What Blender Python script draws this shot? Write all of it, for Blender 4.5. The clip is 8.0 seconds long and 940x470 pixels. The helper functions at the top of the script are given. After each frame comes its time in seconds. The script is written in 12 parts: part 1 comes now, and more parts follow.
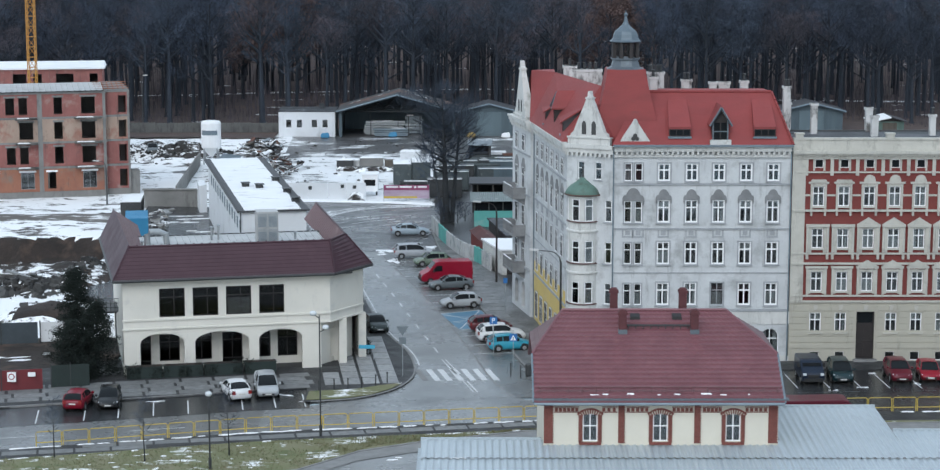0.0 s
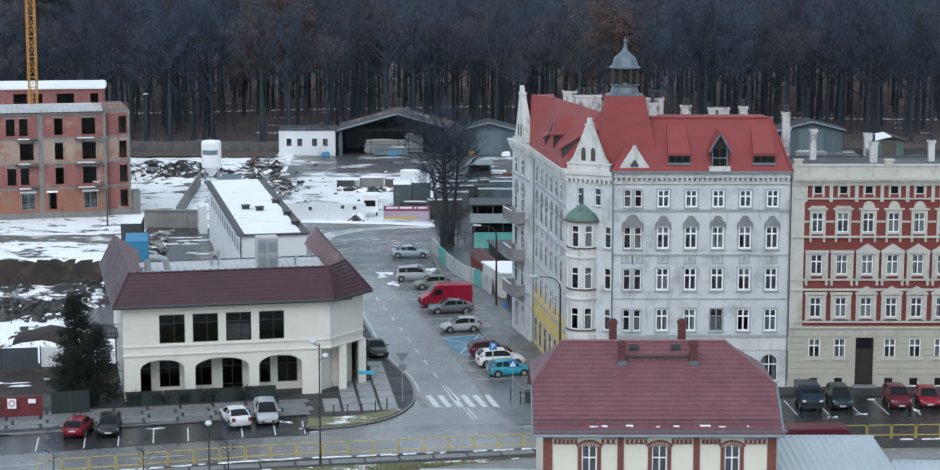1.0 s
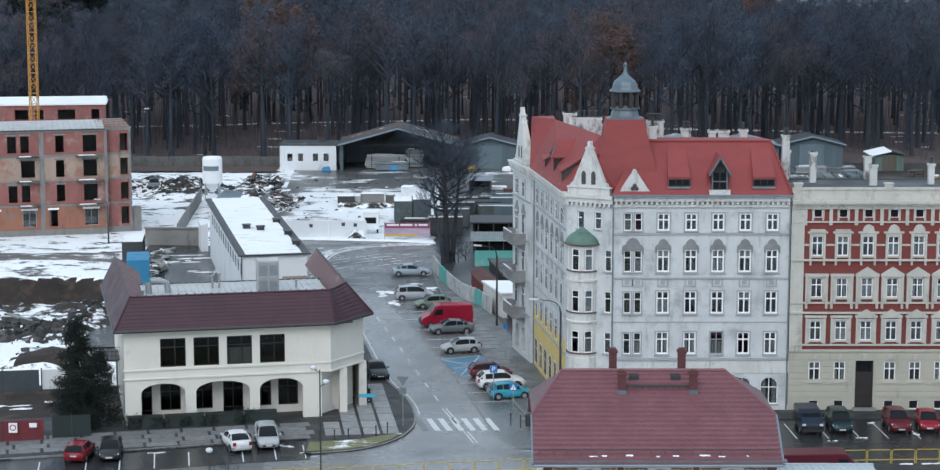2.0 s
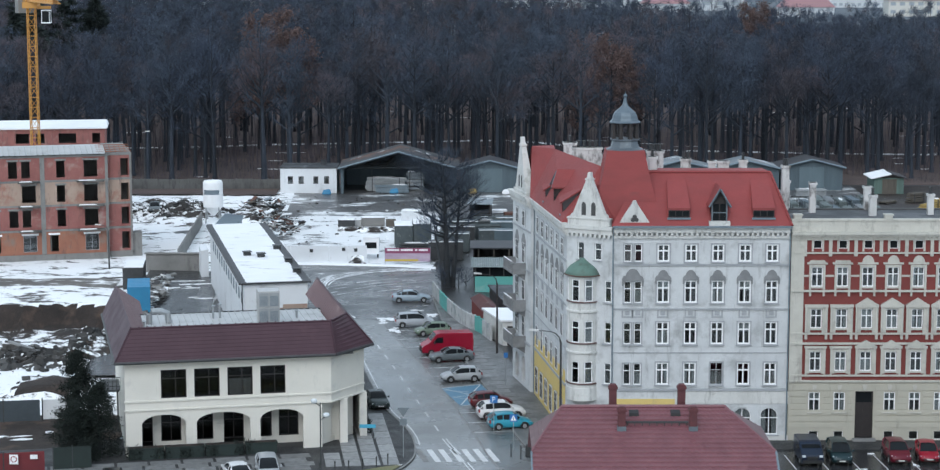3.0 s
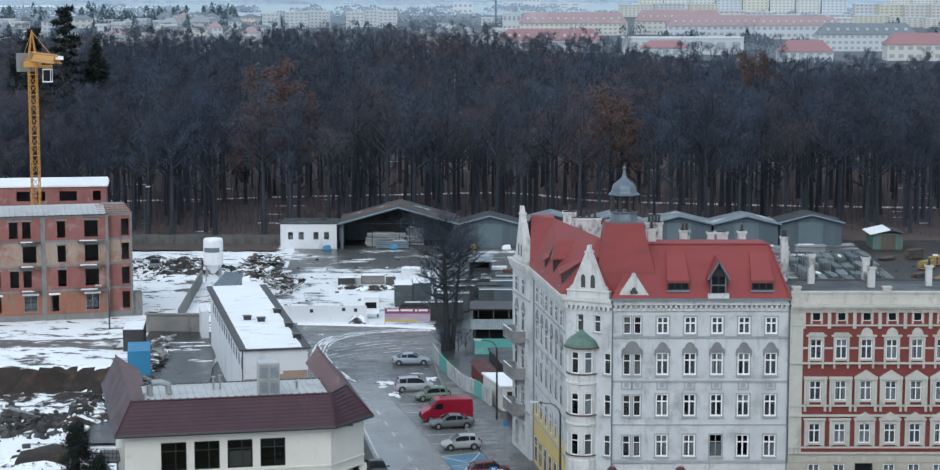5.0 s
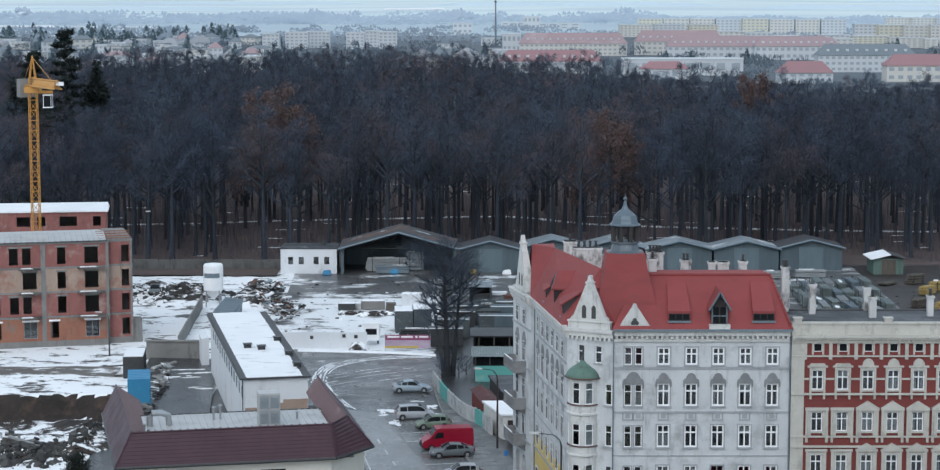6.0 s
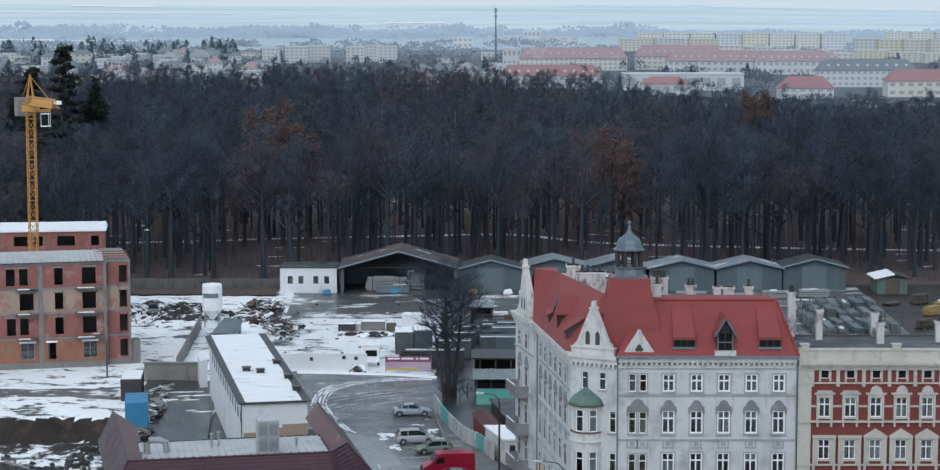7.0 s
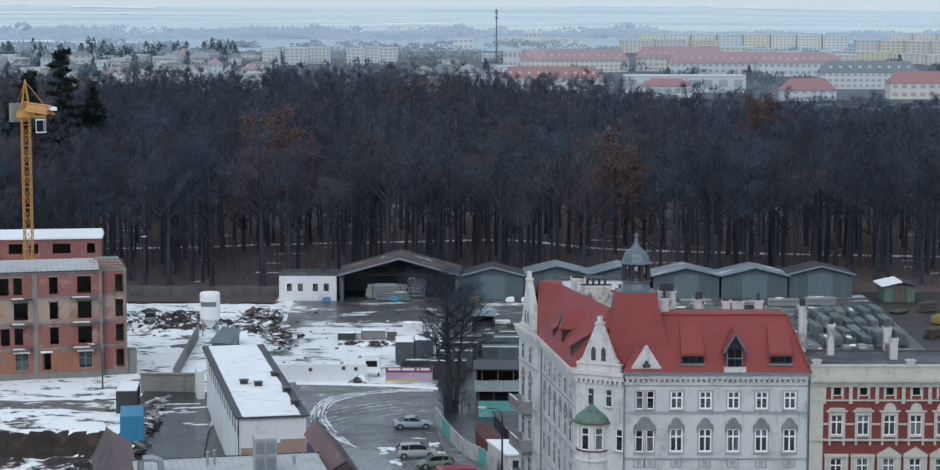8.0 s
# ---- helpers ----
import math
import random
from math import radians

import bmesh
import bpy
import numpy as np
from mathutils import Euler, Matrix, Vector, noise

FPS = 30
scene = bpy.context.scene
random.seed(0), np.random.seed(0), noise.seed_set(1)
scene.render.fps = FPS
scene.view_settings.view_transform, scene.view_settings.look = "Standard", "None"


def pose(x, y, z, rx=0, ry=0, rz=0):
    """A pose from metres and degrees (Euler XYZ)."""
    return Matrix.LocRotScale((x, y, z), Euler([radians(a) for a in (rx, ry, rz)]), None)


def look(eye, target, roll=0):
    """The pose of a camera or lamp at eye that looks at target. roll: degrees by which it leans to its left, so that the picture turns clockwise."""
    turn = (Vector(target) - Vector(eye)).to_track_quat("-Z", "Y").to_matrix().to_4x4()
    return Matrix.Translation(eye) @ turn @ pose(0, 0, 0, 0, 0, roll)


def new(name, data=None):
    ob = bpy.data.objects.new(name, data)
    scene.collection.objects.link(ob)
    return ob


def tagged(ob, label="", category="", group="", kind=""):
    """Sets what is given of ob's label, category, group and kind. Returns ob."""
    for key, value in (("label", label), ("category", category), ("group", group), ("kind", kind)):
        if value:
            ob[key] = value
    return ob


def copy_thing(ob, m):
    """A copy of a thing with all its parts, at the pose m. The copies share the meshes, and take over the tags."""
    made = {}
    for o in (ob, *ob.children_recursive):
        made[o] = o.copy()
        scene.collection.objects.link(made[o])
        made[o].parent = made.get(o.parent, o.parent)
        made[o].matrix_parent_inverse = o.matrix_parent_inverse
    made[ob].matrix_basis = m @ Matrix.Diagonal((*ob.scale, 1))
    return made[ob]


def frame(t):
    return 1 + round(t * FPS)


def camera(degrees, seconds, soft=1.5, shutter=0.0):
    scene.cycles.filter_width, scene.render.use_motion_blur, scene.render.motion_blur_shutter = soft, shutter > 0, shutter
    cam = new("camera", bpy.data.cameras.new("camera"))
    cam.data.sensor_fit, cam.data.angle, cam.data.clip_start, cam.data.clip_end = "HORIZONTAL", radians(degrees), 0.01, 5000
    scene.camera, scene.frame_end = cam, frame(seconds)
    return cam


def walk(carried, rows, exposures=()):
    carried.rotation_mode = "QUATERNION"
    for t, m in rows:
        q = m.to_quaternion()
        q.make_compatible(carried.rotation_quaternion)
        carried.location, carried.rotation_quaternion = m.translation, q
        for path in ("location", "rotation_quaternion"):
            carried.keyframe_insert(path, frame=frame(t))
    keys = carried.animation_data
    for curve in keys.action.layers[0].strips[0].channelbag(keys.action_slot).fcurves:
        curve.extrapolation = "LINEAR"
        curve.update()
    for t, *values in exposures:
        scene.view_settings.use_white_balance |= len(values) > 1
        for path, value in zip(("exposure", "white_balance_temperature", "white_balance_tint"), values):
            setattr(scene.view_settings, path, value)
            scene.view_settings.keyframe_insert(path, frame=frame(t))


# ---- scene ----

# ---------------------------------------------------------------- camera and its walk
EXPO = [(0.0, 0.43, 6360, 9), (3.0, 0.47, 6360, 9), (4.5, 0.41, 6340, 9), (6.5, 0.22, 6400, 10), (8.0, 0.12, 6400, 10)]
cam = camera(26.0, 8.0, soft=1.3)
PATH = [
    (0.0, 0.000, 0.000, 39.145, 0.001, -9.312, 0.005),
    (0.5, 0.029, -0.044, 39.799, 0.006, -9.083, 0.012),
    (1.0, 0.068, -0.056, 40.451, 0.015, -8.999, 0.010),
    (1.5, 0.105, -0.078, 41.217, 0.031, -8.942, 0.003),
    (3.0, 0.121, -0.215, 43.416, 0.052, -8.428, -0.009),
    (3.5, 0.114, -0.276, 44.188, 0.047, -8.153, -0.013),
    (4.0, 0.128, -0.345, 44.996, 0.046, -7.882, -0.020),
    (4.5, 0.140, -0.369, 45.740, 0.048, -7.605, -0.017),
    (6.0, 0.039, -0.044, 47.329, 0.039, -6.812, -0.002),
    (6.5, -0.064, 0.922, 47.674, 0.033, -6.530, 0.015),
    (7.0, -0.151, 2.529, 47.998, 0.033, -6.435, 0.030),
    (7.5, -0.232, 4.754, 48.212, 0.045, -6.417, 0.038),
    (8.0, -0.332, 7.128, 48.505, 0.046, -6.414, 0.036),
]
walk(cam, [(t, pose(x, y, z, 90 + pitch, 0, yaw) @ pose(0, 0, 0, 0, 0, roll)) for t, x, y, z, yaw, pitch, roll in PATH],
     exposures=EXPO)

# ---------------------------------------------------------------- daylight: an overcast winter day
world = bpy.data.worlds.new("sky")
scene.world = world
world.use_nodes = True
wn = world.node_tree
wn.nodes.clear()
sky = wn.nodes.new("ShaderNodeTexSky")
sky.sky_type = "NISHITA"
sky.sun_disc = False
sky.sun_elevation = radians(32)
sky.sun_rotation = radians(200)
sky.air_density, sky.dust_density, sky.ozone_density = 1.0, 2.0, 1.0
back = wn.nodes.new("ShaderNodeBackground")
back.inputs["Strength"].default_value = 0.13
wout = wn.nodes.new("ShaderNodeOutputWorld")
veil = wn.nodes.new("ShaderNodeMix")
veil.data_type = "RGBA"
veil.inputs[0].default_value = 0.8
veil.inputs[7].default_value = (4.85, 5.75, 6.62, 1)
wn.links.new(sky.outputs[0], veil.inputs[6])
wn.links.new(veil.outputs[2], back.inputs["Color"])
wn.links.new(back.outputs[0], wout.inputs["Surface"])

sun_data = bpy.data.lights.new("sun", "SUN")
sun_data.energy, sun_data.angle, sun_data.color = 0.8, radians(35), (0.97, 0.98, 1.0)
sun = new("sun", sun_data)
sun.matrix_basis = look((-40, -80, 120), (0, 60, 0))

# ---------------------------------------------------------------- materials
def nodes_of(name):
    m = bpy.data.materials.new(name)
    m.use_nodes = True
    nt = m.node_tree
    bsdf = nt.nodes["Principled BSDF"]
    return m, nt, bsdf


def rgba(c):
    return (*c, 1.0)


def noise_at(nt, coord, scale, detail=4.0, rough=0.6):
    n = nt.nodes.new("ShaderNodeTexNoise")
    n.inputs["Scale"].default_value = scale
    n.inputs["Detail"].default_value = detail
    n.inputs["Roughness"].default_value = rough
    nt.links.new(coord, n.inputs["Vector"])
    return n.outputs["Fac"]


def ramp(nt, fac, lo, hi):
    r = nt.nodes.new("ShaderNodeMapRange")
    r.inputs["From Min"].default_value, r.inputs["From Max"].default_value = lo, hi
    nt.links.new(fac, r.inputs["Value"])
    return r.outputs["Result"]


def mixc(nt, fac, a, b, blend="MIX"):
    m = nt.nodes.new("ShaderNodeMix")
    m.data_type = "RGBA"
    m.blend_type = blend
    if isinstance(fac, float):
        m.inputs[0].default_value = fac
    else:
        nt.links.new(fac, m.inputs[0])
    for slot, v in ((6, a), (7, b)):
        if isinstance(v, tuple):
            m.inputs[slot].default_value = rgba(v) if len(v) == 3 else v
        else:
            nt.links.new(v, m.inputs[slot])
    return m.outputs[2]


def position(nt, stretch=(1, 1, 1)):
    g = nt.nodes.new("ShaderNodeNewGeometry")
    mp = nt.nodes.new("ShaderNodeMapping")
    mp.inputs["Scale"].default_value = stretch
    nt.links.new(g.outputs["Position"], mp.inputs["Vector"])
    return mp.outputs["Vector"]


def mat(name, c1, c2=None, scale=0.6, rough=0.8, bump=0.0, fine=8.0, metal=0.0, stain=None, stain_at=(0.58, 0.72), stain_scale=0.25,
        stretch=(1, 1, 1), vary=0.0, spec=0.5, snow=None, snow_scale=0.12, coat=0.0, rough_var=0.0, streak=None):
    """A surface: two tones at a coarse and a fine scale, stains, a little relief, and lying snow where it has any."""
    m, nt, b = nodes_of(name)
    c2 = c2 or tuple(v * 0.8 for v in c1)
    p = position(nt, stretch)
    coarse = ramp(nt, noise_at(nt, p, scale), 0.3, 0.7)
    small = ramp(nt, noise_at(nt, p, fine, 3.0), 0.3, 0.7)
    col = mixc(nt, coarse, c1, c2)
    col = mixc(nt, small, col, mixc(nt, 0.35, col, c2))
    if stain:
        s = ramp(nt, noise_at(nt, p, stain_scale, 6.0, 0.65), *stain_at)
        col = mixc(nt, s, col, stain)
    if streak:          # rain and soot streaks running down a wall
        s = ramp(nt, noise_at(nt, position(nt, (1.5, 1.5, 0.3)), 1.0, 7.0, 0.75), streak[1], streak[2])
        col = mixc(nt, s, col, streak[0])
    if vary:
        info = nt.nodes.new("ShaderNodeObjectInfo")
        hsv = nt.nodes.new("ShaderNodeHueSaturation")
        nt.links.new(ramp_out(nt, info.outputs["Random"], 1 - vary, 1 + vary), hsv.inputs["Value"])
        nt.links.new(col, hsv.inputs["Color"])
        col = hsv.outputs["Color"]
    rg = None
    if snow:
        lo, hi = snow
        s = noise_at(nt, position(nt, (0.6, 1.0, 1.0)), snow_scale, 11.0, 0.74)
        s = ramp(nt, s, lo, hi)
        col = mixc(nt, s, col, (0.85, 0.86, 0.87))
        rg = s
    nt.links.new(col, b.inputs["Base Color"])
    b.inputs["Roughness"].default_value = rough
    if rough_var:
        r2 = nt.nodes.new("ShaderNodeMapRange")
        r2.inputs["To Min"].default_value, r2.inputs["To Max"].default_value = max(0.05, rough - rough_var), min(1.0, rough + rough_var)
        nt.links.new(coarse, r2.inputs["Value"])
        nt.links.new(r2.outputs["Result"], b.inputs["Roughness"])
    b.inputs["Metallic"].default_value = metal
    b.inputs["Specular IOR Level"].default_value = spec
    b.inputs["Coat Weight"].default_value = coat
    if bump:
        bp = nt.nodes.new("ShaderNodeBump")
        bp.inputs["Strength"].default_value = bump
        bp.inputs["Distance"].default_value = 0.05
        nt.links.new(small, bp.inputs["Height"])
        nt.links.new(bp.outputs["Normal"], b.inputs["Normal"])
    return m


def ramp_out(nt, fac, lo, hi):
    r = nt.nodes.new("ShaderNodeMapRange")
    r.inputs["To Min"].default_value, r.inputs["To Max"].default_value = lo, hi
    nt.links.new(fac, r.inputs["Value"])
    return r.outputs["Result"]


def island_mat(name, c1, c2, rough=0.9, tone=0.0):
    """For joined small pieces: each island takes a tone of its own between two colours."""
    m, nt, b = nodes_of(name)
    g = nt.nodes.new("ShaderNodeNewGeometry")
    col = mixc(nt, g.outputs["Random Per Island"], c1, c2)
    if tone:            # neighbouring crowns differ in tone
        f = ramp(nt, noise_at(nt, position(nt, (1, 0.7, 0.45)), 0.13, 2.0), 0.33, 0.67)
        hsv = nt.nodes.new("ShaderNodeHueSaturation")
        nt.links.new(ramp_out(nt, f, 1 - tone, 1 + tone), hsv.inputs["Value"])
        nt.links.new(col, hsv.inputs["Color"])
        col = hsv.outputs["Color"]
    nt.links.new(col, b.inputs["Base Color"])
    b.inputs["Roughness"].default_value = rough
    return m


def object_mat(name, c1, c2, rough=0.8, grain=2.0):
    """Alike pieces that are objects of their own: each one a tone between two colours, with grain."""
    m, nt, b = nodes_of(name)
    info = nt.nodes.new("ShaderNodeObjectInfo")
    col = mixc(nt, info.outputs["Random"], c1, c2)
    col = mixc(nt, ramp(nt, noise_at(nt, position(nt), grain), 0.35, 0.75), col, tuple(v * 0.7 for v in c2))
    nt.links.new(col, b.inputs["Base Color"])
    b.inputs["Roughness"].default_value = rough
    return m


def glass_mat(name, tint=(0.75, 0.8, 0.82), gloss=0.03, ior=1.95):
    """A thin pane: it lets light through and mirrors more at a flat angle."""
    m, nt, b = nodes_of(name)
    nt.nodes.remove(b)
    out = nt.nodes["Material Output"]
    tr = nt.nodes.new("ShaderNodeBsdfTransparent")
    tr.inputs["Color"].default_value = rgba(tint)
    gl = nt.nodes.new("ShaderNodeBsdfGlossy")
    gl.inputs["Roughness"].default_value = gloss
    fr = nt.nodes.new("ShaderNodeFresnel")
    fr.inputs["IOR"].default_value = ior
    mx = nt.nodes.new("ShaderNodeMixShader")
    nt.links.new(fr.outputs[0], mx.inputs[0])
    nt.links.new(tr.outputs[0], mx.inputs[1])
    nt.links.new(gl.outputs[0], mx.inputs[2])
    nt.links.new(mx.outputs[0], out.inputs["Surface"])
    return m


def paint(name, c, rough=0.3):
    return mat(name, c, tuple(v * 0.85 for v in c), scale=1.2, rough=rough, fine=20, coat=0.15, spec=0.3)


M = {}
# pale base: the sky's sheen on wet asphalt is put into the colour
M["asphalt"] = mat("wet_asphalt", (0.245, 0.25, 0.25), (0.18, 0.185, 0.186), 0.18, 0.27, 0.15, 12, stain=(0.11, 0.113, 0.115), stain_scale=0.10, stain_at=(0.58, 0.74), rough_var=0.15)
M["asphalt_mid"] = mat("mid_wet_asphalt", (0.175, 0.18, 0.18), (0.12, 0.124, 0.125), 0.18, 0.27, 0.15, 12, stain=(0.08, 0.083, 0.085), stain_scale=0.10, stain_at=(0.55, 0.72), rough_var=0.15)
M["forecourt"] = mat("patched_wet_asphalt", (0.135, 0.138, 0.14), (0.070, 0.073, 0.076), 0.22, 0.3, 0.2, 9, stain=(0.048, 0.049, 0.052), stain_scale=0.30, stain_at=(0.52, 0.60), rough_var=0.2, snow=(0.63, 0.67), snow_scale=0.4, stretch=(0.7, 1, 1))
M["lot"] = mat("parking_asphalt", (0.040, 0.042, 0.045), (0.022, 0.024, 0.026), 0.25, 0.18, 0.15, 12, stain=(0.070, 0.073, 0.077), stain_scale=0.22, rough_var=0.12, spec=0.22)
M["setts"] = mat("dark_paving", (0.055, 0.056, 0.057), (0.032, 0.033, 0.035), 0.5, 0.6, 0.3, 9, stain=(0.09, 0.09, 0.088), rough_var=0.15, spec=0.3)
M["slab"] = object_mat("light_slab", (0.25, 0.254, 0.254), (0.17, 0.173, 0.172), 0.6)
M["grey_paving"] = mat("grey_paving", (0.16, 0.163, 0.163), (0.105, 0.107, 0.108), 0.4, 0.5, 0.3, 9, stain=(0.22, 0.222, 0.22), stain_scale=0.3, rough_var=0.15)
M["kerb"] = mat("kerb_stone", (0.27, 0.27, 0.265), (0.18, 0.18, 0.18), 1.0, 0.8, 0.2)
M["paint_white"] = mat("road_paint", (0.70, 0.71, 0.71), (0.52, 0.53, 0.54), 2.0, 0.6, stain=(0.2, 0.205, 0.21), stain_scale=1.6, stain_at=(0.62, 0.76))
M["paint_blue"] = mat("blue_bay_paint", (0.045, 0.16, 0.27), (0.07, 0.20, 0.30), 0.6, 0.5, stain=(0.16, 0.22, 0.28), stain_scale=0.8)
M["grass"] = mat("winter_turf", (0.135, 0.16, 0.065), (0.20, 0.185, 0.115), 0.4, 0.95, 0.5, 5, stain=(0.075, 0.105, 0.035), stain_scale=0.35, snow=(0.545, 0.61), snow_scale=0.45)
M["yard"] = mat("yard_ground", (0.050, 0.051, 0.054), (0.030, 0.031, 0.033), 0.10, 0.3, 0.3, 4, stain=(0.10, 0.095, 0.09), stain_scale=0.2, snow=(0.615, 0.65), snow_scale=0.26)
M["yard_snow"] = mat("snowy_yard_ground", (0.105, 0.104, 0.104), (0.060, 0.060, 0.062), 0.10, 0.35, 0.3, 4, stain=(0.15, 0.14, 0.13), snow=(0.425, 0.475), snow_scale=0.16)
M["yard_wet"] = mat("wet_yard_asphalt", (0.115, 0.113, 0.112), (0.070, 0.070, 0.072), 0.12, 0.32, 0.3, 4, stain=(0.05, 0.05, 0.052), stain_scale=0.12, snow=(0.54, 0.60), snow_scale=0.2)
M["site"] = mat("site_soil", (0.10, 0.09, 0.08), (0.055, 0.05, 0.046), 0.25, 0.95, 0.6, 3, stain=(0.15, 0.14, 0.13), snow=(0.425, 0.465), snow_scale=0.3)
M["soil"] = mat("dug_soil", (0.046, 0.036, 0.031), (0.022, 0.019, 0.017), 0.5, 0.95, 0.7, 3, stain=(0.075, 0.07, 0.068), stain_scale=0.6, snow=(0.505, 0.55), snow_scale=0.45)
M["cut_soil"] = mat("freshly_cut_soil", (0.045, 0.033, 0.028), (0.020, 0.016, 0.014), 0.4, 0.95, 0.9, 3, stain=(0.095, 0.062, 0.046), stain_scale=0.3, stain_at=(0.52, 0.70))
M["snow"] = mat("lying_snow", (0.87, 0.875, 0.885), (0.77, 0.78, 0.795), 0.4, 0.75, 0.2, 4)
M["roof_snow"] = mat("roof_snow", (0.86, 0.865, 0.875), (0.77, 0.78, 0.79), 0.4, 0.75, 0.2, 3, stain=(0.40, 0.385, 0.37), stain_at=(0.60, 0.72), stain_scale=0.6, stretch=(0.5, 1, 1))
M["litter"] = mat("leaf_litter", (0.105, 0.072, 0.064), (0.060, 0.045, 0.042), 0.2, 0.95, 0.5, 2, stain=(0.14, 0.082, 0.062), stain_scale=0.05, snow=(0.65, 0.70), snow_scale=0.12)
# the blue-white haze over far ground is put into this colour
M["field"] = mat("hazed_far_fields", (0.46, 0.53, 0.56), (0.38, 0.46, 0.51), 0.004, 0.95, fine=0.02)
M["grey_wall"] = mat("grey_render", (0.63, 0.648, 0.655), (0.485, 0.50, 0.51), 0.35, 0.9, 0.3, 5, stain=(0.35, 0.358, 0.36), stain_scale=0.4, stain_at=(0.52, 0.70), streak=((0.25, 0.252, 0.25), 0.55, 0.78))
M["grey_trim"] = mat("grey_stone_trim", (0.41, 0.425, 0.44), (0.30, 0.315, 0.33), 0.8, 0.9, 0.3, 6, streak=((0.2, 0.2, 0.2), 0.56, 0.8))
M["pale_wall"] = mat("pale_render", (0.67, 0.67, 0.65), (0.52, 0.52, 0.50), 0.5, 0.9, 0.2, 5, stain=(0.34, 0.33, 0.30), stain_scale=0.7, streak=((0.22, 0.22, 0.215), 0.54, 0.78))
M["yellow_wall"] = mat("yellow_render", (0.66, 0.50, 0.17), (0.58, 0.44, 0.17), 0.5, 0.85, 0.1, 5, stain=(0.55, 0.48, 0.32), streak=((0.36, 0.30, 0.18), 0.56, 0.8))
M["red_tile"] = mat("red_roof_tile", (0.285, 0.050, 0.048), (0.215, 0.041, 0.040), 0.35, 0.7, 0.4, 10, stain=(0.215, 0.05, 0.047), stain_scale=0.6, stretch=(1, 1, 2.5))
M["zinc"] = mat("zinc_sheet", (0.22, 0.275, 0.31), (0.155, 0.195, 0.225), 0.7, 0.45, 0.05, 6, metal=0.35)
M["lead"] = mat("old_lead_sheet", (0.15, 0.18, 0.20), (0.10, 0.12, 0.14), 0.9, 0.5, 0.1, 6, metal=0.2, stain=(0.22, 0.26, 0.28), stain_scale=0.8)
M["verdigris"] = mat("verdigris_copper", (0.12, 0.215, 0.175), (0.085, 0.145, 0.12), 0.9, 0.6, 0.1, 6, stain=(0.06, 0.075, 0.065), stain_scale=0.9, stain_at=(0.56, 0.76))
M["dark_wood"] = mat("dark_stained_wood", (0.030, 0.023, 0.022), (0.018, 0.015, 0.015), 2.0, 0.6)
M["white_frame"] = mat("white_window_paint", (0.88, 0.885, 0.89), (0.80, 0.805, 0.81), 1.5, 0.5)
M["brown_frame"] = mat("brown_window_frame", (0.035, 0.03, 0.03), (0.02, 0.018, 0.018), 1.5, 0.45)
M["curtain"] = mat("curtain_cloth", (0.50, 0.50, 0.48), (0.36, 0.37, 0.37), 3.0, 0.9, stretch=(4, 4, 0.4))
M["glass"] = glass_mat("window_glass")
M["tinted_glass"] = glass_mat("tinted_glass", (0.5, 0.52, 0.53), 0.03, 1.45)
# the darkness of rooms is put into this colour, also for gable openings
M["dark_room"] = mat("shade_dark_interior", (0.10, 0.10, 0.10), (0.05, 0.05, 0.05), 0.7, 0.9)
M["red_brick"] = mat("red_brick_face", (0.20, 0.045, 0.038), (0.165, 0.038, 0.033), 0.7, 0.85, 0.2, 12, stain=(0.14, 0.04, 0.036))
M["cream"] = mat("cream_stucco", (0.55, 0.535, 0.48), (0.45, 0.435, 0.39), 0.6, 0.85, 0.1, 6, stain=(0.36, 0.345, 0.31), stain_scale=0.9, stain_at=(0.54, 0.70), streak=((0.24, 0.225, 0.20), 0.55, 0.78))
M["beige_stone"] = mat("beige_rusticated_render", (0.47, 0.445, 0.37), (0.41, 0.39, 0.33), 0.6, 0.85, 0.15, 6, stain=(0.40, 0.38, 0.32), streak=((0.24, 0.225, 0.19), 0.57, 0.82))
M["lb_wall"] = mat("ivory_render", (0.70, 0.675, 0.61), (0.63, 0.61, 0.555), 0.3, 0.85, 0.1, 6, stain=(0.54, 0.53, 0.50), stain_scale=0.35, streak=((0.44, 0.435, 0.41), 0.60, 0.82))
M["maroon"] = mat("maroon_metal_tile", (0.064, 0.028, 0.039), (0.050, 0.022, 0.031), 0.5, 0.5, 0.0, 8, stain=(0.082, 0.040, 0.051), rough_var=0.08, spec=0.35)
M["maroon_in"] = mat("pale_maroon_sheet", (0.185, 0.115, 0.118), (0.135, 0.082, 0.086), 0.6, 0.6, stain=(0.27, 0.20, 0.20), spec=0.3)
M["sheet_grey"] = mat("grey_sheet_roof", (0.50, 0.50, 0.495), (0.40, 0.40, 0.397), 0.5, 0.45, 0.05, 6, metal=0.2, stain=(0.25, 0.25, 0.25), stain_scale=0.5, stain_at=(0.60, 0.74))
M["gravel_roof"] = mat("felt_roof", (0.085, 0.09, 0.097), (0.045, 0.048, 0.053), 0.3, 0.65, 0.2, 5, stain=(0.28, 0.29, 0.305), stain_scale=0.35, stain_at=(0.60, 0.70), rough_var=0.15, spec=0.3)
M["station_tile"] = mat("station_metal_tile", (0.195, 0.074, 0.086), (0.150, 0.057, 0.068), 0.8, 0.42, 0.0, 8, stain=(0.215, 0.092, 0.10), stain_scale=0.6, rough_var=0.1)
M["station_wall"] = mat("station_cream", (0.68, 0.64, 0.54), (0.63, 0.59, 0.50), 0.6, 0.85, 0.05, 6)
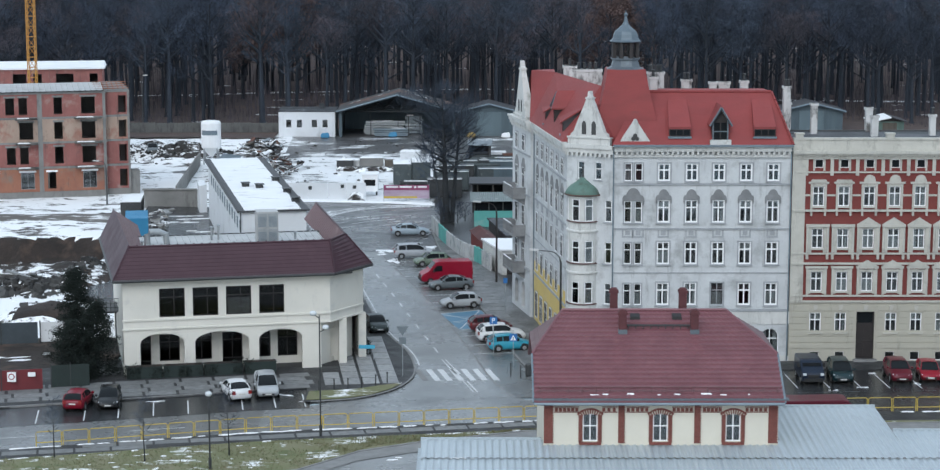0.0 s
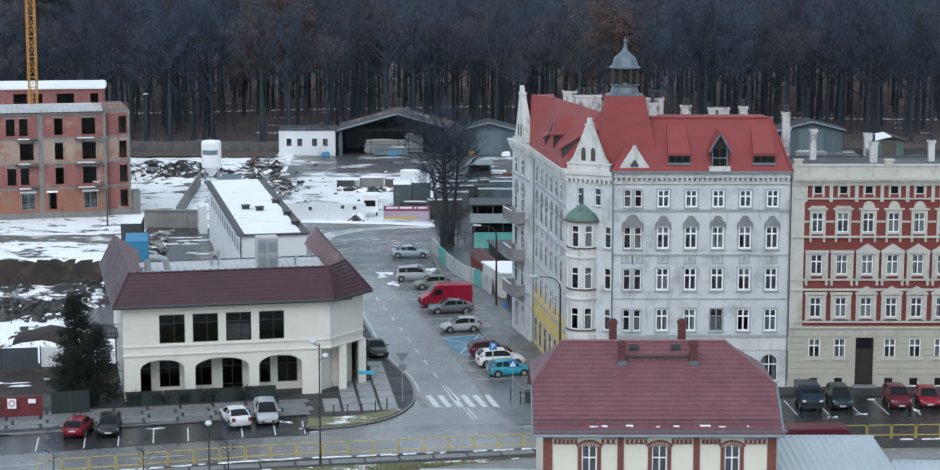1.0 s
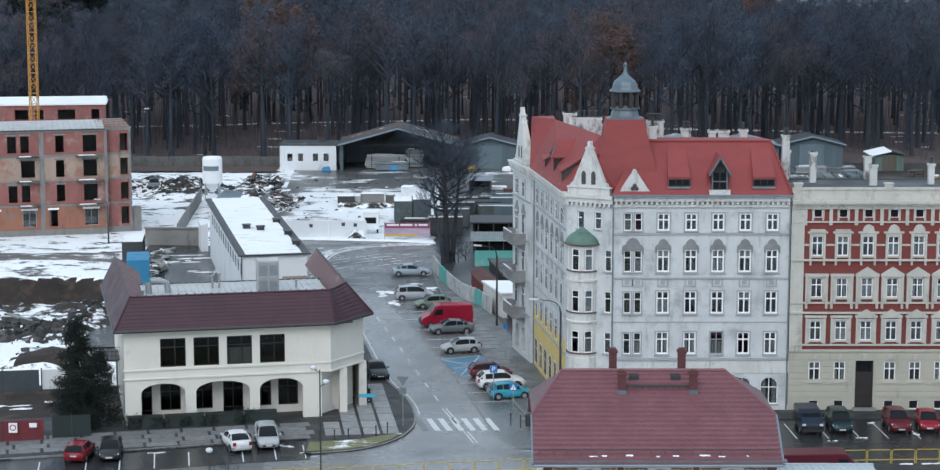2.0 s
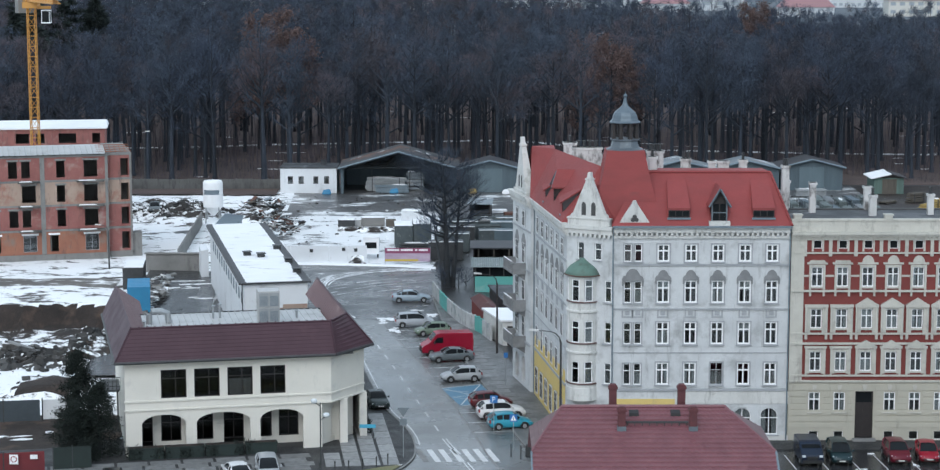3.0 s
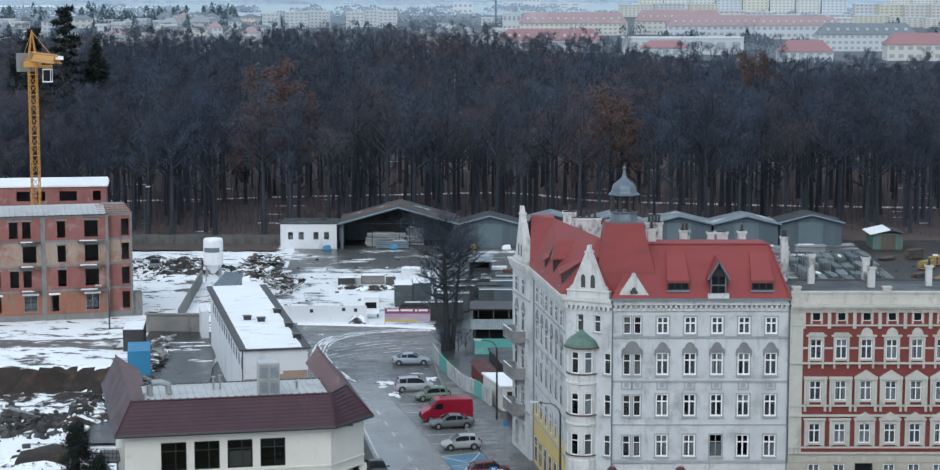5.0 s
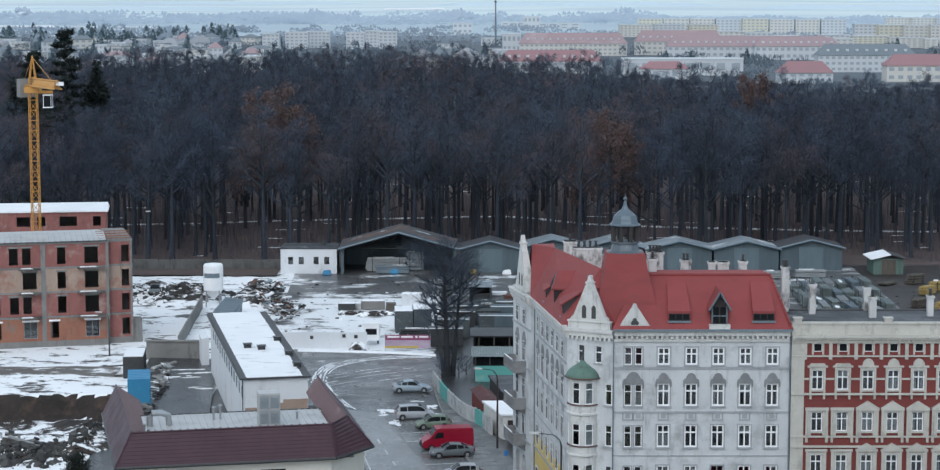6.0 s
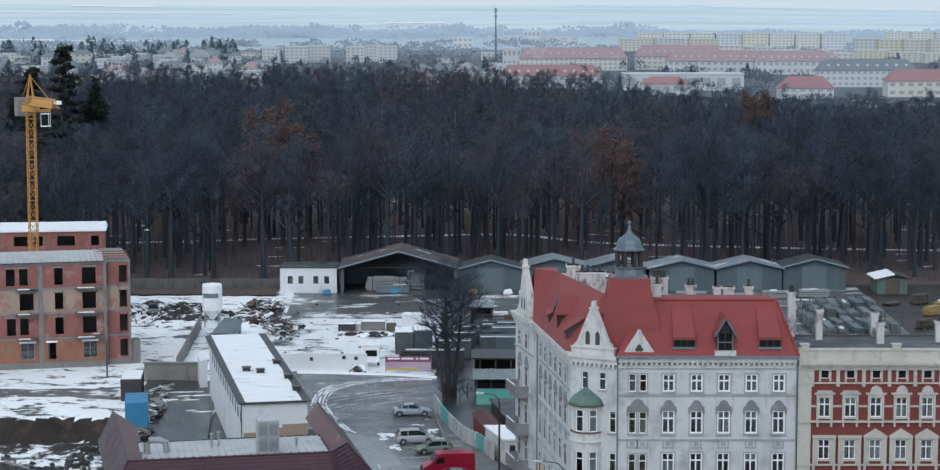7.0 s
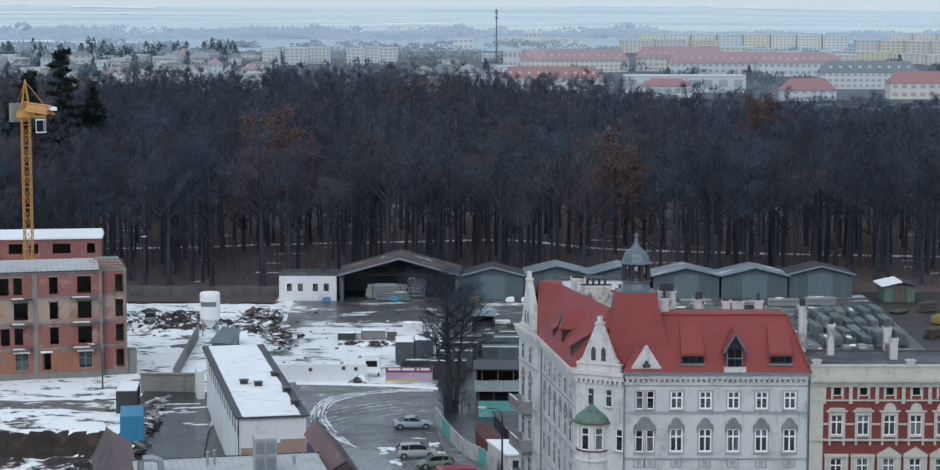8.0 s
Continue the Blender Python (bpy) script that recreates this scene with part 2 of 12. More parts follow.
M["brick_red"] = object_mat("dusty_red_brick", (0.26, 0.088, 0.068), (0.19, 0.064, 0.052), 0.85, 6.0)
M["canopy"] = mat("pale_blue_sheet", (0.46, 0.51, 0.54), (0.38, 0.43, 0.46), 0.35, 0.4, 0.0, 5, metal=0.15, stain=(0.36, 0.40, 0.43), stain_scale=0.4, stretch=(1, 0.5, 1))
M["con_brick"] = mat("hollow_brick_wall", (0.30, 0.125, 0.11), (0.235, 0.09, 0.08), 0.5, 0.9, 0.3, 6, stain=(0.34, 0.25, 0.22), stain_scale=0.45, stain_at=(0.54, 0.70), streak=((0.10, 0.072, 0.064), 0.55, 0.74))
M["con_orange"] = mat("orange_hollow_brick", (0.33, 0.15, 0.095), (0.26, 0.11, 0.075), 0.5, 0.9, 0.3, 6, stain=(0.22, 0.16, 0.13), stain_scale=0.4, stain_at=(0.54, 0.70), streak=((0.10, 0.072, 0.064), 0.55, 0.74))
M["con_sand"] = mat("sand_coloured_block", (0.40, 0.30, 0.24), (0.33, 0.24, 0.19), 0.4, 0.9, 0.3, 6, stain=(0.30, 0.15, 0.115), stain_scale=0.22, stain_at=(0.50, 0.60), streak=((0.10, 0.072, 0.064), 0.55, 0.74))
M["concrete"] = mat("grey_concrete", (0.25, 0.245, 0.235), (0.18, 0.178, 0.17), 0.5, 0.9, 0.3, 5, stain=(0.13, 0.13, 0.125), streak=((0.09, 0.09, 0.088), 0.55, 0.75))
M["white_wall"] = mat("white_render", (0.72, 0.74, 0.76), (0.66, 0.68, 0.70), 0.3, 0.85, 0.1, 5, stain=(0.50, 0.51, 0.52), stain_scale=0.3, streak=((0.40, 0.40, 0.40), 0.58, 0.80))
M["teal_sheet"] = mat("grey_teal_sheet", (0.10, 0.14, 0.16), (0.072, 0.10, 0.12), 0.25, 0.55, 0.05, 5, metal=0.1, stretch=(3, 3, 0.3), stain=(0.17, 0.20, 0.21), stain_at=(0.62, 0.74))
M["shed_roof"] = mat("weathered_shed_roof", (0.30, 0.34, 0.365), (0.16, 0.185, 0.205), 0.25, 0.5, 0.1, 4, stain=(0.20, 0.11, 0.085), stain_at=(0.62, 0.74), stain_scale=0.2, metal=0.15, snow=(0.565, 0.63), snow_scale=0.22)
M["mossy_roof"] = mat("mossy_felt_roof", (0.075, 0.08, 0.085), (0.045, 0.048, 0.052), 0.3, 0.8, 0.2, 4, stain=(0.15, 0.085, 0.065), stain_at=(0.52, 0.62), stain_scale=0.16, snow=(0.60, 0.66), snow_scale=0.3)
M["dark_roof"] = mat("dark_sheet_roof", (0.055, 0.055, 0.06), (0.038, 0.038, 0.042), 0.3, 0.6, 0.1, 4, stain=(0.10, 0.075, 0.065), stain_at=(0.60, 0.74))
M["steel"] = mat("galvanised_steel", (0.42, 0.44, 0.45), (0.33, 0.35, 0.36), 2.0, 0.4, metal=0.6)
M["dark_steel"] = mat("dark_painted_steel", (0.05, 0.053, 0.055), (0.03, 0.032, 0.034), 2.0, 0.5)
M["yellow"] = mat("yellow_enamel", (0.60, 0.44, 0.06), (0.50, 0.36, 0.06), 1.5, 0.5, stain=(0.32, 0.25, 0.1))
M["crane_yellow"] = mat("crane_yellow_paint", (0.55, 0.27, 0.05), (0.46, 0.22, 0.05), 1.5, 0.5)
# haze over the wood is mixed in: bark and twigs lifted and blued
M["bark"] = mat("dark_bark", (0.042, 0.046, 0.050), (0.027, 0.030, 0.034), 1.0, 0.95, 0.5, 6, vary=0.55)
M["twig"] = island_mat("hazed_bare_twigs", (0.042, 0.058, 0.083), (0.056, 0.073, 0.103), tone=0.5)
M["twig_dark"] = island_mat("hazed_dark_twigs", (0.031, 0.042, 0.065), (0.042, 0.055, 0.082), tone=0.5)
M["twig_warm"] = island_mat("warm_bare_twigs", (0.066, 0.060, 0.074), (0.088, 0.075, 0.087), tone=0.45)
M["wood_bark"] = mat("hazed_wet_bark", (0.035, 0.044, 0.058), (0.022, 0.028, 0.039), 1.0, 0.95, 0.4, 6, vary=0.4)
M["twig_brown"] = island_mat("rusty_leaves", (0.145, 0.092, 0.080), (0.098, 0.068, 0.066))
M["needle"] = island_mat("dark_needles", (0.014, 0.023, 0.022), (0.024, 0.036, 0.033))
M["thuja"] = island_mat("thuja_sprays", (0.006, 0.011, 0.009), (0.014, 0.022, 0.017))
M["rubber"] = mat("tyre_rubber", (0.02, 0.02, 0.02), (0.015, 0.015, 0.015), 3, 0.85)
M["chrome"] = mat("wheel_alloy", (0.45, 0.46, 0.47), (0.36, 0.37, 0.38), 4, 0.35, metal=0.7)
M["lamp_glass"] = mat("lamp_glass", (0.65, 0.68, 0.70), (0.55, 0.58, 0.6), 5, 0.15)
M["red_glass"] = mat("red_lamp_glass", (0.30, 0.02, 0.02), (0.22, 0.015, 0.015), 5, 0.2)
M["car_glass"] = mat("tinted_car_glass", (0.014, 0.017, 0.019), (0.010, 0.012, 0.014), 3, 0.1, spec=0.16)
M["plastic"] = mat("black_plastic", (0.025, 0.025, 0.026), (0.018, 0.018, 0.019), 3, 0.6)
M["plate"] = mat("number_plate", (0.62, 0.62, 0.60), (0.55, 0.55, 0.54), 6, 0.5)

# ---------------------------------------------------------------- building helpers
I4 = Matrix.Identity(4)
AT = {}          # where each object stands


def shape_of(name, bm, material, smooth=False):
    me = bpy.data.meshes.new(name)
    bm.normal_update()
    bm.to_mesh(me)
    bm.free()
    for mm in (material if isinstance(material, (list, tuple)) else (material,)):
        me.materials.append(mm)
    if smooth:
        for p in me.polygons:
            p.use_smooth = True
    return me


def put(name, me, parent, m=I4, label=""):
    """One mesh object under a thing or a part, at the place m in the world."""
    ob = new(name, me)
    if parent is not None:
        ob.parent = parent
        ob.matrix_parent_inverse = AT[parent].inverted()
    ob.matrix_basis = m
    AT[ob] = m
    if label:
        tagged(ob, label)
    return ob


def part(name, bm, material, parent, label="", m=I4, smooth=False):
    return put(name, shape_of(name, bm, material, smooth), parent, m, label)


def thing(name, label, category, group="", kind="", at=I4):
    ob = new(name)
    ob.empty_display_size = 0.2
    ob.matrix_basis = at
    AT[ob] = at
    return tagged(ob, label, category, group, kind)


def solo(name, bm, material, label, category, group="", kind="", m=I4, smooth=False):
    """A thing that is one mesh."""
    return tagged(put(name, shape_of(name, bm, material, smooth), None, m), label, category, group, kind)


def poly(bm, pts, mi=0):
    f = bm.faces.new([bm.verts.new(p) for p in pts])
    f.material_index = mi
    return f


def box(bm, x0, y0, z0, x1, y1, z1, mi=0, m=None):
    c = [(x, y, z) for z in (z0, z1) for x, y in ((x0, y0), (x1, y0), (x1, y1), (x0, y1))]
    v = [bm.verts.new(m @ Vector(p) if m else p) for p in c]
    for q in ((3, 2, 1, 0), (4, 5, 6, 7), (0, 1, 5, 4), (1, 2, 6, 5), (2, 3, 7, 6), (3, 0, 4, 7)):
        bm.faces.new([v[i] for i in q]).material_index = mi


def hull_box(bm, low, high, mi=0):
    """A six-sided body from four points below and four above, both counter-clockwise."""
    v = [bm.verts.new(p) for p in (*low, *high)]
    n = len(low)
    bm.faces.new([v[i] for i in reversed(range(n))]).material_index = mi
    bm.faces.new([v[n + i] for i in range(n)]).material_index = mi
    for i in range(n):
        j = (i + 1) % n
        bm.faces.new((v[i], v[j], v[n + j], v[n + i])).material_index = mi


def prism(bm, pts, z0, z1, mi=0):
    hull_box(bm, [(x, y, z0) for x, y in pts], [(x, y, z1) for x, y in pts], mi)


def slab_y(bm, pts, y0, y1, mi=0):
    """An outline in x and z, given a thickness in y."""
    hull_box(bm, [(x, y0, z) for x, z in pts], [(x, y1, z) for x, z in pts], mi)


def tube(bm, pts, radii, n=6, cap=True, mi=0):
    pts = [Vector(p) for p in pts]
    if not isinstance(radii, (list, tuple)):
        radii = [radii] * len(pts)
    rings = []
    for i, p in enumerate(pts):
        d = (pts[min(i + 1, len(pts) - 1)] - pts[max(i - 1, 0)]).normalized()
        a = d.cross(Vector((0, 0, 1)) if abs(d.z) < 0.9 else Vector((1, 0, 0))).normalized()
        b = d.cross(a)
        rings.append([bm.verts.new(p + (a * math.cos(2 * math.pi * k / n) + b * math.sin(2 * math.pi * k / n)) * radii[i]) for k in range(n)])
    for r0, r1 in zip(rings, rings[1:]):
        for k in range(n):
            bm.faces.new((r0[k], r0[(k + 1) % n], r1[(k + 1) % n], r1[k])).material_index = mi
    if cap:
        bm.faces.new(list(reversed(rings[0]))).material_index = mi
        bm.faces.new(rings[-1]).material_index = mi


def turned(bm, cx, cy, profile, n=16, mi=0, a0=0.0, a1=2 * math.pi):
    """A body of revolution about an upright line: radius and height, from below upwards."""
    full = abs(a1 - a0 - 2 * math.pi) < 1e-6
    k = n if full else n + 1
    rings = [[bm.verts.new((cx + r * math.cos(a0 + (a1 - a0) * i / n), cy + r * math.sin(a0 + (a1 - a0) * i / n), z)) for i in range(k)] for r, z in profile]
    for r0, r1 in zip(rings, rings[1:]):
        for i in range(n):
            j = (i + 1) % k
            bm.faces.new((r0[i], r0[j], r1[j], r1[i])).material_index = mi
    if full:
        bm.faces.new(list(reversed(rings[0]))).material_index = mi
        bm.faces.new(rings[-1]).material_index = mi


def wall_body(bm, x0, x1, z0, z1, holes, thick=0.4, mi=0):
    """A wall along x with its face at y = 0 and its back at y = thick, with real openings: (xa, za, xb, zb)."""
    cut = lambda v: round(v, 4)
    xs = sorted({cut(x0), cut(x1), *[cut(h[k]) for h in holes for k in (0, 2) if x0 < h[k] < x1]})
    zs = sorted({cut(z0), cut(z1), *[cut(h[k]) for h in holes for k in (1, 3) if z0 < h[k] < z1]})
    nx, nz = len(xs) - 1, len(zs) - 1
    full = [[not any(h[0] < (xs[i] + xs[i + 1]) / 2 < h[2] and h[1] < (zs[j] + zs[j + 1]) / 2 < h[3] for h in holes) for j in range(nz)] for i in range(nx)]
    grid = {}

    def at(i, j, k):
        if (i, j, k) not in grid:
            grid[i, j, k] = bm.verts.new((xs[i], k * thick, zs[j]))
        return grid[i, j, k]

    def solid(i, j):
        return 0 <= i < nx and 0 <= j < nz and full[i][j]

    for i in range(nx):
        for j in range(nz):
            if not full[i][j]:
                continue
            q = [(i, j), (i + 1, j), (i + 1, j + 1), (i, j + 1)]
            bm.faces.new([at(a, b, 0) for a, b in q]).material_index = mi
            bm.faces.new([at(a, b, 1) for a, b in reversed(q)]).material_index = mi
            for (di, dj), (p, r) in (((0, -1), (0, 1)), ((1, 0), (1, 2)), ((0, 1), (2, 3)), ((-1, 0), (3, 0))):
                if not solid(i + di, j + dj):
                    a, b = q[p], q[r]
                    bm.faces.new((at(*b, 0), at(*a, 0), at(*a, 1), at(*b, 1))).material_index = mi


def seam_sheet(bm, a, b, c, d, n, rise=0.05, w=0.12):
    """A sheet with n standing seams that run from the edge a-b to the edge d-c."""
    a, b, c, d = (Vector(p) for p in (a, b, c, d))
    up = (b - a).cross(d - a).normalized() * rise
    lo, hi = [], []
    for i in range(n):
        for t, u in ((i, 0), (i + 1 - 2 * w, 0), (i + 1 - w * 1.5, 1), (i + 1 - w * 0.5, 1)):
            f = t / n
            lo.append(bm.verts.new(a.lerp(b, f) + up * u))
            hi.append(bm.verts.new(d.lerp(c, f) + up * u))
    lo.append(bm.verts.new(b))
    hi.append(bm.verts.new(c))
    for i in range(len(lo) - 1):
        bm.faces.new((lo[i], lo[i + 1], hi[i + 1], hi[i]))


def arch_fill(bm, x0, x1, z0, z1, y0, y1, n=10, rise=None, mi=0):
    """What an arch leaves of a rectangular opening: the two corners above its curve."""
    c, half = (x0 + x1) / 2, (x1 - x0) / 2
    rise = rise or (z1 - z0)
    for s in (-1, 1):
        pts = [(c + s * half, z1 + 0.0)]
        arc = [(c + s * half * math.cos(a), z1 - rise + rise * math.sin(a)) for a in [math.pi / 2 * i / n for i in range(n + 1)]]
        pts = [*arc, (c + s * half, z1)] if abs(arc[-1][1] - z1) < 1e-6 else arc
        # triangles from the outer corner
        for a, b in zip(arc, arc[1:]):
            tri = [a, b, (c + s * half, z1)]
            if s > 0:
                tri.reverse()
            if abs((a[0] - b[0])) + abs(a[1] - b[1]) > 1e-5 and not (abs(b[1] - z1) < 1e-6 and abs(a[1] - z1) < 1e-6):
                slab_y(bm, tri, y0, y1, mi)


def frame_at(x, y, deg, z=0.0):
    """A wall's own frame: x along it, y into the building, turned by deg."""
    return pose(x, y, z, 0, 0, deg)


# ---- windows, built once for each kind and shared
KINDS = {}


def window_kind(key, w, h, bars_x, bars_z, material, bar=0.07, arch=False, deep=0.10, sill=True, pane=None, sill_mat=None):
    bm = bmesh.new()
    xs = [-w / 2 + bar, *[b * w - w / 2 for b in bars_x], w / 2 - bar]
    hz = [bar / 2, *[b * h for b in bars_z], h - bar / 2]
    hx = [-w / 2 + bar / 2, *[b * w - w / 2 for b in bars_x], w / 2 - bar / 2]
    wall_body(bm, -w / 2, w / 2, 0, h, [(a + bar / 2, c + bar / 2, b - bar / 2, d - bar / 2) for a, b in zip(hx, hx[1:]) for c, d in zip(hz, hz[1:])], deep)
    if arch:
        arch_fill(bm, -w / 2 + bar, w / 2 - bar, h - bar - w / 2, h - bar, 0.0, deep, 6, rise=(w / 2 - bar) * 0.9)
    fr = shape_of("window_frame", bm, material)
    panes = []
    zs = [bar, *[b * h for b in bars_z], h - bar]
    for xa, xb in zip(xs, xs[1:]):
        for za, zb in zip(zs, zs[1:]):
            bm = bmesh.new()
            box(bm, xa, deep * 0.45, za, xb, deep * 0.45 + 0.012, zb)
            panes.append(shape_of("pane", bm, pane or M["glass"]))
    sl = None
    if sill:
        bm = bmesh.new()
        box(bm, -w / 2 - 0.12, -0.22, -0.12, w / 2 + 0.12, deep, -0.002)
        sl = shape_of("window_sill", bm, sill_mat or M["grey_trim"])
    ct = []
    for spans, low, high in ((((-0.5, 0.5),), 0.03, 0.95), (((-0.5, 0.5),), 0.03, 0.58), (((-0.5, -0.2), (0.2, 0.5)), 0.03, 0.95), (((-0.5, 0.5),), 0.55, 0.97)):
        bm = bmesh.new()
        for sa, sb in spans:
            n = max(3, round(9 * (sb - sa)))
            for i in range(n):       # folded cloth
                xa, xb = (w - 0.2) * (sa + (sb - sa) * i / n), (w - 0.2) * (sa + (sb - sa) * (i + 1) / n)
                d = 0.05 * (i % 2)
                slab = [(xa, deep + 0.06 + d, h * low), (xb, deep + 0.11 - d, h * low), (xb, deep + 0.12 - d, h * low), (xa, deep + 0.07 + d, h * low)]
                hull_box(bm, slab, [(a, b, h * high) for a, b, _ in slab])
        ct.append(shape_of("curtain", bm, M["curtain"]))
    KINDS[key] = (fr, panes, sl, ct)


cloth = random.Random(17)


def window(key, parent, m, curtained=False, label=""):
    fr, panes, sl, ct = KINDS[key]
    w = put("window", fr, parent, m, label)
    for p in panes:
        g = put("pane", p, w, m)
        g.visible_shadow = False
    if sl:
        put("window_sill", sl, w, m)
    if curtained:
        put("curtain", ct[cloth.choice((0, 1, 1, 2, 2, 3))], w, m, "pale net curtain behind the pane")
    return w


def lerp_line(xs, ys):
    return lambda x: float(np.interp(x, xs, ys))


def ribbon(bm, left, right, z=0.0, mi=0):
    """A strip of ground between two lines of points."""
    a = [bm.verts.new((x, y, z)) for x, y in left]
    b = [bm.verts.new((x, y, z)) for x, y in right]
    for i in range(len(a) - 1):
        bm.faces.new((a[i], b[i], b[i + 1], a[i + 1])).material_index = mi


def offset_line(pts, d):
    out = []
    for i, p in enumerate(pts):
        a, b = Vector(pts[max(i - 1, 0)]), Vector(pts[min(i + 1, len(pts) - 1)])
        t = (b - a).normalized()
        out.append((p[0] - t.y * d, p[1] + t.x * d))
    return out


def smooth_line(pts, n=6):
    """A gentle curve through the points."""
    p = [Vector((*q, 0)) if len(q) == 2 else Vector(q) for q in pts]
    out = []
    for i in range(len(p) - 1):
        a, b, c, d = p[max(i - 1, 0)], p[i], p[i + 1], p[min(i + 2, len(p) - 1)]
        for k in range(n):
            t = k / n
            out.append(0.5 * ((2 * b) + (c - a) * t + (2 * a - 5 * b + 4 * c - d) * t * t + (3 * b - a - 3 * c + d) * t ** 3))
    out.append(p[-1])
    return [tuple(q[:2]) if len(pts[0]) == 2 else tuple(q) for q in out]

# ---------------------------------------------------------------- ground, roads, pavements
fence_y = lerp_line([-80, -29.8, -15.5, -3.3, 4.4, 29.6, 80], [131, 143.9, 147.9, 149.9, 151.2, 153.8, 156.5])

bm = bmesh.new()
outer = [bm.verts.new(p) for p in ((-3500, -300, -0.09), (3500, -300, -0.09), (3500, 4700, -0.09), (-3500, 4700, -0.09))]
inner = [bm.verts.new(p) for p in ((-124, 160, -0.09), (-31, 160, -0.09), (-31, 351, -0.09), (-124, 351, -0.09))]
for i in range(4):
    bm.faces.new((outer[i], outer[(i + 1) % 4], inner[(i + 1) % 4], inner[i]))
solo("ground", bm, M["field"], "winter fields to the horizon, haze put into their colour", "ground", kind="structure")

bm = bmesh.new()
poly(bm, [(-260, 352, -0.05), (330, 352, -0.05), (420, 980, -0.05), (-420, 980, -0.05)])
solo("forest_floor", bm, M["litter"], "brown leaf litter under the wood with remains of snow", "ground", kind="structure")

# main road and side street, one asphalt sheet
bm = bmesh.new()
xs = [-80 + 4 * i for i in range(41)]
# junction stretch palest, its wet sheen coloured in; both ends darker
for lo, hi, mi in ((-80, -16, 2), (-16, 12, 0), (12, 80, 1)):
    part_xs = [x for x in xs if lo <= x <= hi]
    ribbon(bm, [(x, fence_y(x) - 0.3) for x in part_xs], [(x, fence_y(x) + 6.6) for x in part_xs], mi=mi)
solo("road", bm, [M["asphalt"], M["lot"], M["asphalt_mid"]], "wet asphalt main road beside the station, junction coloured paler for its sheen", "road", kind="structure")

LEFT_KERB = smooth_line([(-12.6, 156.6), (-9.0, 157.7), (-6.2, 160.6), (-4.75, 164.9), (-4.7, 169.8), (-5.6, 175.6), (-8.0, 184.5), (-10.9, 202), (-13.2, 216), (-17.5, 230)])
RIGHT_LINE = smooth_line([(3.6, 158.4), (1.9, 164.2), (0.4, 173.2), (-2.75, 191.5), (-5.6, 205.5), (-8.7, 219.3), (-10.0, 226)])
BACK_KERB = smooth_line([(6.2, 163.5), (4.2, 172.5), (2.6, 185.9), (0.4, 199), (-1.7, 213), (-3.6, 231), (-4.6, 243)])
bm = bmesh.new()
ribbon(bm, [(float(np.interp(i, range(len(LEFT_KERB)), [p[0] for p in LEFT_KERB])), float(np.interp(i, range(len(LEFT_KERB)), [p[1] for p in LEFT_KERB]))) for i in np.linspace(0, len(LEFT_KERB) - 1, 40)],
       [(float(np.interp(i, range(len(RIGHT_LINE)), [p[0] for p in RIGHT_LINE])), float(np.interp(i, range(len(RIGHT_LINE)), [p[1] for p in RIGHT_LINE]))) for i in np.linspace(0, len(RIGHT_LINE) - 1, 40)], 0.004)
poly(bm, [(-13.5, 155.0, -0.004), (5.5, 156.5, -0.004), (3.6, 158.8, -0.004), (-9.0, 158.4, -0.004)])
solo("side_street", bm, M["asphalt"], "damp asphalt side street running to a yard gate", "road", kind="structure")
bm = bmesh.new()
poly(bm, [(-24, 227.5, -0.002), (-9.6, 222, -0.002), (-3.7, 243, -0.002), (-4.6, 262.5, -0.002), (-22, 267, -0.002)])
solo("gate_forecourt", bm, M["forecourt"], "patched wet asphalt before the yard gate", "yard", kind="structure")

bm = bmesh.new()
ribbon(bm, RIGHT_LINE, [(float(np.interp(y, [p[1] for p in BACK_KERB], [p[0] for p in BACK_KERB])), y) for _, y in RIGHT_LINE], 0.008)
solo("parking_strip", bm, M["asphalt_mid"], "dark wet parking strip along the side street", "parking", kind="structure")

# forecourt parking before the ivory building, and the lot on the other side of the junction
bm = bmesh.new()
xl = [-80 + 3 * i for i in range(23)] + [-12.6]
front_y = lambda x: fence_y(x) + 6.6
ribbon(bm, [(x, front_y(x)) for x in xl], [(x, front_y(x) + 6.2 + 0.02 * (x + 30)) for x in xl], 0.006)
solo("parking_lot", bm, M["lot"], "wet asphalt parking bays before the ivory building", "parking", kind="structure")
bm = bmesh.new()
xr = [6.5 + 2.5 * i for i in range(24)]
ribbon(bm, [(x, front_y(x)) for x in xr], [(x, 168.0) for x in xr], 0.006)
solo("parking_lot", bm, M["lot"], "wet asphalt parking bays before the tenement houses", "parking", kind="structure")


def raised(name, pts, z, material, label, category="pavement"):
    bm = bmesh.new()
    prism(bm, pts, -0.05, z)
    return solo(name, bm, material, label, category, kind="structure")


# pavement before the ivory building, curving round its corner
def strip_block(name, left, right, z, material, label):
    """A raised strip between two lines of points, with its edges."""
    bm = bmesh.new()
    ribbon(bm, left, right, z)
    for line in (left, right):
        for (xa, ya), (xb, yb) in zip(line, line[1:]):
            poly(bm, [(xa, ya, -0.05), (xb, yb, -0.05), (xb, yb, z), (xa, ya, z)])
    return solo(name, bm, material, label, "pavement", kind="structure")


lot_back = lambda x: front_y(x) + 6.2 + 0.02 * (x + 30)
xp = [-80, -60, -45, -36, -28, -20, -13.2]
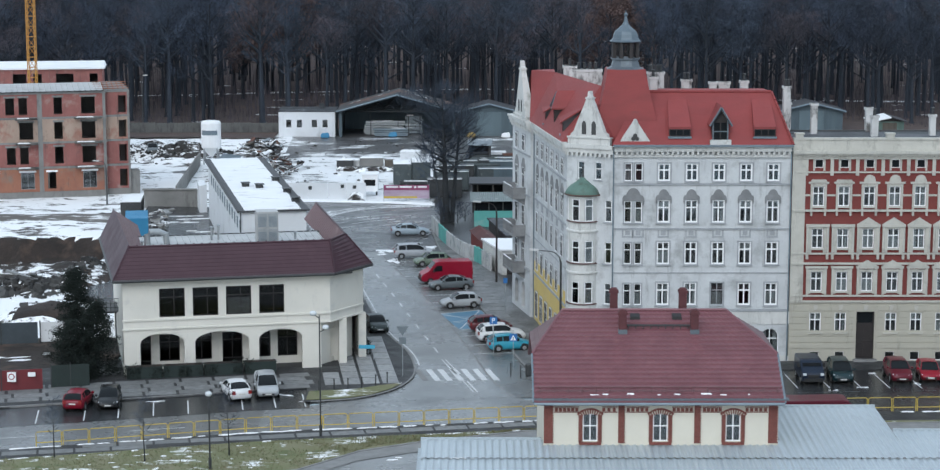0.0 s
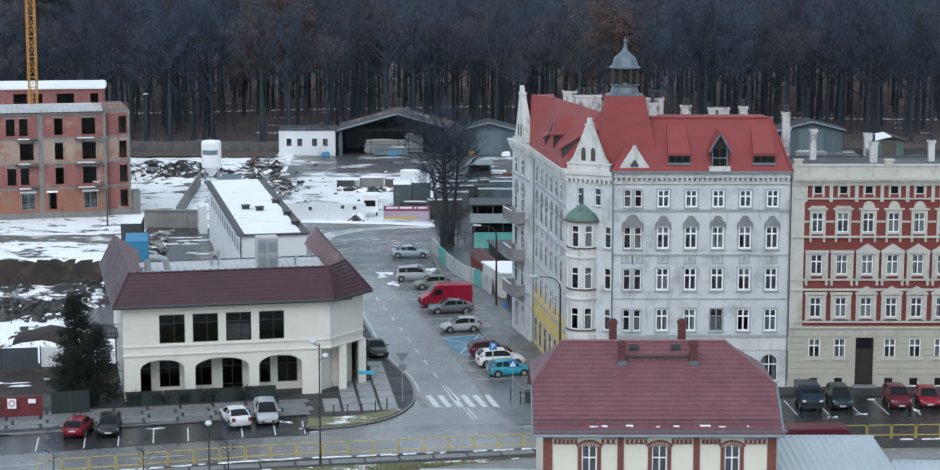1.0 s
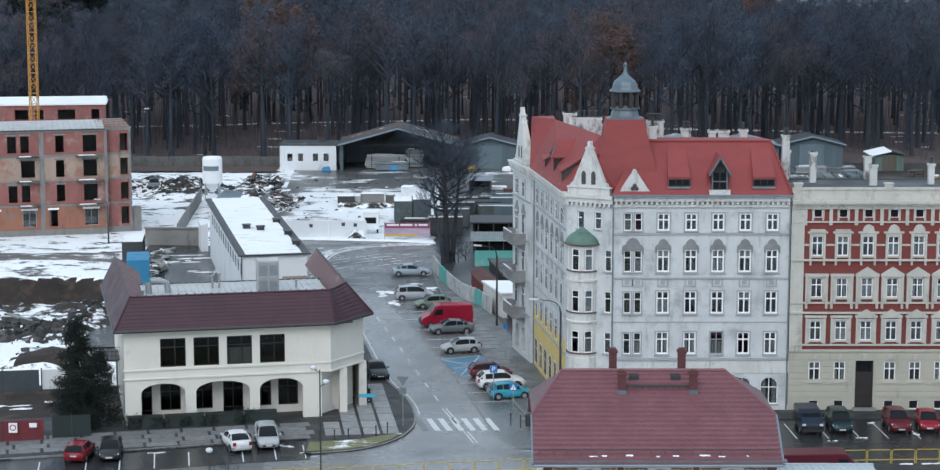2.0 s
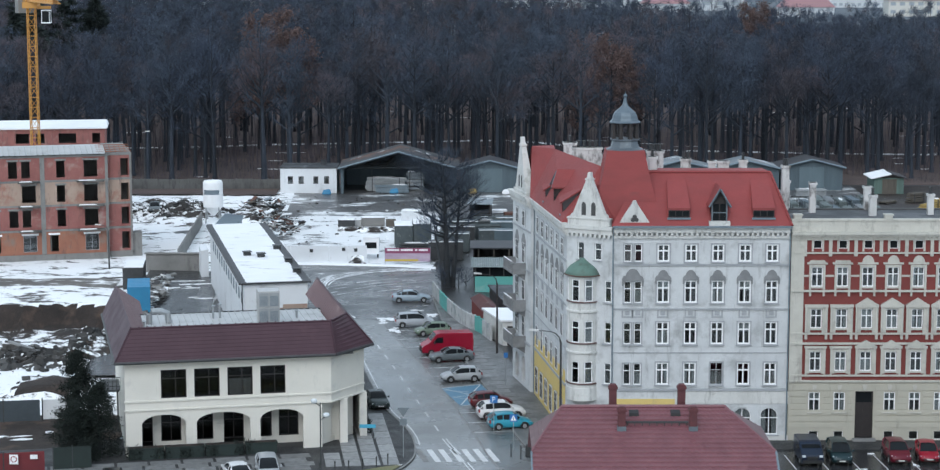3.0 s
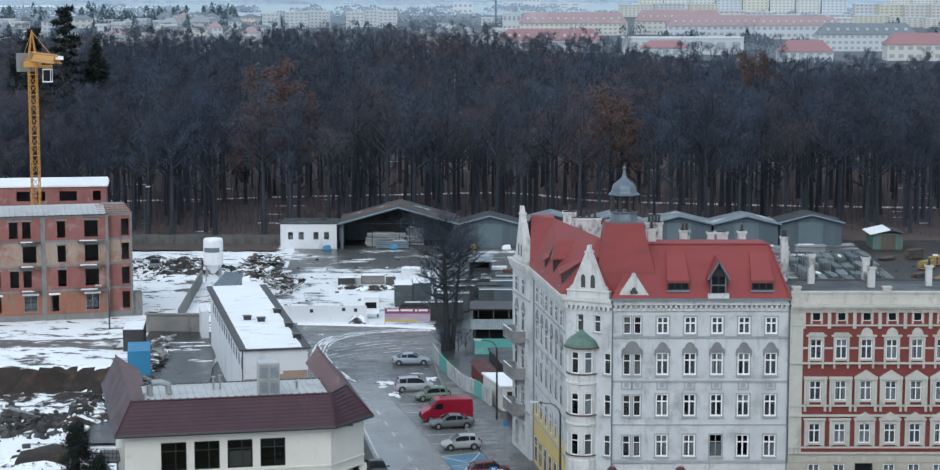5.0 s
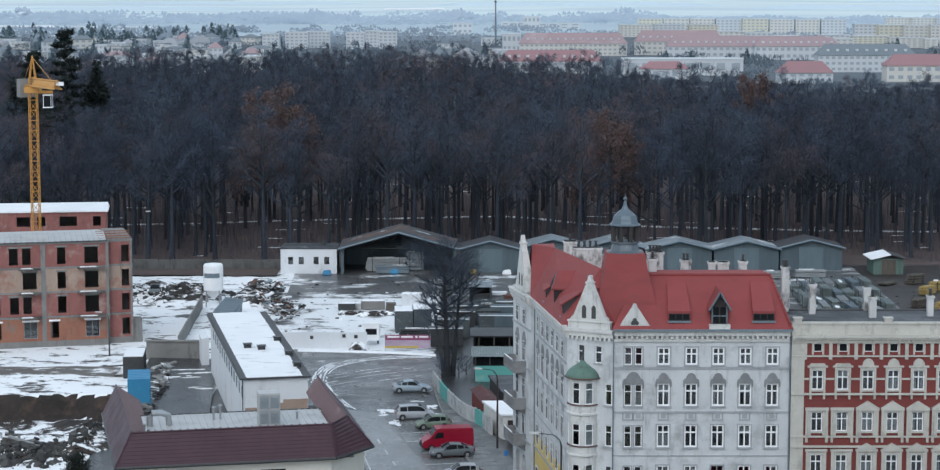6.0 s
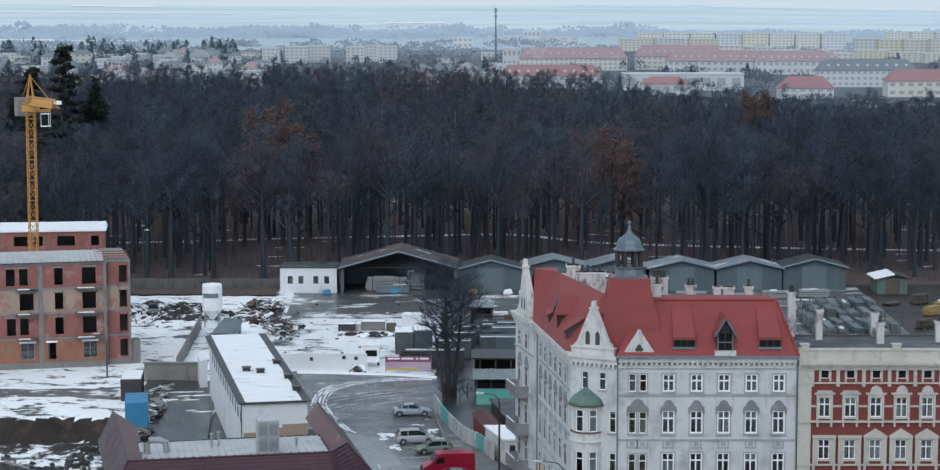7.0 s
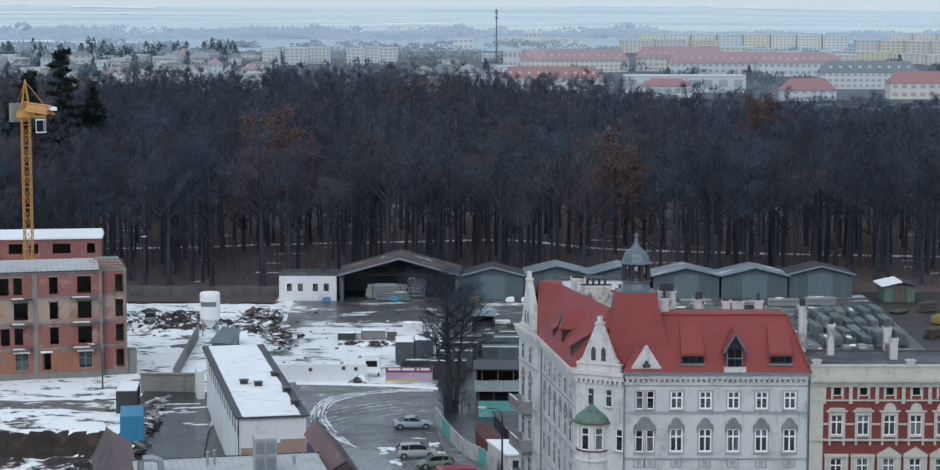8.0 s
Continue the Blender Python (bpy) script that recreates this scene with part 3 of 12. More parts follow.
strip_block("pavement", [(x, lot_back(x)) for x in xp], [(x, 171.5 + 0.2 * (x + 20)) if x < -30 else (x, 173.0) for x in xp], 0.10, M["setts"], "dark paved footway before the ivory building")
lk = [p for p in LEFT_KERB if p[1] > 156.4]
strip_block("pavement", lk, [(-13.2 if p[1] < 172 else -13.2 - 0.21 * (p[1] - 172), p[1]) for p in lk], 0.104, M["setts"], "dark paved footway curving round the junction")
# footway along the tenements
ys_ = [p[1] for p in BACK_KERB]
strip_block("pavement", list(BACK_KERB), [((float(np.interp(p[1], [163.5, 168, 173.2, 190, 197, 215, 243], [24, 24, 9.2, 6.6, 5.0, 2.4, -4.2]))), p[1]) for p in BACK_KERB], 0.10, M["grey_paving"], "grey paved footway along the grey tenement")
strip_block("pavement", [(6.0, 161.0), (24, 168.0), (70, 168.0)], [(6.0, 171.3), (24, 171.3), (70, 171.3)], 0.096, M["setts"], "dark paved footway before the tenement doors")
# footway between the yellow guard rail and the turf
bm = bmesh.new()
hull = [(x, fence_y(x) - 0.3) for x in xs]
hull2 = [(x, fence_y(x) - 3.0) for x in xs]
ribbon(bm, hull2, hull, 0.08)
ribbon(bm, hull, [(x, y + 0.001) for x, y in hull], 0.08)
for (xa, ya), (xb, yb) in zip(hull, hull[1:]):
    poly(bm, [(xa, ya, 0.08), (xb, yb, 0.08), (xb, yb + 0.02, -0.05), (xa, ya + 0.02, -0.05)])
solo("pavement", bm, M["setts"], "dark paved footway behind the yellow guard rail", "pavement", kind="structure")
# turf strip and station drive
bm = bmesh.new()
low_y = lerp_line([-80, -34, -12.3, -7.2, 4.3, 20, 60], [118, 128, 137.0, 143.2, 148.0, 149.5, 152])
ribbon(bm, [(x, low_y(x)) for x in xs], [(x, fence_y(x) - 3.0) for x in xs], 0.07)
solo("grass_verge", bm, M["grass"], "yellowed winter turf strip with thin snow", "grass", kind="structure")
bm = bmesh.new()
ribbon(bm, [(x, 60) for x in xs], [(x, low_y(x)) for x in xs], 0.02)
solo("station_drive", bm, M["asphalt"], "wet asphalt drive beside the station roof", "road", kind="structure")
bm = bmesh.new()
ribbon(bm, [(x, low_y(x) - 0.25) for x in xs], [(x, low_y(x)) for x in xs], 0.12)
for (xa, xb) in zip(xs, xs[1:]):
    poly(bm, [(xa, low_y(xa) - 0.25, 0.0), (xb, low_y(xb) - 0.25, 0.0), (xb, low_y(xb) - 0.25, 0.12), (xa, low_y(xa) - 0.25, 0.12)])
ribbon(bm, [(x, low_y(x) - 2.6) for x in xs], [(x, low_y(x) - 0.25) for x in xs], 0.06)
solo("kerb", bm, M["kerb"], "pale stone kerb and paved edge of the turf strip", "kerb", kind="structure")

# works yard, and the building site with heaps and a pit
bm = bmesh.new()
poly(bm, [(-33, 190, -0.02), (-8, 172, -0.02), (60, 172, -0.02), (330, 172, -0.02), (330, 352, -0.02), (-60, 352, -0.02)])
solo("yard", bm, M["yard"], "wet works yard with patches of trodden snow", "yard", kind="structure")
bm = bmesh.new()
rag_ = [(-29 + 2.4 * i, 317 + 2.6 * noise.noise((i * 0.8, 3.0, 0))) for i in range(11)]
poly(bm, [(-33, 262, -0.012), (-23, 268, -0.012), (-5, 264.5, -0.012), (-4, 275, -0.012), *[(x, y, -0.012) for x, y in rag_[::-1]], (-30, 345, -0.012), (-46, 352, -0.012)])
solo("yard_snow_field", bm, M["yard_snow"], "yard ground mostly under trodden snow", "yard", kind="structure")
bm = bmesh.new()
poly(bm, [*[(x, y, -0.013) for x, y in rag_], (12, 312, -0.013), (12, 346, -0.013), (-30, 345, -0.013)])
poly(bm, [(22, 283, -0.014), (64, 283, -0.014), (66, 350, -0.014), (13, 350, -0.014), (13, 318, -0.014)])
solo("yard_apron", bm, M["yard_wet"], "wet asphalt apron before the hangar and the warehouses", "yard", kind="structure")
M["yard_mud"] = mat("dark_trodden_mud", (0.052, 0.043, 0.038), (0.030, 0.026, 0.025), 0.12, 0.5, 0.4, 4, stain=(0.085, 0.068, 0.058), stain_scale=0.15, spec=0.3)
bm = bmesh.new()
poly(bm, [(64, 283, -0.015), (110, 283, -0.015), (110, 351, -0.015), (66, 351, -0.015)])
solo("yard_mud", bm, M["yard_mud"], "dark trodden mud at the end of the yard", "yard", kind="structure")


def heap(x, y, cx, cy, rx, ry, h):
    d = ((x - cx) / rx) ** 2 + ((y - cy) / ry) ** 2
    return h * max(0.0, 1 - d) ** 0.8


def site_z(x, y):
    n = noise.noise((x * 0.12, y * 0.12, 0.0)) * 0.5 + noise.noise((x * 0.5, y * 0.5, 3.0)) * 0.28 + noise.noise((x * 1.3, y * 1.3, 7.0)) * 0.14
    z = 0.05 + 0.25 * n
    if y < 176:
        return -0.03
    # the dug pit, and the heaps about it
    ease = lambda v: max(0.0, min(1.0, v)) ** 2 * (3 - 2 * max(0.0, min(1.0, v)))
    rag = 1.6 * noise.noise((x * 0.22, 2.0, 1.0)) + 0.9 * noise.noise((x * 0.9, y * 0.3, 5.0))
    z -= (2.7 + 1.4 * n) * ease((236.8 + rag - y) / 2.4) * ease((y - 199) / 17) * ease((-40.6 - x) / 2.0) * ease((x + 84) / 6)
    z += (0.75 + 1.1 * n) * (heap(x, y, -42.5, 209, 5.5, 7, 2.2) + heap(x, y, -50, 208, 6, 5, 2.4) + heap(x, y, -48, 222, 7, 4, 1.3) + heap(x, y, -40.5, 190.0, 4.6, 4.0, 1.5) + heap(x, y, -57, 212, 5, 5, 2.2))
    z += (0.8 + n) * (heap(x, y, -44, 312, 7, 9, 2.0) + heap(x, y, -33, 311, 5, 8, 2.0) + heap(x, y, -56, 318, 8, 8, 1.2))
    return z if y < 350 else 0.0


bm = bmesh.new()
gx, gy = np.linspace(-125, -30.5, 130), np.linspace(158, 352, 250)
grid = [[bm.verts.new((x - 0.0 * y, y, site_z(x, y))) for x in gx] for y in gy]
for j in range(len(gy) - 1):
    for i in range(len(gx) - 1):
        f = bm.faces.new((grid[j][i], grid[j][i + 1], grid[j + 1][i + 1], grid[j + 1][i]))
        x, y = gx[i], gy[j]
        zm = sum(v.co.z for v in f.verts) / 4
        drop = max(v.co.z for v in f.verts) - min(v.co.z for v in f.verts)
        f.material_index = 2 if 158 < y < 180 and x > -62 else 2 if (drop > 0.55 and 190 < y < 240) or (x > -43 and 186 < y < 193 and zm > 0.5) else 1 if zm < -0.6 or zm > 0.7 or (203 < y < 226 and x > -70) else 0
        f.smooth = True
solo("building_site", bm, [M["site"], M["soil"], M["cut_soil"]], "muddy building site with snow patches, heaps and a dug pit", "ground", kind="structure")

# muddy site road between the flats and the pit
M["mud"] = mat("rutted_mud", (0.17, 0.16, 0.148), (0.10, 0.093, 0.086), 0.3, 0.6, 0.5, 3, stain=(0.21, 0.20, 0.19), stretch=(0.25, 1, 1), snow=(0.535, 0.59), snow_scale=0.3)
bm = bmesh.new()
pl = [(-125, 248.5), (-90, 250), (-70, 251), (-58, 251.5), (-50, 251.5), (-44.2, 250.5)]
up, lo = [(x, y + 3.2 + 0.9 * noise.noise((x * 0.3, 1, 0))) for x, y in smooth_line(pl, 6)], [(x, y - 2.6 + 1.0 * noise.noise((x * 0.35, 4, 0))) for x, y in smooth_line(pl, 6)]
va = [[bm.verts.new((a[0] + (b[0] - a[0]) * t, a[1] + (b[1] - a[1]) * t, site_z(a[0] + (b[0] - a[0]) * t, a[1] + (b[1] - a[1]) * t) + (0.10 if 0 < t < 1 else -0.12))) for t in (0, 0.06, 0.25, 0.5, 0.75, 0.94, 1)] for a, b in zip(lo, up)]
for q, r in zip(va, va[1:]):
    for j in range(6):
        bm.faces.new((q[j], r[j], r[j + 1], q[j + 1])).smooth = True
solo("site_road", bm, M["mud"], "rutted muddy site road with thin snow", "road", kind="structure")

# ---------------------------------------------------------------- grey corner tenement
window_kind("tall", 1.08, 1.95, (0.5,), (0.66,), M["white_frame"], bar=0.12)
window_kind("tall_dark", 1.08, 1.95, (0.5,), (0.66,), M["grey_trim"])
window_kind("low", 1.02, 1.5, (0.5,), (0.62,), M["white_frame"], bar=0.12)
window_kind("slim", 0.62, 1.85, (), (0.66,), M["white_frame"])
window_kind("slim_low", 0.62, 1.5, (), (0.62,), M["white_frame"])
window_kind("bay", 0.72, 1.9, (), (0.68,), M["white_frame"], sill=False)
# opaque pane: the dark room behind is put into its colour
M["dark_pane"] = mat("dull_dark_pane", (0.016, 0.019, 0.021), (0.010, 0.012, 0.014), 3, 0.6, spec=0.05)
M["red_felt_rim"] = mat("rusty_rim", (0.13, 0.075, 0.055), (0.08, 0.05, 0.042), 1.5, 0.8)
M["hood_stone"] = mat("sooty_hood_stone", (0.27, 0.275, 0.28), (0.17, 0.175, 0.18), 0.8, 0.9, 0.3, 6)
window_kind("tall_side", 1.08, 1.95, (0.5,), (0.66,), M["white_frame"], bar=0.06, deep=0.03, pane=M["dark_pane"], sill=False)
window_kind("low_side", 1.02, 1.5, (0.5,), (0.62,), M["white_frame"], bar=0.06, deep=0.03, pane=M["dark_pane"], sill=False)
window_kind("shop_side", 1.4, 2.4, (0.5,), (0.62,), M["white_frame"], bar=0.06, deep=0.03, pane=M["dark_pane"], sill=False)
window_kind("shop", 1.5, 2.35, (0.5,), (0.62,), M["white_frame"], arch=True)

ROWS_G = ((5.0, "tall", 1.95), (8.55, "tall", 1.95), (12.15, "tall", 1.95), (15.72, "low", 1.5))
rng = random.Random(4)


def hood(bm, x, z, w=1.4, h=0.95):
    """A trefoil-headed stone hood above a window."""
    half = [(0.5, -0.30), (0.5, 0.22), (0.44, 0.40), (0.33, 0.46), (0.30, 0.62), (0.20, 0.84), (0.08, 0.96)]
    rim = [(x + a * w, z + b * h) for a, b in half] + [(x - a * w, z + b * h) for a, b in half[::-1]]
    inner = [(x - w / 2 + 0.16, z - 0.30 * h), (x - w / 2 + 0.16, z), (x + w / 2 - 0.16, z), (x + w / 2 - 0.16, z - 0.30 * h)]
    slab_y(bm, rim + inner, -0.09, 0.0)


def surround(bm, x, z, w, h, b=0.10, d=0.05):
    box(bm, x - w / 2 - b, -d, z, x - w / 2, 0.0, z + h + b)
    box(bm, x + w / 2, -d, z, x + w / 2 + b, 0.0, z + h + b)
    box(bm, x - w / 2, -d, z + h, x + w / 2, 0.0, z + h + b)


def tenement_face(owner, m, length, cols, slim_cols, zt, ground_holes, hoods=True, inset=0.05):
    """A street front of the grey house: wall, bands, windows with surrounds."""
    holes, spots = [], []
    for i, (z, kind, h) in enumerate(ROWS_G):
        for x in cols:
            holes.append((x - 0.54, z, x + 0.54, z + h)) if kind == "tall" else holes.append((x - 0.51, z, x + 0.51, z + h))
            spots.append((x, z, kind, h, 1.08))
        for x in slim_cols:
            k = "slim" if kind == "tall" else "slim_low"
            hh = 1.85 if kind == "tall" else 1.5
            holes.append((x - 0.31, z, x + 0.31, z + hh))
            spots.append((x, z, k, hh, 0.62))
    bm = bmesh.new()
    wall_body(bm, 0, length, 0.0, zt, holes + list(ground_holes))
    for g in ground_holes:
        arch_fill(bm, g[0], g[2], g[3] - 0.7, g[3], 0.0, 0.4, 8, rise=0.7)
    part("wall", bm, M["grey_wall"], owner, m=m)
    bm = bmesh.new()
    for z, d, hh in ((4.45, 0.14, 0.22), (7.75, 0.05, 0.10), (11.55, 0.10, 0.14), (15.38, 0.12, 0.16)):
        box(bm, 0, -d, z, length, 0.0, z + hh)
    for x, z, k, h, w in spots:
        surround(bm, x, z, w, h)
        if z == 12.15 and hoods:
            pair = [q for q in slim_cols if abs(q - x) < 1.2] if k == "slim" else []
            if not pair or x == pair[0]:
                hb = bmesh.new()
                hood(hb, sum(pair) / len(pair) if pair else x, z + h, 1.85 if pair else w + 0.3, 1.15 if pair else 0.95)
                part("hood", hb, M["hood_stone"], owner, "sooty trefoil stone window hood", m)
        if z == 12.15:
            box(bm, x - 0.48, -0.04, 11.0, x - 0.36, 0, 11.5)
            box(bm, x + 0.36, -0.04, 11.0, x + 0.48, 0, 11.5)
            box(bm, x - 0.48, -0.05, 10.85, x + 0.48, 0, 10.99)
            box(bm, x - 0.2, -0.05, 11.08, x + 0.2, 0, 11.45)
    part("stone_trim", bm, M["grey_trim"], owner, "weathered grey stone bands and surrounds", m)
    bm = bmesh.new()
    box(bm, 0, -0.18, 17.75, length, 0.0, 17.98)
    box(bm, 0, -0.42, 18.28, length, 0.0, 18.62)
    box(bm, 0, -0.55, 18.62, length, 0.0, 18.80)
    n = int(length / 0.42)
    for i in range(n):
        x = (i + 0.5) * length / n
        box(bm, x - 0.10, -0.34, 18.0, x + 0.10, 0.0, 18.28)
    part("cornice", bm, M["pale_wall"], owner, "pale cornice with small brackets", m)
    for x, z, k, h, w in spots:
        kk = k
        if k == "tall" and rng.random() < 0.13:
            kk = "tall_dark"
        if inset < 0:
            kk = k + "_side"
        window(kk, owner, m @ pose(x, inset, z), inset > 0 and rng.random() < 0.5)


grey = thing("tenement_house", "grey rendered corner tenement with red tiled roof and lantern tower", "house", at=pose(17, 178, 0))
front_cols = (16.46 - 12.2, 18.82 - 12.2, 21.12 - 12.2, 23.43 - 12.2, 25.74 - 12.2)
mf = frame_at(12.2, 171.2, 0)
shop_holes = [(x - 0.75, 0.6, x + 0.75, 2.95) for x in (13.9 - 12.2, *front_cols)]
tenement_face(grey, mf, 15.0, front_cols, (1.22, 2.12), 18.4, shop_holes)
for x in (13.9 - 12.2, *front_cols):
    window("shop", grey, mf @ pose(x, 0.14, 0.6), rng.random() < 0.5)
bm = bmesh.new()
box(bm, 0.0, -0.05, 0.0, 15.2, 0.0, 0.55)
box(bm, 5.6, -0.07, 3.35, 15.2, 0.0, 4.42)
part("plinth", bm, M["pale_wall"], grey, "pale plinth and fascia band", mf)
bm = bmesh.new()
wall_body(bm, 0.1, 5.4, 0.56, 3.75, [(0.9, 0.6, 2.5, 2.95), (3.4, 0.6, 5.1, 2.95)], 0.06)
part("shop_front", bm, M["yellow_wall"], grey, "yellow painted shop front", mf @ pose(0, -0.07, 0))

# the splayed corner with its round bay
ang = math.degrees(math.atan2(171.2 - 173.2, 12.2 - 8.3))
mc = frame_at(8.3, 173.2, ang)
corner_len = math.hypot(3.9, 2.0)
bm = bmesh.new()
wall_body(bm, 0, corner_len, 0.0, 18.4, [(1.0, 15.72, 1.62, 17.22), (2.6, 15.72, 3.22, 17.22), (1.1, 0.3, 3.2, 3.0)] + [(corner_len - 0.79, z, corner_len - 0.17, z + 1.85) for z in (5.0, 8.55, 12.15)])
part("wall", bm, M["grey_wall"], grey, m=mc)
bm = bmesh.new()
box(bm, 0, -0.3, 18.0, corner_len, 0, 18.4)
box(bm, 0, -0.45, 18.4, corner_len, 0, 18.7)
for i in range(10):
    box(bm, 0.1 + i * 0.43, -0.3, 17.72, 0.3 + i * 0.43, 0, 18.0)
part("cornice", bm, M["pale_wall"], grey, m=mc)
for z in (5.0, 8.55, 12.15):
    window("slim", grey, mc @ pose(corner_len - 0.48, 0.06, z))
for x in (1.31, 2.91):
    window("slim_low", grey, mc @ pose(x, 0.14, 15.72))
bm = bmesh.new()
box(bm, 1.1, 0.2, 0.3, 3.2, 0.28, 3.0)
part("door", bm, M["dark_wood"], grey, "dark shop entrance under the bay", mc)

bay = Vector((9.75, 172.75, 0))
bm = bmesh.new()
turned(bm, bay.x, bay.y, [(0.5, 2.9), (1.15, 3.35), (1.45, 3.5), (1.45, 4.6), (1.38, 4.62), (1.38, 5.0)], 20)
for za, zb in ((5.0, 5.05), (6.95, 8.6), (10.5, 12.2), (14.1, 14.45)):
    turned(bm, bay.x, bay.y, [(1.36, za), (1.36, zb)], 20)
for z in (7.6, 11.2, 14.3):
    turned(bm, bay.x, bay.y, [(1.36, z), (1.5, z + 0.06), (1.5, z + 0.2), (1.36, z + 0.24)], 20)
for za, zb in ((5.05, 6.95), (8.6, 10.5), (12.2, 14.1)):
    for a in range(20):
        t0 = 2 * math.pi * a / 20
        # openings only where the three bay windows sit
        c = (math.degrees(t0) + 9) % 360
        if any(abs(((c - w + 180) % 360) - 180) < 16 for w in (236, 288, 184, 340)):
            continue
        t1 = t0 + 2 * math.pi / 20
        p = [(bay.x + 1.36 * math.cos(t), bay.y + 1.36 * math.sin(t)) for t in (t0, t1)]
        q = [(bay.x + 1.1 * math.cos(t), bay.y + 1.1 * math.sin(t)) for t in (t1, t0)]
        prism(bm, p + q, za, zb)
bmesh.ops.remove_doubles(bm, verts=bm.verts[:], dist=0.002)
bay_body = part("bay_window", bm, M["pale_wall"], grey, "round rendered corner bay on a moulded foot")
M["tile_sill"] = mat("red_brown_sill_tile", (0.125, 0.062, 0.056), (0.085, 0.05, 0.047), 2.0, 0.7)
for z in (5.03, 8.58, 12.18):
    bm = bmesh.new()
    turned(bm, bay.x, bay.y, [(1.35, z - 0.12), (1.47, z - 0.10), (1.47, z - 0.03), (1.35, z + 0.01)], 20)
    part("window_sill", bm, M["tile_sill"], bay_body, "red-brown tiled sill band")
for z in (5.05, 8.6, 12.2):
    for w in (236, 288, 184, 340):
        a = radians(w)
        window("bay", grey, pose(bay.x + 1.30 * math.cos(a), bay.y + 1.30 * math.sin(a), z, 0, 0, w + 90), rng.random() < 0.3)
bm = bmesh.new()
turned(bm, bay.x, bay.y, [(1.58, 14.42), (1.62, 14.5), (1.48, 14.8), (1.18, 15.14), (0.75, 15.42), (0.42, 15.68), (0.30, 15.86)], 20)
cupola = part("cupola", bm, M["verdigris"], grey, "small green copper cupola over the bay", smooth=True)
bm = bmesh.new()
turned(bm, bay.x, bay.y, [(0.31, 15.84), (0.20, 16.05), (0.11, 16.5), (0.18, 16.62), (0.18, 16.72), (0.06, 16.82), (0.03, 17.5)], 10)
part("finial", bm, M["dark_steel"], cupola, "dark iron finial")
bm = bmesh.new()
turned(bm, bay.x, bay.y, [(1.60, 14.36), (1.68, 14.40), (1.68, 14.47), (1.60, 14.5)], 20)
part("eaves_rim", bm, M["red_felt_rim"], cupola, "rusty brown eaves rim")

# side street front and the far pavilion
la = math.degrees(math.atan2(173.2 - 190.0, 8.3 - 6.05))
ml = frame_at(6.05, 190.0, la)
left_len = math.hypot(16.8, 2.25)
tenement_face(grey, ml, left_len, (2.0, 4.6, 7.2, 9.8, 12.4, 15.0), (), 18.4, [(x - 0.7, 0.5, x + 0.7, 3.0) for x in (2.0, 4.6, 7.2, 9.8, 12.4, 15.0)], inset=-0.09)
for x in (2.0, 4.6, 7.2, 9.8, 12.4, 15.0):
    window("shop_side", grey, ml @ pose(x, -0.12, 0.5))
bm = bmesh.new()
wall_body(bm, 0.6, left_len - 0.2, 0.1, 4.9, [(x - 0.74, 0.5, x + 0.74, 3.0) for x in (2.0, 4.6, 7.2, 9.8, 12.4, 15.0)], 0.06)
for xa, xb in zip((0.0, 2.0, 4.6, 7.2, 9.8, 12.4, 15.0), (2.0, 4.6, 7.2, 9.8, 12.4, 15.0, 17.4)):
    box(bm, max(0.6, xa + 0.72), 0, 4.9, min(left_len - 0.2, xb - 0.72), 0.06, 5.7)
part("shop_front", bm, M["yellow_wall"], grey, "yellow painted ground floor along the side street", ml @ pose(0, -0.07, 0))
pa = math.degrees(math.atan2(190 - 197.2, 6.05 - 4.5))
mp_ = frame_at(4.5, 197.2, pa) @ pose(0, -0.35, 0)
pav_len = math.hypot(7.2, 1.55)
tenement_face(grey, mp_, pav_len, (1.9, 4.6), (), 18.0, [(1.2, 0.5, 2.6, 3.0), (3.9, 0.5, 5.3, 3.0)], inset=-0.09)
# stone gables
GABLE = [(-1.95, 0), (-1.95, 0.75), (-1.72, 0.85), (-1.66, 1.1), (-1.45, 1.25), (-0.24, 4.35), (-0.24, 4.5), (-0.16, 4.56), (-0.12, 5.0)]
GABLE += [(-x, z) for x, z in GABLE[::-1]]


def gable(m, s, sz, holes_at=(), deep=0.25):
    bm = bmesh.new()
    slab_y(bm, [(x * s, z * sz) for x, z in GABLE], -0.25, deep)
    for v in bm.verts:          # a deep gable thins towards its peak
        if v.co.y > 0.3:
            v.co.y = 0.12 + (deep - 0.12) * (1 - v.co.z / (5.0 * sz))
    box(bm, -2.05 * s, -0.38, -0.25, 2.05 * s, 0.38, 0.0)
    box(bm, -2.0 * s, -0.34, 0.70 * sz, 2.0 * s, 0.34, 0.82 * sz)
    box(bm, -0.34 * s, -0.32, 4.3 * sz, 0.34 * s, 0.32, 4.44 * sz)
    g = part("gable", bm, M["pale_wall"], grey, "white stone gable with a tall pointed peak", m)
    for x in holes_at:
        bm = bmesh.new()
        pts = [(x - 0.2, 0), (x + 0.2, 0), (x + 0.2, 0.9), (x + 0.12, 1.08), (x, 1.16), (x - 0.12, 1.08), (x - 0.2, 0.9)]
        slab_y(bm, pts, -0.275, -0.24)
        part("gable_window", bm, M["dark_room"], g, "small arched window plate, room darkness in its colour", m @ pose(0, 0, 1.05 * sz))
    return g


gable(mc @ pose(corner_len / 2 - 0.1, 0.1, 18.6), 1.0, 0.93, (-0.45, 0.45))
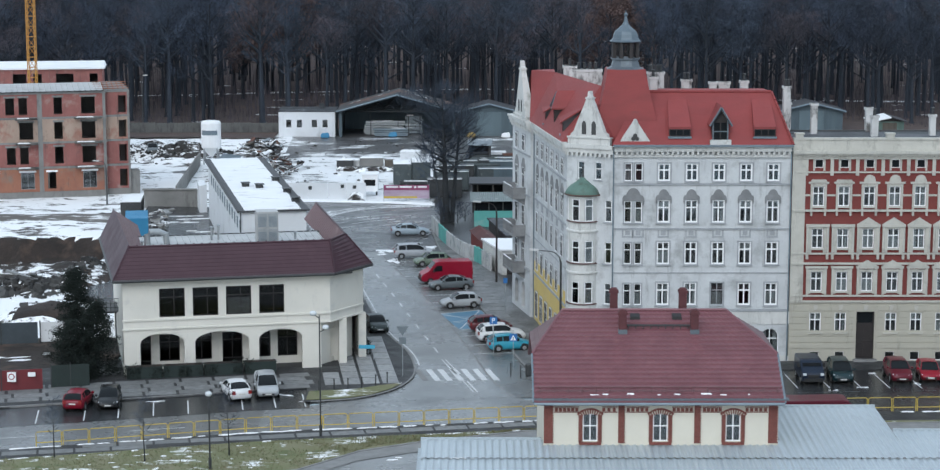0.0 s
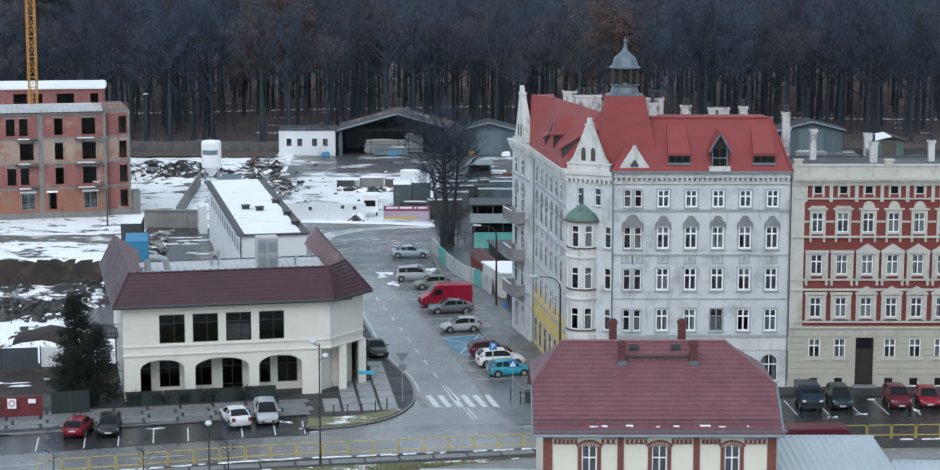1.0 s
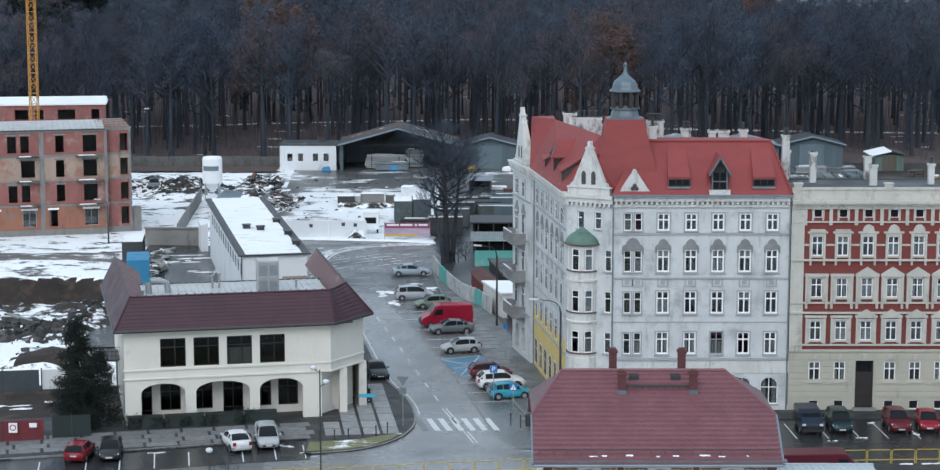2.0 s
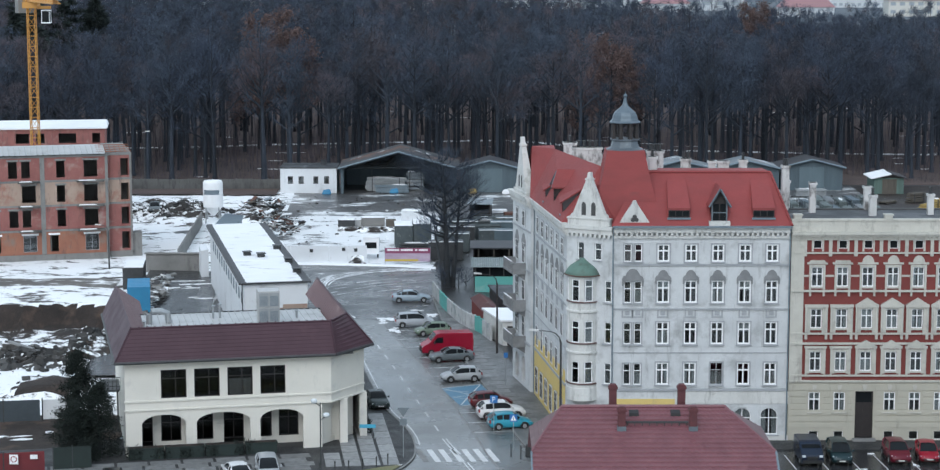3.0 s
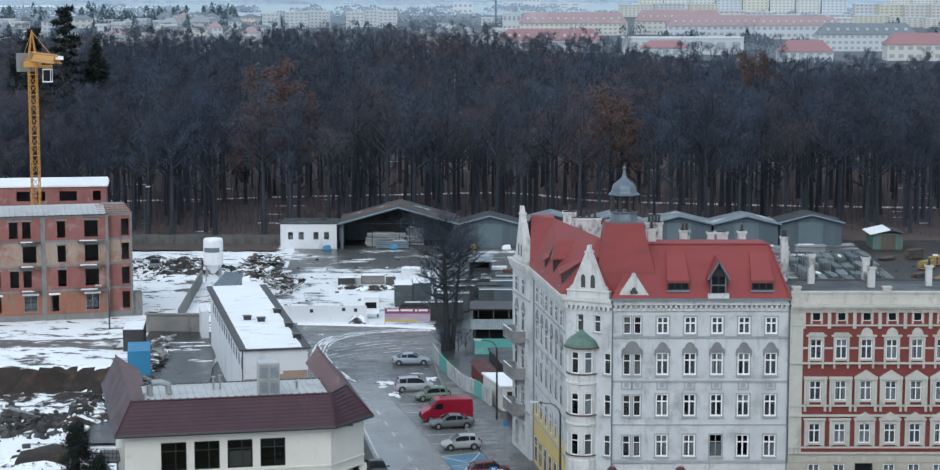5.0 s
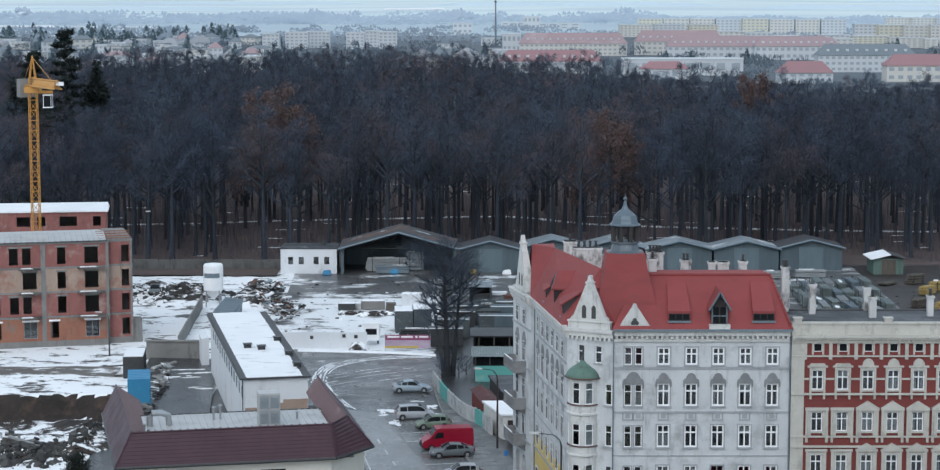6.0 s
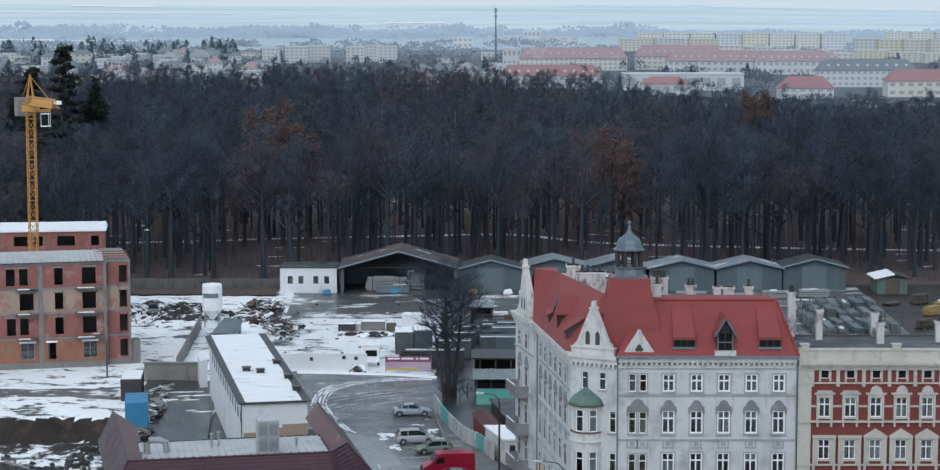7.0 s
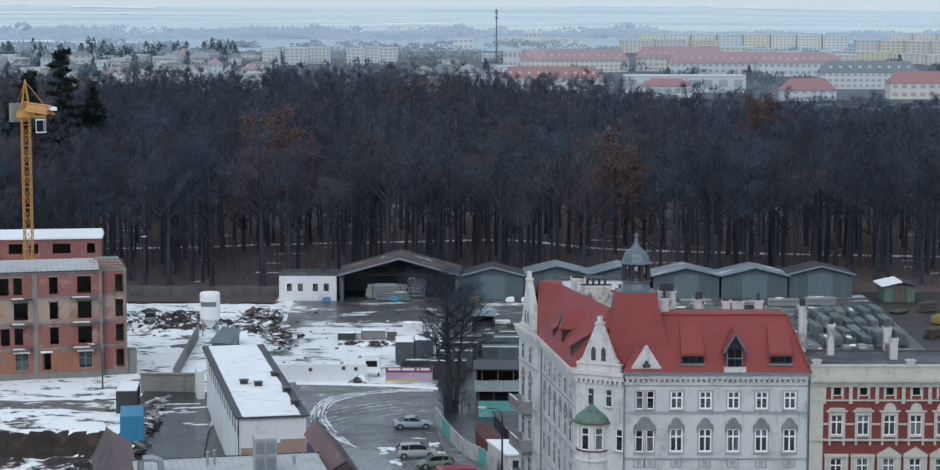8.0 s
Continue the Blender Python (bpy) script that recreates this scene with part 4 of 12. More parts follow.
gable(mp_ @ pose(pav_len / 2, 0.1, 18.1), 1.25, 1.22, (-0.5, 0.5), 0.8)
bm = bmesh.new()
slab_y(bm, [(-1.45, 0), (-1.3, 0.35), (-0.25, 1.95), (-0.12, 2.25), (0.12, 2.25), (0.25, 1.95), (1.3, 0.35), (1.45, 0)], -0.2, 0.2)
box(bm, -1.5, -0.3, -0.12, 1.5, 0.3, 0.0)
g3 = part("gable", bm, M["pale_wall"], grey, "small white stone gable with a trefoil", mf @ pose(1.75, 0.05, 18.72))
# solid plates, coloured dark in place of shaded openings
bm = bmesh.new()
for dx, dz in ((-0.16, 0.62), (0.16, 0.62), (0, 0.88)):
    slab_y(bm, [(dx + 0.19 * math.cos(a * math.pi / 4), dz + 0.19 * math.sin(a * math.pi / 4)) for a in range(8)][::-1], -0.225 - 0.004 * (dz > 0.7), -0.19)
part("trefoil", bm, M["dark_room"], g3, "dark trefoil plate, an opening's shade in its colour", mf @ pose(1.75, 0.05, 18.72))

# roofs
E0, RZ = 18.82, 22.95
bm = bmesh.new()
eave = [(12.0, 170.75, E0), (27.25, 170.75, E0)]
top = [(14.6, 175.0, RZ), (25.95, 175.0, RZ)]
v = [bm.verts.new(p) for p in (*eave, top[1], top[0], (27.42, 175.0, E0 + 0.2), (27.42, 183.5, E0), (25.7, 178.2, RZ), (14.6, 178.2, RZ), (13.0, 183.5, E0))]
bm.faces.new((v[0], v[1], v[2], v[3]))
bm.faces.new((v[1], v[4], v[2]))
bm.faces.new((v[4], v[5], v[6], v[2]))
bm.faces.new((v[3], v[2], v[6], v[7]))
bm.faces.new((v[7], v[6], v[5], v[8]))
front_roof = part("roof", bm, M["red_tile"], grey, "steep red tiled mansard roof")
bm = bmesh.new()
for i in range(28):
    x = 14.6 + i * 11.35 / 28
    tube(bm, [(x, 175, RZ + 0.03), (x + 0.39, 175, RZ + 0.03)], [0.15, 0.11], 6)
for i in range(12):
    p, q = Vector((25.95, 175, RZ + 0.03)).lerp(Vector((27.3, 170.7, E0 + 0.06)), i / 12), Vector((25.95, 175, RZ + 0.03)).lerp(Vector((27.3, 170.7, E0 + 0.06)), (i + 0.96) / 12)
    tube(bm, [p, q], [0.10, 0.13], 6)
part("ridge_tiles", bm, M["red_tile"], front_roof)
bm = bmesh.new()
box(bm, 12.1, 170.45, E0 - 0.10, 27.3, 170.73, E0 + 0.05)
part("gutter", bm, M["zinc"], grey, "dull zinc eaves gutter")

# side wing roof: slope to the street, cross ridge to the pavilion gable
wx = lambda y: 8.3 + (y - 173.2) * (6.05 - 8.3) / 16.8
bm = bmesh.new()
ridge_a, ridge_b = (11.3, 176.0, 23.4), (7.95, 190.0, 23.4)
v = [bm.verts.new(p) for p in ((wx(173.4) - 0.45, 173.4, 18.75), ridge_a, ridge_b, (wx(190) - 0.45, 190.0, 18.75), (12.8, 196.5, 18.6), (13.6, 184, 18.8), (5.85, 193.7, 23.3), (5.0, 197.0, 18.3), (7.95, 193.5, 23.4), (7.8, 198.2, 18.3))]
bm.faces.new((v[0], v[1], v[2], v[3]))
hp = bm.verts.new((14.5, 172.6, 18.75))
bm.faces.new((v[0], hp, v[1]))
bm.faces.new((hp, v[5], v[1]))
bm.faces.new((v[1], v[5], v[4], v[2]))
bm.faces.new((v[3], v[2], v[6]))
bm.faces.new((v[2], v[8], v[6]))
bm.faces.new((v[6], v[8], v[9], v[7]))
bm.faces.new((v[2], v[4], v[9], v[8]))
part("roof", bm, M["red_tile"], grey, "red tiled roof of the side wing")
# corner gable's roof and the little gable's roof
bm = bmesh.new()
gp = mc @ Vector((corner_len / 2 - 0.1, 0.2, 0))
a0, b0 = mc @ Vector((0.25, 0.2, 0)), mc @ Vector((corner_len - 0.35, 0.2, 0))
v = [bm.verts.new(p) for p in ((a0.x, a0.y, 18.7), (b0.x, b0.y, 18.7), (gp.x, gp.y, 22.0), (12.6, 176.2, 22.0), (10.4, 177.5, 18.7), (14.8, 174.5, 18.7))]
bm.faces.new((v[0], v[2], v[3], v[4]))
bm.faces.new((v[2], v[1], v[5], v[3]))
part("roof", bm, M["red_tile"], grey, "red tiled saddle roof behind the corner gable")
bm = bmesh.new()
v = [bm.verts.new(p) for p in ((12.7, 171.3, 18.85), (13.95, 171.3, 20.65), (15.2, 171.3, 18.85), (13.95, 173.1, 20.65))]
bm.faces.new((v[0], v[1], v[3]))
bm.faces.new((v[1], v[2], v[3]))
part("roof", bm, M["red_tile"], grey, "small red saddle roof behind the trefoil gable")

# tower roof and lantern
tw = Vector((13.35, 175.2, 0))
bm = bmesh.new()
ringz = [(3.0, 18.6), (2.5, 20.9), (1.92, 23.3), (1.62, 24.95)]
prev = None
for r, z in ringz:
    cur = [bm.verts.new((tw.x + sx * r, tw.y + sy * r, z)) for sx, sy in ((-1, -1), (1, -1), (1, 1), (-1, 1))]
    if prev:
        for i in range(4):
            bm.faces.new((prev[i], prev[(i + 1) % 4], cur[(i + 1) % 4], cur[i]))
    prev = cur
bm.faces.new(prev)
part("tower_roof", bm, M["red_tile"], grey, "steep flared red tiled tower roof")
M["dome_zinc"] = mat("dark_zinc_dome", (0.145, 0.185, 0.215), (0.10, 0.13, 0.155), 0.7, 0.45, 0.05, 6, metal=0.3)
bm = bmesh.new()
turned(bm, tw.x, tw.y, [(1.72, 24.84), (1.72, 24.96), (1.44, 25.06), (1.30, 25.14), (1.16, 25.66), (1.16, 25.72), (1.34, 25.78), (1.34, 25.88), (1.0, 25.9)], 8, a0=math.pi / 8, a1=2 * math.pi + math.pi / 8)
lantern = part("lantern", bm, M["lead"], grey, "grey lead clad base of the roof lantern")
oct_ = [math.pi / 8 + i * math.pi / 4 for i in range(8)]
for a in oct_:
    bm = bmesh.new()
    tube(bm, [(tw.x + 1.06 * math.cos(a), tw.y + 1.06 * math.sin(a), 25.84), (tw.x + 1.06 * math.cos(a), tw.y + 1.06 * math.sin(a), 27.3)], [0.22, 0.18], 5)
    part("post", bm, M["dark_wood"], lantern, "dark timber post")
bm = bmesh.new()
for a, b in zip(oct_, oct_[1:] + oct_[:1]):      # braces and a low rail between the posts
    p, q = Vector((tw.x + 1.06 * math.cos(a), tw.y + 1.06 * math.sin(a), 27.2)), Vector((tw.x + 1.06 * math.cos(b), tw.y + 1.06 * math.sin(b), 27.2))
    tube(bm, [p, q], 0.10, 4)
    tube(bm, [p.lerp(q, 0.03) - Vector((0, 0, 0.42)), p.lerp(q, 0.32)], 0.07, 4)
    tube(bm, [p.lerp(q, 0.97) - Vector((0, 0, 0.42)), p.lerp(q, 0.68)], 0.07, 4)
    tube(bm, [p - Vector((0, 0, 1.0)), q - Vector((0, 0, 1.0))], 0.04, 4)
part("bell_frame", bm, M["dark_wood"], lantern, "dark arched braces between the posts")
bm = bmesh.new()
turned(bm, tw.x, tw.y, [(1.02, 27.28), (1.40, 27.24), (1.43, 27.31), (1.24, 27.44), (1.15, 27.62), (1.09, 27.88), (0.97, 28.14), (0.60, 28.44), (0.32, 28.68), (0.19, 28.94), (0.11, 29.40), (0.17, 29.48), (0.19, 29.58), (0.12, 29.68), (0.04, 29.74), (0.03, 29.95)], 8, a0=math.pi / 8, a1=2 * math.pi + math.pi / 8)
part("dome", bm, M["dome_zinc"], lantern, "bell-shaped blue-grey zinc dome with finial")

# dormers on the front slope
slope = (RZ - E0) / (175.0 - 170.75)
for cx in (17.75, 24.95):
    bm = bmesh.new()
    yf = 171.35
    zb = E0 + slope * (yf - 170.75)
    hull_box(bm, [(cx - 0.95, yf, zb), (cx + 0.95, yf, zb), (cx + 0.8, 174.3, 22.3), (cx - 0.8, 174.3, 22.3)],
             [(cx - 0.95, yf, zb + 0.92), (cx + 0.95, yf, zb + 0.92), (cx + 0.8, 174.3, 22.38), (cx - 0.8, 174.3, 22.38)])
    d = part("dormer", bm, M["red_tile"], grey, "shed dormer with red tiled top")
    bm = bmesh.new()
    box(bm, cx - 0.9, yf - 0.06, zb + 0.12, cx + 0.9, yf - 0.012, zb + 0.72)
    w = part("dormer_window", bm, M["dark_wood"], d, "dark wooden band of windows")
    for i in range(3):
        bm = bmesh.new()
        box(bm, cx - 0.84 + i * 0.58, yf - 0.075, zb + 0.2, cx - 0.84 + i * 0.58 + 0.5, yf - 0.062, zb + 0.66)
        part("pane", bm, M["dark_pane"], w)
    bm = bmesh.new()
    box(bm, cx - 1.0, yf - 0.2, zb - 0.06, cx + 1.0, yf - 0.01, zb + 0.1)
    part("apron", bm, M["zinc"], d)
cx, yf = 21.15, 171.15
bm = bmesh.new()
slab_y(bm, [(cx - 0.68, 19.0), (cx - 0.68, 20.75), (cx, 21.75), (cx + 0.68, 20.75), (cx + 0.68, 19.0)], yf, 173.6)
d = part("dormer", bm, M["dark_wood"], grey, "dark wooden gabled dormer")
bm = bmesh.new()
for s in (-1, 1):
    hull_box(bm, [(cx + s * 0.95, yf - 0.45, 20.42), (cx, yf - 0.45, 22.0), (cx, 174.2, 22.0), (cx + s * 0.95, 174.2, 20.42)][::s], [(cx + s * 0.95, yf - 0.45, 20.54), (cx, yf - 0.45, 22.14), (cx, 174.2, 22.14), (cx + s * 0.95, 174.2, 20.54)][::s])
part("dormer_roof", bm, M["red_tile"], d, "small red saddle roof")
bm = bmesh.new()
for s in (-1, 1):
    tube(bm, [(cx + s * 0.93, yf - 0.47, 20.45), (cx, yf - 0.47, 22.0)], 0.09, 4)
    box(bm, cx + s * 0.62 - 0.06, yf - 0.08, 19.0, cx + s * 0.62 + 0.06, yf + 0.02, 20.9)
box(bm, cx - 0.62, yf - 0.06, 19.9, cx + 0.62, yf - 0.01, 20.0)
part("barge_board", bm, M["lead"], d, "grey weathered barge boards and posts")
bm = bmesh.new()
box(bm, cx - 0.9, yf - 0.4, 18.85, cx + 0.9, yf - 0.02, 19.25)
part("balcony_front", bm, M["pale_wall"], d, "pale parapet under the dormer")
for s in (-0.3, 0.3):
    bm = bmesh.new()
    box(bm, cx + s - 0.24, yf - 0.05, 19.3, cx + s + 0.24, yf - 0.012, 20.7)
    part("pane", bm, M["dark_pane"], d)
# dormers on the side wing: a low shed dormer on either side of a gabled one
for yy, hl in ((176.7, 1.6), (185.4, 1.7)):
    x0 = wx(yy) + 0.25
    bm = bmesh.new()
    hull_box(bm, [(x0, yy - hl, 19.0), (x0 + 2.0, yy - hl, 19.0), (x0 + 2.0, yy + hl, 19.0), (x0, yy + hl, 19.0)],
             [(x0, yy - hl, 20.36), (x0 + 1.25, yy - hl, 21.15), (x0 + 1.25, yy + hl, 21.15), (x0, yy + hl, 20.36)])
    d = part("dormer", bm, M["dark_roof"], grey, "low shed dormer with dark slated cheeks")
    bm = bmesh.new()
    box(bm, x0 - 0.06, yy - hl + 0.1, 19.3, x0 - 0.012, yy + hl - 0.1, 20.25)
    w = part("dormer_window", bm, M["dark_wood"], d, "dark wooden band of windows")
    for i in range(4):
        bm = bmesh.new()
        ya = yy - hl + 0.18 + i * (2 * hl - 0.3) / 4
        box(bm, x0 - 0.075, ya, 19.4, x0 - 0.062, ya + (2 * hl - 0.3) / 4 - 0.1, 20.17)
        part("pane", bm, M["car_glass"], w)
    bm = bmesh.new()
    lo_ = [(x0 - 0.3, yy - hl - 0.18, 20.2), (x0 + 1.45, yy - hl - 0.18, 21.3), (x0 + 1.45, yy + hl + 0.18, 21.3), (x0 - 0.3, yy + hl + 0.18, 20.2)]
    hull_box(bm, lo_, [(a, b, c + 0.13) for a, b, c in lo_])
    part("dormer_roof", bm, M["red_tile"], d, "flat-pitched red tiled top")
    bm = bmesh.new()
    box(bm, x0 - 0.34, yy - hl, 19.12, x0 - 0.02, yy + hl, 19.26)
    part("apron", bm, M["zinc"], d)
yy = 180.8
x0 = wx(yy) + 0.22
bm = bmesh.new()
hull_box(bm, [(x0, yy - 1.05, 19.0), (x0 + 2.6, yy - 1.05, 19.0), (x0 + 2.6, yy + 1.05, 19.0), (x0, yy + 1.05, 19.0)], [(x0, yy - 1.05, 21.1), (x0 + 2.6, yy - 1.05, 21.1), (x0 + 2.6, yy + 1.05, 21.1), (x0, yy + 1.05, 21.1)])
hull_box(bm, [(x0, yy - 1.05, 21.11), (x0 + 2.6, yy - 1.05, 21.11), (x0 + 2.6, yy + 1.05, 21.11), (x0, yy + 1.05, 21.11)], [(x0 + 0.45, yy - 0.04, 22.3), (x0 + 2.6, yy - 0.04, 22.3), (x0 + 2.6, yy + 0.04, 22.3), (x0 + 0.45, yy + 0.04, 22.3)])
d = part("dormer", bm, M["dark_wood"], grey, "dark gabled dormer on the side wing")
bm = bmesh.new()
for s in (-1, 1):
    q = [(x0 - 0.3, yy + s * 1.35, 20.95), (x0 + 2.9, yy + s * 1.35, 20.95), (x0 + 2.9, yy, 22.4), (x0 + 0.25, yy, 22.4)][::s]
    hull_box(bm, q, [(a, b, c + 0.13) for a, b, c in q])
part("dormer_roof", bm, M["red_tile"], d, "small red saddle roof")
bm = bmesh.new()
for s in (-1, 1):
    tube(bm, [(x0 - 0.32, yy + s * 1.33, 21.0), (x0 + 0.23, yy, 22.45)], 0.07, 4)
part("barge_board", bm, M["lead"], d, "grey weathered barge boards")
bm = bmesh.new()
box(bm, x0 - 0.06, yy - 0.8, 19.3, x0 - 0.012, yy + 0.8, 21.0)
part("pane", bm, M["car_glass"], d)

# balconies at the pavilion
for z in (4.3, 7.8, 11.4):
    bm = bmesh.new()
    box(bm, 1.2, -1.25, z - 0.25, 5.4, 0, z - 0.05)
    box(bm, 1.2, -1.25, z - 0.05, 1.35, 0, z + 0.85)
    box(bm, 5.25, -1.25, z - 0.05, 5.4, 0, z + 0.85)
    box(bm, 1.2, -1.25, z + 0.72, 5.4, -1.1, z + 0.88)
    for i in range(15):
        box(bm, 1.45 + i * 0.26, -1.22, z - 0.05, 1.55 + i * 0.26, -1.12, z + 0.74)
    for x in (1.5, 4.8):
        hull_box(bm, [(x, -0.9, z - 0.3), (x + 0.3, -0.9, z - 0.3), (x + 0.3, 0, z - 0.9), (x, 0, z - 0.9)], [(x, -0.9, z - 0.25), (x + 0.3, -0.9, z - 0.25), (x + 0.3, 0, z - 0.25), (x, 0, z - 0.25)])
    balcony = part("balcony", bm, M["hood_stone"], grey, "sooty stone balcony with balusters", mp_)
    bm = bmesh.new()
    box(bm, 1.38, -1.08, z - 0.045, 5.2, -0.05, z + 0.03)
    box(bm, 1.25, -1.23, z + 0.885, 4.4, -1.12, z + 0.94)
    part("snow_cap", bm, M["snow"], balcony, "remains of snow on the balcony", mp_)


M["stack"] = mat("sooty_render", (0.68, 0.68, 0.675), (0.52, 0.52, 0.51), 0.8, 0.9, 0.3, 5, stain=(0.12, 0.115, 0.11), stain_scale=1.1, stain_at=(0.50, 0.64), stretch=(1, 1, 0.5))


def chimney(owner, x, y, z0, z1, wx_=0.5, wy=0.5, material=None, pots=1, label="pale rendered chimney stack with snow dust"):
    bm = bmesh.new()
    box(bm, x - wx_, y - wy, z0, x + wx_, y + wy, z1)
    box(bm, x - wx_ - 0.08, y - wy - 0.08, z1 - 0.22, x + wx_ + 0.08, y + wy + 0.08, z1)
    c = part("chimney", bm, material or M["stack"], owner, label)
    for i in range(pots):
        bm = bmesh.new()
        px = x + (i - (pots - 1) / 2) * (1.6 * wx_ / max(pots, 1))
        turned(bm, px, y, [(0.13, z1), (0.11, z1 + 0.5), (0.17, z1 + 0.52), (0.17, z1 + 0.6)], 8)
        part("chimney_pot", bm, M["dark_steel"], c)
    return c


for x, y, z0, z1, a, b, n in ((10.65, 185, 21, 24.1, 1.3, 0.5, 4), (9.4, 191.5, 21, 23.9, 0.6, 0.6, 1), (12.8, 186, 20.5, 23.4, 0.8, 0.5, 1), (16.5, 181.0, 20, 24.2, 0.72, 0.5, 4), (15.95, 177.2, 22.2, 24.1, 0.35, 0.4, 1), (19.15, 180.0, 21.5, 23.6, 0.42, 0.4, 2), (21.6, 181.0, 20, 23.3, 0.3, 0.4, 0), (22.6, 181.0, 20, 23.3, 0.5, 0.4, 0),
                              (24.25, 180.0, 21.5, 23.5, 0.33, 0.4, 1), (28.05, 180.0, 19, 23.0, 0.30, 0.4, 2)):
    chimney(grey, x, y, z0, z1, a, b, None, n)
# back and party walls, floor inside
bm = bmesh.new()
box(bm, 12.4, 183.0, 0, 27.15, 183.4, 18.8)
box(bm, 26.8, 171.7, 0, 27.15, 183.0, 18.8)
box(bm, 7.9, 196.6, 0, 12.7, 197.0, 18.6)
box(bm, 12.4, 183.4, 0, 12.8, 196.6, 18.6)
box(bm, 4.7, 196.9, 0, 7.9, 197.3, 18.2)
part("back_wall", bm, M["grey_wall"], grey)
bm = bmesh.new()
for z in (4.2, 7.8, 11.4, 15.2, 18.5):
    poly(bm, [(12.3, 171.8, z), (26.9, 171.8, z), (26.9, 182.8, z), (12.6, 196.3, z), (7.9, 196.3, z), (5.4, 196, z), (6.6, 190, z), (8.8, 174, z)])
box(bm, 12.6, 176.0, 0, 26.9, 176.2, 18.5)
box(bm, 10.6, 176.2, 0, 10.8, 196, 18.5)
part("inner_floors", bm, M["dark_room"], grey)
for x, y in ((27.2, 171.0), (6.0, 189.6), (12.15, 171.05)):
    bm = bmesh.new()
    tube(bm, [(x, y - 0.3, 18.6), (x, y, 18.1), (x, y, 0.2)], 0.065, 6)
    part("downpipe", bm, M["zinc"], grey, "zinc downpipe")

# ---------------------------------------------------------------- red and beige tenement next door
red = thing("tenement_house", "red brick and beige tenement with white window surrounds", "house", at=pose(40, 178, 0))
mr = frame_at(27.34, 171.2, 0)
PITCH = 2.16
NR = 11
rcols = [29.6 - 27.34 + PITCH * i for i in range(NR)]
RL = rcols[-1] + 1.9
door_x = rcols[2]
window_kind("red_tall", 1.0, 1.72, (0.5,), (0.64,), M["white_frame"], bar=0.09, sill_mat=M["cream"])
window_kind("red_attic", 0.72, 0.72, (), (), M["white_frame"], bar=0.05, sill=False, pane=M["dark_pane"])
window_kind("cellar", 0.8, 0.75, (), (), M["white_frame"], bar=0.05, sill=False)
holes = []
for i, x in enumerate(rcols):
    holes += [(x - 0.36, 16.85, x + 0.36, 17.57), (x - 0.5, 13.55, x + 0.5, 15.27), (x - 0.5, 9.93, x + 0.5, 11.65), (x - 0.5, 6.2, x + 0.5, 7.92)]
base_holes = []
for i, x in enumerate(rcols):
    if i == 2:
        base_holes.append((x - 0.78, 0.3, x + 0.78, 4.42))
    else:
        base_holes += [(x - 0.5, 2.62, x + 0.5, 4.34), (x - 0.4, 0.15, x + 0.4, 0.9)]
bm = bmesh.new()
wall_body(bm, 0, RL, 5.4, 17.6, holes)
part("wall", bm, M["red_brick"], red, "dark red brick upper wall", mr)
bm = bmesh.new()
wall_body(bm, 0, RL, 0, 5.4, base_holes, 0.42)
for z in (1.2, 1.75, 2.3, 2.85, 3.4, 3.95, 4.5):
    xs_ = [0.0]
    for h in sorted(base_holes):
        if h[1] - 0.2 < z < h[3] + 0.1:
            xs_ += [h[0] - 0.18, h[2] + 0.18]
    xs_.append(RL)
    for a, b in zip(xs_[::2], xs_[1::2]):
        if b > a:
            box(bm, a, -0.06, z + 0.03, b, 0, z + 0.5)
part("wall", bm, M["beige_stone"], red, "beige rusticated ground floor", mr @ pose(0, -0.02, 0))
# light stone: pilasters, bands, surrounds, pediments
bm = bmesh.new()
box(bm, 0.0, -0.10, 5.4, 1.12, 0, 17.6)
for z, d, h in ((5.25, 0.18, 0.16), (5.75, 0.16, 0.14), (8.55, 0.22, 0.16), (9.42, 0.18, 0.14), (13.12, 0.22, 0.16), (14.42, 0.06, 0.16), (16.42, 0.16, 0.12)):
    if z == 14.42:
        edges = [1.12] + [e for x in rcols for e in (x - 0.72, x + 0.72)] + [RL]
        for a, b in zip(edges[::2], edges[1::2]):
            box(bm, a, -d, z, b, 0, z + h)
    else:
        box(bm, 0, -d, z, RL, 0, z + h)
box(bm, 0, -0.2, 17.6, RL, 0.4, 17.95)
box(bm, 0, -0.55, 18.1, RL, 0.4, 18.32)
box(bm, 0, -0.42, 17.95, RL, 0.4, 18.1)
box(bm, 0, -0.12, 18.32, RL, 0.3, 19.25)
box(bm, 0, -0.2, 19.25, RL, 0.38, 19.4)
for x in (0.5, 8.2, 15.9, 23.6):
    box(bm, x - 0.32, -0.24, 19.4, x + 0.32, 0.42, 19.72)
    box(bm, x - 0.4, -0.3, 19.72, x + 0.4, 0.48, 19.82)
for i in range(int(RL / 0.36)):
    box(bm, 0.1 + i * 0.36, -0.36, 17.78, 0.26 + i * 0.36, -0.2, 17.95)
for x in [1.18 + PITCH * i for i in range(NR)]:
    box(bm, x - 0.14, -0.14, 16.2, x + 0.14, 0, 17.6)
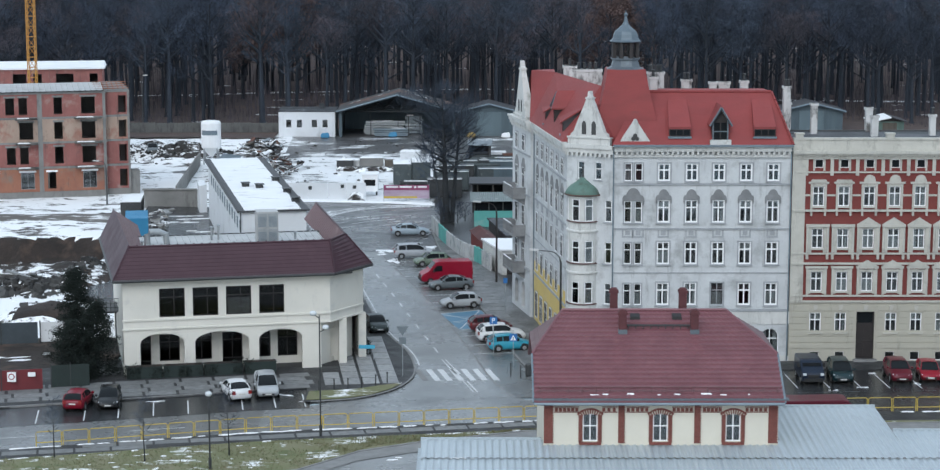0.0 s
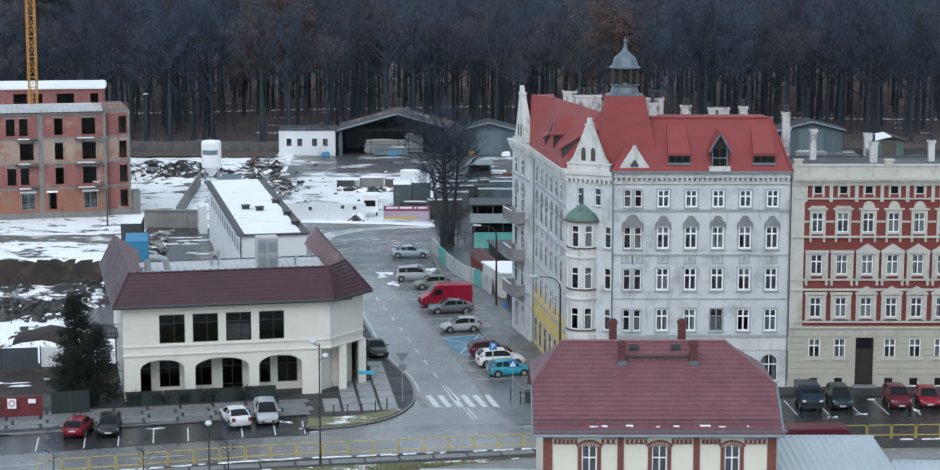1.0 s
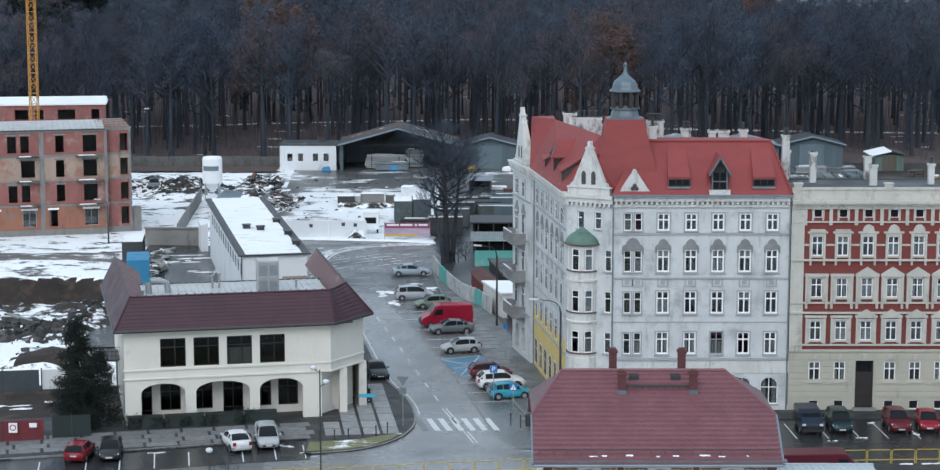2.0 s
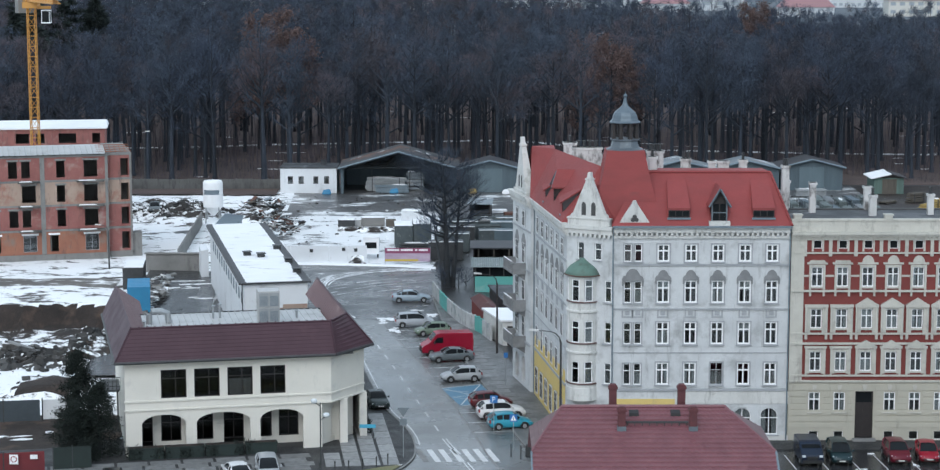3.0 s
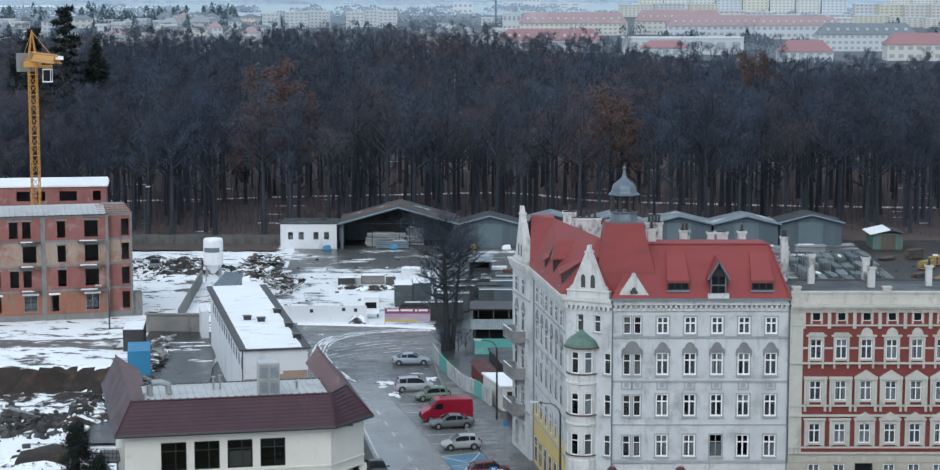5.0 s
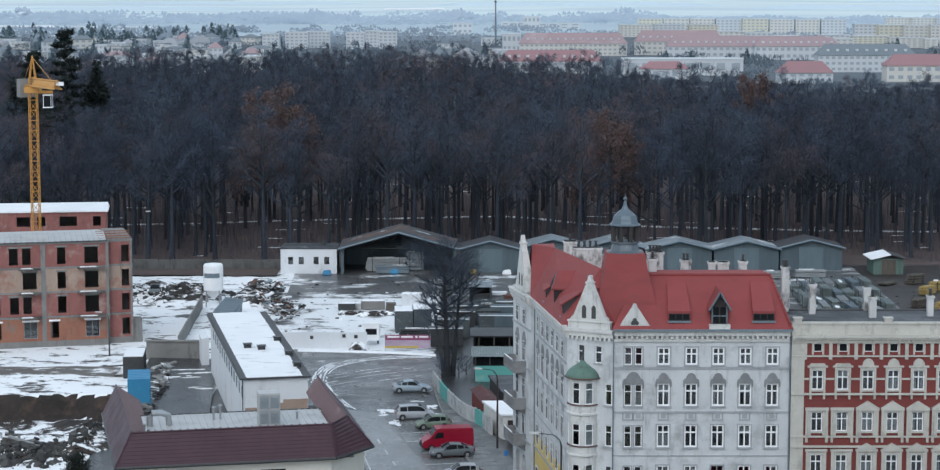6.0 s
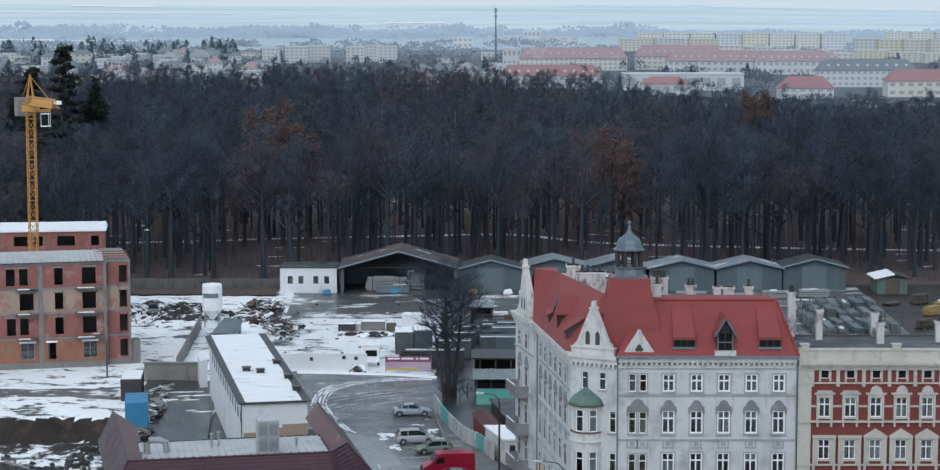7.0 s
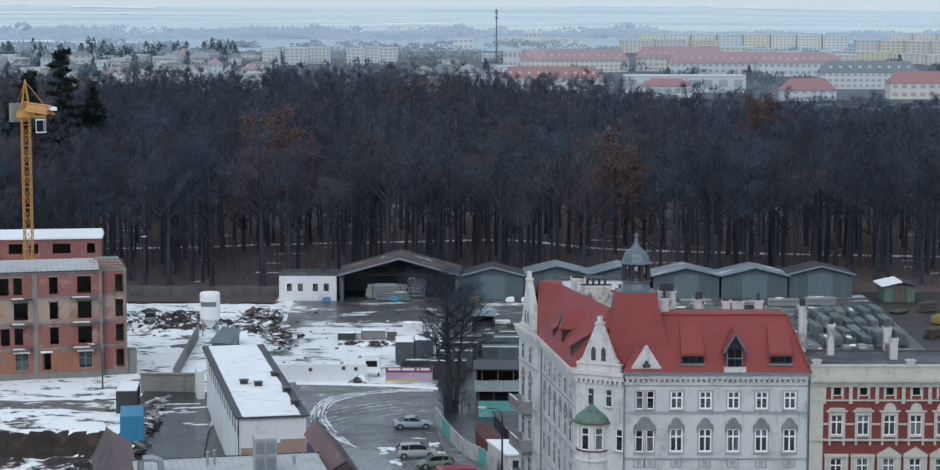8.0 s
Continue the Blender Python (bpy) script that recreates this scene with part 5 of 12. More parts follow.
for i, x in enumerate(rcols):
    def ring(z0, z1, b, d):
        box(bm, x - 0.5 - b, -d, z0, x - 0.5, 0, z1 + b)
        box(bm, x + 0.5, -d, z0, x + 0.5 + b, 0, z1 + b)
        box(bm, x - 0.5, -d, z1, x + 0.5, 0, z1 + b)
    # attic
    box(bm, x - 0.52, -0.05, 16.6, x - 0.36, 0, 17.6)
    box(bm, x + 0.36, -0.05, 16.6, x + 0.52, 0, 17.6)
    # third floor: ears, hood, round tops on the middle ones
    ring(13.28, 15.27, 0.18, 0.12)
    box(bm, x - 0.86, -0.16, 15.5, x + 0.86, 0, 15.66)
    if 2 <= i % 8 <= 5:
        slab_y(bm, [(x + 0.5 * math.cos(a), 15.66 + 0.62 * math.sin(a)) for a in [math.pi * k / 8 for k in range(9)]][::-1], -0.14, 0)
    else:
        slab_y(bm, [(x - 0.7, 15.66), (x - 0.6, 15.85), (x + 0.6, 15.85), (x + 0.7, 15.66)], -0.22, 0)
    for s in (-1, 1):
        box(bm, x + s * 0.58 - 0.08, -0.16, 12.75, x + s * 0.58 + 0.08, 0, 13.12)
    # second floor: columns and pediments
    ring(9.58, 11.65, 0.26, 0.14)
    for s in (-1, 1):
        tube(bm, [(x + s * 0.86, -0.14, 9.6), (x + s * 0.86, -0.14, 11.75)], 0.12, 6)
        box(bm, x + s * 0.86 - 0.1, -0.2, 9.0, x + s * 0.86 + 0.1, 0, 9.42)
    box(bm, x - 1.0, -0.24, 11.78, x + 1.0, 0, 12.02)
    if i % 8 >= 2:
        slab_y(bm, [(x - 0.95, 12.02), (x, 12.62), (x + 0.95, 12.02)], -0.22, 0)
    # first floor
    ring(6.0, 7.92, 0.2, 0.12)
    for s in (-1, 1):
        box(bm, x + s * 0.78 - 0.09, -0.16, 5.9, x + s * 0.78 + 0.09, 0, 8.2)
    box(bm, x - 0.95, -0.22, 8.2, x + 0.95, 0, 8.4)
    if i % 8 >= 2:
        slab_y(bm, [(x - 0.9, 8.4), (x, 8.95), (x + 0.9, 8.4)], -0.24, 0)
    # keystones below
    hull_box(bm, [(x - 0.12, -0.12, 4.55), (x + 0.12, -0.12, 4.55), (x + 0.12, 0, 4.55), (x - 0.12, 0, 4.55)], [(x - 0.2, -0.16, 5.0), (x + 0.2, -0.16, 5.0), (x + 0.2, 0, 5.0), (x - 0.2, 0, 5.0)])
part("stone_trim", bm, M["cream"], red, "cream stone surrounds, pediments, bands and parapet", mr)
for i, x in enumerate(rcols):
    for z in (13.55, 9.93, 6.2):
        window("red_tall", red, mr @ pose(x, 0.05, z), rng.random() < 0.55)
    window("red_attic", red, mr @ pose(x, 0.05, 16.85))
    if i != 2:
        window("red_tall", red, mr @ pose(x, 0.05, 2.62), rng.random() < 0.6)
        window("cellar", red, mr @ pose(x, 0.10, 0.15))
bm = bmesh.new()
wall_body(bm, door_x - 0.78, door_x + 0.78, 0.3, 4.42, [(door_x - 0.66, 0.5, door_x - 0.08, 1.6), (door_x + 0.08, 0.5, door_x + 0.66, 1.6), (door_x - 0.66, 1.75, door_x - 0.08, 3.1), (door_x + 0.08, 1.75, door_x + 0.66, 3.1), (door_x - 0.66, 3.4, door_x + 0.66, 4.32)], 0.08)
door_ = part("door", bm, M["dark_wood"], red, "tall dark wooden double door", mr @ pose(0, 0.2, 0))
for xa, za, xb, zb in ((-0.66, 0.5, -0.08, 1.6), (0.08, 0.5, 0.66, 1.6), (-0.66, 1.75, -0.08, 3.1), (0.08, 1.75, 0.66, 3.1)):
    bm = bmesh.new()
    box(bm, door_x + xa, 0.03, za, door_x + xb, 0.06, zb)
    part("panel", bm, M["dark_wood"], door_, m=mr @ pose(0, 0.2, 0))
bm = bmesh.new()
box(bm, door_x - 0.66, 0.03, 3.4, door_x + 0.66, 0.045, 4.32)
part("fanlight", bm, M["car_glass"], door_, "dark glazed fanlight", mr @ pose(0, 0.2, 0))
bm = bmesh.new()
box(bm, door_x - 1.0, -0.5, 0.1, door_x + 1.0, 0.3, 0.3)
part("doorstep", bm, M["kerb"], red, m=mr)
bm = bmesh.new()
box(bm, 0.4, 0.4, 18.7, RL, 10.2, 18.85)
part("roof", bm, M["gravel_roof"], red, "flat felt roof with frost", mr)
for q in ((0.3, 9.8, 0, RL, 10.2, 18.95), (RL - 0.4, 0.42, 0, RL, 9.8, 19.2), (0.4, 4.0, 0, RL - 0.4, 4.2, 18.7)):
    bm = bmesh.new()
    box(bm, *q)
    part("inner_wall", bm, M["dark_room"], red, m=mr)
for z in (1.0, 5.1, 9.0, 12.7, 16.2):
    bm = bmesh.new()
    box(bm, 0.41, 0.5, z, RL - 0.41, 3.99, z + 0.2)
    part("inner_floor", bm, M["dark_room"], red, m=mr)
for x, y, z1, a, b, n in ((30.4, 179.3, 21.55, 0.27, 0.35, 0), (35.6, 181.1, 21.0, 0.30, 0.35, 0), (35.35, 177.2, 20.7, 0.30, 0.32, 1), (28.6, 183.0, 21.3, 0.3, 0.4, 2), (40.6, 178.0, 20.7, 0.25, 0.3, 1)):
    chimney(red, x, y, 18.8, z1, a, b, None, n)

# ---------------------------------------------------------------- ivory corner building with a maroon roof skirt
ivory = thing("office_building", "two-storey ivory building with arcade and maroon roof skirt", "building", at=pose(-20, 172, 0))
mi_ = frame_at(-28.75, 165.35, 12)
FW, CH, DEP = 17.3, 3.35, 13.5            # front length, corner splay, depth
window_kind("wide", 2.12, 2.42, (0.58,), (0.68,), M["brown_frame"], sill=False, pane=M["tinted_glass"])
window_kind("arcade", 1.7, 2.3, (0.5,), (0.7,), M["brown_frame"], sill=False, pane=M["tinted_glass"])
up_x = [4.05 + i * 2.77 for i in range(4)]
# upper storey
bm = bmesh.new()
wall_body(bm, 0, FW, 4.0, 8.3, [(x - 1.06, 4.98, x + 1.06, 7.4) for x in up_x])
part("wall", bm, M["lb_wall"], ivory, m=mi_)
corner = mi_ @ pose(FW, 0, 0, 0, 0, 45)
cl = CH * math.sqrt(2)
bm = bmesh.new()
wall_body(bm, 0, cl, 4.0, 8.3, [])
part("wall", bm, M["lb_wall"], ivory, m=corner)
right = mi_ @ pose(FW + CH, CH, 0, 0, 0, 90)
bm = bmesh.new()
wall_body(bm, 0, 18.4, 0.0, 8.3, [(3 + i * 3.2, 5.15, 4.9 + i * 3.2, 7.4) for i in range(3)])
part("wall", bm, M["lb_wall"], ivory, m=right)
bm = bmesh.new()
wall_body(bm, -21.9, -0.41, 0.0, 8.3, [])
part("wall", bm, M["lb_wall"], ivory, m=mi_ @ pose(0, 0, 0, 0, 0, -90))
bm = bmesh.new()
wall_body(bm, -FW - CH + 0.41, -0.41, 0.0, 9.5, [])
part("wall", bm, M["lb_wall"], ivory, m=mi_ @ pose(0, DEP, 0, 0, 0, 180))
# arcade: piers and flat arches
arches = [(1.35, 5.0), (5.9, 10.4), (11.25, 14.9)]
bm = bmesh.new()
wall_body(bm, 0, 16.5, 0.1, 4.0, [(a, 0.1, b, 3.6) for a, b in arches], 0.5)
for a, b in arches:
    arch_fill(bm, a, b, 2.6, 3.6, 0, 0.5, 12, rise=0.85)
part("arcade", bm, M["lb_wall"], ivory, "row of low arches on broad piers", mi_)
bm = bmesh.new()
for x in (FW + 0.9, FW + 2.9):
    box(bm, x, x - FW + 0.2, 0.1, x + 0.65, x - FW + 0.85, 4.0)
part("pier", bm, M["lb_wall"], ivory, m=mi_)
bm = bmesh.new()
wall_body(bm, 0.2, cl - 0.1, 0.1, 4.0, [(1.5, 0.6, 2.5, 3.0)], 0.3)
part("shop_wall", bm, M["lb_wall"], ivory, "recessed splayed wall behind the corner piers", corner @ pose(0, 1.15, 0))
# recessed shop wall
bm = bmesh.new()
gx_ = [1.5, 3.9, 6.6, 9.2, 11.6, 13.9, 16.1]
wall_body(bm, 0.4, FW + 1.2, 0.1, 4.0, [(x - 0.85, 0.75 if i % 3 else 0.12, x + 0.85, 3.05) for i, x in enumerate(gx_)], 0.3)
part("shop_wall", bm, M["lb_wall"], ivory, "recessed wall behind the arcade", mi_ @ pose(0, 2.2, 0))
for i, x in enumerate(gx_):
    window("arcade", ivory, mi_ @ pose(x, 2.3, 0.75))
bm = bmesh.new()
box(bm, 0.4, 0.5, 0.06, FW + 2.4, 2.2, 0.12)
part("arcade_floor", bm, M["setts"], ivory, m=mi_)
bm = bmesh.new()
box(bm, 0.4, 0.5, 4.0, FW + 0.4, 8, 4.12)
box(bm, 0.4, 6.0, 0, FW + 2, 6.2, 8.0)
box(bm, 0.4, 0.5, 8.0, FW + 2.0, DEP - 0.1, 8.15)
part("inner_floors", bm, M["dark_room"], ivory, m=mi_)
for i, x in enumerate(up_x):
    window("wide", ivory, mi_ @ pose(x, 0.08, 4.98), i in (2,))
# string bands, running round the splayed corner
bm = bmesh.new()
for z, h, d in ((4.72, 0.14, 0.10), (3.98, 0.12, 0.12), (7.62, 0.12, 0.06), (8.05, 0.25, 0.16)):
    box(bm, -d, -d, z, FW + d * 0.4, 0, z + h)
    box(bm, 0.0, -d, z, cl, 0, z + h, m=pose(FW, 0, 0, 0, 0, 45))
part("string_band", bm, M["lb_wall"], ivory, m=mi_)
# maroon skirt: courses of metal tile, each lapping the one below
OV, RISE, SET = 0.75, 2.6, 1.4
low = [(-OV - 0.35, 22.0), (-OV, -OV), (FW + OV * 0.4, -OV), (FW + CH + OV, CH - OV * 0.4), (FW + CH + OV, 22.5)]
high = [(SET - OV - 0.45, 22.0), (SET - OV, SET - OV), (FW + 0.1, SET - OV), (FW + CH + OV - 2.2, CH + 0.45), (FW + CH + OV - 2.2, 22.5)]
NC = 9
for s in range(4):
    bm = bmesh.new()
    prev = None
    for k in range(NC + 1):
        for lift in ((0.0, 0.035) if k < NC else (0.0,)):
            p = [Vector(low[q]).lerp(Vector(high[q]), k / NC) for q in (s, s + 1)]
            cur = [bm.verts.new((q.x, q.y, 8.3 + RISE * k / NC + lift)) for q in p]
            if prev:
                bm.faces.new((prev[0], prev[1], cur[1], cur[0]))
            prev = cur
    part("roof_skirt", bm, M["maroon"], ivory, "maroon metal tile skirt in stepped courses", mi_)
bm = bmesh.new()
for a, b in zip(low, low[1:]):
    tube(bm, [(*a, 8.24), (*b, 8.24)], 0.14, 6)
part("gutter", bm, M["dark_steel"], ivory, "dark eaves gutter", mi_)
bm = bmesh.new()      # soffit
ribbon(bm, low, [(0.05, 22.0), (0.05, 0.05), (FW, 0.05), (FW + CH - 0.05, CH), (FW + CH - 0.05, 22.5)], 8.25)
part("soffit", bm, M["lb_wall"], ivory, m=mi_)
# inner faces of the skirt
inn = [(SET + 1.0, 22.0), (SET + 1.0, SET - OV + 0.25), (FW - 0.2, SET - OV + 0.25), (FW + CH - 2.4, CH + 0.9), (FW + CH - 2.6, 22.5)]
for s in (0, 3):
    bm = bmesh.new()
    seam_sheet(bm, (*high[s + 1], 8.3 + RISE), (*high[s], 8.3 + RISE), (*inn[s], 9.35), (*inn[s + 1], 9.35), 24, 0.05)
    part("inner_skirt", bm, M["maroon_in"], ivory, "paler ribbed inner face of the skirt", mi_)
bm = bmesh.new()
for a, b in zip(high, high[1:]):
    tube(bm, [(*a, 8.3 + RISE), (*b, 8.3 + RISE)], 0.09, 6)
for a, b in zip(high[1:-1], low[1:-1]):
    tube(bm, [(*a, 8.3 + RISE + 0.03), (*b, 8.36)], 0.08, 6)
for k in range(26):
    t = k / 25
    a = Vector(high[1]).lerp(Vector(high[2]), t)
    box(bm, a.x - 0.05, a.y - 0.05, 8.3 + RISE, a.x + 0.05, a.y + 0.05, 8.3 + RISE + 0.16)
part("ridge_cap", bm, M["maroon"], ivory, m=mi_)
# flat ribbed roof
bm = bmesh.new()
seam_sheet(bm, (SET - OV + 0.1, SET - OV + 0.1, 9.6), (FW + CH - 2.6, SET - OV + 0.1, 9.6), (FW + CH - 2.6, DEP, 9.6), (SET - OV + 0.1, DEP, 9.6), 30, 0.06)
part("flat_roof", bm, M["sheet_grey"], ivory, "flat roof of grey ribbed sheet", mi_)
bm = bmesh.new()
box(bm, SET - 0.6, DEP - 0.02, 9.0, FW + CH - 2.4, DEP + 0.12, 9.68)
part("roof_edge", bm, M["dark_steel"], ivory, m=mi_)
# plinth hedge boxes are things of their own

ac = thing("air_handler", "tall pale grey air handling cabinet on the flat roof", "air conditioner", at=mi_ @ pose(12.8, 7.2, 9.6))
mu = mi_ @ pose(11.9, 6.4, 9.6)
bm = bmesh.new()
box(bm, 0, 0, 0.1, 1.85, 1.7, 3.0)
box(bm, 0.06, 0.06, 0, 1.69, 1.54, 0.1)
part("casing", bm, M["sheet_grey"], ac, m=mu)
for x in (0.06, 0.96):
    for z in (0.3, 1.65):
        bm = bmesh.new()
        box(bm, x, -0.04, z, x + 0.83, -0.004, z + 1.2)
        pn = part("panel", bm, M["steel"], ac, "sheet steel grille panel", mu)
        bm = bmesh.new()
        for k in range(9):
            box(bm, x + 0.06, -0.055, z + 0.08 + k * 0.1, x + 0.73, -0.042, z + 0.12 + k * 0.1)
        part("grille", bm, M["zinc"], pn, m=mu)
duct = thing("roof_duct", "bent galvanised ventilation duct on the flat roof", "duct", at=mi_ @ pose(3.4, 8.0, 9.6))
bm = bmesh.new()
tube(bm, [(2.6, 9.0, 9.6), (2.6, 9.0, 10.5), (2.8, 9.0, 10.75), (3.6, 9.1, 10.75), (4.2, 9.2, 10.5), (4.3, 9.2, 9.65)], 0.28, 10)
part("pipe", bm, M["steel"], duct, m=mi_)
for x, y, h in ((2.0, 6.0, 0.8), (2.35, 5.0, 0.55), (8.3, 10.6, 1.1), (8.9, 10.7, 1.2), (15.6, 9.5, 0.6)):
    v_ = thing("roof_vent", "small pale vent pipe with a cap", "vent", "roof vents", at=mi_ @ pose(x, y, 9.6))
    bm = bmesh.new()
    turned(bm, x, y, [(0.1, 9.6), (0.1, 9.6 + h)], 8)
    part("pipe", bm, M["steel"], v_, m=mi_)
    bm = bmesh.new()
    turned(bm, x, y, [(0.2, 9.6 + h), (0.22, 9.65 + h), (0.05, 9.75 + h)], 8)
    part("cap", bm, M["steel"], v_, m=mi_)

# ---------------------------------------------------------------- station building with maroon tile roof and pale sheet canopy
station = thing("station_building", "cream and brick station building with maroon metal tile roof", "building", at=pose(11.5, 127, 0))
SX0, SX1, SY0 = 4.5, 18.85, 121.0
SD = 12.2
ms = frame_at(SX0, SY0, 0)
SW = SX1 - SX0
swin = [2.85, 7.15, 11.6]
window_kind("station", 0.92, 1.75, (0.5,), (0.55,), M["white_frame"], sill=False)
bm = bmesh.new()
wall_body(bm, 0, SW, 0, 9.25, [(x - 0.46, 6.48, x + 0.46, 8.23) for x in swin], 0.45)
for x in swin:
    arch_fill(bm, x - 0.46, x + 0.46, 8.10, 8.23, 0, 0.1, 6, rise=0.13)
part("wall", bm, M["station_wall"], station, m=ms)
bm = bmesh.new()
wall_body(bm, 0.46, SD - 0.46, 0, 9.25, [], 0.45)
part("wall", bm, M["station_wall"], station, m=frame_at(SX0, SY0 + SD, -90))
bm = bmesh.new()
wall_body(bm, 0.46, SD - 0.46, 0, 9.25, [], 0.45)
part("wall", bm, M["station_wall"], station, m=frame_at(SX1, SY0, 90))
bm = bmesh.new()
wall_body(bm, 0, SW, 0, 9.25, [], 0.45)
part("wall", bm, M["station_wall"], station, m=frame_at(SX1, SY0 + SD, 180))
for x in swin:
    window("station", station, ms @ pose(x, 0.12, 6.48), False)
bm = bmesh.new()
box(bm, 0.5, 0.5, 5.6, SW - 0.5, SD - 0.5, 5.8)
box(bm, 0.5, 3, 5.8, SW - 0.5, 3.2, 9.2)
part("inner_floors", bm, M["dark_room"], station, m=ms)
# brick: piers, window surrounds, dentil bands, each brick a piece
bm = bmesh.new()
box(bm, -0.12, -0.06, -0.034, 0.12, 0.03, 0.034)
brick_me = shape_of("brick", bm, M["brick_red"])
bm = bmesh.new()
box(bm, -0.09, -0.07, -0.10, 0.09, 0.03, 0.10)
dentil_me = shape_of("brick", bm, M["brick_red"])
bm = bmesh.new()
box(bm, -0.05, -0.06, -0.055, 0.05, 0.03, 0.055)
head_me = shape_of("brick", bm, M["brick_red"])
piers = [(0.0, 0.62), (4.55, 5.0), (9.2, 9.65), (SW - 0.62, SW)]
for a, b in piers:
    bm = bmesh.new()
    for k in range(32):
        z = 6.4 + k * 0.085
        off = 0.06 if k % 2 else 0.0
        box(bm, a + 0.015, -0.07 + 0.006 * (k % 3), z, b - 0.015 - off, 0.0, z + 0.075)
    part("brick_pier", bm, M["brick_red"], station, "red brick pier in courses", ms)
for x in swin:
    for s in (-1, 1):
        for k in range(21):
            put("brick", brick_me, station, ms @ pose(x + s * (0.57 + 0.04 * (k % 2)), 0, 6.46 + k * 0.083))
    for k in range(11):
        a = radians(45 + 9 * k)
        put("brick", brick_me, station, ms @ pose(x + 0.90 * math.cos(a), 0, 7.46 + 0.90 * math.sin(a), 0, -math.degrees(a), 0))
    for k in range(15):         # a second, proud course over the arch
        a = radians(46 + 6.29 * k)
        put("brick", head_me, station, ms @ pose(x + 1.08 * math.cos(a), -0.03, 7.46 + 1.08 * math.sin(a), 0, -math.degrees(a), 0))
    bm = bmesh.new()
    box(bm, x - 0.68, -0.12, 6.30, x + 0.68, 0.05, 6.46)
    part("window_sill", bm, M["brick_red"], station, "red brick sill", ms)
for a, b in ((0.65, 2.15), (3.55, 4.5), (5.05, 6.45), (7.85, 9.15), (9.7, 10.9), (12.3, SW - 0.65)):
    n = int((b - a) / 0.24)
    for k in range(n):
        put("brick", dentil_me, station, ms @ pose(a + 0.12 + k * (b - a) / n, 0, 8.50))
    for z in (8.32, 8.64):
        bm = bmesh.new()
        box(bm, a, -0.045, z, b, -0.002, z + 0.05)
        part("string_course", bm, M["brick_red"], station, "thin brick string course", ms)
bm = bmesh.new()
box(bm, 0, -0.08, 9.0, SW, 0, 9.25)
box(bm, -0.55, -0.6, 9.2, SW + 0.55, 0, 9.28)
part("eaves_board", bm, M["lead"], station, "grey eaves boards", ms)
# roof: half-hipped saddle in courses of pressed metal tile
EX0, EX1, EY0, EZ = SX0 - 0.62, SX1 + 0.28, SY0 - 0.65, 9.05
RY, RZS = 127.1, 13.42
NCO = 20
HX0, HX1 = EX0 + 2.0, EX1 - 2.85       # ends of the ridge
HZ = 11.3                              # height at which the half hips start
for k in range(NCO):
    t0, t1 = k / NCO, (k + 1) / NCO
    z0, z1 = EZ + (RZS - EZ) * t0, EZ + (RZS - EZ) * t1
    y0, y1 = EY0 + (RY - EY0) * t0, EY0 + (RY - EY0) * t1
    def edge(z, x_end, x_rid, s):
        if z <= HZ:
            return x_end
        return x_end + (x_rid - x_end) * (z - HZ) / (RZS - HZ)
    bm = bmesh.new()
    n = 76
    rows_ = []
    for (yy, zz, lift) in ((y0, z0, 0.0), (y0, z0, 0.125), (y1, z1, 0.012)):
        xa, xb = edge(zz, EX0, HX0, -1), edge(zz, EX1, HX1, 1)
        rows_.append([bm.verts.new((xa + (xb - xa) * i / n, yy - 0.012 * (lift == 0.0), zz + lift + (0.022 * math.sin(i * math.pi) + (0.02 if i % 2 else 0.0)) * (lift > 0))) for i in range(n + 1)])
    for ra, rb in zip(rows_, rows_[1:]):
        for i in range(n):
            bm.faces.new((ra[i], ra[i + 1], rb[i + 1], rb[i]))
    part("tile_course", bm, M["station_tile"], station)
bm = bmesh.new()
BY = RY + (RY - EY0)
poly(bm, [(EX1, BY, EZ), (EX0, BY, EZ), (EX0, RY + (BY - RY) * (1 - (HZ - EZ) / (RZS - EZ)), HZ), (HX0, RY, RZS), (HX1, RY, RZS), (EX1, RY + (BY - RY) * (1 - (HZ - EZ) / (RZS - EZ)), HZ)])
fy0 = EY0 + (RY - EY0) * (HZ - EZ) / (RZS - EZ)
fy1 = 2 * RY - fy0
part("roof", bm, M["station_tile"], station, "back slope of the maroon roof")
for xe, xr, s in ((EX0, HX0, 1), (EX1, HX1, -1)):
    bm = bmesh.new()
    for k in range(8):
        t0, t1 = k / 8, (k + 1) / 8
        q = []
        for t in (t0, t1):
            ya, yb = fy0 + (RY - fy0) * t, fy1 + (RY - fy1) * t
            q.append(((xe + (xr - xe) * t, ya, HZ + (RZS - HZ) * t), (xe + (xr - xe) * t, yb, HZ + (RZS - HZ) * t)))
        up = 0.06
        v = [bm.verts.new(p) for p in ((q[0][0][0], q[0][0][1], q[0][0][2] + up), (q[0][1][0], q[0][1][1], q[0][1][2] + up), q[1][1], q[1][0])]
        bm.faces.new(v if s < 0 else v[::-1])
    part("hip", bm, M["maroon_in"], station, "half hip in a paler maroon")
bm = bmesh.new()
slab = [(SY0 + 0.01, 9.2), (fy0 + 0.2, HZ - 0.1), (fy1 - 0.2, HZ - 0.1), (SY0 + SD, 9.2)]
for x in (SX0 + 0.1, SX1 - 0.4):
    hull_box(bm, [(x, a, b) for a, b in slab], [(x + 0.3, a, b) for a, b in slab])
part("end_wall", bm, M["station_wall"], station)
bm = bmesh.new()
tube(bm, [(HX0, RY, RZS + 0.05), (HX1, RY, RZS + 0.05)], 0.12, 6)
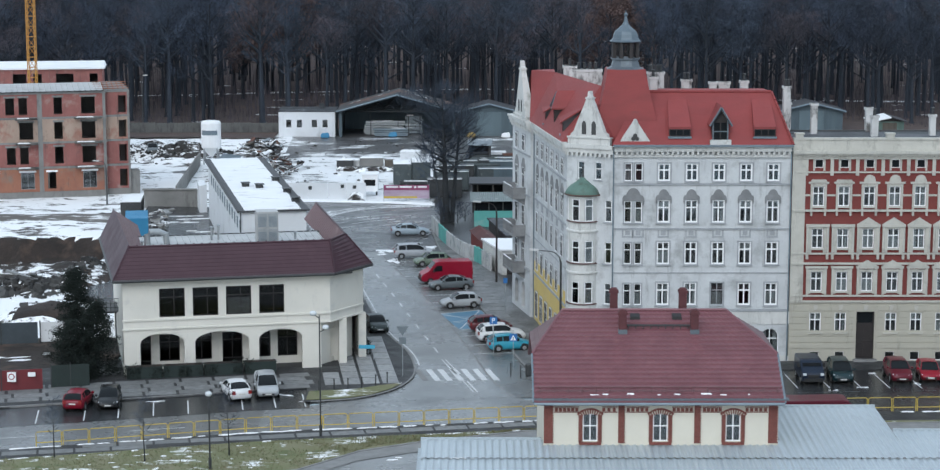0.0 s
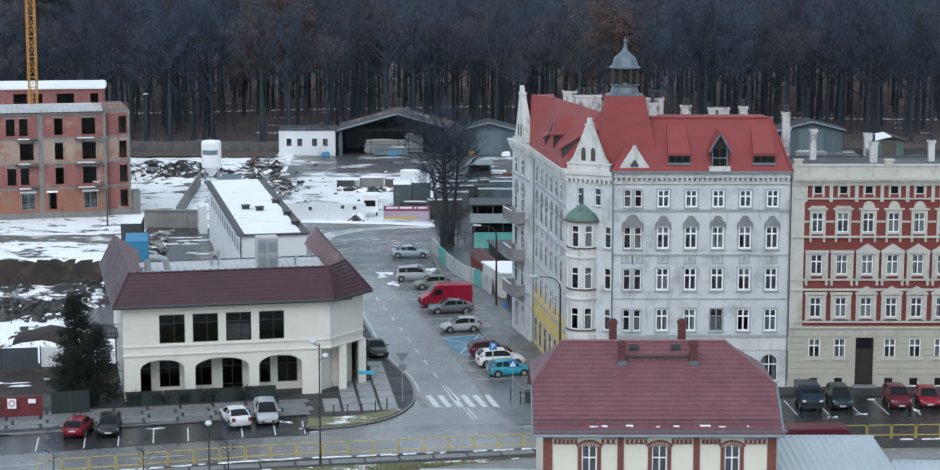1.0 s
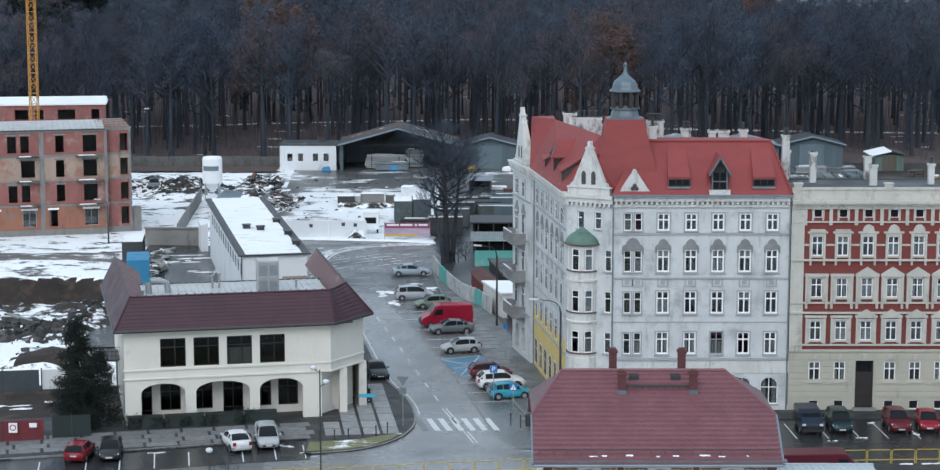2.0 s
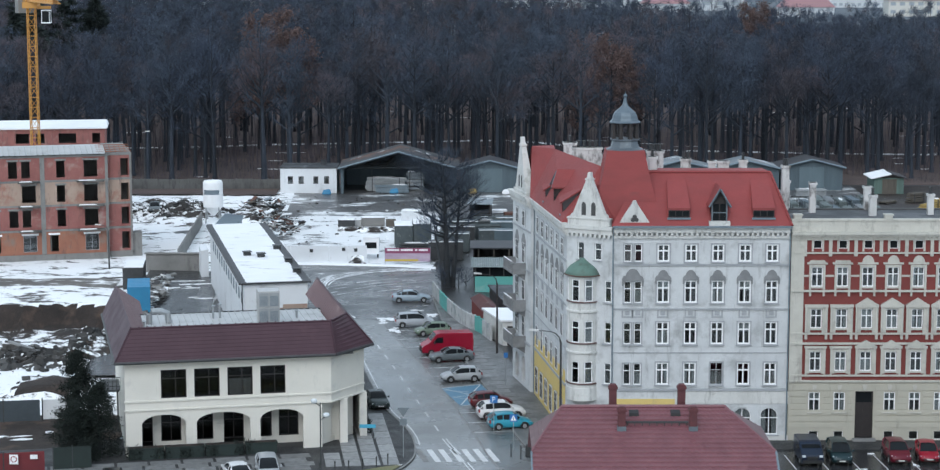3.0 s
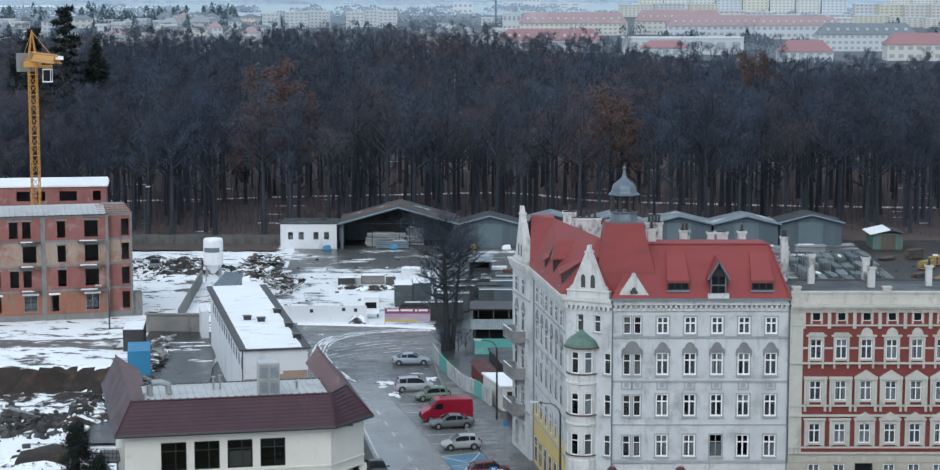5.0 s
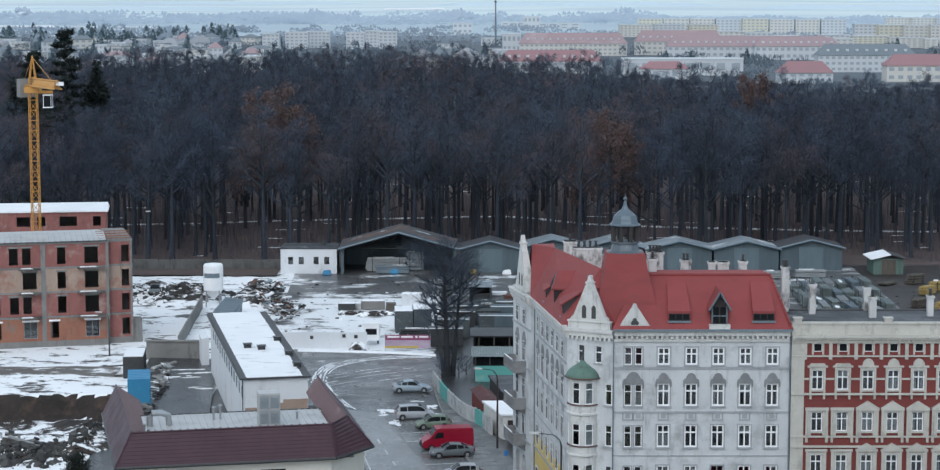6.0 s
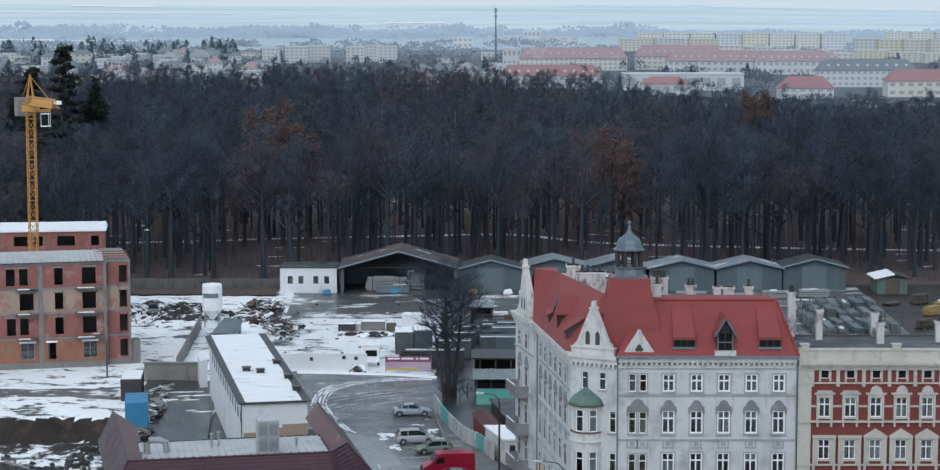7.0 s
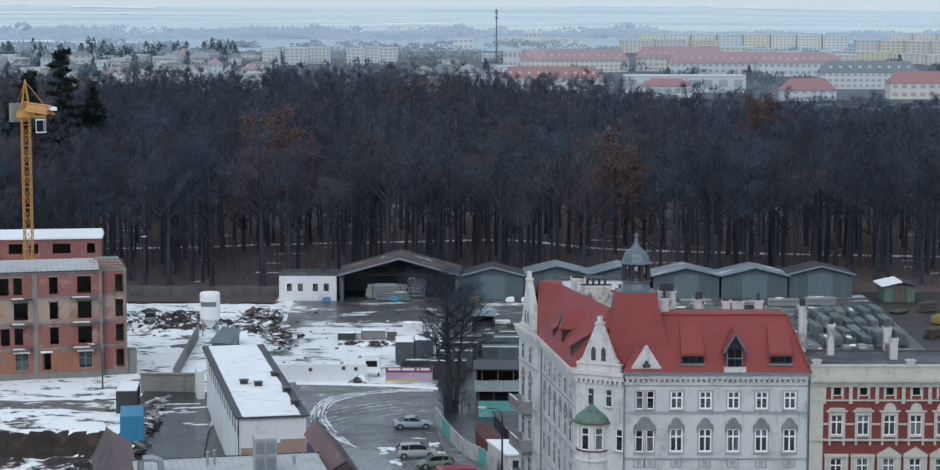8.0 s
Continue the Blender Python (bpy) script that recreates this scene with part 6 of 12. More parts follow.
for xe, xr in ((EX0, HX0), (EX1, HX1)):
    tube(bm, [(xe, fy0, HZ + 0.05), (xr, RY, RZS + 0.05)], 0.10, 6)
part("ridge_cap", bm, M["station_tile"], station)
bm = bmesh.new()
tube(bm, [(EX1 + 0.02, EY0, EZ + 0.04), (EX1 + 0.02, fy0, HZ + 0.04)], 0.08, 5)
tube(bm, [(EX0 - 0.02, EY0, EZ + 0.04), (EX0 - 0.02, fy0, HZ + 0.04)], 0.08, 5)
tube(bm, [(EX0, EY0 - 0.08, EZ - 0.03), (EX1, EY0 - 0.08, EZ - 0.03)], 0.09, 8)
part("gutter", bm, M["zinc"], station, "zinc gutter and verge trim")
bm = bmesh.new()
for z in (9.62, 9.78):
    yy = EY0 + (RY - EY0) * (z - EZ - 0.12) / (RZS - EZ) + 0.0
    tube(bm, [(EX0 + 0.2, yy - 0.12, z + 0.1), (EX1 - 0.2, yy - 0.12, z + 0.1)], 0.025, 5)
for k in range(18):
    x = EX0 + 0.4 + k * (EX1 - EX0 - 0.8) / 17
    tube(bm, [(x, EY0 + 0.62, 9.55), (x, EY0 + 0.5, 9.95)], 0.02, 4)
part("snow_guard", bm, M["maroon_in"], station, "low snow guard rail above the eaves")
SLOPE = (RZS - EZ) / (RY - EY0)
M["chimney_brick"] = mat("sooty_maroon_brick", (0.125, 0.040, 0.043), (0.085, 0.030, 0.033), 2.5, 0.85, 0.3, 12, stain=(0.16, 0.07, 0.07))
for x, dy, z1 in ((9.6, -1.55, 13.75), (14.12, -1.55, 13.75), (9.2, 0.9, 14.65), (13.62, 0.9, 14.65)):
    bm = bmesh.new()
    yy = RY + dy
    zs = RZS - SLOPE * (abs(dy) + 0.25)
    box(bm, x - 0.24, yy - 0.25, zs, x + 0.24, yy + 0.25, z1)
    box(bm, x - 0.30, yy - 0.31, z1 - 0.22, x + 0.30, yy + 0.31, z1 - 0.08)
    box(bm, x - 0.18, yy - 0.19, z1, x + 0.18, yy + 0.19, z1 + 0.08)
    c = part("chimney", bm, M["chimney_brick"], station, "red brick chimney with lead foot")
    bm = bmesh.new()
    box(bm, x - 0.28, yy - 0.34, zs - 0.12, x + 0.28, yy + 0.3, zs + 0.32)
    part("flashing", bm, M["lead"], c, "grey lead flashing")
zw = RZS - SLOPE * 1.2
bm = bmesh.new()
box(bm, 9.9, RY - 1.45, zw + 0.08, 13.85, RY - 1.1, zw + 0.13)
for k in range(9):
    box(bm, 9.95 + k * 0.47, RY - 1.46, zw - 0.2, 10.0 + k * 0.47, RY - 1.08, zw + 0.08)
part("roof_walkway", bm, M["dark_steel"], station, "dark steel walkway between the chimneys")
for x in (10.45, 13.1):
    bm = bmesh.new()
    zz = RZS - SLOPE * 0.6
    hull_box(bm, [(x - 0.34, RY - 0.75, zz - 0.2), (x + 0.34, RY - 0.75, zz - 0.2), (x + 0.34, RY - 0.35, zz), (x - 0.34, RY - 0.35, zz)], [(x - 0.3, RY - 0.72, zz + 0.16), (x + 0.3, RY - 0.72, zz + 0.16), (x + 0.3, RY - 0.35, zz + 0.3), (x - 0.3, RY - 0.35, zz + 0.3)])
    part("roof_vent", bm, M["plastic"], station, "small dark roof vent")


def sheet(name, x0, x1, y0, z0, y1, z1, label):
    """A corrugated sheet roof sloping to the track side."""
    bm = bmesh.new()
    n = max(2, int((x1 - x0) / 0.11))
    a, b = [], []
    for i in range(n + 1):
        x = x0 + (x1 - x0) * i / n
        d = (0.0, 0.0, 0.06, 0.06)[i % 4]
        a.append(bm.verts.new((x, y0, z0 + d)))
        b.append(bm.verts.new((x, y1, z1 + d)))
    for i in range(n):
        bm.faces.new((a[i], a[i + 1], b[i + 1], b[i]))
    return part(name, bm, M["canopy"], canopy, label)


canopy = thing("platform_canopy", "pale blue corrugated sheet canopy round the station", "canopy", at=pose(14, 118, 0))
sheet("roof_sheet", -3.0, 19.2, 118.6, 6.1, 122.0, 6.3, "corrugated sheet in the upper lap")
sheet("roof_sheet", -3.0, 40.0, 110.0, 5.55, 118.75, 6.03, "corrugated sheet in the lower lap")
sheet("roof_sheet", 19.2, 26.5, 118.6, 6.1, 129.9, 6.4, "corrugated sheet beside the station")
sheet("roof_sheet", 26.5, 40.0, 118.6, 6.1, 124.0, 6.35, "corrugated sheet")
for c in ((-3.05, 122.0, 6.1, 4.4, 122.2, 6.44), (19.3, 129.9, 6.2, 26.55, 130.1, 6.54), (26.55, 124.0, 6.1, 40.0, 124.2, 6.48), (-3.2, 110.0, 5.5, -3.0, 122.2, 5.75)):
    bm = bmesh.new()
    box(bm, *c)
    part("fascia", bm, M["canopy"], canopy)
for x in (-2.6, 24, 30, 36):
    for y in (112.5, 120.5):
        bm = bmesh.new()
        tube(bm, [(x, y, 0), (x, y, 5.75)], 0.12, 8)
        part("post", bm, M["dark_steel"], canopy)

# ---------------------------------------------------------------- long low building behind the ivory one
longb = thing("workshop_building", "long white single-pitch building with a snow-covered roof", "building", at=pose(-24, 228, 0))
LA = math.degrees(math.atan2(9.0, 43.0))
mlg = frame_at(-23.4, 206.8, LA)
LW, LL = 6.6, 43.5
bm = bmesh.new()
wall_body(bm, 0, LW, 0, 7.6, [], 0.35)
part("wall", bm, M["white_wall"], longb, m=mlg)
bm = bmesh.new()
wall_body(bm, 0.05, LW - 0.05, 0, 5.35, [(0.05, 4.6, 1.6, 5.35), (3.1, 5.0, 4.0, 5.35)], 0.06)
part("wall_base", bm, M["con_sand"], longb, "bare ochre brick patch low on the gable", mlg @ pose(0, -0.07, 0))
window_kind("small", 0.9, 1.2, (0.5,), (), M["zinc"], bar=0.08, sill=False)
lw_x = [2.5 + i * 3.0 for i in range(13)]
bm = bmesh.new()
wall_body(bm, -LL + 0.36, -0.36, 0, 7.6, [(-x - 0.45, 5.2, -x + 0.45, 6.4) for x in lw_x], 0.35)
part("wall", bm, M["white_wall"], longb, m=mlg @ pose(0, 0, 0, 0, 0, -90))
for x in lw_x:
    window("small", longb, mlg @ pose(0, 0, 0, 0, 0, -90) @ pose(-x, -0.05, 5.2))
bm = bmesh.new()
wall_body(bm, 0.36, LL - 0.36, 0, 7.6, [], 0.35)
part("wall", bm, M["white_wall"], longb, m=mlg @ pose(LW, 0, 0, 0, 0, 90))
bm = bmesh.new()
wall_body(bm, -LW, 0, 0, 7.6, [], 0.35)
part("wall", bm, M["white_wall"], longb, m=mlg @ pose(0, LL, 0, 0, 0, 180))
bm = bmesh.new()
box(bm, -0.35, -0.3, 7.6, LW + 0.35, LL + 0.3, 7.74)
part("roof", bm, M["dark_roof"], longb, "dark felt roof edge", mlg)
bm = bmesh.new()
n = 120
a = [bm.verts.new((0.25 + 0.12 * noise.noise((i * 0.6, 0, 0)), 0.05 + (LL - 0.1) * i / n, 7.78)) for i in range(n + 1)]
b = [bm.verts.new((LW - 0.55 + 0.12 * noise.noise((i * 1.9, 5, 0)) + 0.1 * noise.noise((i * 0.3, 8, 0)), 0.05 + (LL - 0.1) * i / n, 7.80)) for i in range(n + 1)]
c = [bm.verts.new((v.co.x, v.co.y, 7.745)) for v in a]
d = [bm.verts.new((v.co.x, v.co.y, 7.745)) for v in b]
for i in range(n):
    bm.faces.new((a[i], b[i], b[i + 1], a[i + 1]))
    bm.faces.new((c[i], a[i], a[i + 1], c[i + 1]))
    bm.faces.new((b[i], d[i], d[i + 1], b[i + 1]))
bm.faces.new((c[0], d[0], b[0], a[0]))
part("snow_cover", bm, M["roof_snow"], longb, "thin snow lying on the roof", mlg)
for x, y in ((2.1, 18), (3.5, 16.5), (5.9, 22), (6.1, 12.5), (6.15, 5.5)):
    bm = bmesh.new()
    box(bm, x - 0.4, y - 0.4, 7.74, x + 0.4, y + 0.4, 8.05)
    box(bm, x - 0.5, y - 0.5, 8.17, x + 0.5, y + 0.5, 8.24)
    for sx in (-0.33, 0.27):
        for sy in (-0.33, 0.27):
            box(bm, x + sx, y + sy, 8.05, x + sx + 0.07, y + sy + 0.07, 8.17)
    part("roof_vent", bm, M["dark_steel"], longb, "squat dark vent on the roof", mlg)
bm = bmesh.new()
tube(bm, [(-0.42, 0.1, 7.6), (-0.42, LL, 7.6)], 0.1, 6)
tube(bm, [(-0.2, -0.2, 0.1), (-0.2, -0.2, 7.6)], 0.06, 6)
part("gutter", bm, M["dark_steel"], longb, m=mlg)
# lean-to behind it
bm = bmesh.new()
hull_box(bm, [(-34.1, 254, 0), (-33.2, 254.3, 0), (-34.2, 259, 0), (-35.0, 258.7, 0)], [(-34.1, 254, 3.7), (-33.2, 254.3, 3.9), (-34.2, 259, 3.9), (-35.0, 258.7, 3.7)])
solo("shed", bm, M["white_wall"], "low white lean-to beside the long building", "shed")

# ---------------------------------------------------------------- unfinished brick block of flats
flats = thing("apartment_building", "unfinished red hollow-brick apartment block with bare openings", "building", at=pose(-56, 275, 0))
CA = 14.5
M["old_slab"] = mat("sooty_concrete", (0.17, 0.165, 0.155), (0.09, 0.087, 0.082), 0.7, 0.9, 0.3, 5, stain=(0.05, 0.048, 0.045), stain_scale=0.6, stain_at=(0.5, 0.65))
mcn = frame_at(-64.0, 267.2, CA)
CW = 18.0
BAY = 0.95         # the end bay runs on past the main front
levels = [(0.9, "con_orange"), (4.25, "con_brick"), (7.55, "con_sand"), (10.85, "con_brick")]
ops = []
for li, (z, key) in enumerate(levels):
    for x, w, h in ((-3.2, 1.5, 2.3), (0.4, 1.1, 2.3), (2.73, 1.15, 2.3), (4.45, 1.8 if li in (0, 2) else 1.1, 2.3), (9.0 if li else 7.95, 1.1, 2.3), (12.6, 1.8, 2.3)):
        if li in (0, 2) and x == 2.73:
            continue
        ops.append((li, x, w, h))
for li, (z, key) in enumerate(levels):
    bm = bmesh.new()
    hs = [(x, z + 0.35, x + w, z + 0.35 + h) for l, x, w, h in ops if l == li]
    wall_body(bm, -6, CW - 2.2, z, z + 3.05, hs, 0.35)
    part("wall", bm, M[key], flats, {"con_orange": "orange hollow-brick wall", "con_brick": "red hollow-brick wall", "con_sand": "sand-coloured block wall"}[key], mcn)
    bm = bmesh.new()
    wall_body(bm, 0, 2.2 + BAY, z, z + 3.05, [(1.75, z + 0.3, 2.78, z + 2.6)], 0.35)
    part("wall", bm, M["con_sand" if li == 2 else "con_brick"], flats, m=mcn @ pose(CW - 2.2, 0.9, 0))
    bm = bmesh.new()
    wall_body(bm, 0.36, 14, z, z + 3.05, [(5.2 + 3.2 * i, z + 0.5, 6.8 + 3.2 * i, z + 2.5) for i in range(2)], 0.35)
    part("wall", bm, M[key], flats, m=mcn @ pose(CW + BAY, 0.9, 0, 0, 0, 90))
    bm = bmesh.new()
    box(bm, -6.1, -0.06, z + 3.05, CW - 2.1, 13, z + 3.32)
    box(bm, CW - 2.1, 0.84, z + 3.05, CW + BAY + 0.1, 14.8, z + 3.32)
    part("floor_slab", bm, M["concrete"], flats, "bare concrete floor slab", mcn)
    for l, x, w, h in ops:
        if l == li:
            bm = bmesh.new()
            box(bm, x - 0.2, -0.05, z + 0.3 + h, x + w + 0.2, -0.003, z + 0.55 + h)
            part("lintel", bm, M["white_frame" if li == 0 else "concrete"], flats, m=mcn)
    for xa, xb in ((-1.0, -0.55), (6.85, 7.45), (15.4, 15.78)):
        bm = bmesh.new()
        box(bm, xa, -0.06, z, xb, -0.003, z + 3.05)
        part("column", bm, M["concrete"], flats, "bare concrete column", mcn)
    bm = bmesh.new()
    box(bm, CW + BAY - 0.22, 0.78, z, CW + BAY + 0.05, 0.897, z + 3.05)
    part("column", bm, M["concrete"], flats, "bare concrete column", mcn)
    if li > 0:
        for xa, xb in ((3.9, 6.8), (11.6, 15.2)):
            bm = bmesh.new()
            box(bm, xa, -1.1, z - 0.25, xb, 0, z - 0.05)
            part("balcony_slab", bm, M["old_slab"], flats, "bare sooty concrete balcony slab", mcn)
            bm = bmesh.new()
            hull_box(bm, [(xa + 0.2, -1.0, z - 0.055), (xb - 1.0, -1.05, z - 0.055), (xb - 1.2, -0.6, z - 0.055), (xa + 0.3, -0.5, z - 0.055)], [(xa + 0.3, -0.95, z + 0.04), (xb - 1.1, -1.0, z + 0.03), (xb - 1.3, -0.65, z + 0.05), (xa + 0.4, -0.55, z + 0.04)])
            part("snow_cap", bm, M["snow"], flats, "remains of snow on a balcony", mcn)
window_kind("site", 2.1, 2.3, (0.5,), (), M["steel"], sill=False)
for l, x, w, h in ops:
    if l == 0 and w > 1.3:
        window("site", flats, mcn @ Matrix.Diagonal((w / 2.1, 1, h / 2.3, 1)) @ pose((x + w / 2) * 2.1 / w, 0.1, (levels[0][0] + 0.35) * 2.3 / h))
bm = bmesh.new()
box(bm, -6, 0.05, -0.3, CW - 2.2, 12.8, 0.9)
box(bm, CW - 2.2, 0.95, -0.3, CW + BAY, 14.5, 0.9)
box(bm, CW + BAY + 0.02, 1.2, -0.3, CW + BAY + 1.3, 3.4, 3.2)
part("plinth", bm, M["concrete"], flats, "grey concrete foundation wall", mcn)
for q in ((-6, 12.4, CW + BAY - 0.4, 12.8), (16.2, 3.6, CW + BAY - 0.4, 3.8), (-6.1, 0, -5.8, 12.3), (-5.5, 5.0, CW - 1, 5.2), (-1, 0.4, -0.8, 4.95), (2.2, 0.4, 2.4, 4.95), (8, 0.4, 8.2, 4.95), (11.2, 0.4, 11.4, 4.95), (15.2, 0.4, 15.4, 4.95)):
    bm = bmesh.new()
    box(bm, q[0], q[1], 0.9, q[2], q[3], 14.0)
    part("inner_wall", bm, M["concrete"], flats, m=mcn)
bm = bmesh.new()
zt = 14.2
seam_sheet(bm, (-6.5, -0.5, zt + 0.1), (15.5, -0.5, zt + 0.1), (15.5, 4.2, zt + 0.75), (-6.5, 4.2, zt + 0.75), 30, 0.09)
part("roof", bm, M["sheet_grey"], flats, "half-laid grey sheet roof slope", mcn)
bm = bmesh.new()
hull_box(bm, [(-6.5, 4.2, zt + 0.5), (15.5, 4.2, zt + 0.5), (15.5, 12.5, zt - 0.1), (-6.5, 12.5, zt - 0.1)], [(-6.5, 4.2, zt + 0.75), (15.5, 4.2, zt + 0.75), (15.5, 12.5, zt + 0.1), (-6.5, 12.5, zt + 0.1)])
part("roof", bm, M["sheet_grey"], flats, "half-laid grey sheet roof with frost", mcn)
for k in range(6):
    x = 14.6 + k * 0.65
    bm = bmesh.new()
    tube(bm, [(x + 0.4, 0.6, zt + 0.15), (x + 0.4, 4.5, zt + 0.75)], 0.07, 4)
    part("rafter", bm, M["con_orange"], flats, "bare reddish rafter at the roof end", mcn)
for k in range(4):
    bm = bmesh.new()
    tube(bm, [(14.4, 0.7 + k * 1.2, zt + 0.24 + k * 0.18), (18.9, 0.7 + k * 1.2, zt + 0.24 + k * 0.18)], 0.06, 4)
    part("batten", bm, M["con_orange"], flats, "bare reddish batten at the roof end", mcn)

flats2 = thing("apartment_building", "second unfinished brick block with a snow-white flat roof", "building", at=pose(-66, 316, 0))
mc2 = frame_at(-80, 305.0, 8)
bm = bmesh.new()
wall_body(bm, 0, 24.5, 0, 14.1, [(x, 11.9, x + w, 13.4) for x, w in ((3, 1.6), (7, 1.4), (11.2, 2.0), (14.2, 1.3), (17.6, 2.6), (22.6, 1.2))], 0.4)
part("wall", bm, M["con_brick"], flats2, m=mc2)
bm = bmesh.new()
wall_body(bm, 0.41, 8, 0, 14.1, [], 0.4)
part("wall", bm, M["con_brick"], flats2, m=mc2 @ pose(24.5, 0, 0, 0, 0, 90))
bm = bmesh.new()
box(bm, 0.5, 3.0, 0, 24, 3.3, 14.0)
part("inner_wall", bm, M["dark_room"], flats2, m=mc2)
bm = bmesh.new()
hull_box(bm, [(-0.4, -0.4, 14.1), (24.9, -0.4, 14.1), (24.9, 8, 14.1), (-0.4, 8, 14.1)], [(-0.4, -0.4, 14.35), (24.9, -0.4, 14.35), (24.6, 8, 14.75), (-0.4, 8, 14.75)])
part("roof", bm, M["snow"], flats2, "roof under an even white snow cover", mc2)

# ---------------------------------------------------------------- tower crane
crane = thing("tower_crane", "yellow lattice tower crane behind the unfinished flats", "crane", at=pose(-64.5, 300, 0))
KX, KY = -64.5, 300.0
bm = bmesh.new()
hw = 0.56
for sx in (-1, 1):
    for sy in (-1, 1):
        tube(bm, [(KX + sx * hw, KY + sy * hw, 0), (KX + sx * hw, KY + sy * hw, 33.0)], 0.08, 4)
for k in range(22):
    z0, z1 = k * 1.5, (k + 1) * 1.5
    for (ax, ay), (bx, by) in (((-1, -1), (1, -1)), ((1, -1), (1, 1)), ((1, 1), (-1, 1)), ((-1, 1), (-1, -1))):
        a, b = ((ax, ay), (bx, by)) if k % 2 else ((bx, by), (ax, ay))
        tube(bm, [(KX + a[0] * hw, KY + a[1] * hw, z0), (KX + b[0] * hw, KY + b[1] * hw, z1)], 0.038, 4)
        tube(bm, [(KX + ax * hw, KY + ay * hw, z1), (KX + bx * hw, KY + by * hw, z1)], 0.035, 4)
part("mast", bm, M["crane_yellow"], crane, "yellow lattice mast")
bm = bmesh.new()
box(bm, KX - 1.1, KY - 1.1, 32.6, KX + 1.1, KY + 1.1, 33.5)
part("slewing_ring", bm, M["crane_yellow"], crane)
bm = bmesh.new()
for sx in (-1, 1):
    for sy in (-1, 1):
        tube(bm, [(KX + sx * 0.6, KY + sy * 0.6, 33.4), (KX + 0.0, KY, 38.0)], 0.09, 4)
for z, r in ((34.8, 0.42), (36.2, 0.24)):
    tube(bm, [(KX - r, KY - r, z), (KX + r, KY - r, z), (KX + r, KY + r, z), (KX - r, KY + r, z), (KX - r, KY - r, z)], 0.06, 4)
part("tower_head", bm, M["crane_yellow"], crane, "pointed lattice tower head")
# the jib points towards the street, a little to the right
ja = radians(-61)
ju = Vector((math.cos(ja), math.sin(ja), 0))
jn = Vector((-ju.y, ju.x, 0))
bm = bmesh.new()
J0 = Vector((KX, KY, 33.6))
for s in (-0.55, 0.55):
    tube(bm, [J0 + jn * s, J0 + ju * 12 + jn * s], 0.13, 4)
tube(bm, [J0 + Vector((0, 0, 1.1)), J0 + ju * 12 + Vector((0, 0, 1.1))], 0.13, 4)
for k in range(10):
    a, b = J0 + ju * (k * 1.2), J0 + ju * (k * 1.2 + 1.2)
    for s in (-0.55, 0.55):
        tube(bm, [a + jn * s, b + Vector((0, 0, 1.1))], 0.05, 4)
        tube(bm, [a + Vector((0, 0, 1.1)), a + jn * s], 0.05, 4)
part("jib", bm, M["crane_yellow"], crane, "short yellow lattice jib")
bm = bmesh.new()
for s in (-0.5, 0.5):
    v = [bm.verts.new(J0 + ju * u + jn * (s * f) + Vector((0, 0, z))) for u, z, f in ((1.0, 0.05, 1), (11.6, 0.05, 1), (11.0, 0.95, 0.3), (1.6, 0.95, 0.3))]
    w_ = [bm.verts.new(p.co + jn * 0.05) for p in v]
    bm.faces.new(v[::-1])
    bm.faces.new(w_)
    for i in range(4):
        bm.faces.new((v[i], v[(i + 1) % 4], w_[(i + 1) % 4], w_[i]))
part("side_sheet", bm, M["crane_yellow"], crane, "yellow sheet cladding of the jib foot")
for u in (11.0, 12.2):
    bm = bmesh.new()
    box(bm, -0.35, -0.2, 0.2, 0.35, 0.2, 0.7, m=Matrix.Translation(J0 + ju * u + Vector((0.4, 0, 0.3))))
    part("floodlight", bm, M["white_frame"], crane, "white floodlight at the end of the jib")
bm = bmesh.new()
for s in (-0.5, 0.5):
    tube(bm, [J0 + jn * s, J0 - ju * 5 + jn * s], 0.12, 4)
tube(bm, [J0 + Vector((0, 0, 4.2)), J0 - ju * 4.8 + Vector((0, 0, 0.2))], 0.04, 4)
tube(bm, [J0 + Vector((0, 0, 4.2)), J0 + ju * 9 + Vector((0, 0, 1.1))], 0.05, 4)
part("counter_jib", bm, M["crane_yellow"], crane)
bm = bmesh.new()
box(bm, -0.8, -1.3, -1.8, 0.8, 1.3, 0.9, m=Matrix.Translation(J0 - ju * 3.0) @ pose(0, 0, 0, 0, 0, -61))
part("counterweight", bm, M["concrete"], crane, "grey concrete counterweight")
cabm = Matrix.Translation(Vector((KX + 2.3, KY - 0.6, 31.3)))
bm = bmesh.new()
box(bm, -0.65, -0.7, -0.9, 0.65, 0.7, -0.75)
cb = part("cab", bm, M["white_frame"], crane, "small glazed driver's cab", cabm)
bm = bmesh.new()
box(bm, -0.65, -0.7, 0.9, 0.65, 0.7, 1.05)
part("cab_roof", bm, M["white_frame"], cb, m=cabm)
for sx in (-0.6, 0.52):
    for sy in (-0.66, 0.58):
        bm = bmesh.new()
        box(bm, sx, sy, -0.75, sx + 0.08, sy + 0.08, 0.9)
        part("cab_post", bm, M["white_frame"], cb, m=cabm)
bm = bmesh.new()
box(bm, -0.5, -0.64, -0.72, 0.5, -0.62, 0.88)
part("pane", bm, M["car_glass"], cb, m=cabm)
bm = bmesh.new()
box(bm, KX + 1.0, KY - 0.9, 32.5, KX + 3.0, KY - 0.3, 32.9)
part("cab_arm", bm, M["crane_yellow"], crane)

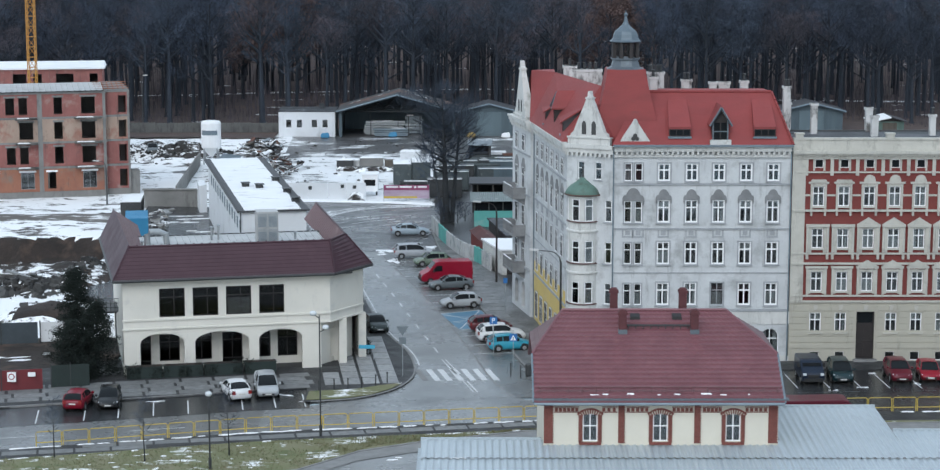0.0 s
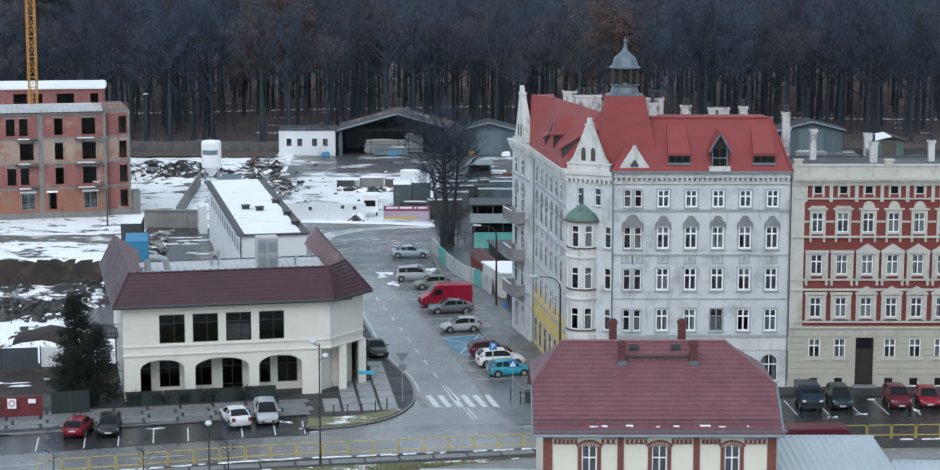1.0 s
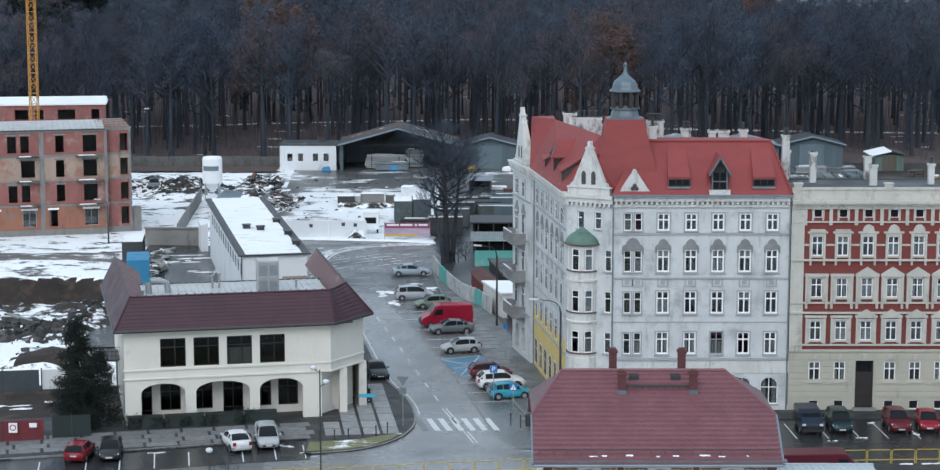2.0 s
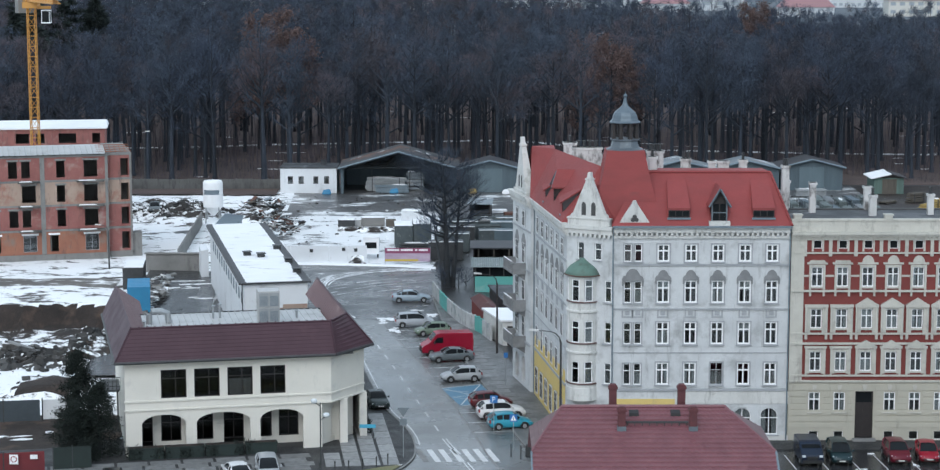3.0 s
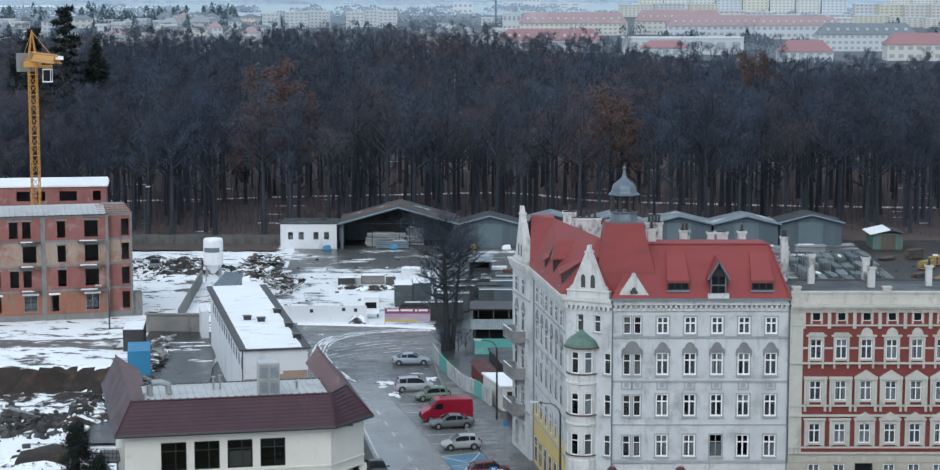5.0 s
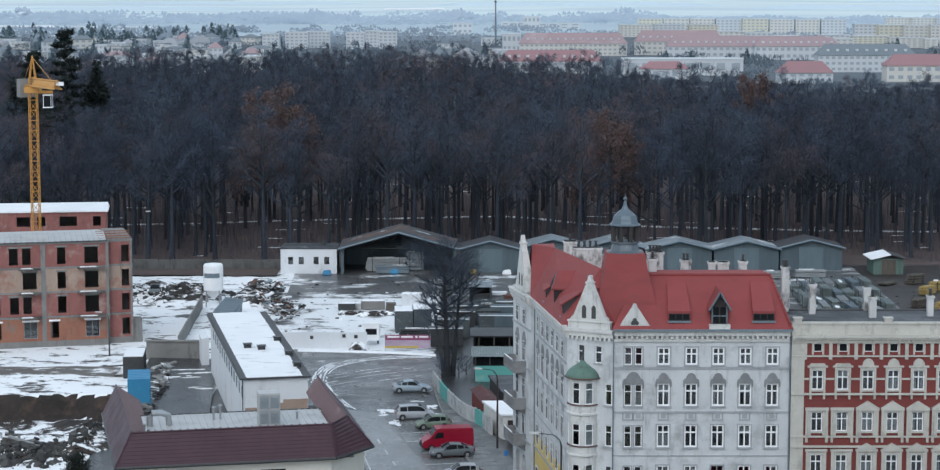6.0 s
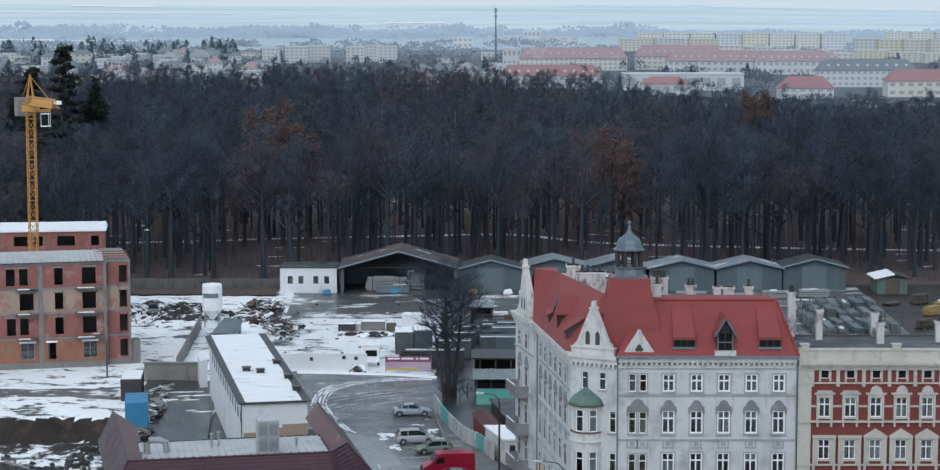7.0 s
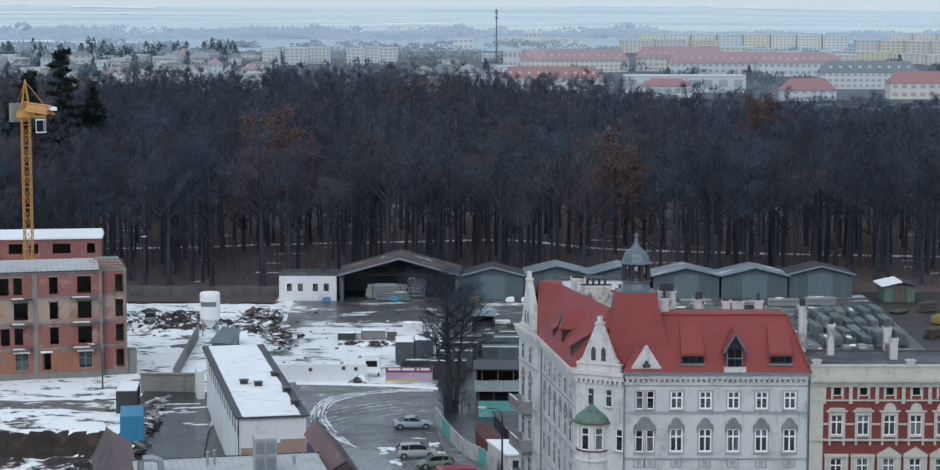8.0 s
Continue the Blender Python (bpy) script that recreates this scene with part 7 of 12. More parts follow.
# ---------------------------------------------------------------- works yard
silo = thing("cement_silo", "white steel dry-mix silo standing on legs", "silo", at=pose(-39.0, 305, 0))
bm = bmesh.new()
turned(bm, -39.0, 305, [(0.25, 1.15), (1.5, 2.6), (1.5, 6.2), (1.35, 6.5), (0.4, 6.62)], 20)
part("vessel", bm, M["white_frame"], silo, smooth=False)
bm = bmesh.new()
turned(bm, -39.0, 305, [(1.51, 4.5), (1.512, 4.5), (1.512, 5.2), (1.51, 5.2)], 20, a0=math.pi * 1.2, a1=math.pi * 1.75)
part("stripe", bm, M["zinc"], silo, "plain blue-grey band on the silo")
for k in range(4):
    a = math.pi / 4 + k * math.pi / 2
    bm = bmesh.new()
    tube(bm, [(-39 + 1.45 * math.cos(a), 305 + 1.45 * math.sin(a), 0), (-39 + 1.35 * math.cos(a), 305 + 1.35 * math.sin(a), 3.0)], 0.1, 5)
    part("leg", bm, M["steel"], silo)

bm = bmesh.new()
for k in range(14):
    x = -70 + k * 2.72
    box(bm, x, 345.0, -0.2, x + 2.6, 345.2, 1.85 + 0.05 * (k % 3))
    box(bm, x + 2.6, 344.95, -0.2, x + 2.74, 345.25, 2.0)
M["old_concrete"] = mat("weathered_concrete", (0.15, 0.15, 0.145), (0.10, 0.10, 0.098), 0.5, 0.9, 0.3, 5, stain=(0.07, 0.068, 0.064), streak=((0.05, 0.05, 0.05), 0.5, 0.7))
solo("concrete_wall", bm, M["old_concrete"], "grey concrete panel wall before the wood", "wall", kind="structure")
bm = bmesh.new()
rim = random.Random(8)
front = [(-70 + 2.2 * i, 337.2 + 1.6 * noise.noise((i * 0.4, 3.0, 0)) + rim.uniform(-0.6, 0.6)) for i in range(18)]
ribbon(bm, front, [(x, 344.9) for x, _ in front], 0.28)
solo("leaf_strip", bm, M["litter"], "brown strip of fallen leaves along the concrete wall", "ground", kind="structure")
bm = bmesh.new()
box(bm, -42.0, 259.6, -0.2, -34.8, 260.0, 2.45)
box(bm, -42.2, 259.4, 2.45, -34.6, 260.2, 2.58)
solo("concrete_wall", bm, M["concrete"], "grey rendered yard wall with a coping", "wall", kind="structure")
bm = bmesh.new()
hull_box(bm, [(-38.85, 266, -0.3), (-38.65, 266, -0.3), (-40.4, 303, -0.2), (-40.6, 303, -0.2)], [(-38.85, 266, 2.1), (-38.65, 266, 2.1), (-40.4, 303, 2.0), (-40.6, 303, 2.0)])
solo("board_fence", bm, M["concrete"], "weathered grey board fence leaning along the site", "fence", kind="structure")
bm = bmesh.new()
poly(bm, [(-38.5, 196, 0.35), (-26.8, 196.5, 0.35), (-32.5, 258.5, 0.35), (-41.5, 259.5, 0.35)])
solo("back_court", bm, M["lot"], "dark wet asphalt back court", "yard", kind="structure")

white = thing("office_hut", "small flat white building with four windows beside the hangar", "building", at=pose(-27.4, 344, 0))
window_kind("hut", 0.85, 1.25, (), (), M["dark_wood"], bar=0.07, sill=False)
mw = frame_at(-32.2, 341.0, 0)
wxs = (1.7, 3.5, 6.0, 7.8)
bm = bmesh.new()
wall_body(bm, 0, 9.5, 0, 4.2, [(x - 0.42, 1.6, x + 0.42, 2.85) for x in wxs], 0.3)
part("wall", bm, M["white_wall"], white, m=mw)
bm = bmesh.new()
box(bm, 0, 0.3, 0, 0.3, 7, 4.2)
box(bm, 9.2, 0.3, 0, 9.5, 7, 4.2)
box(bm, 0.3, 6.7, 0, 9.2, 7, 4.2)
part("wall", bm, M["white_wall"], white, m=mw)
for x in wxs:
    window("hut", white, mw @ pose(x, 0.1, 1.6))
bm = bmesh.new()
box(bm, -0.1, -0.1, 4.2, 9.6, 7.1, 4.38)
box(bm, 6.6, 4, 4.38, 7.4, 4.8, 5.2)
part("roof", bm, M["gravel_roof"], white, "flat dark roof with a small stack", mw)


M["shed_door"] = mat("blue_grey_door_sheet", (0.13, 0.18, 0.205), (0.10, 0.14, 0.16), 0.4, 0.6, stretch=(2, 2, 0.4), stain=(0.20, 0.23, 0.24), stain_at=(0.62, 0.74))


def gable_shed(x0, x1, y, depth, eave, apex, wall_mat, roof_mat, label, opened=False, name="warehouse", ribs=True):
    s = thing(name, label, "warehouse", at=pose((x0 + x1) / 2, y + depth / 2, 0))
    c = (x0 + x1) / 2
    bm = bmesh.new()
    if opened:
        box(bm, x0, y, 0, x0 + 0.5, y + 0.3, eave)
        box(bm, x1 - 0.5, y, 0, x1, y + 0.3, eave)
    else:
        slab_y(bm, [(x0, 0), (x0, eave), (c, apex), (x1, eave), (x1, 0)], y, y + 0.3)
    box(bm, x0, y + 0.3, 0, x0 + 0.3, y + depth, eave)
    box(bm, x1 - 0.3, y + 0.3, 0, x1, y + depth, eave)
    slab_y(bm, [(x0, 0), (x0, eave), (c, apex), (x1, eave), (x1, 0)], y + depth, y + depth + 0.3)
    part("wall", bm, wall_mat, s)
    for sgn, xa in ((1, x0 - 0.45), (-1, x1 + 0.45)):
        bm = bmesh.new()
        drop = (apex - eave) / (c - x0) * 0.45
        lo = [(xa, y - 0.7, eave - drop + 0.02), (c, y - 0.7, apex + 0.02), (c, y + depth + 0.5, apex + 0.02), (xa, y + depth + 0.5, eave - drop + 0.02)][::sgn]
        hull_box(bm, lo, [(p[0], p[1], p[2] + 0.16) for p in lo])
        part("roof", bm, roof_mat, s)
    bm = bmesh.new()
    for sgn, xa in ((1, x0 - 0.45), (-1, x1 + 0.45)):
        tube(bm, [(xa, y - 0.72, eave + 0.03 - 0.05), (c, y - 0.72, apex + 0.12)], 0.17, 4)
    part("verge", bm, M["zinc"], s, "pale blue-grey verge trim")
    if opened:
        bm = bmesh.new()
        for k in range(4):
            yy = y + 1 + k * depth / 4
            for a, b in zip([x0 + (x1 - x0) * i / 8 for i in range(8)], [x0 + (x1 - x0) * (i + 1) / 8 for i in range(8)]):
                za, zb = (eave + (apex - eave) * (1 - abs(q - c) / (c - x0)) for q in (a, b))
                tube(bm, [(a, yy, eave - 0.1), (b, yy, zb - 0.1)], 0.07, 4)
                tube(bm, [(a, yy, za - 0.1), (b, yy, eave - 0.1)], 0.07, 4)
            tube(bm, [(x0, yy, eave - 0.1), (x1, yy, eave - 0.1)], 0.08, 4)
        part("truss", bm, M["dark_steel"], s, "dark lattice roof trusses")
    elif ribs:
        for k in range(int((x1 - x0) / 1.1)):
            x = x0 + 0.5 + k * 1.1
            z1 = eave + (apex - eave) * (1 - abs(x - c) / (c - x0)) - 0.3
            bm = bmesh.new()
            box(bm, x - 0.05, y - 0.05, 0, x + 0.05, y - 0.002, z1)
            part("rib", bm, wall_mat, s)
        bm = bmesh.new()
        wall_body(bm, c - 2.1, c + 2.1, 0, 4.02, [(c - 2.0, 0.12, c - 0.05, 3.9), (c + 0.05, 0.12, c + 2.0, 3.9)], 0.08)
        part("door", bm, M["shed_door"], s, "wide sheet double door in a ribbed front", pose(0, y - 0.13, 0))
        bm = bmesh.new()
        box(bm, c - 2.0, y - 0.09, 0.12, c + 2.0, y - 0.055, 3.9)
        part("door_leaf", bm, M["shed_door"], s)
    return s


gable_shed(-22.0, -2.5, 340.5, 12, 4.3, 7.0, M["teal_sheet"], M["mossy_roof"], "wide open-fronted grey storage hangar with lattice trusses", True, "hangar")
gable_shed(-1.8, 8.2, 342.5, 7.0, 4.0, 5.3, M["teal_sheet"], M["dark_roof"], "grey-blue sheet warehouse with a low dark gable")
gable_shed(8.8, 19.0, 345, 7.0, 4.0, 5.3, M["teal_sheet"], M["shed_roof"], "grey-blue sheet warehouse with a weathered roof")
gable_shed(19.4, 29.4, 345, 7.0, 3.9, 5.2, M["teal_sheet"], M["shed_roof"], "grey-blue sheet warehouse with a weathered roof")
gable_shed(30.0, 41.0, 344, 7.0, 3.8, 5.1, M["teal_sheet"], M["shed_roof"], "grey-blue sheet warehouse with a weathered roof")
gable_shed(41.4, 52.4, 344, 7.0, 3.8, 5.1, M["teal_sheet"], M["shed_roof"], "grey-blue sheet warehouse with a weathered roof")
gable_shed(52.8, 63.4, 345, 7.0, 3.9, 5.2, M["teal_sheet"], M["dark_roof"], "grey-blue sheet warehouse with a dark roof")
M["old_boards"] = mat("weathered_boards", (0.12, 0.105, 0.085), (0.08, 0.07, 0.06), 1.0, 0.85, stretch=(3, 3, 0.4))
M["green_boards"] = mat("faded_green_boards", (0.12, 0.19, 0.165), (0.085, 0.13, 0.115), 0.5, 0.8, stretch=(3, 3, 0.4))
hut = thing("shed", "small green-grey shed with melting snow on its saddle roof", "shed", at=pose(70.5, 342, 0))
bm = bmesh.new()
box(bm, 67.8, 340, 0, 72.8, 346, 2.7)
part("wall", bm, M["green_boards"], hut)
bm = bmesh.new()
slab_y(bm, [(67.8, 2.7), (72.8, 2.7), (70.6, 3.25)][::-1], 340, 346)
part("gable", bm, M["dark_wood"], hut, "dark boarded gable")
for xa, xb, za, key, lab in ((67.2, 70.6, 2.55, "roof_snow", "roof slope under melting snow"), (73.4, 70.6, 2.55, "dark_roof", "dark bare roof slope")):
    bm = bmesh.new()
    q = [(xa, 339.4, za), (xb, 339.4, 3.32), (xb, 346.6, 3.32), (xa, 346.6, za)]
    hull_box(bm, q, [(x, y, z + 0.14) for x, y, z in q])
    part("roof", bm, M[key], hut, lab)
bm = bmesh.new()
box(bm, 69.2, 339.93, 0, 71.6, 339.995, 2.5)
part("door", bm, M["old_boards"], hut, "weathered brown double door")


def rack(x, y, w, d, h, n, material, label, seed, rz=0.0, name="steel_stack"):
    """A stack of long bars on bearers."""
    r = random.Random(seed)
    s = thing(name, label, "steel stack", "stacks in the yard", at=pose(x, y, 0, 0, 0, rz))
    mm = pose(x, y, 0, 0, 0, rz)
    for k in range(n):
        bm = bmesh.new()
        z = 0.12 + h * k / n
        nb = int(d / 0.35)
        prof = [(-d / 2, z)]
        for i in range(nb):
            zz = z + h / n * r.uniform(0.5, 0.9)
            prof += [(-d / 2 + i * 0.35, zz), (-d / 2 + i * 0.35 + 0.24, zz), (-d / 2 + i * 0.35 + 0.26, z + 0.3 * h / n), (-d / 2 + i * 0.35 + 0.33, z + 0.3 * h / n)]
        prof.append((d / 2, z))
        dx = r.uniform(-0.2, 0.2)
        ea, eb = [bm.verts.new((-w / 2 + dx, a_, b_)) for a_, b_ in prof], [bm.verts.new((w / 2 + dx, a_, b_)) for a_, b_ in prof]
        for i in range(len(prof)):
            j = (i + 1) % len(prof)
            bm.faces.new((ea[i], ea[j], eb[j], eb[i]))
        bm.faces.new(ea[::-1])
        bm.faces.new(eb)
        part("layer", bm, material, s, m=mm)
    for sx in (-0.35, 0.35):
        bm = bmesh.new()
        box(bm, sx * w - 0.08, -d / 2, 0, sx * w + 0.08, d / 2, 0.12)
        part("bearer", bm, M["dark_steel"], s, m=mm)
        if h > 1.4:
            bm = bmesh.new()
            box(bm, sx * w - 0.06, -d / 2 - 0.1, 0, sx * w + 0.06, -d / 2 - 0.004, h * 1.05)
            part("stake", bm, M["dark_steel"], s, m=mm)
    # remains of snow on the top layer
    if r.random() < (0.2 if x > 40 else 0.7):
        for i in range(r.randint(1, 3)):
            bm = bmesh.new()
            a, b = r.uniform(0.15, 0.4) * w, r.uniform(0.12, 0.3) * d
            x0, y0 = r.uniform(-0.5, 0.5) * (w - 2 * a), r.uniform(-0.5, 0.5) * (d - 2 * b)
            n8 = [(x0 + a * math.cos(q * 0.7854) * r.uniform(0.6, 1), y0 + b * math.sin(q * 0.7854) * r.uniform(0.6, 1)) for q in range(8)]
            prism(bm, n8, 0.1 + h * 0.93, 0.17 + h)
            part("snow_cap", bm, M["snow"], s, "remains of snow on top", mm)
    return s


ry = random.Random(11)
M["old_panel_wood"] = mat("bleached_boards", (0.34, 0.35, 0.35), (0.20, 0.21, 0.21), 1.4, 0.85, stretch=(3, 1, 1))
M["red_felt_scrap"] = mat("rusty_sheet", (0.16, 0.075, 0.05), (0.10, 0.05, 0.04), 0.8, 0.85)
M["props"] = mat("weathered_props", (0.24, 0.285, 0.28), (0.12, 0.15, 0.15), 1.2, 0.6, 0.2, 6, stain=(0.34, 0.36, 0.36), stain_scale=1.2, stain_at=(0.55, 0.68))
# steel and scaffold parts behind the tree, and inside the hangar
M["panel_steel"] = mat("dull_grey_green_steel", (0.085, 0.105, 0.11), (0.045, 0.057, 0.06), 1.2, 0.6, 0.2, 6, stain=(0.2, 0.22, 0.22), stain_scale=1.2, stain_at=(0.58, 0.7))


def stillage(x, y, w, d, h, fill, material, label, seed, rz=0.0):
    """A steel pallet cage: feet, corner posts, rails, and a load of tubes or fittings lying in it."""
    r = random.Random(seed)
    mm = pose(x, y, 0, 0, 0, rz)
    s = thing("stillage", label, "steel rack", "racks in the yard", at=mm)
    for sx in (-1, 1):
        for sy in (-1, 1):
            bm = bmesh.new()
            box(bm, sx * w / 2 - 0.05, sy * d / 2 - 0.05, 0, sx * w / 2 + 0.05, sy * d / 2 + 0.05, h)
            part("post", bm, M["panel_steel"], s, m=mm)
    for sy in (-1, 1):
        for z in (0.16, h - 0.08):
            bm = bmesh.new()
            box(bm, -w / 2 + 0.05, sy * d / 2 - 0.04, z, w / 2 - 0.05, sy * d / 2 + 0.04, z + 0.08)
            part("rail", bm, M["panel_steel"], s, m=mm)
    for sx in (-1, 1):
        bm = bmesh.new()
        box(bm, sx * w / 2 - 0.04, -d / 2 + 0.05, 0.16, sx * w / 2 + 0.04, d / 2 - 0.05, 0.24)
        part("cross_rail", bm, M["panel_steel"], s, m=mm)
    bm = bmesh.new()
    z, k = 0.3, 0
    while z < h * fill:
        n = max(3, int(d / 0.30))
        for i in range(n):
            yy = -d / 2 + 0.12 + (d - 0.24) * (i + 0.5 * (k % 2) * 0.8) / n
            dx = r.uniform(-0.12, 0.12)
            tube(bm, [(-w / 2 + dx, yy, z), (w / 2 + dx, yy + r.uniform(-0.04, 0.04), z + r.uniform(0, 0.05))], 0.11, 5)
        z += 0.22
        k += 1
    tagged(part("load", bm, material, s, "tubes lying side by side", mm), kind="stuff")
    if r.random() < 0.3:
        bm = bmesh.new()
        a, b = r.uniform(0.2, 0.4) * w, r.uniform(0.2, 0.35) * d
        prism(bm, [(a * math.cos(q * 0.785) * r.uniform(0.6, 1), b * math.sin(q * 0.785) * r.uniform(0.6, 1)) for q in range(8)], z - 0.12, z - 0.02)
        part("snow_cap", bm, M["snow"], s, "remains of snow on top", mm)
    return s


def crate(x, y, w, d, h, key, label, rz=0.0, snowy=False, name="crate", rim=0.08):
    """A boxy bin or container with a rim, upright ribs and, where it lies, snow on top."""
    mm = pose(x, y, -0.02, 0, 0, rz)
    s = thing(name, label, name.replace("_", " "), at=mm)
    bm = bmesh.new()
    box(bm, -w / 2, -d / 2, 0.12, w / 2, d / 2, h)
    for sx in (-0.4, 0.4):
        box(bm, sx * w - 0.08, -d / 2, 0, sx * w + 0.08, d / 2, 0.12)
    part("body", bm, M[key], s, m=mm)
    bm = bmesh.new()
    wall_body(bm, -w / 2 - 0.04, w / 2 + 0.04, h - rim, h + 0.03, [], d + 0.08)
    part("rim", bm, M[key], s, m=mm @ pose(0, -d / 2 - 0.04, 0))
    n = max(2, int(w / 0.7))
    for i in range(n + 1):
        bm = bmesh.new()
        xx = -w / 2 + 0.05 + (w - 0.1) * i / n
        box(bm, xx - 0.05, -d / 2 - 0.035, 0.12, xx + 0.05, -d / 2 - 0.002, h - rim)
        part("rib", bm, M[key], s, m=mm)
    if snowy:
        bm = bmesh.new()
        m_, k_ = 9, random.Random(int(x * 7 + y))
        top = [[(-w / 2 + w * i / m_, -d / 2 + d * j / 4) for i in range(m_ + 1)] for j in range(5)]
        g_ = [[bm.verts.new((p[0], p[1], h + 0.035 + (0.10 + 0.06 * k_.random()) * (0 < i < m_ and 0 < j < 4))) for i, p in enumerate(row)] for j, row in enumerate(top)]
        for j in range(4):
            for i in range(m_):
                bm.faces.new((g_[j][i], g_[j][i + 1], g_[j + 1][i + 1], g_[j + 1][i]))
        part("snow_cap", bm, M["snow"], s, "snow lying on top", mm)
    return s


# inside and before the hangar
rack(-14.5, 344.5, 6.6, 2.2, 2.2, 7, M["steel"], "stack of galvanised scaffold frames in the hangar", 1)
rack(-13.4, 341.6, 5.6, 1.6, 1.3, 4, M["zinc"], "low stack of galvanised tubes at the hangar mouth", 2)
rack(-9.5, 346, 2.8, 2.0, 3.0, 5, M["shed_roof"], "tall stack of pale sheets at the back of the hangar", 9)
# the snowy middle of the yard: bins, a low mound, a tall stack by the tree
crate(-18.6, 301.2, 2.5, 1.6, 1.1, "dark_steel", "dark steel bin in the snowy yard", 1, True)
crate(-16.9, 301.9, 0.9, 1.2, 1.0, "sheet_grey", "small pale bin in the snowy yard", -3, True)
crate(-14.7, 302.4, 3.5, 1.7, 1.3, "concrete", "wide grey crate with snow on its lid", 2, True)
crate(-12.0, 301.2, 1.4, 1.4, 1.1, "old_boards", "weathered wooden crate beside the bins", 5)
for k, (x, y, w, d) in enumerate(((-18.2, 297.2, 3.2, 1.6), (-15.0, 296.4, 4.2, 1.8), (-12.4, 297.2, 2.4, 1.5))):
    bm = bmesh.new()
    hull_box(bm, [(-w / 2, -d / 2, 0), (w / 2, -d / 2 - 0.1, 0), (w / 2, d / 2, 0), (-w / 2, d / 2, 0)], [(-w * 0.3, -d * 0.2, 0.5), (w * 0.36, -d * 0.24, 0.42), (w * 0.3, d * 0.3, 0.7), (-w * 0.34, d * 0.26, 0.6)])
    bmesh.ops.subdivide_edges(bm, edges=bm.edges[:], cuts=3, use_grid_fill=True)
    for v in bm.verts:
        v.co += Vector((0.2 * noise.noise(v.co * 1.3 + Vector((k, 0, 0))), 0.2 * noise.noise(v.co * 1.3 + Vector((0, k, 5))), 0.22 * noise.noise(v.co * 1.7)))
    solo("spoil_mound", bm, M["soil"], "low mound of dirty soil and snow between the bins", "spoil heap", m=pose(x, y, -0.05))
for k, (x, y, w, h) in enumerate(((-9.5, 283.0, 2.5, 3.1), (-6.9, 283.4, 2.5, 3.3))):
    crate(x, y, w, 5.0, h, "panel_steel", "tall stack of weathered formwork panels with snow on top", 3, True, "formwork_stack")
rack(-7.6, 278.6, 4.4, 1.2, 0.9, 3, M["dark_steel"], "low heap of dark beams before the formwork stack", 12, -6)
# dark racks behind the tall tree
for k, (x, y, w, d, h, fill) in enumerate(((2.0, 304.0, 3.2, 2.2, 1.3, 0.9), (2.2, 296.5, 3.4, 2.4, 2.0, 0.9), (2.4, 288.5, 3.5, 2.6, 2.4, 0.95), (5.7, 303.0, 3.4, 2.2, 1.3, 0.8), (9.3, 296, 3.2, 2.2, 1.6, 0.9), (9.4, 287, 3.2, 2.2, 2.0, 0.9), (2.2, 274.5, 3.6, 2.2, 1.9, 0.9), (6.2, 274.0, 3.6, 2.2, 1.9, 0.8), (9.0, 305, 3.2, 2.0, 1.2, 0.9))):
    stillage(x, y, w, d, h, fill, M["dark_steel"] if k % 2 else M["panel_steel"], "dark steel rack of scaffold parts in the yard", 20 + k, ry.uniform(-3, 3))
for x, y, w, d, h, key, rz, snowy in ((-3.4, 270.5, 4.6, 2.4, 2.5, "dark_steel", 2, False), (-2.6, 277.6, 4.8, 2.4, 2.6, "panel_steel", -2, False), (-1.8, 284.8, 4.6, 2.4, 2.5, "dark_steel", 1, False), (-1.2, 292.2, 4.4, 2.4, 2.2, "panel_steel", 3, False),
                                (5.6, 281.2, 4.6, 2.4, 2.5, "teal_sheet", -2, False), (5.5, 289.6, 5.4, 2.4, 2.5, "teal_sheet", 2, False), (6.0, 297.4, 4.6, 2.4, 2.0, "panel_steel", 0, False), (2.2, 281.4, 2.2, 2.4, 2.5, "panel_steel", 4, False)):
    crate(x, y, w, d, h, key, "dark weathered steel container standing in the yard", rz, snowy, "container")
    bm = bmesh.new()
    box(bm, -w / 2, -d / 2 - 0.02, 0, w / 2, -d / 2 + 0.25, 0.06)
    solo("snow_strip", bm, M["snow"], "strip of snow along the container's edge", "snow", m=pose(x, y, h + 0.012, 0, 0, rz))
crate(-9.0, 305.0, 2.9, 2.0, 2.0, "white_wall", "pale caged stack of boards under snow", -3, True, "pallet_stack")
cabin = thing("cabin", "small yard cabin with a pale sheet roof and dark open front", "cabin", at=pose(1.5, 311.5, 0, 0, 0, -4))
mq_ = pose(1.5, 311.5, 0, 0, 0, -4)
bm = bmesh.new()
for q in ((-1.6, -2.2, -1.45, 2.2), (1.45, -2.2, 1.6, 2.2), (-1.45, 2.05, 1.45, 2.2)):
    box(bm, q[0], q[1], -0.02, q[2], q[3], 2.3)
part("wall", bm, M["dark_wood"], cabin, m=mq_)
bm = bmesh.new()
seam_sheet(bm, (-1.9, -2.5, 2.32), (1.9, -2.5, 2.32), (1.9, 2.5, 2.75), (-1.9, 2.5, 2.75), 10, 0.06)
part("roof", bm, M["shed_roof"], cabin, "pale sheet roof with snow", mq_)
rack(1.5, 310.8, 2.4, 1.6, 1.1, 3, M["dark_steel"], "dark stack under the cabin's roof", 17)
rack(3.4, 316.5, 4.5, 2.0, 0.5, 2, M["snow"], "low stack under snow before the warehouses", 15, 3)
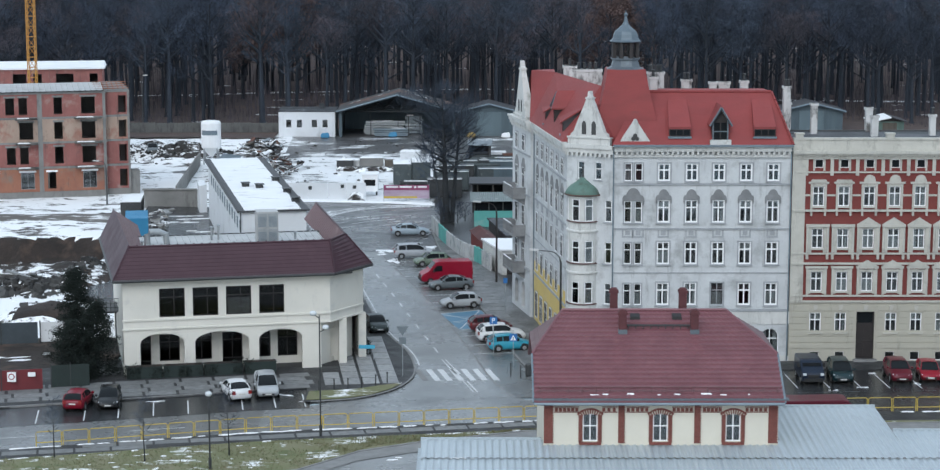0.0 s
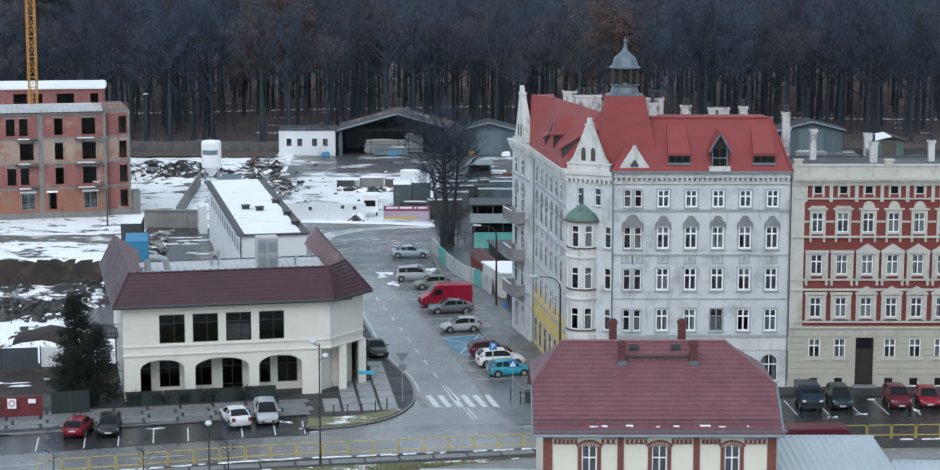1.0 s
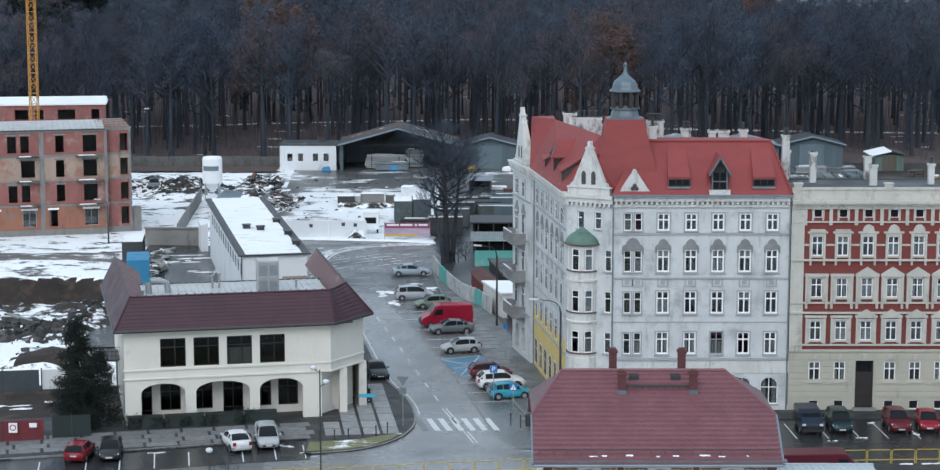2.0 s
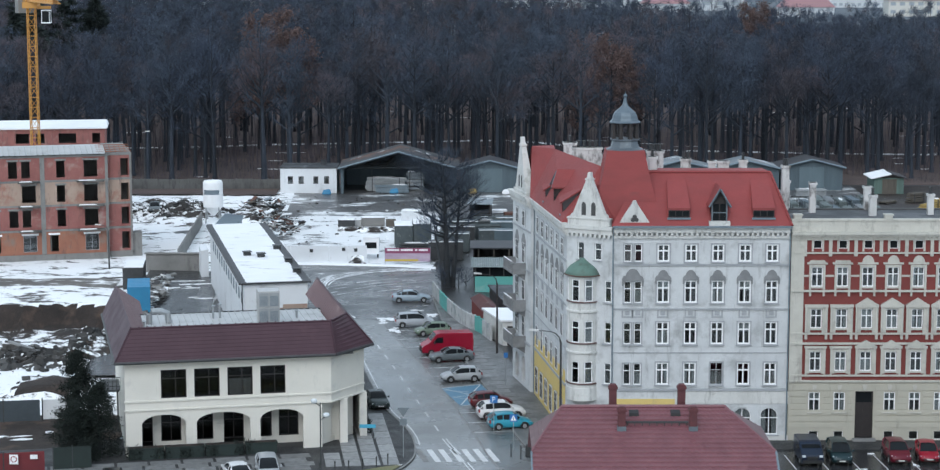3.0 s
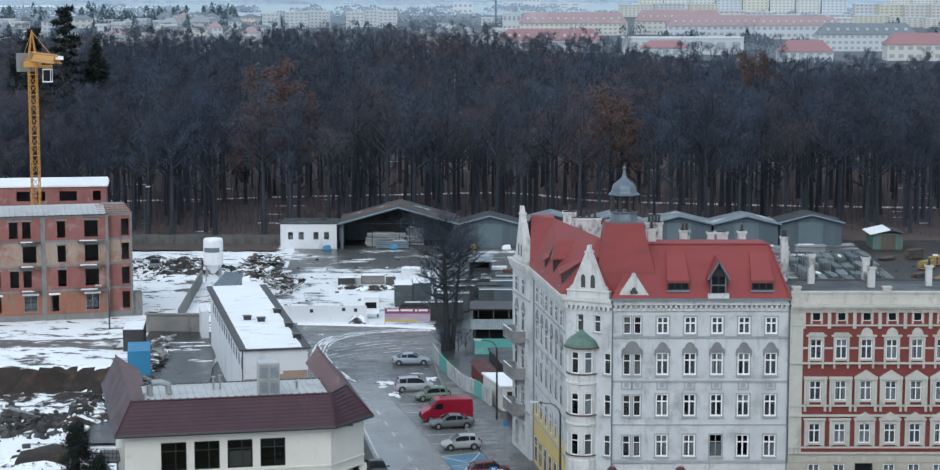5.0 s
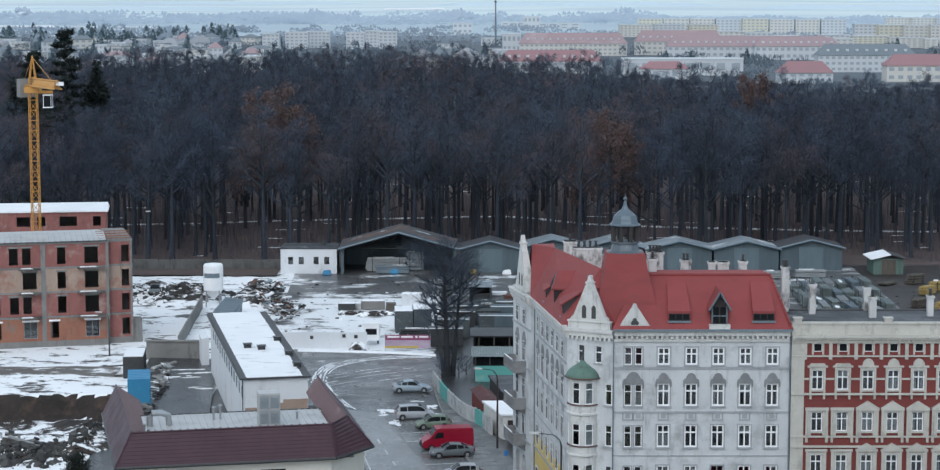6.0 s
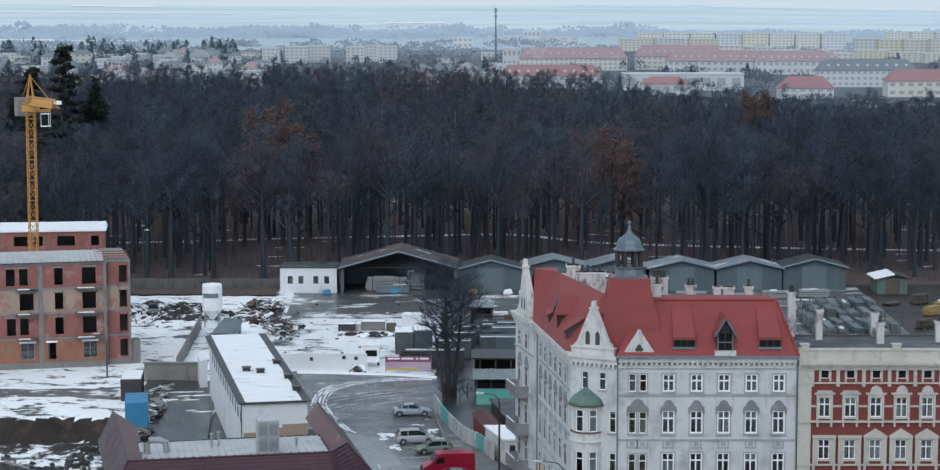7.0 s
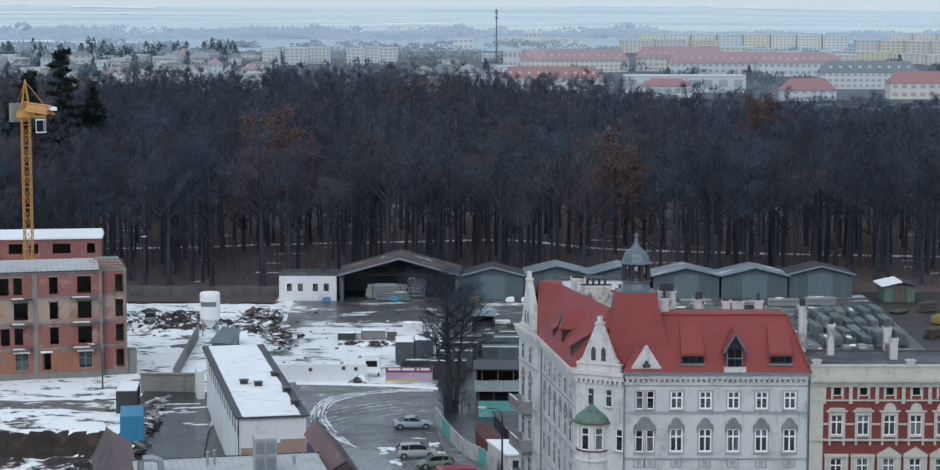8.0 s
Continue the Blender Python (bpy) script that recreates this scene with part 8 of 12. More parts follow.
crate(5.9, 310.6, 1.6, 1.4, 0.9, "red_felt_scrap", "small red skip in the yard", 8)
# rows of prop bundles on the wide yard, laid side by side
for j in range(4):
    for i in range(7):
        x, y = 50.6 + 1.85 * i + 0.25 * j + ry.uniform(-0.2, 0.2), 297.5 + 8.0 * j + ry.uniform(-0.6, 0.6)
        stillage(x, y, ry.uniform(4.6, 5.8), 1.45, ry.uniform(1.1, 2.0), ry.uniform(0.8, 1.05), (M["props"], M["steel"], M["props"], M["zinc"])[(i + 2 * j) % 4], "caged bundle of grey-green steel props in the yard", 260 + 7 * j + i, 92 + ry.uniform(-4, 4))
for k in range(9):              # loose fittings in low bins before them
    x, y = 52.5 + 1.15 * (k % 6) + ry.uniform(-0.2, 0.2), 291.5 - 1.9 * (k // 6) + ry.uniform(-0.4, 0.4)
    crate(x, y, 1.0, 1.3, ry.uniform(0.6, 1.0), ("props", "dark_steel", "steel")[k % 3], "low steel bin of scaffold couplers", ry.uniform(-8, 8), k % 4 == 1)
for k in range(12):
    x, y = ry.uniform(26, 47), ry.uniform(306, 336)
    rack(x, y, ry.uniform(2, 4.5), ry.uniform(0.9, 1.8), ry.uniform(0.4, 1.1), 3, (M["steel"], M["dark_steel"], M["props"])[k % 3], "stack of scaffold parts before the warehouses", 400 + k, ry.uniform(-12, 12))
for k, (x, y) in enumerate(((36, 335), (43, 333), (30, 331), (50.4, 335.5), (56.6, 337.0))):
    rack(x, y, 5.0, 2.0, 1.2, 3, M["steel"], "low stack of pale scaffold boards", 80 + k, ry.uniform(-6, 6))
# white single-storey hut before the warehouses
hut3 = thing("office_hut", "long low white hut with small windows before the warehouses", "building", at=pose(18.8, 336, 0))
m3 = frame_at(13.2, 334.6, 0)
bm = bmesh.new()
wall_body(bm, 0, 11.4, 0, 4.3, [(2.9, 2.1, 3.6, 3.3), (3.9, 2.1, 4.6, 3.3), (8.9, 0.05, 9.9, 2.6)], 0.25)
box(bm, 0, 0.26, 0, 0.25, 4.5, 4.3)
box(bm, 11.15, 0.26, 0, 11.4, 4.5, 4.3)
box(bm, 0, 4.51, 0, 11.4, 4.75, 4.3)
part("wall", bm, M["white_wall"], hut3, m=m3)
bm = bmesh.new()
box(bm, -0.15, -0.15, 4.3, 11.55, 4.9, 4.46)
part("roof", bm, M["gravel_roof"], hut3, "flat dark roof", m3)
window_kind("hut_narrow", 0.7, 1.2, (), (), M["white_frame"], bar=0.06, sill=False)
for x in (3.25, 4.25):
    window("hut_narrow", hut3, m3 @ pose(x, 0.08, 2.1))
bm = bmesh.new()
box(bm, 8.9, 0.1, 0.05, 9.9, 0.16, 2.6)
part("door", bm, M["dark_wood"], hut3, "dark door", m3)
M["timber"] = mat("sawn_timber", (0.42, 0.31, 0.11), (0.34, 0.24, 0.09), 1.0, 0.8)
for k, (x, y, h) in enumerate(((67.8, 304.5, 1.6), (70.5, 300, 1.8), (71.8, 317.5, 1.7), (72.5, 329.5, 1.9), (74.5, 322, 1.8), (74, 308, 1.6), (67.7, 328, 0.4))):
    rack(x, y, 3.0, 1.6, h * 0.8, 4, M["timber"] if k % 3 else M["old_boards"], "stack of yellow sawn timber in the yard", 90 + k, ry.uniform(20, 50), "timber_stack")

M["rubble"] = island_mat("broken_concrete", (0.018, 0.018, 0.018), (0.085, 0.083, 0.08))
# scrap: bent sheets, pallets and beams dumped at the edge of the site
for k in range(44):
    s_ = random.Random(300 + k)
    u_ = (k + s_.random()) / 44
    x, y = -35.4 + 8.6 * u_ + s_.uniform(-1.5, 1.5), 327 - 33 * u_ + s_.uniform(-4.0, 4.0)
    mm = pose(x, y, max(site_z(x, y), 0) - 0.75)
    pile = thing("scrap_pile", "jumbled heap of scrap sheets, boards and beams", "scrap", "scrap heaps", at=mm)
    for i in range(s_.randint(7, 12)):
        w, d, h = s_.uniform(0.3, 2.2), s_.uniform(0.08, 0.6), s_.uniform(0.04, 0.22)
        bm = bmesh.new()
        box(bm, -w / 2, -d / 2, 0, w / 2, d / 2, h, m=pose(s_.uniform(-1.1, 1.1), s_.uniform(-1.1, 1.1), 0.5 + 0.11 * i, s_.uniform(-30, 30), s_.uniform(-30, 30), s_.uniform(0, 180)))
        part("scrap", bm, M[s_.choice(("dark_steel", "concrete", "dark_wood", "dark_wood", "dark_roof", "old_boards", "rubble", "snow", "snow", "snow", "shed_roof", "steel", "red_felt_scrap"))], pile, m=mm)


def lumps(bm, n, cx, cy, rx, ry_, lo, hi, seed, flat=0.6):
    """Many small broken blocks strewn over the uneven ground."""
    r = random.Random(seed)
    for k in range(n):
        x, y = cx + r.gauss(0, 0.5) * rx, cy + r.gauss(0, 0.5) * ry_
        if x > -39.0 and y < 245:
            continue
        s_ = lo + (hi - lo) * r.random() ** 2.5
        box(bm, -s_ / 2, -s_ * r.uniform(0.3, 0.5), -s_ * 0.3, s_ / 2, s_ * r.uniform(0.3, 0.5), s_ * flat * r.uniform(0.3, 0.8), m=pose(x, y, site_z(x, y) + 0.05, r.uniform(-30, 30), r.uniform(-30, 30), r.uniform(0, 180)))


bm = bmesh.new()
lumps(bm, 1500, -44.5, 210, 9, 9, 0.15, 0.9, 51)
lumps(bm, 700, -54, 211, 9, 9, 0.15, 0.9, 52)
lumps(bm, 260, -47, 315, 8, 8, 0.2, 1.0, 55)
solo("rubble", bm, M["rubble"], "dark broken concrete and clods strewn over the dug site", "rubble", kind="stuff")
bm = bmesh.new()
lumps(bm, 500, -47, 211, 11, 11, 0.12, 0.5, 53, 0.2)
lumps(bm, 260, -47, 316, 9, 8, 0.15, 0.7, 56, 0.25)
solo("snow_lumps", bm, M["snow"], "clods of old snow between the rubble", "snow", kind="stuff")
hut2 = thing("sheet_hut", "low hut with a grey-blue corrugated sheet roof beside the silo", "hut", at=pose(-34.8, 290, 0))
bm = bmesh.new()
prism(bm, [(-36.2, 284.9), (-33.2, 284.9), (-33.8, 297), (-36.1, 298)], -0.1, 2.2)
part("wall", bm, M["teal_sheet"], hut2)
bm = bmesh.new()
seam_sheet(bm, (-36.6, 284.5, 2.35), (-32.9, 284.5, 2.15), (-33.5, 297.3, 2.2), (-36.4, 298.6, 2.4), 14, 0.07)
part("roof", bm, M["zinc"], hut2, "corrugated grey-blue roof sheets")
shaft = thing("concrete_shaft", "square concrete shaft with snow on its rim in the dug site", "shaft", at=pose(-50.2, 217.5, 0))
ms_ = pose(-50.2, 217.5, site_z(-50.2, 217.5) - 0.3, 0, 4, 12)
bm = bmesh.new()
for q in ((-0.95, -0.95, 0.95, -0.7), (-0.95, 0.7, 0.95, 0.95), (-0.95, -0.7, -0.7, 0.7), (0.7, -0.7, 0.95, 0.7)):
    box(bm, q[0], q[1], 0, q[2], q[3], 2.2)
part("wall", bm, M["old_slab"], shaft, m=ms_)
bm = bmesh.new()
box(bm, -1.0, -0.98, 2.2, -0.72, 0.98, 2.34)
box(bm, -0.72, -0.98, 2.2, 0.7, -0.74, 2.3)
part("snow_cap", bm, M["snow"], shaft, "snow on the rim", ms_)
M["sheet_blue"] = mat("dark_blue_sheeting", (0.02, 0.065, 0.19), (0.015, 0.045, 0.13), 1.2, 0.5)
bm = bmesh.new()
nx_ = 10
gr_ = [[bm.verts.new((-1.6 + 3.2 * i / nx_, -0.45 + 0.18 * j, 0.25 + 0.35 * noise.noise((i * 0.7, j * 0.6, 2.0)))) for i in range(nx_ + 1)] for j in range(6)]
lo_g = [[bm.verts.new(v.co - Vector((0, 0, 0.06))) for v in row] for row in gr_]
for j in range(5):
    for i in range(nx_):
        bm.faces.new((gr_[j][i], gr_[j][i + 1], gr_[j + 1][i + 1], gr_[j + 1][i]))
        bm.faces.new((lo_g[j][i], lo_g[j + 1][i], lo_g[j + 1][i + 1], lo_g[j][i + 1]))
solo("blue_sheeting", bm, M["sheet_blue"], "crumpled dark blue sheeting lying on the rubble", "sheeting", m=pose(-47.3, 212.6, site_z(-47.3, 212.6) + 0.35, 0, 14, -12))
for x, y, L, rz, tilt, key in ((-45.2, 208.5, 2.6, 70, 24, "concrete"), (-46.8, 209.0, 4.2, -30, 8, "old_panel_wood"), (-43.6, 209.4, 2.2, 20, -12, "concrete"), (-51.5, 212.0, 3.2, 10, 6, "old_boards")):
    bm = bmesh.new()
    box(bm, -L / 2, -0.18, 0, L / 2, 0.18, 0.26)
    bmesh.ops.bevel(bm, geom=bm.edges[:], offset=0.03, segments=1, affect='EDGES')
    solo("beam", bm, M[key], "broken beam lying tilted on the rubble", "beam", m=pose(x, y, site_z(x, y) + 0.35, 0, tilt, rz))
# gravel heaps by the site road
for x, y, r_, h in ((-50, 322, 4.5, 1.7), (-45, 318, 3.0, 1.2)):
    bm = bmesh.new()
    turned(bm, 0, 0, [(r_, -0.2), (r_ * 0.75, h * 0.35), (r_ * 0.4, h * 0.75), (0.15, h)], 14)
    for v in bm.verts:
        v.co += Vector((noise.noise(v.co * 0.9), noise.noise(v.co * 0.9 + Vector((5, 0, 0))), noise.noise(v.co + Vector((0, 9, 0))) * 0.5)) * 0.6
    solo("gravel_mound", bm, M["soil"], "dark heap of gravel dusted with snow", "spoil heap", m=pose(x, y, 0))

# blue tarpaulin lorry and the dark container behind it
lorry = thing("truck", "lorry with a bright blue tarpaulin body parked behind the ivory building", "truck", at=pose(-37.4, 226, 0, 0, 0, 9))
mt = pose(-37.4, 225.6, 0.1, 0, 0, 9)
bm = bmesh.new()
box(bm, -1.25, 0, 1.0, 1.25, 6.2, 3.9)
M["tarp_blue"] = mat("blue_tarpaulin", (0.035, 0.24, 0.42), (0.03, 0.19, 0.35), 0.5, 0.5, 0.2, 4, stain=(0.30, 0.40, 0.48), stain_at=(0.66, 0.8))
part("tarpaulin", bm, M["tarp_blue"], lorry, "blue tarpaulin cover", mt)
for k in range(7):
    bm = bmesh.new()
    box(bm, -1.28, 0.1 + k * 0.98, 1.0, 1.28, 0.18 + k * 0.98, 3.93)
    part("hoop", bm, M["tarp_blue"], lorry, m=mt)
bm = bmesh.new()
box(bm, -1.1, 0.2, 0.7, 1.1, 8.2, 1.0)
part("chassis", bm, M["dark_steel"], lorry, m=mt)
bm = bmesh.new()
hull_box(bm, [(-1.15, 6.4, 0.5), (1.15, 6.4, 0.5), (1.15, 8.3, 0.5), (-1.15, 8.3, 0.5)], [(-1.1, 6.5, 2.6), (1.1, 6.5, 2.6), (1.1, 7.8, 2.6), (-1.1, 7.8, 2.6)])
part("cab", bm, M["white_frame"], lorry, m=mt)
for x in (-1.05, 0.8):
    for y in (0.9, 2.0, 7.0):
        bm = bmesh.new()
        tube(bm, [(x, y, 0.48), (x + 0.26, y, 0.48)], 0.48, 14)
        part("wheel", bm, M["rubber"], lorry, m=mt)
cont = thing("container", "dark steel site container with snow on its top", "container", at=pose(-41.6, 247, 0))
mk_ = pose(-41.6, 247.0, 0.0, 0, 0, 6)
bm = bmesh.new()
box(bm, -1.25, 0, 0, 1.25, 6.1, 2.7)
part("body", bm, M["dark_steel"], cont, m=mk_)
for k in range(14):
    bm = bmesh.new()
    box(bm, -1.28, 0.2 + k * 0.42, 0.1, 1.28, 0.4 + k * 0.42, 2.6)
    part("rib", bm, M["dark_steel"], cont, m=mk_)
for k in range(8):
    bm = bmesh.new()
    box(bm, -1.15 + k * 0.29, -0.03, 0.1, -1.0 + k * 0.29, -0.002, 2.6)
    part("rib", bm, M["dark_steel"], cont, m=mk_)
bm = bmesh.new()
box(bm, -1.2, 0.05, 2.7, 1.2, 6.0, 2.8)
part("snow_cover", bm, M["snow"], cont, m=mk_)
# oddments in the back court
for x, y, key, lab in ((-13.0, 341.0, "tarp_blue", "blue tarpaulin bundle at the hangar mouth"), (-24.3, 339.6, "tarp_blue", "blue sheeting bundle before the white hut"), (0.2, 340.8, "timber", "yellow crate beside the warehouse"), (6.0, 340.0, "snow", "low box under snow before the warehouses"), (8.6, 340.2, "snow", "low box under snow before the warehouses")):
    bm = bmesh.new()
    hull_box(bm, [(-0.8, -0.5, 0), (0.8, -0.55, 0), (0.75, 0.5, 0), (-0.8, 0.55, 0)], [(-0.6, -0.35, 0.75), (0.65, -0.4, 0.9), (0.6, 0.4, 0.85), (-0.65, 0.35, 0.7)])
    bmesh.ops.bevel(bm, geom=bm.edges[:], offset=0.12, segments=2, affect='EDGES')
    solo("covered_pallet", bm, M[key], lab, "pallet", m=pose(x, y, 0))
for k in range(24):
    s_ = random.Random(700 + k)
    y = 222 + k * 1.3
    x = -36.9 + s_.uniform(-1.2, 0.5) - (1.2 if y > 246 else 0)
    pile = thing("pallet_pile", "untidy pile of boards and pallets in the back court", "pallet pile", "piles in the back court", at=pose(x, y, 0.3))
    for i in range(8):
        w, d, h = s_.uniform(0.3, 1.5), s_.uniform(0.12, 0.7), s_.uniform(0.05, 0.3)
        bm = bmesh.new()
        box(bm, -w / 2, -d / 2, 0, w / 2, d / 2, h, m=pose(s_.uniform(-0.7, 0.7), s_.uniform(-0.8, 0.8), 0.12 * i, s_.uniform(-18, 18), s_.uniform(-18, 18), s_.uniform(0, 180)))
        part("board", bm, M[s_.choice(("concrete", "old_panel_wood", "dark_wood", "old_panel_wood", "snow"))], pile, m=pose(x, y, 0.3))

# white yard wall, trailer and banner at the gate
bm = bmesh.new()
for k in range(5):
    box(bm, -26.6 + k * 2.55, 268.2, -0.1, -26.6 + k * 2.55 + 2.5, 268.4, 2.2)
solo("yard_wall", bm, M["white_wall"], "low white panel wall beside the yard gate", "wall", kind="structure")
bm = bmesh.new()
for x, z in ((-21.5, 1.3), (-17.2, 1.5), (-15.6, 1.4)):
    box(bm, x, 268.15, z, x + 0.45, 268.19, z + 0.45)
solo("notice", bm, M["dark_steel"], "small dark notice boards on the white wall", "sign")
bm = bmesh.new()
turned(bm, 0, 0, [(1.5, 0.0), (1.3, 0.35), (0.9, 0.8), (0.3, 1.1)], 14)
for v in bm.verts:
    v.co += Vector((noise.noise(v.co * 1.1), noise.noise(v.co * 1.1 + Vector((4, 0, 0))), 0.6 * noise.noise(v.co * 1.4 + Vector((0, 7, 0))))) * 0.35
solo("spoil_mound", bm, M["soil"], "dark heap of soil piled at the white wall", "spoil heap", m=pose(-14.9, 267.2, 0))
trailer = thing("trailer", "small white box trailer standing at the gate", "trailer", at=pose(-13.4, 271.5, 0))
bm = bmesh.new()
box(bm, -14.5, 270.5, 0.7, -12.4, 273.4, 2.9)
box(bm, -14.6, 270.4, 2.9, -12.3, 273.5, 3.05)
part("body", bm, M["white_frame"], trailer)
bm = bmesh.new()
box(bm, -14.2, 270.44, 1.5, -12.7, 270.49, 2.3)
part("window", bm, M["car_glass"], trailer)
for x in (-14.4, -12.7):
    bm = bmesh.new()
    tube(bm, [(x, 272, 0.35), (x + 0.2, 272, 0.35)], 0.35, 12)
    part("wheel", bm, M["rubber"], trailer)
banner = thing("banner", "long printed banner in white, pink and yellow at the gate", "banner", at=pose(-8.3, 266.5, 0))
mb = pose(-11.4, 266.4, 0)
M["pink"] = mat("banner_pink", (0.30, 0.075, 0.15), (0.22, 0.05, 0.11), 1, 0.6)
M["pale_print"] = mat("banner_white", (0.50, 0.42, 0.50), (0.36, 0.25, 0.34), 0.5, 0.6, stretch=(1, 1, 2.5))
bm = bmesh.new()
box(bm, 0, 0, 0.35, 6.0, 0.05, 2.15)
part("sheet", bm, M["pale_print"], banner, m=mb)
bm = bmesh.new()
box(bm, 0, -0.012, 1.45, 6.0, -0.004, 2.15)
part("stripe", bm, M["pink"], banner, "pink band along the top", mb)
bm = bmesh.new()
box(bm, 0, -0.012, 0.4, 4.4, -0.004, 0.66)
part("stripe", bm, M["yellow"], banner, "yellow band along the foot", mb)
for a, b in ((0.3, 1.9), (2.1, 3.7), (4.0, 4.3), (4.5, 5.7)):
    bm = bmesh.new()
    box(bm, a, -0.022, 1.78, b, -0.014, 2.02)
    part("bar", bm, M["white_frame"], banner, "plain white bar of lettering", mb)
for x in (0.0, 3.0, 6.0):
    bm = bmesh.new()
    tube(bm, [(x, 0.1, 0), (x, 0.1, 2.3)], 0.05, 6)
    part("post", bm, M["steel"], banner, m=mb)

# teal kiosk and the low sheds beside the tenement
KX_ = 0.6
kiosk = thing("kiosk", "teal and dark glazed kiosk under a ribbed canopy", "kiosk", at=pose(3.0, 247, 0))
bm = bmesh.new()
M["teal"] = mat("turquoise_board", (0.12, 0.40, 0.36), (0.10, 0.34, 0.31), 0.5, 0.6, stain=(0.3, 0.45, 0.42))
box(bm, KX_ - 0.1, 245.0, 0.0, KX_ + 7.0, 249.0, 1.95)
part("counter", bm, M["teal"], kiosk, "turquoise boarded lower front")
bm = bmesh.new()
box(bm, KX_, 245.1, 1.95, KX_ + 6.9, 248.9, 3.2)
part("glazing", bm, M["car_glass"], kiosk, "dark glazed upper front")
for k in range(5):
    bm = bmesh.new()
    box(bm, KX_ - 0.1 + k * 1.72, 244.98, 1.95, KX_ + 0.06 + k * 1.72, 245.12, 3.2)
    part("post", bm, M["dark_steel"], kiosk)
bm = bmesh.new()
n = 60
a = [bm.verts.new((KX_ - 0.6 + 8 * i / n, 244.2, 3.2 + 0.06 * (i % 2))) for i in range(n + 1)]
b = [bm.verts.new((KX_ - 0.6 + 8 * i / n, 248.4, 3.75 + 0.07 * (i % 2))) for i in range(n + 1)]
for i in range(n):
    bm.faces.new((a[i], a[i + 1], b[i + 1], b[i]))
part("roof", bm, M["props"], kiosk, "pale corrugated sheet roof")
store = thing("open_shed", "long dark open-fronted shed on posts behind the kiosk", "shed", at=pose(4.5, 259, 0))
bm = bmesh.new()
box(bm, 0.3, 262.6, -0.02, 9.2, 262.8, 3.6)
box(bm, 0.3, 256.4, -0.02, 0.5, 262.6, 3.6)
part("wall", bm, M["dark_wood"], store)
bm = bmesh.new()
hull_box(bm, [(-0.1, 255.8, 3.65), (9.5, 255.8, 3.65), (9.5, 263.2, 3.5), (-0.1, 263.2, 3.5)], [(-0.1, 255.8, 3.83), (9.5, 255.8, 3.83), (9.5, 263.2, 3.68), (-0.1, 263.2, 3.68)])
part("roof", bm, M["dark_roof"], store, "flat dark felt roof")
for k in range(5):
    bm = bmesh.new()
    box(bm, 0.9 + 1.95 * k, 256.0, -0.02, 1.06 + 1.95 * k, 256.16, 3.65)
    part("post", bm, M["old_boards"], store)
for k in range(3):
    rack(2.4 + 2.6 * k, 259.4, 2.2, 1.6, 1.6, 4, M["dark_steel"], "dark stack of parts under the open shed", 510 + k)
M["red_felt"] = mat("red_felt_roof", (0.105, 0.036, 0.034), (0.072, 0.029, 0.028), 0.6, 0.8, stain=(0.2, 0.17, 0.15))
for (x0, y0, x1, y1, h, key, lab) in ((4.2, 223.5, 9.0, 236, 2.3, "gravel_roof", "low garage row with a dark felt roof"), (3.4, 212.5, 8.0, 219.5, 2.6, "snow", "low pale garage with snow on its roof")):
    gs = thing("garage", lab, "garage", at=pose(x0, y0, 0))
    bm = bmesh.new()
    prism(bm, [(x0, y0), (x1, y0), (x1 - 2, y1), (x0 - 2, y1)], 0, h)
    part("wall", bm, M["pale_wall"] if key == "snow" else M["dark_wood"] if key == "gravel_roof" else M["red_brick"], gs)
    bm = bmesh.new()
    prism(bm, [(x0 - 0.2, y0 - 0.2), (x1 + 0.2, y0 - 0.2), (x1 - 1.8, y1 + 0.2), (x0 - 2.2, y1 + 0.2)], h, h + 0.18)
    part("roof", bm, M[key], gs)
    bm = bmesh.new()
    for k in range(2):
        box(bm, x0 + 0.5 + k * 2.3, y0 - 0.06, 0.05, x0 + 2.4 + k * 2.3, y0 - 0.004, 2.1)
    part("door", bm, M["dark_wood"], gs, "dark wooden garage door")
lean = thing("shed", "small brick shed with a red felt roof behind the panel wall", "shed", at=pose(1.6, 225, 0))
bm = bmesh.new()
prism(bm, [(1.5, 222.0), (3.4, 222.0), (2.0, 230.0), (0.1, 230.0)], 0, 1.9)
part("wall", bm, M["red_brick"], lean)
bm = bmesh.new()
hull_box(bm, [(1.3, 221.7, 1.9), (3.6, 221.7, 1.9), (2.2, 230.3, 1.9), (-0.1, 230.3, 1.9)], [(2.35, 221.7, 2.5), (2.55, 221.7, 2.5), (1.15, 230.3, 2.5), (0.95, 230.3, 2.5)])
part("roof", bm, M["red_felt"], lean, "red felt saddle roof")
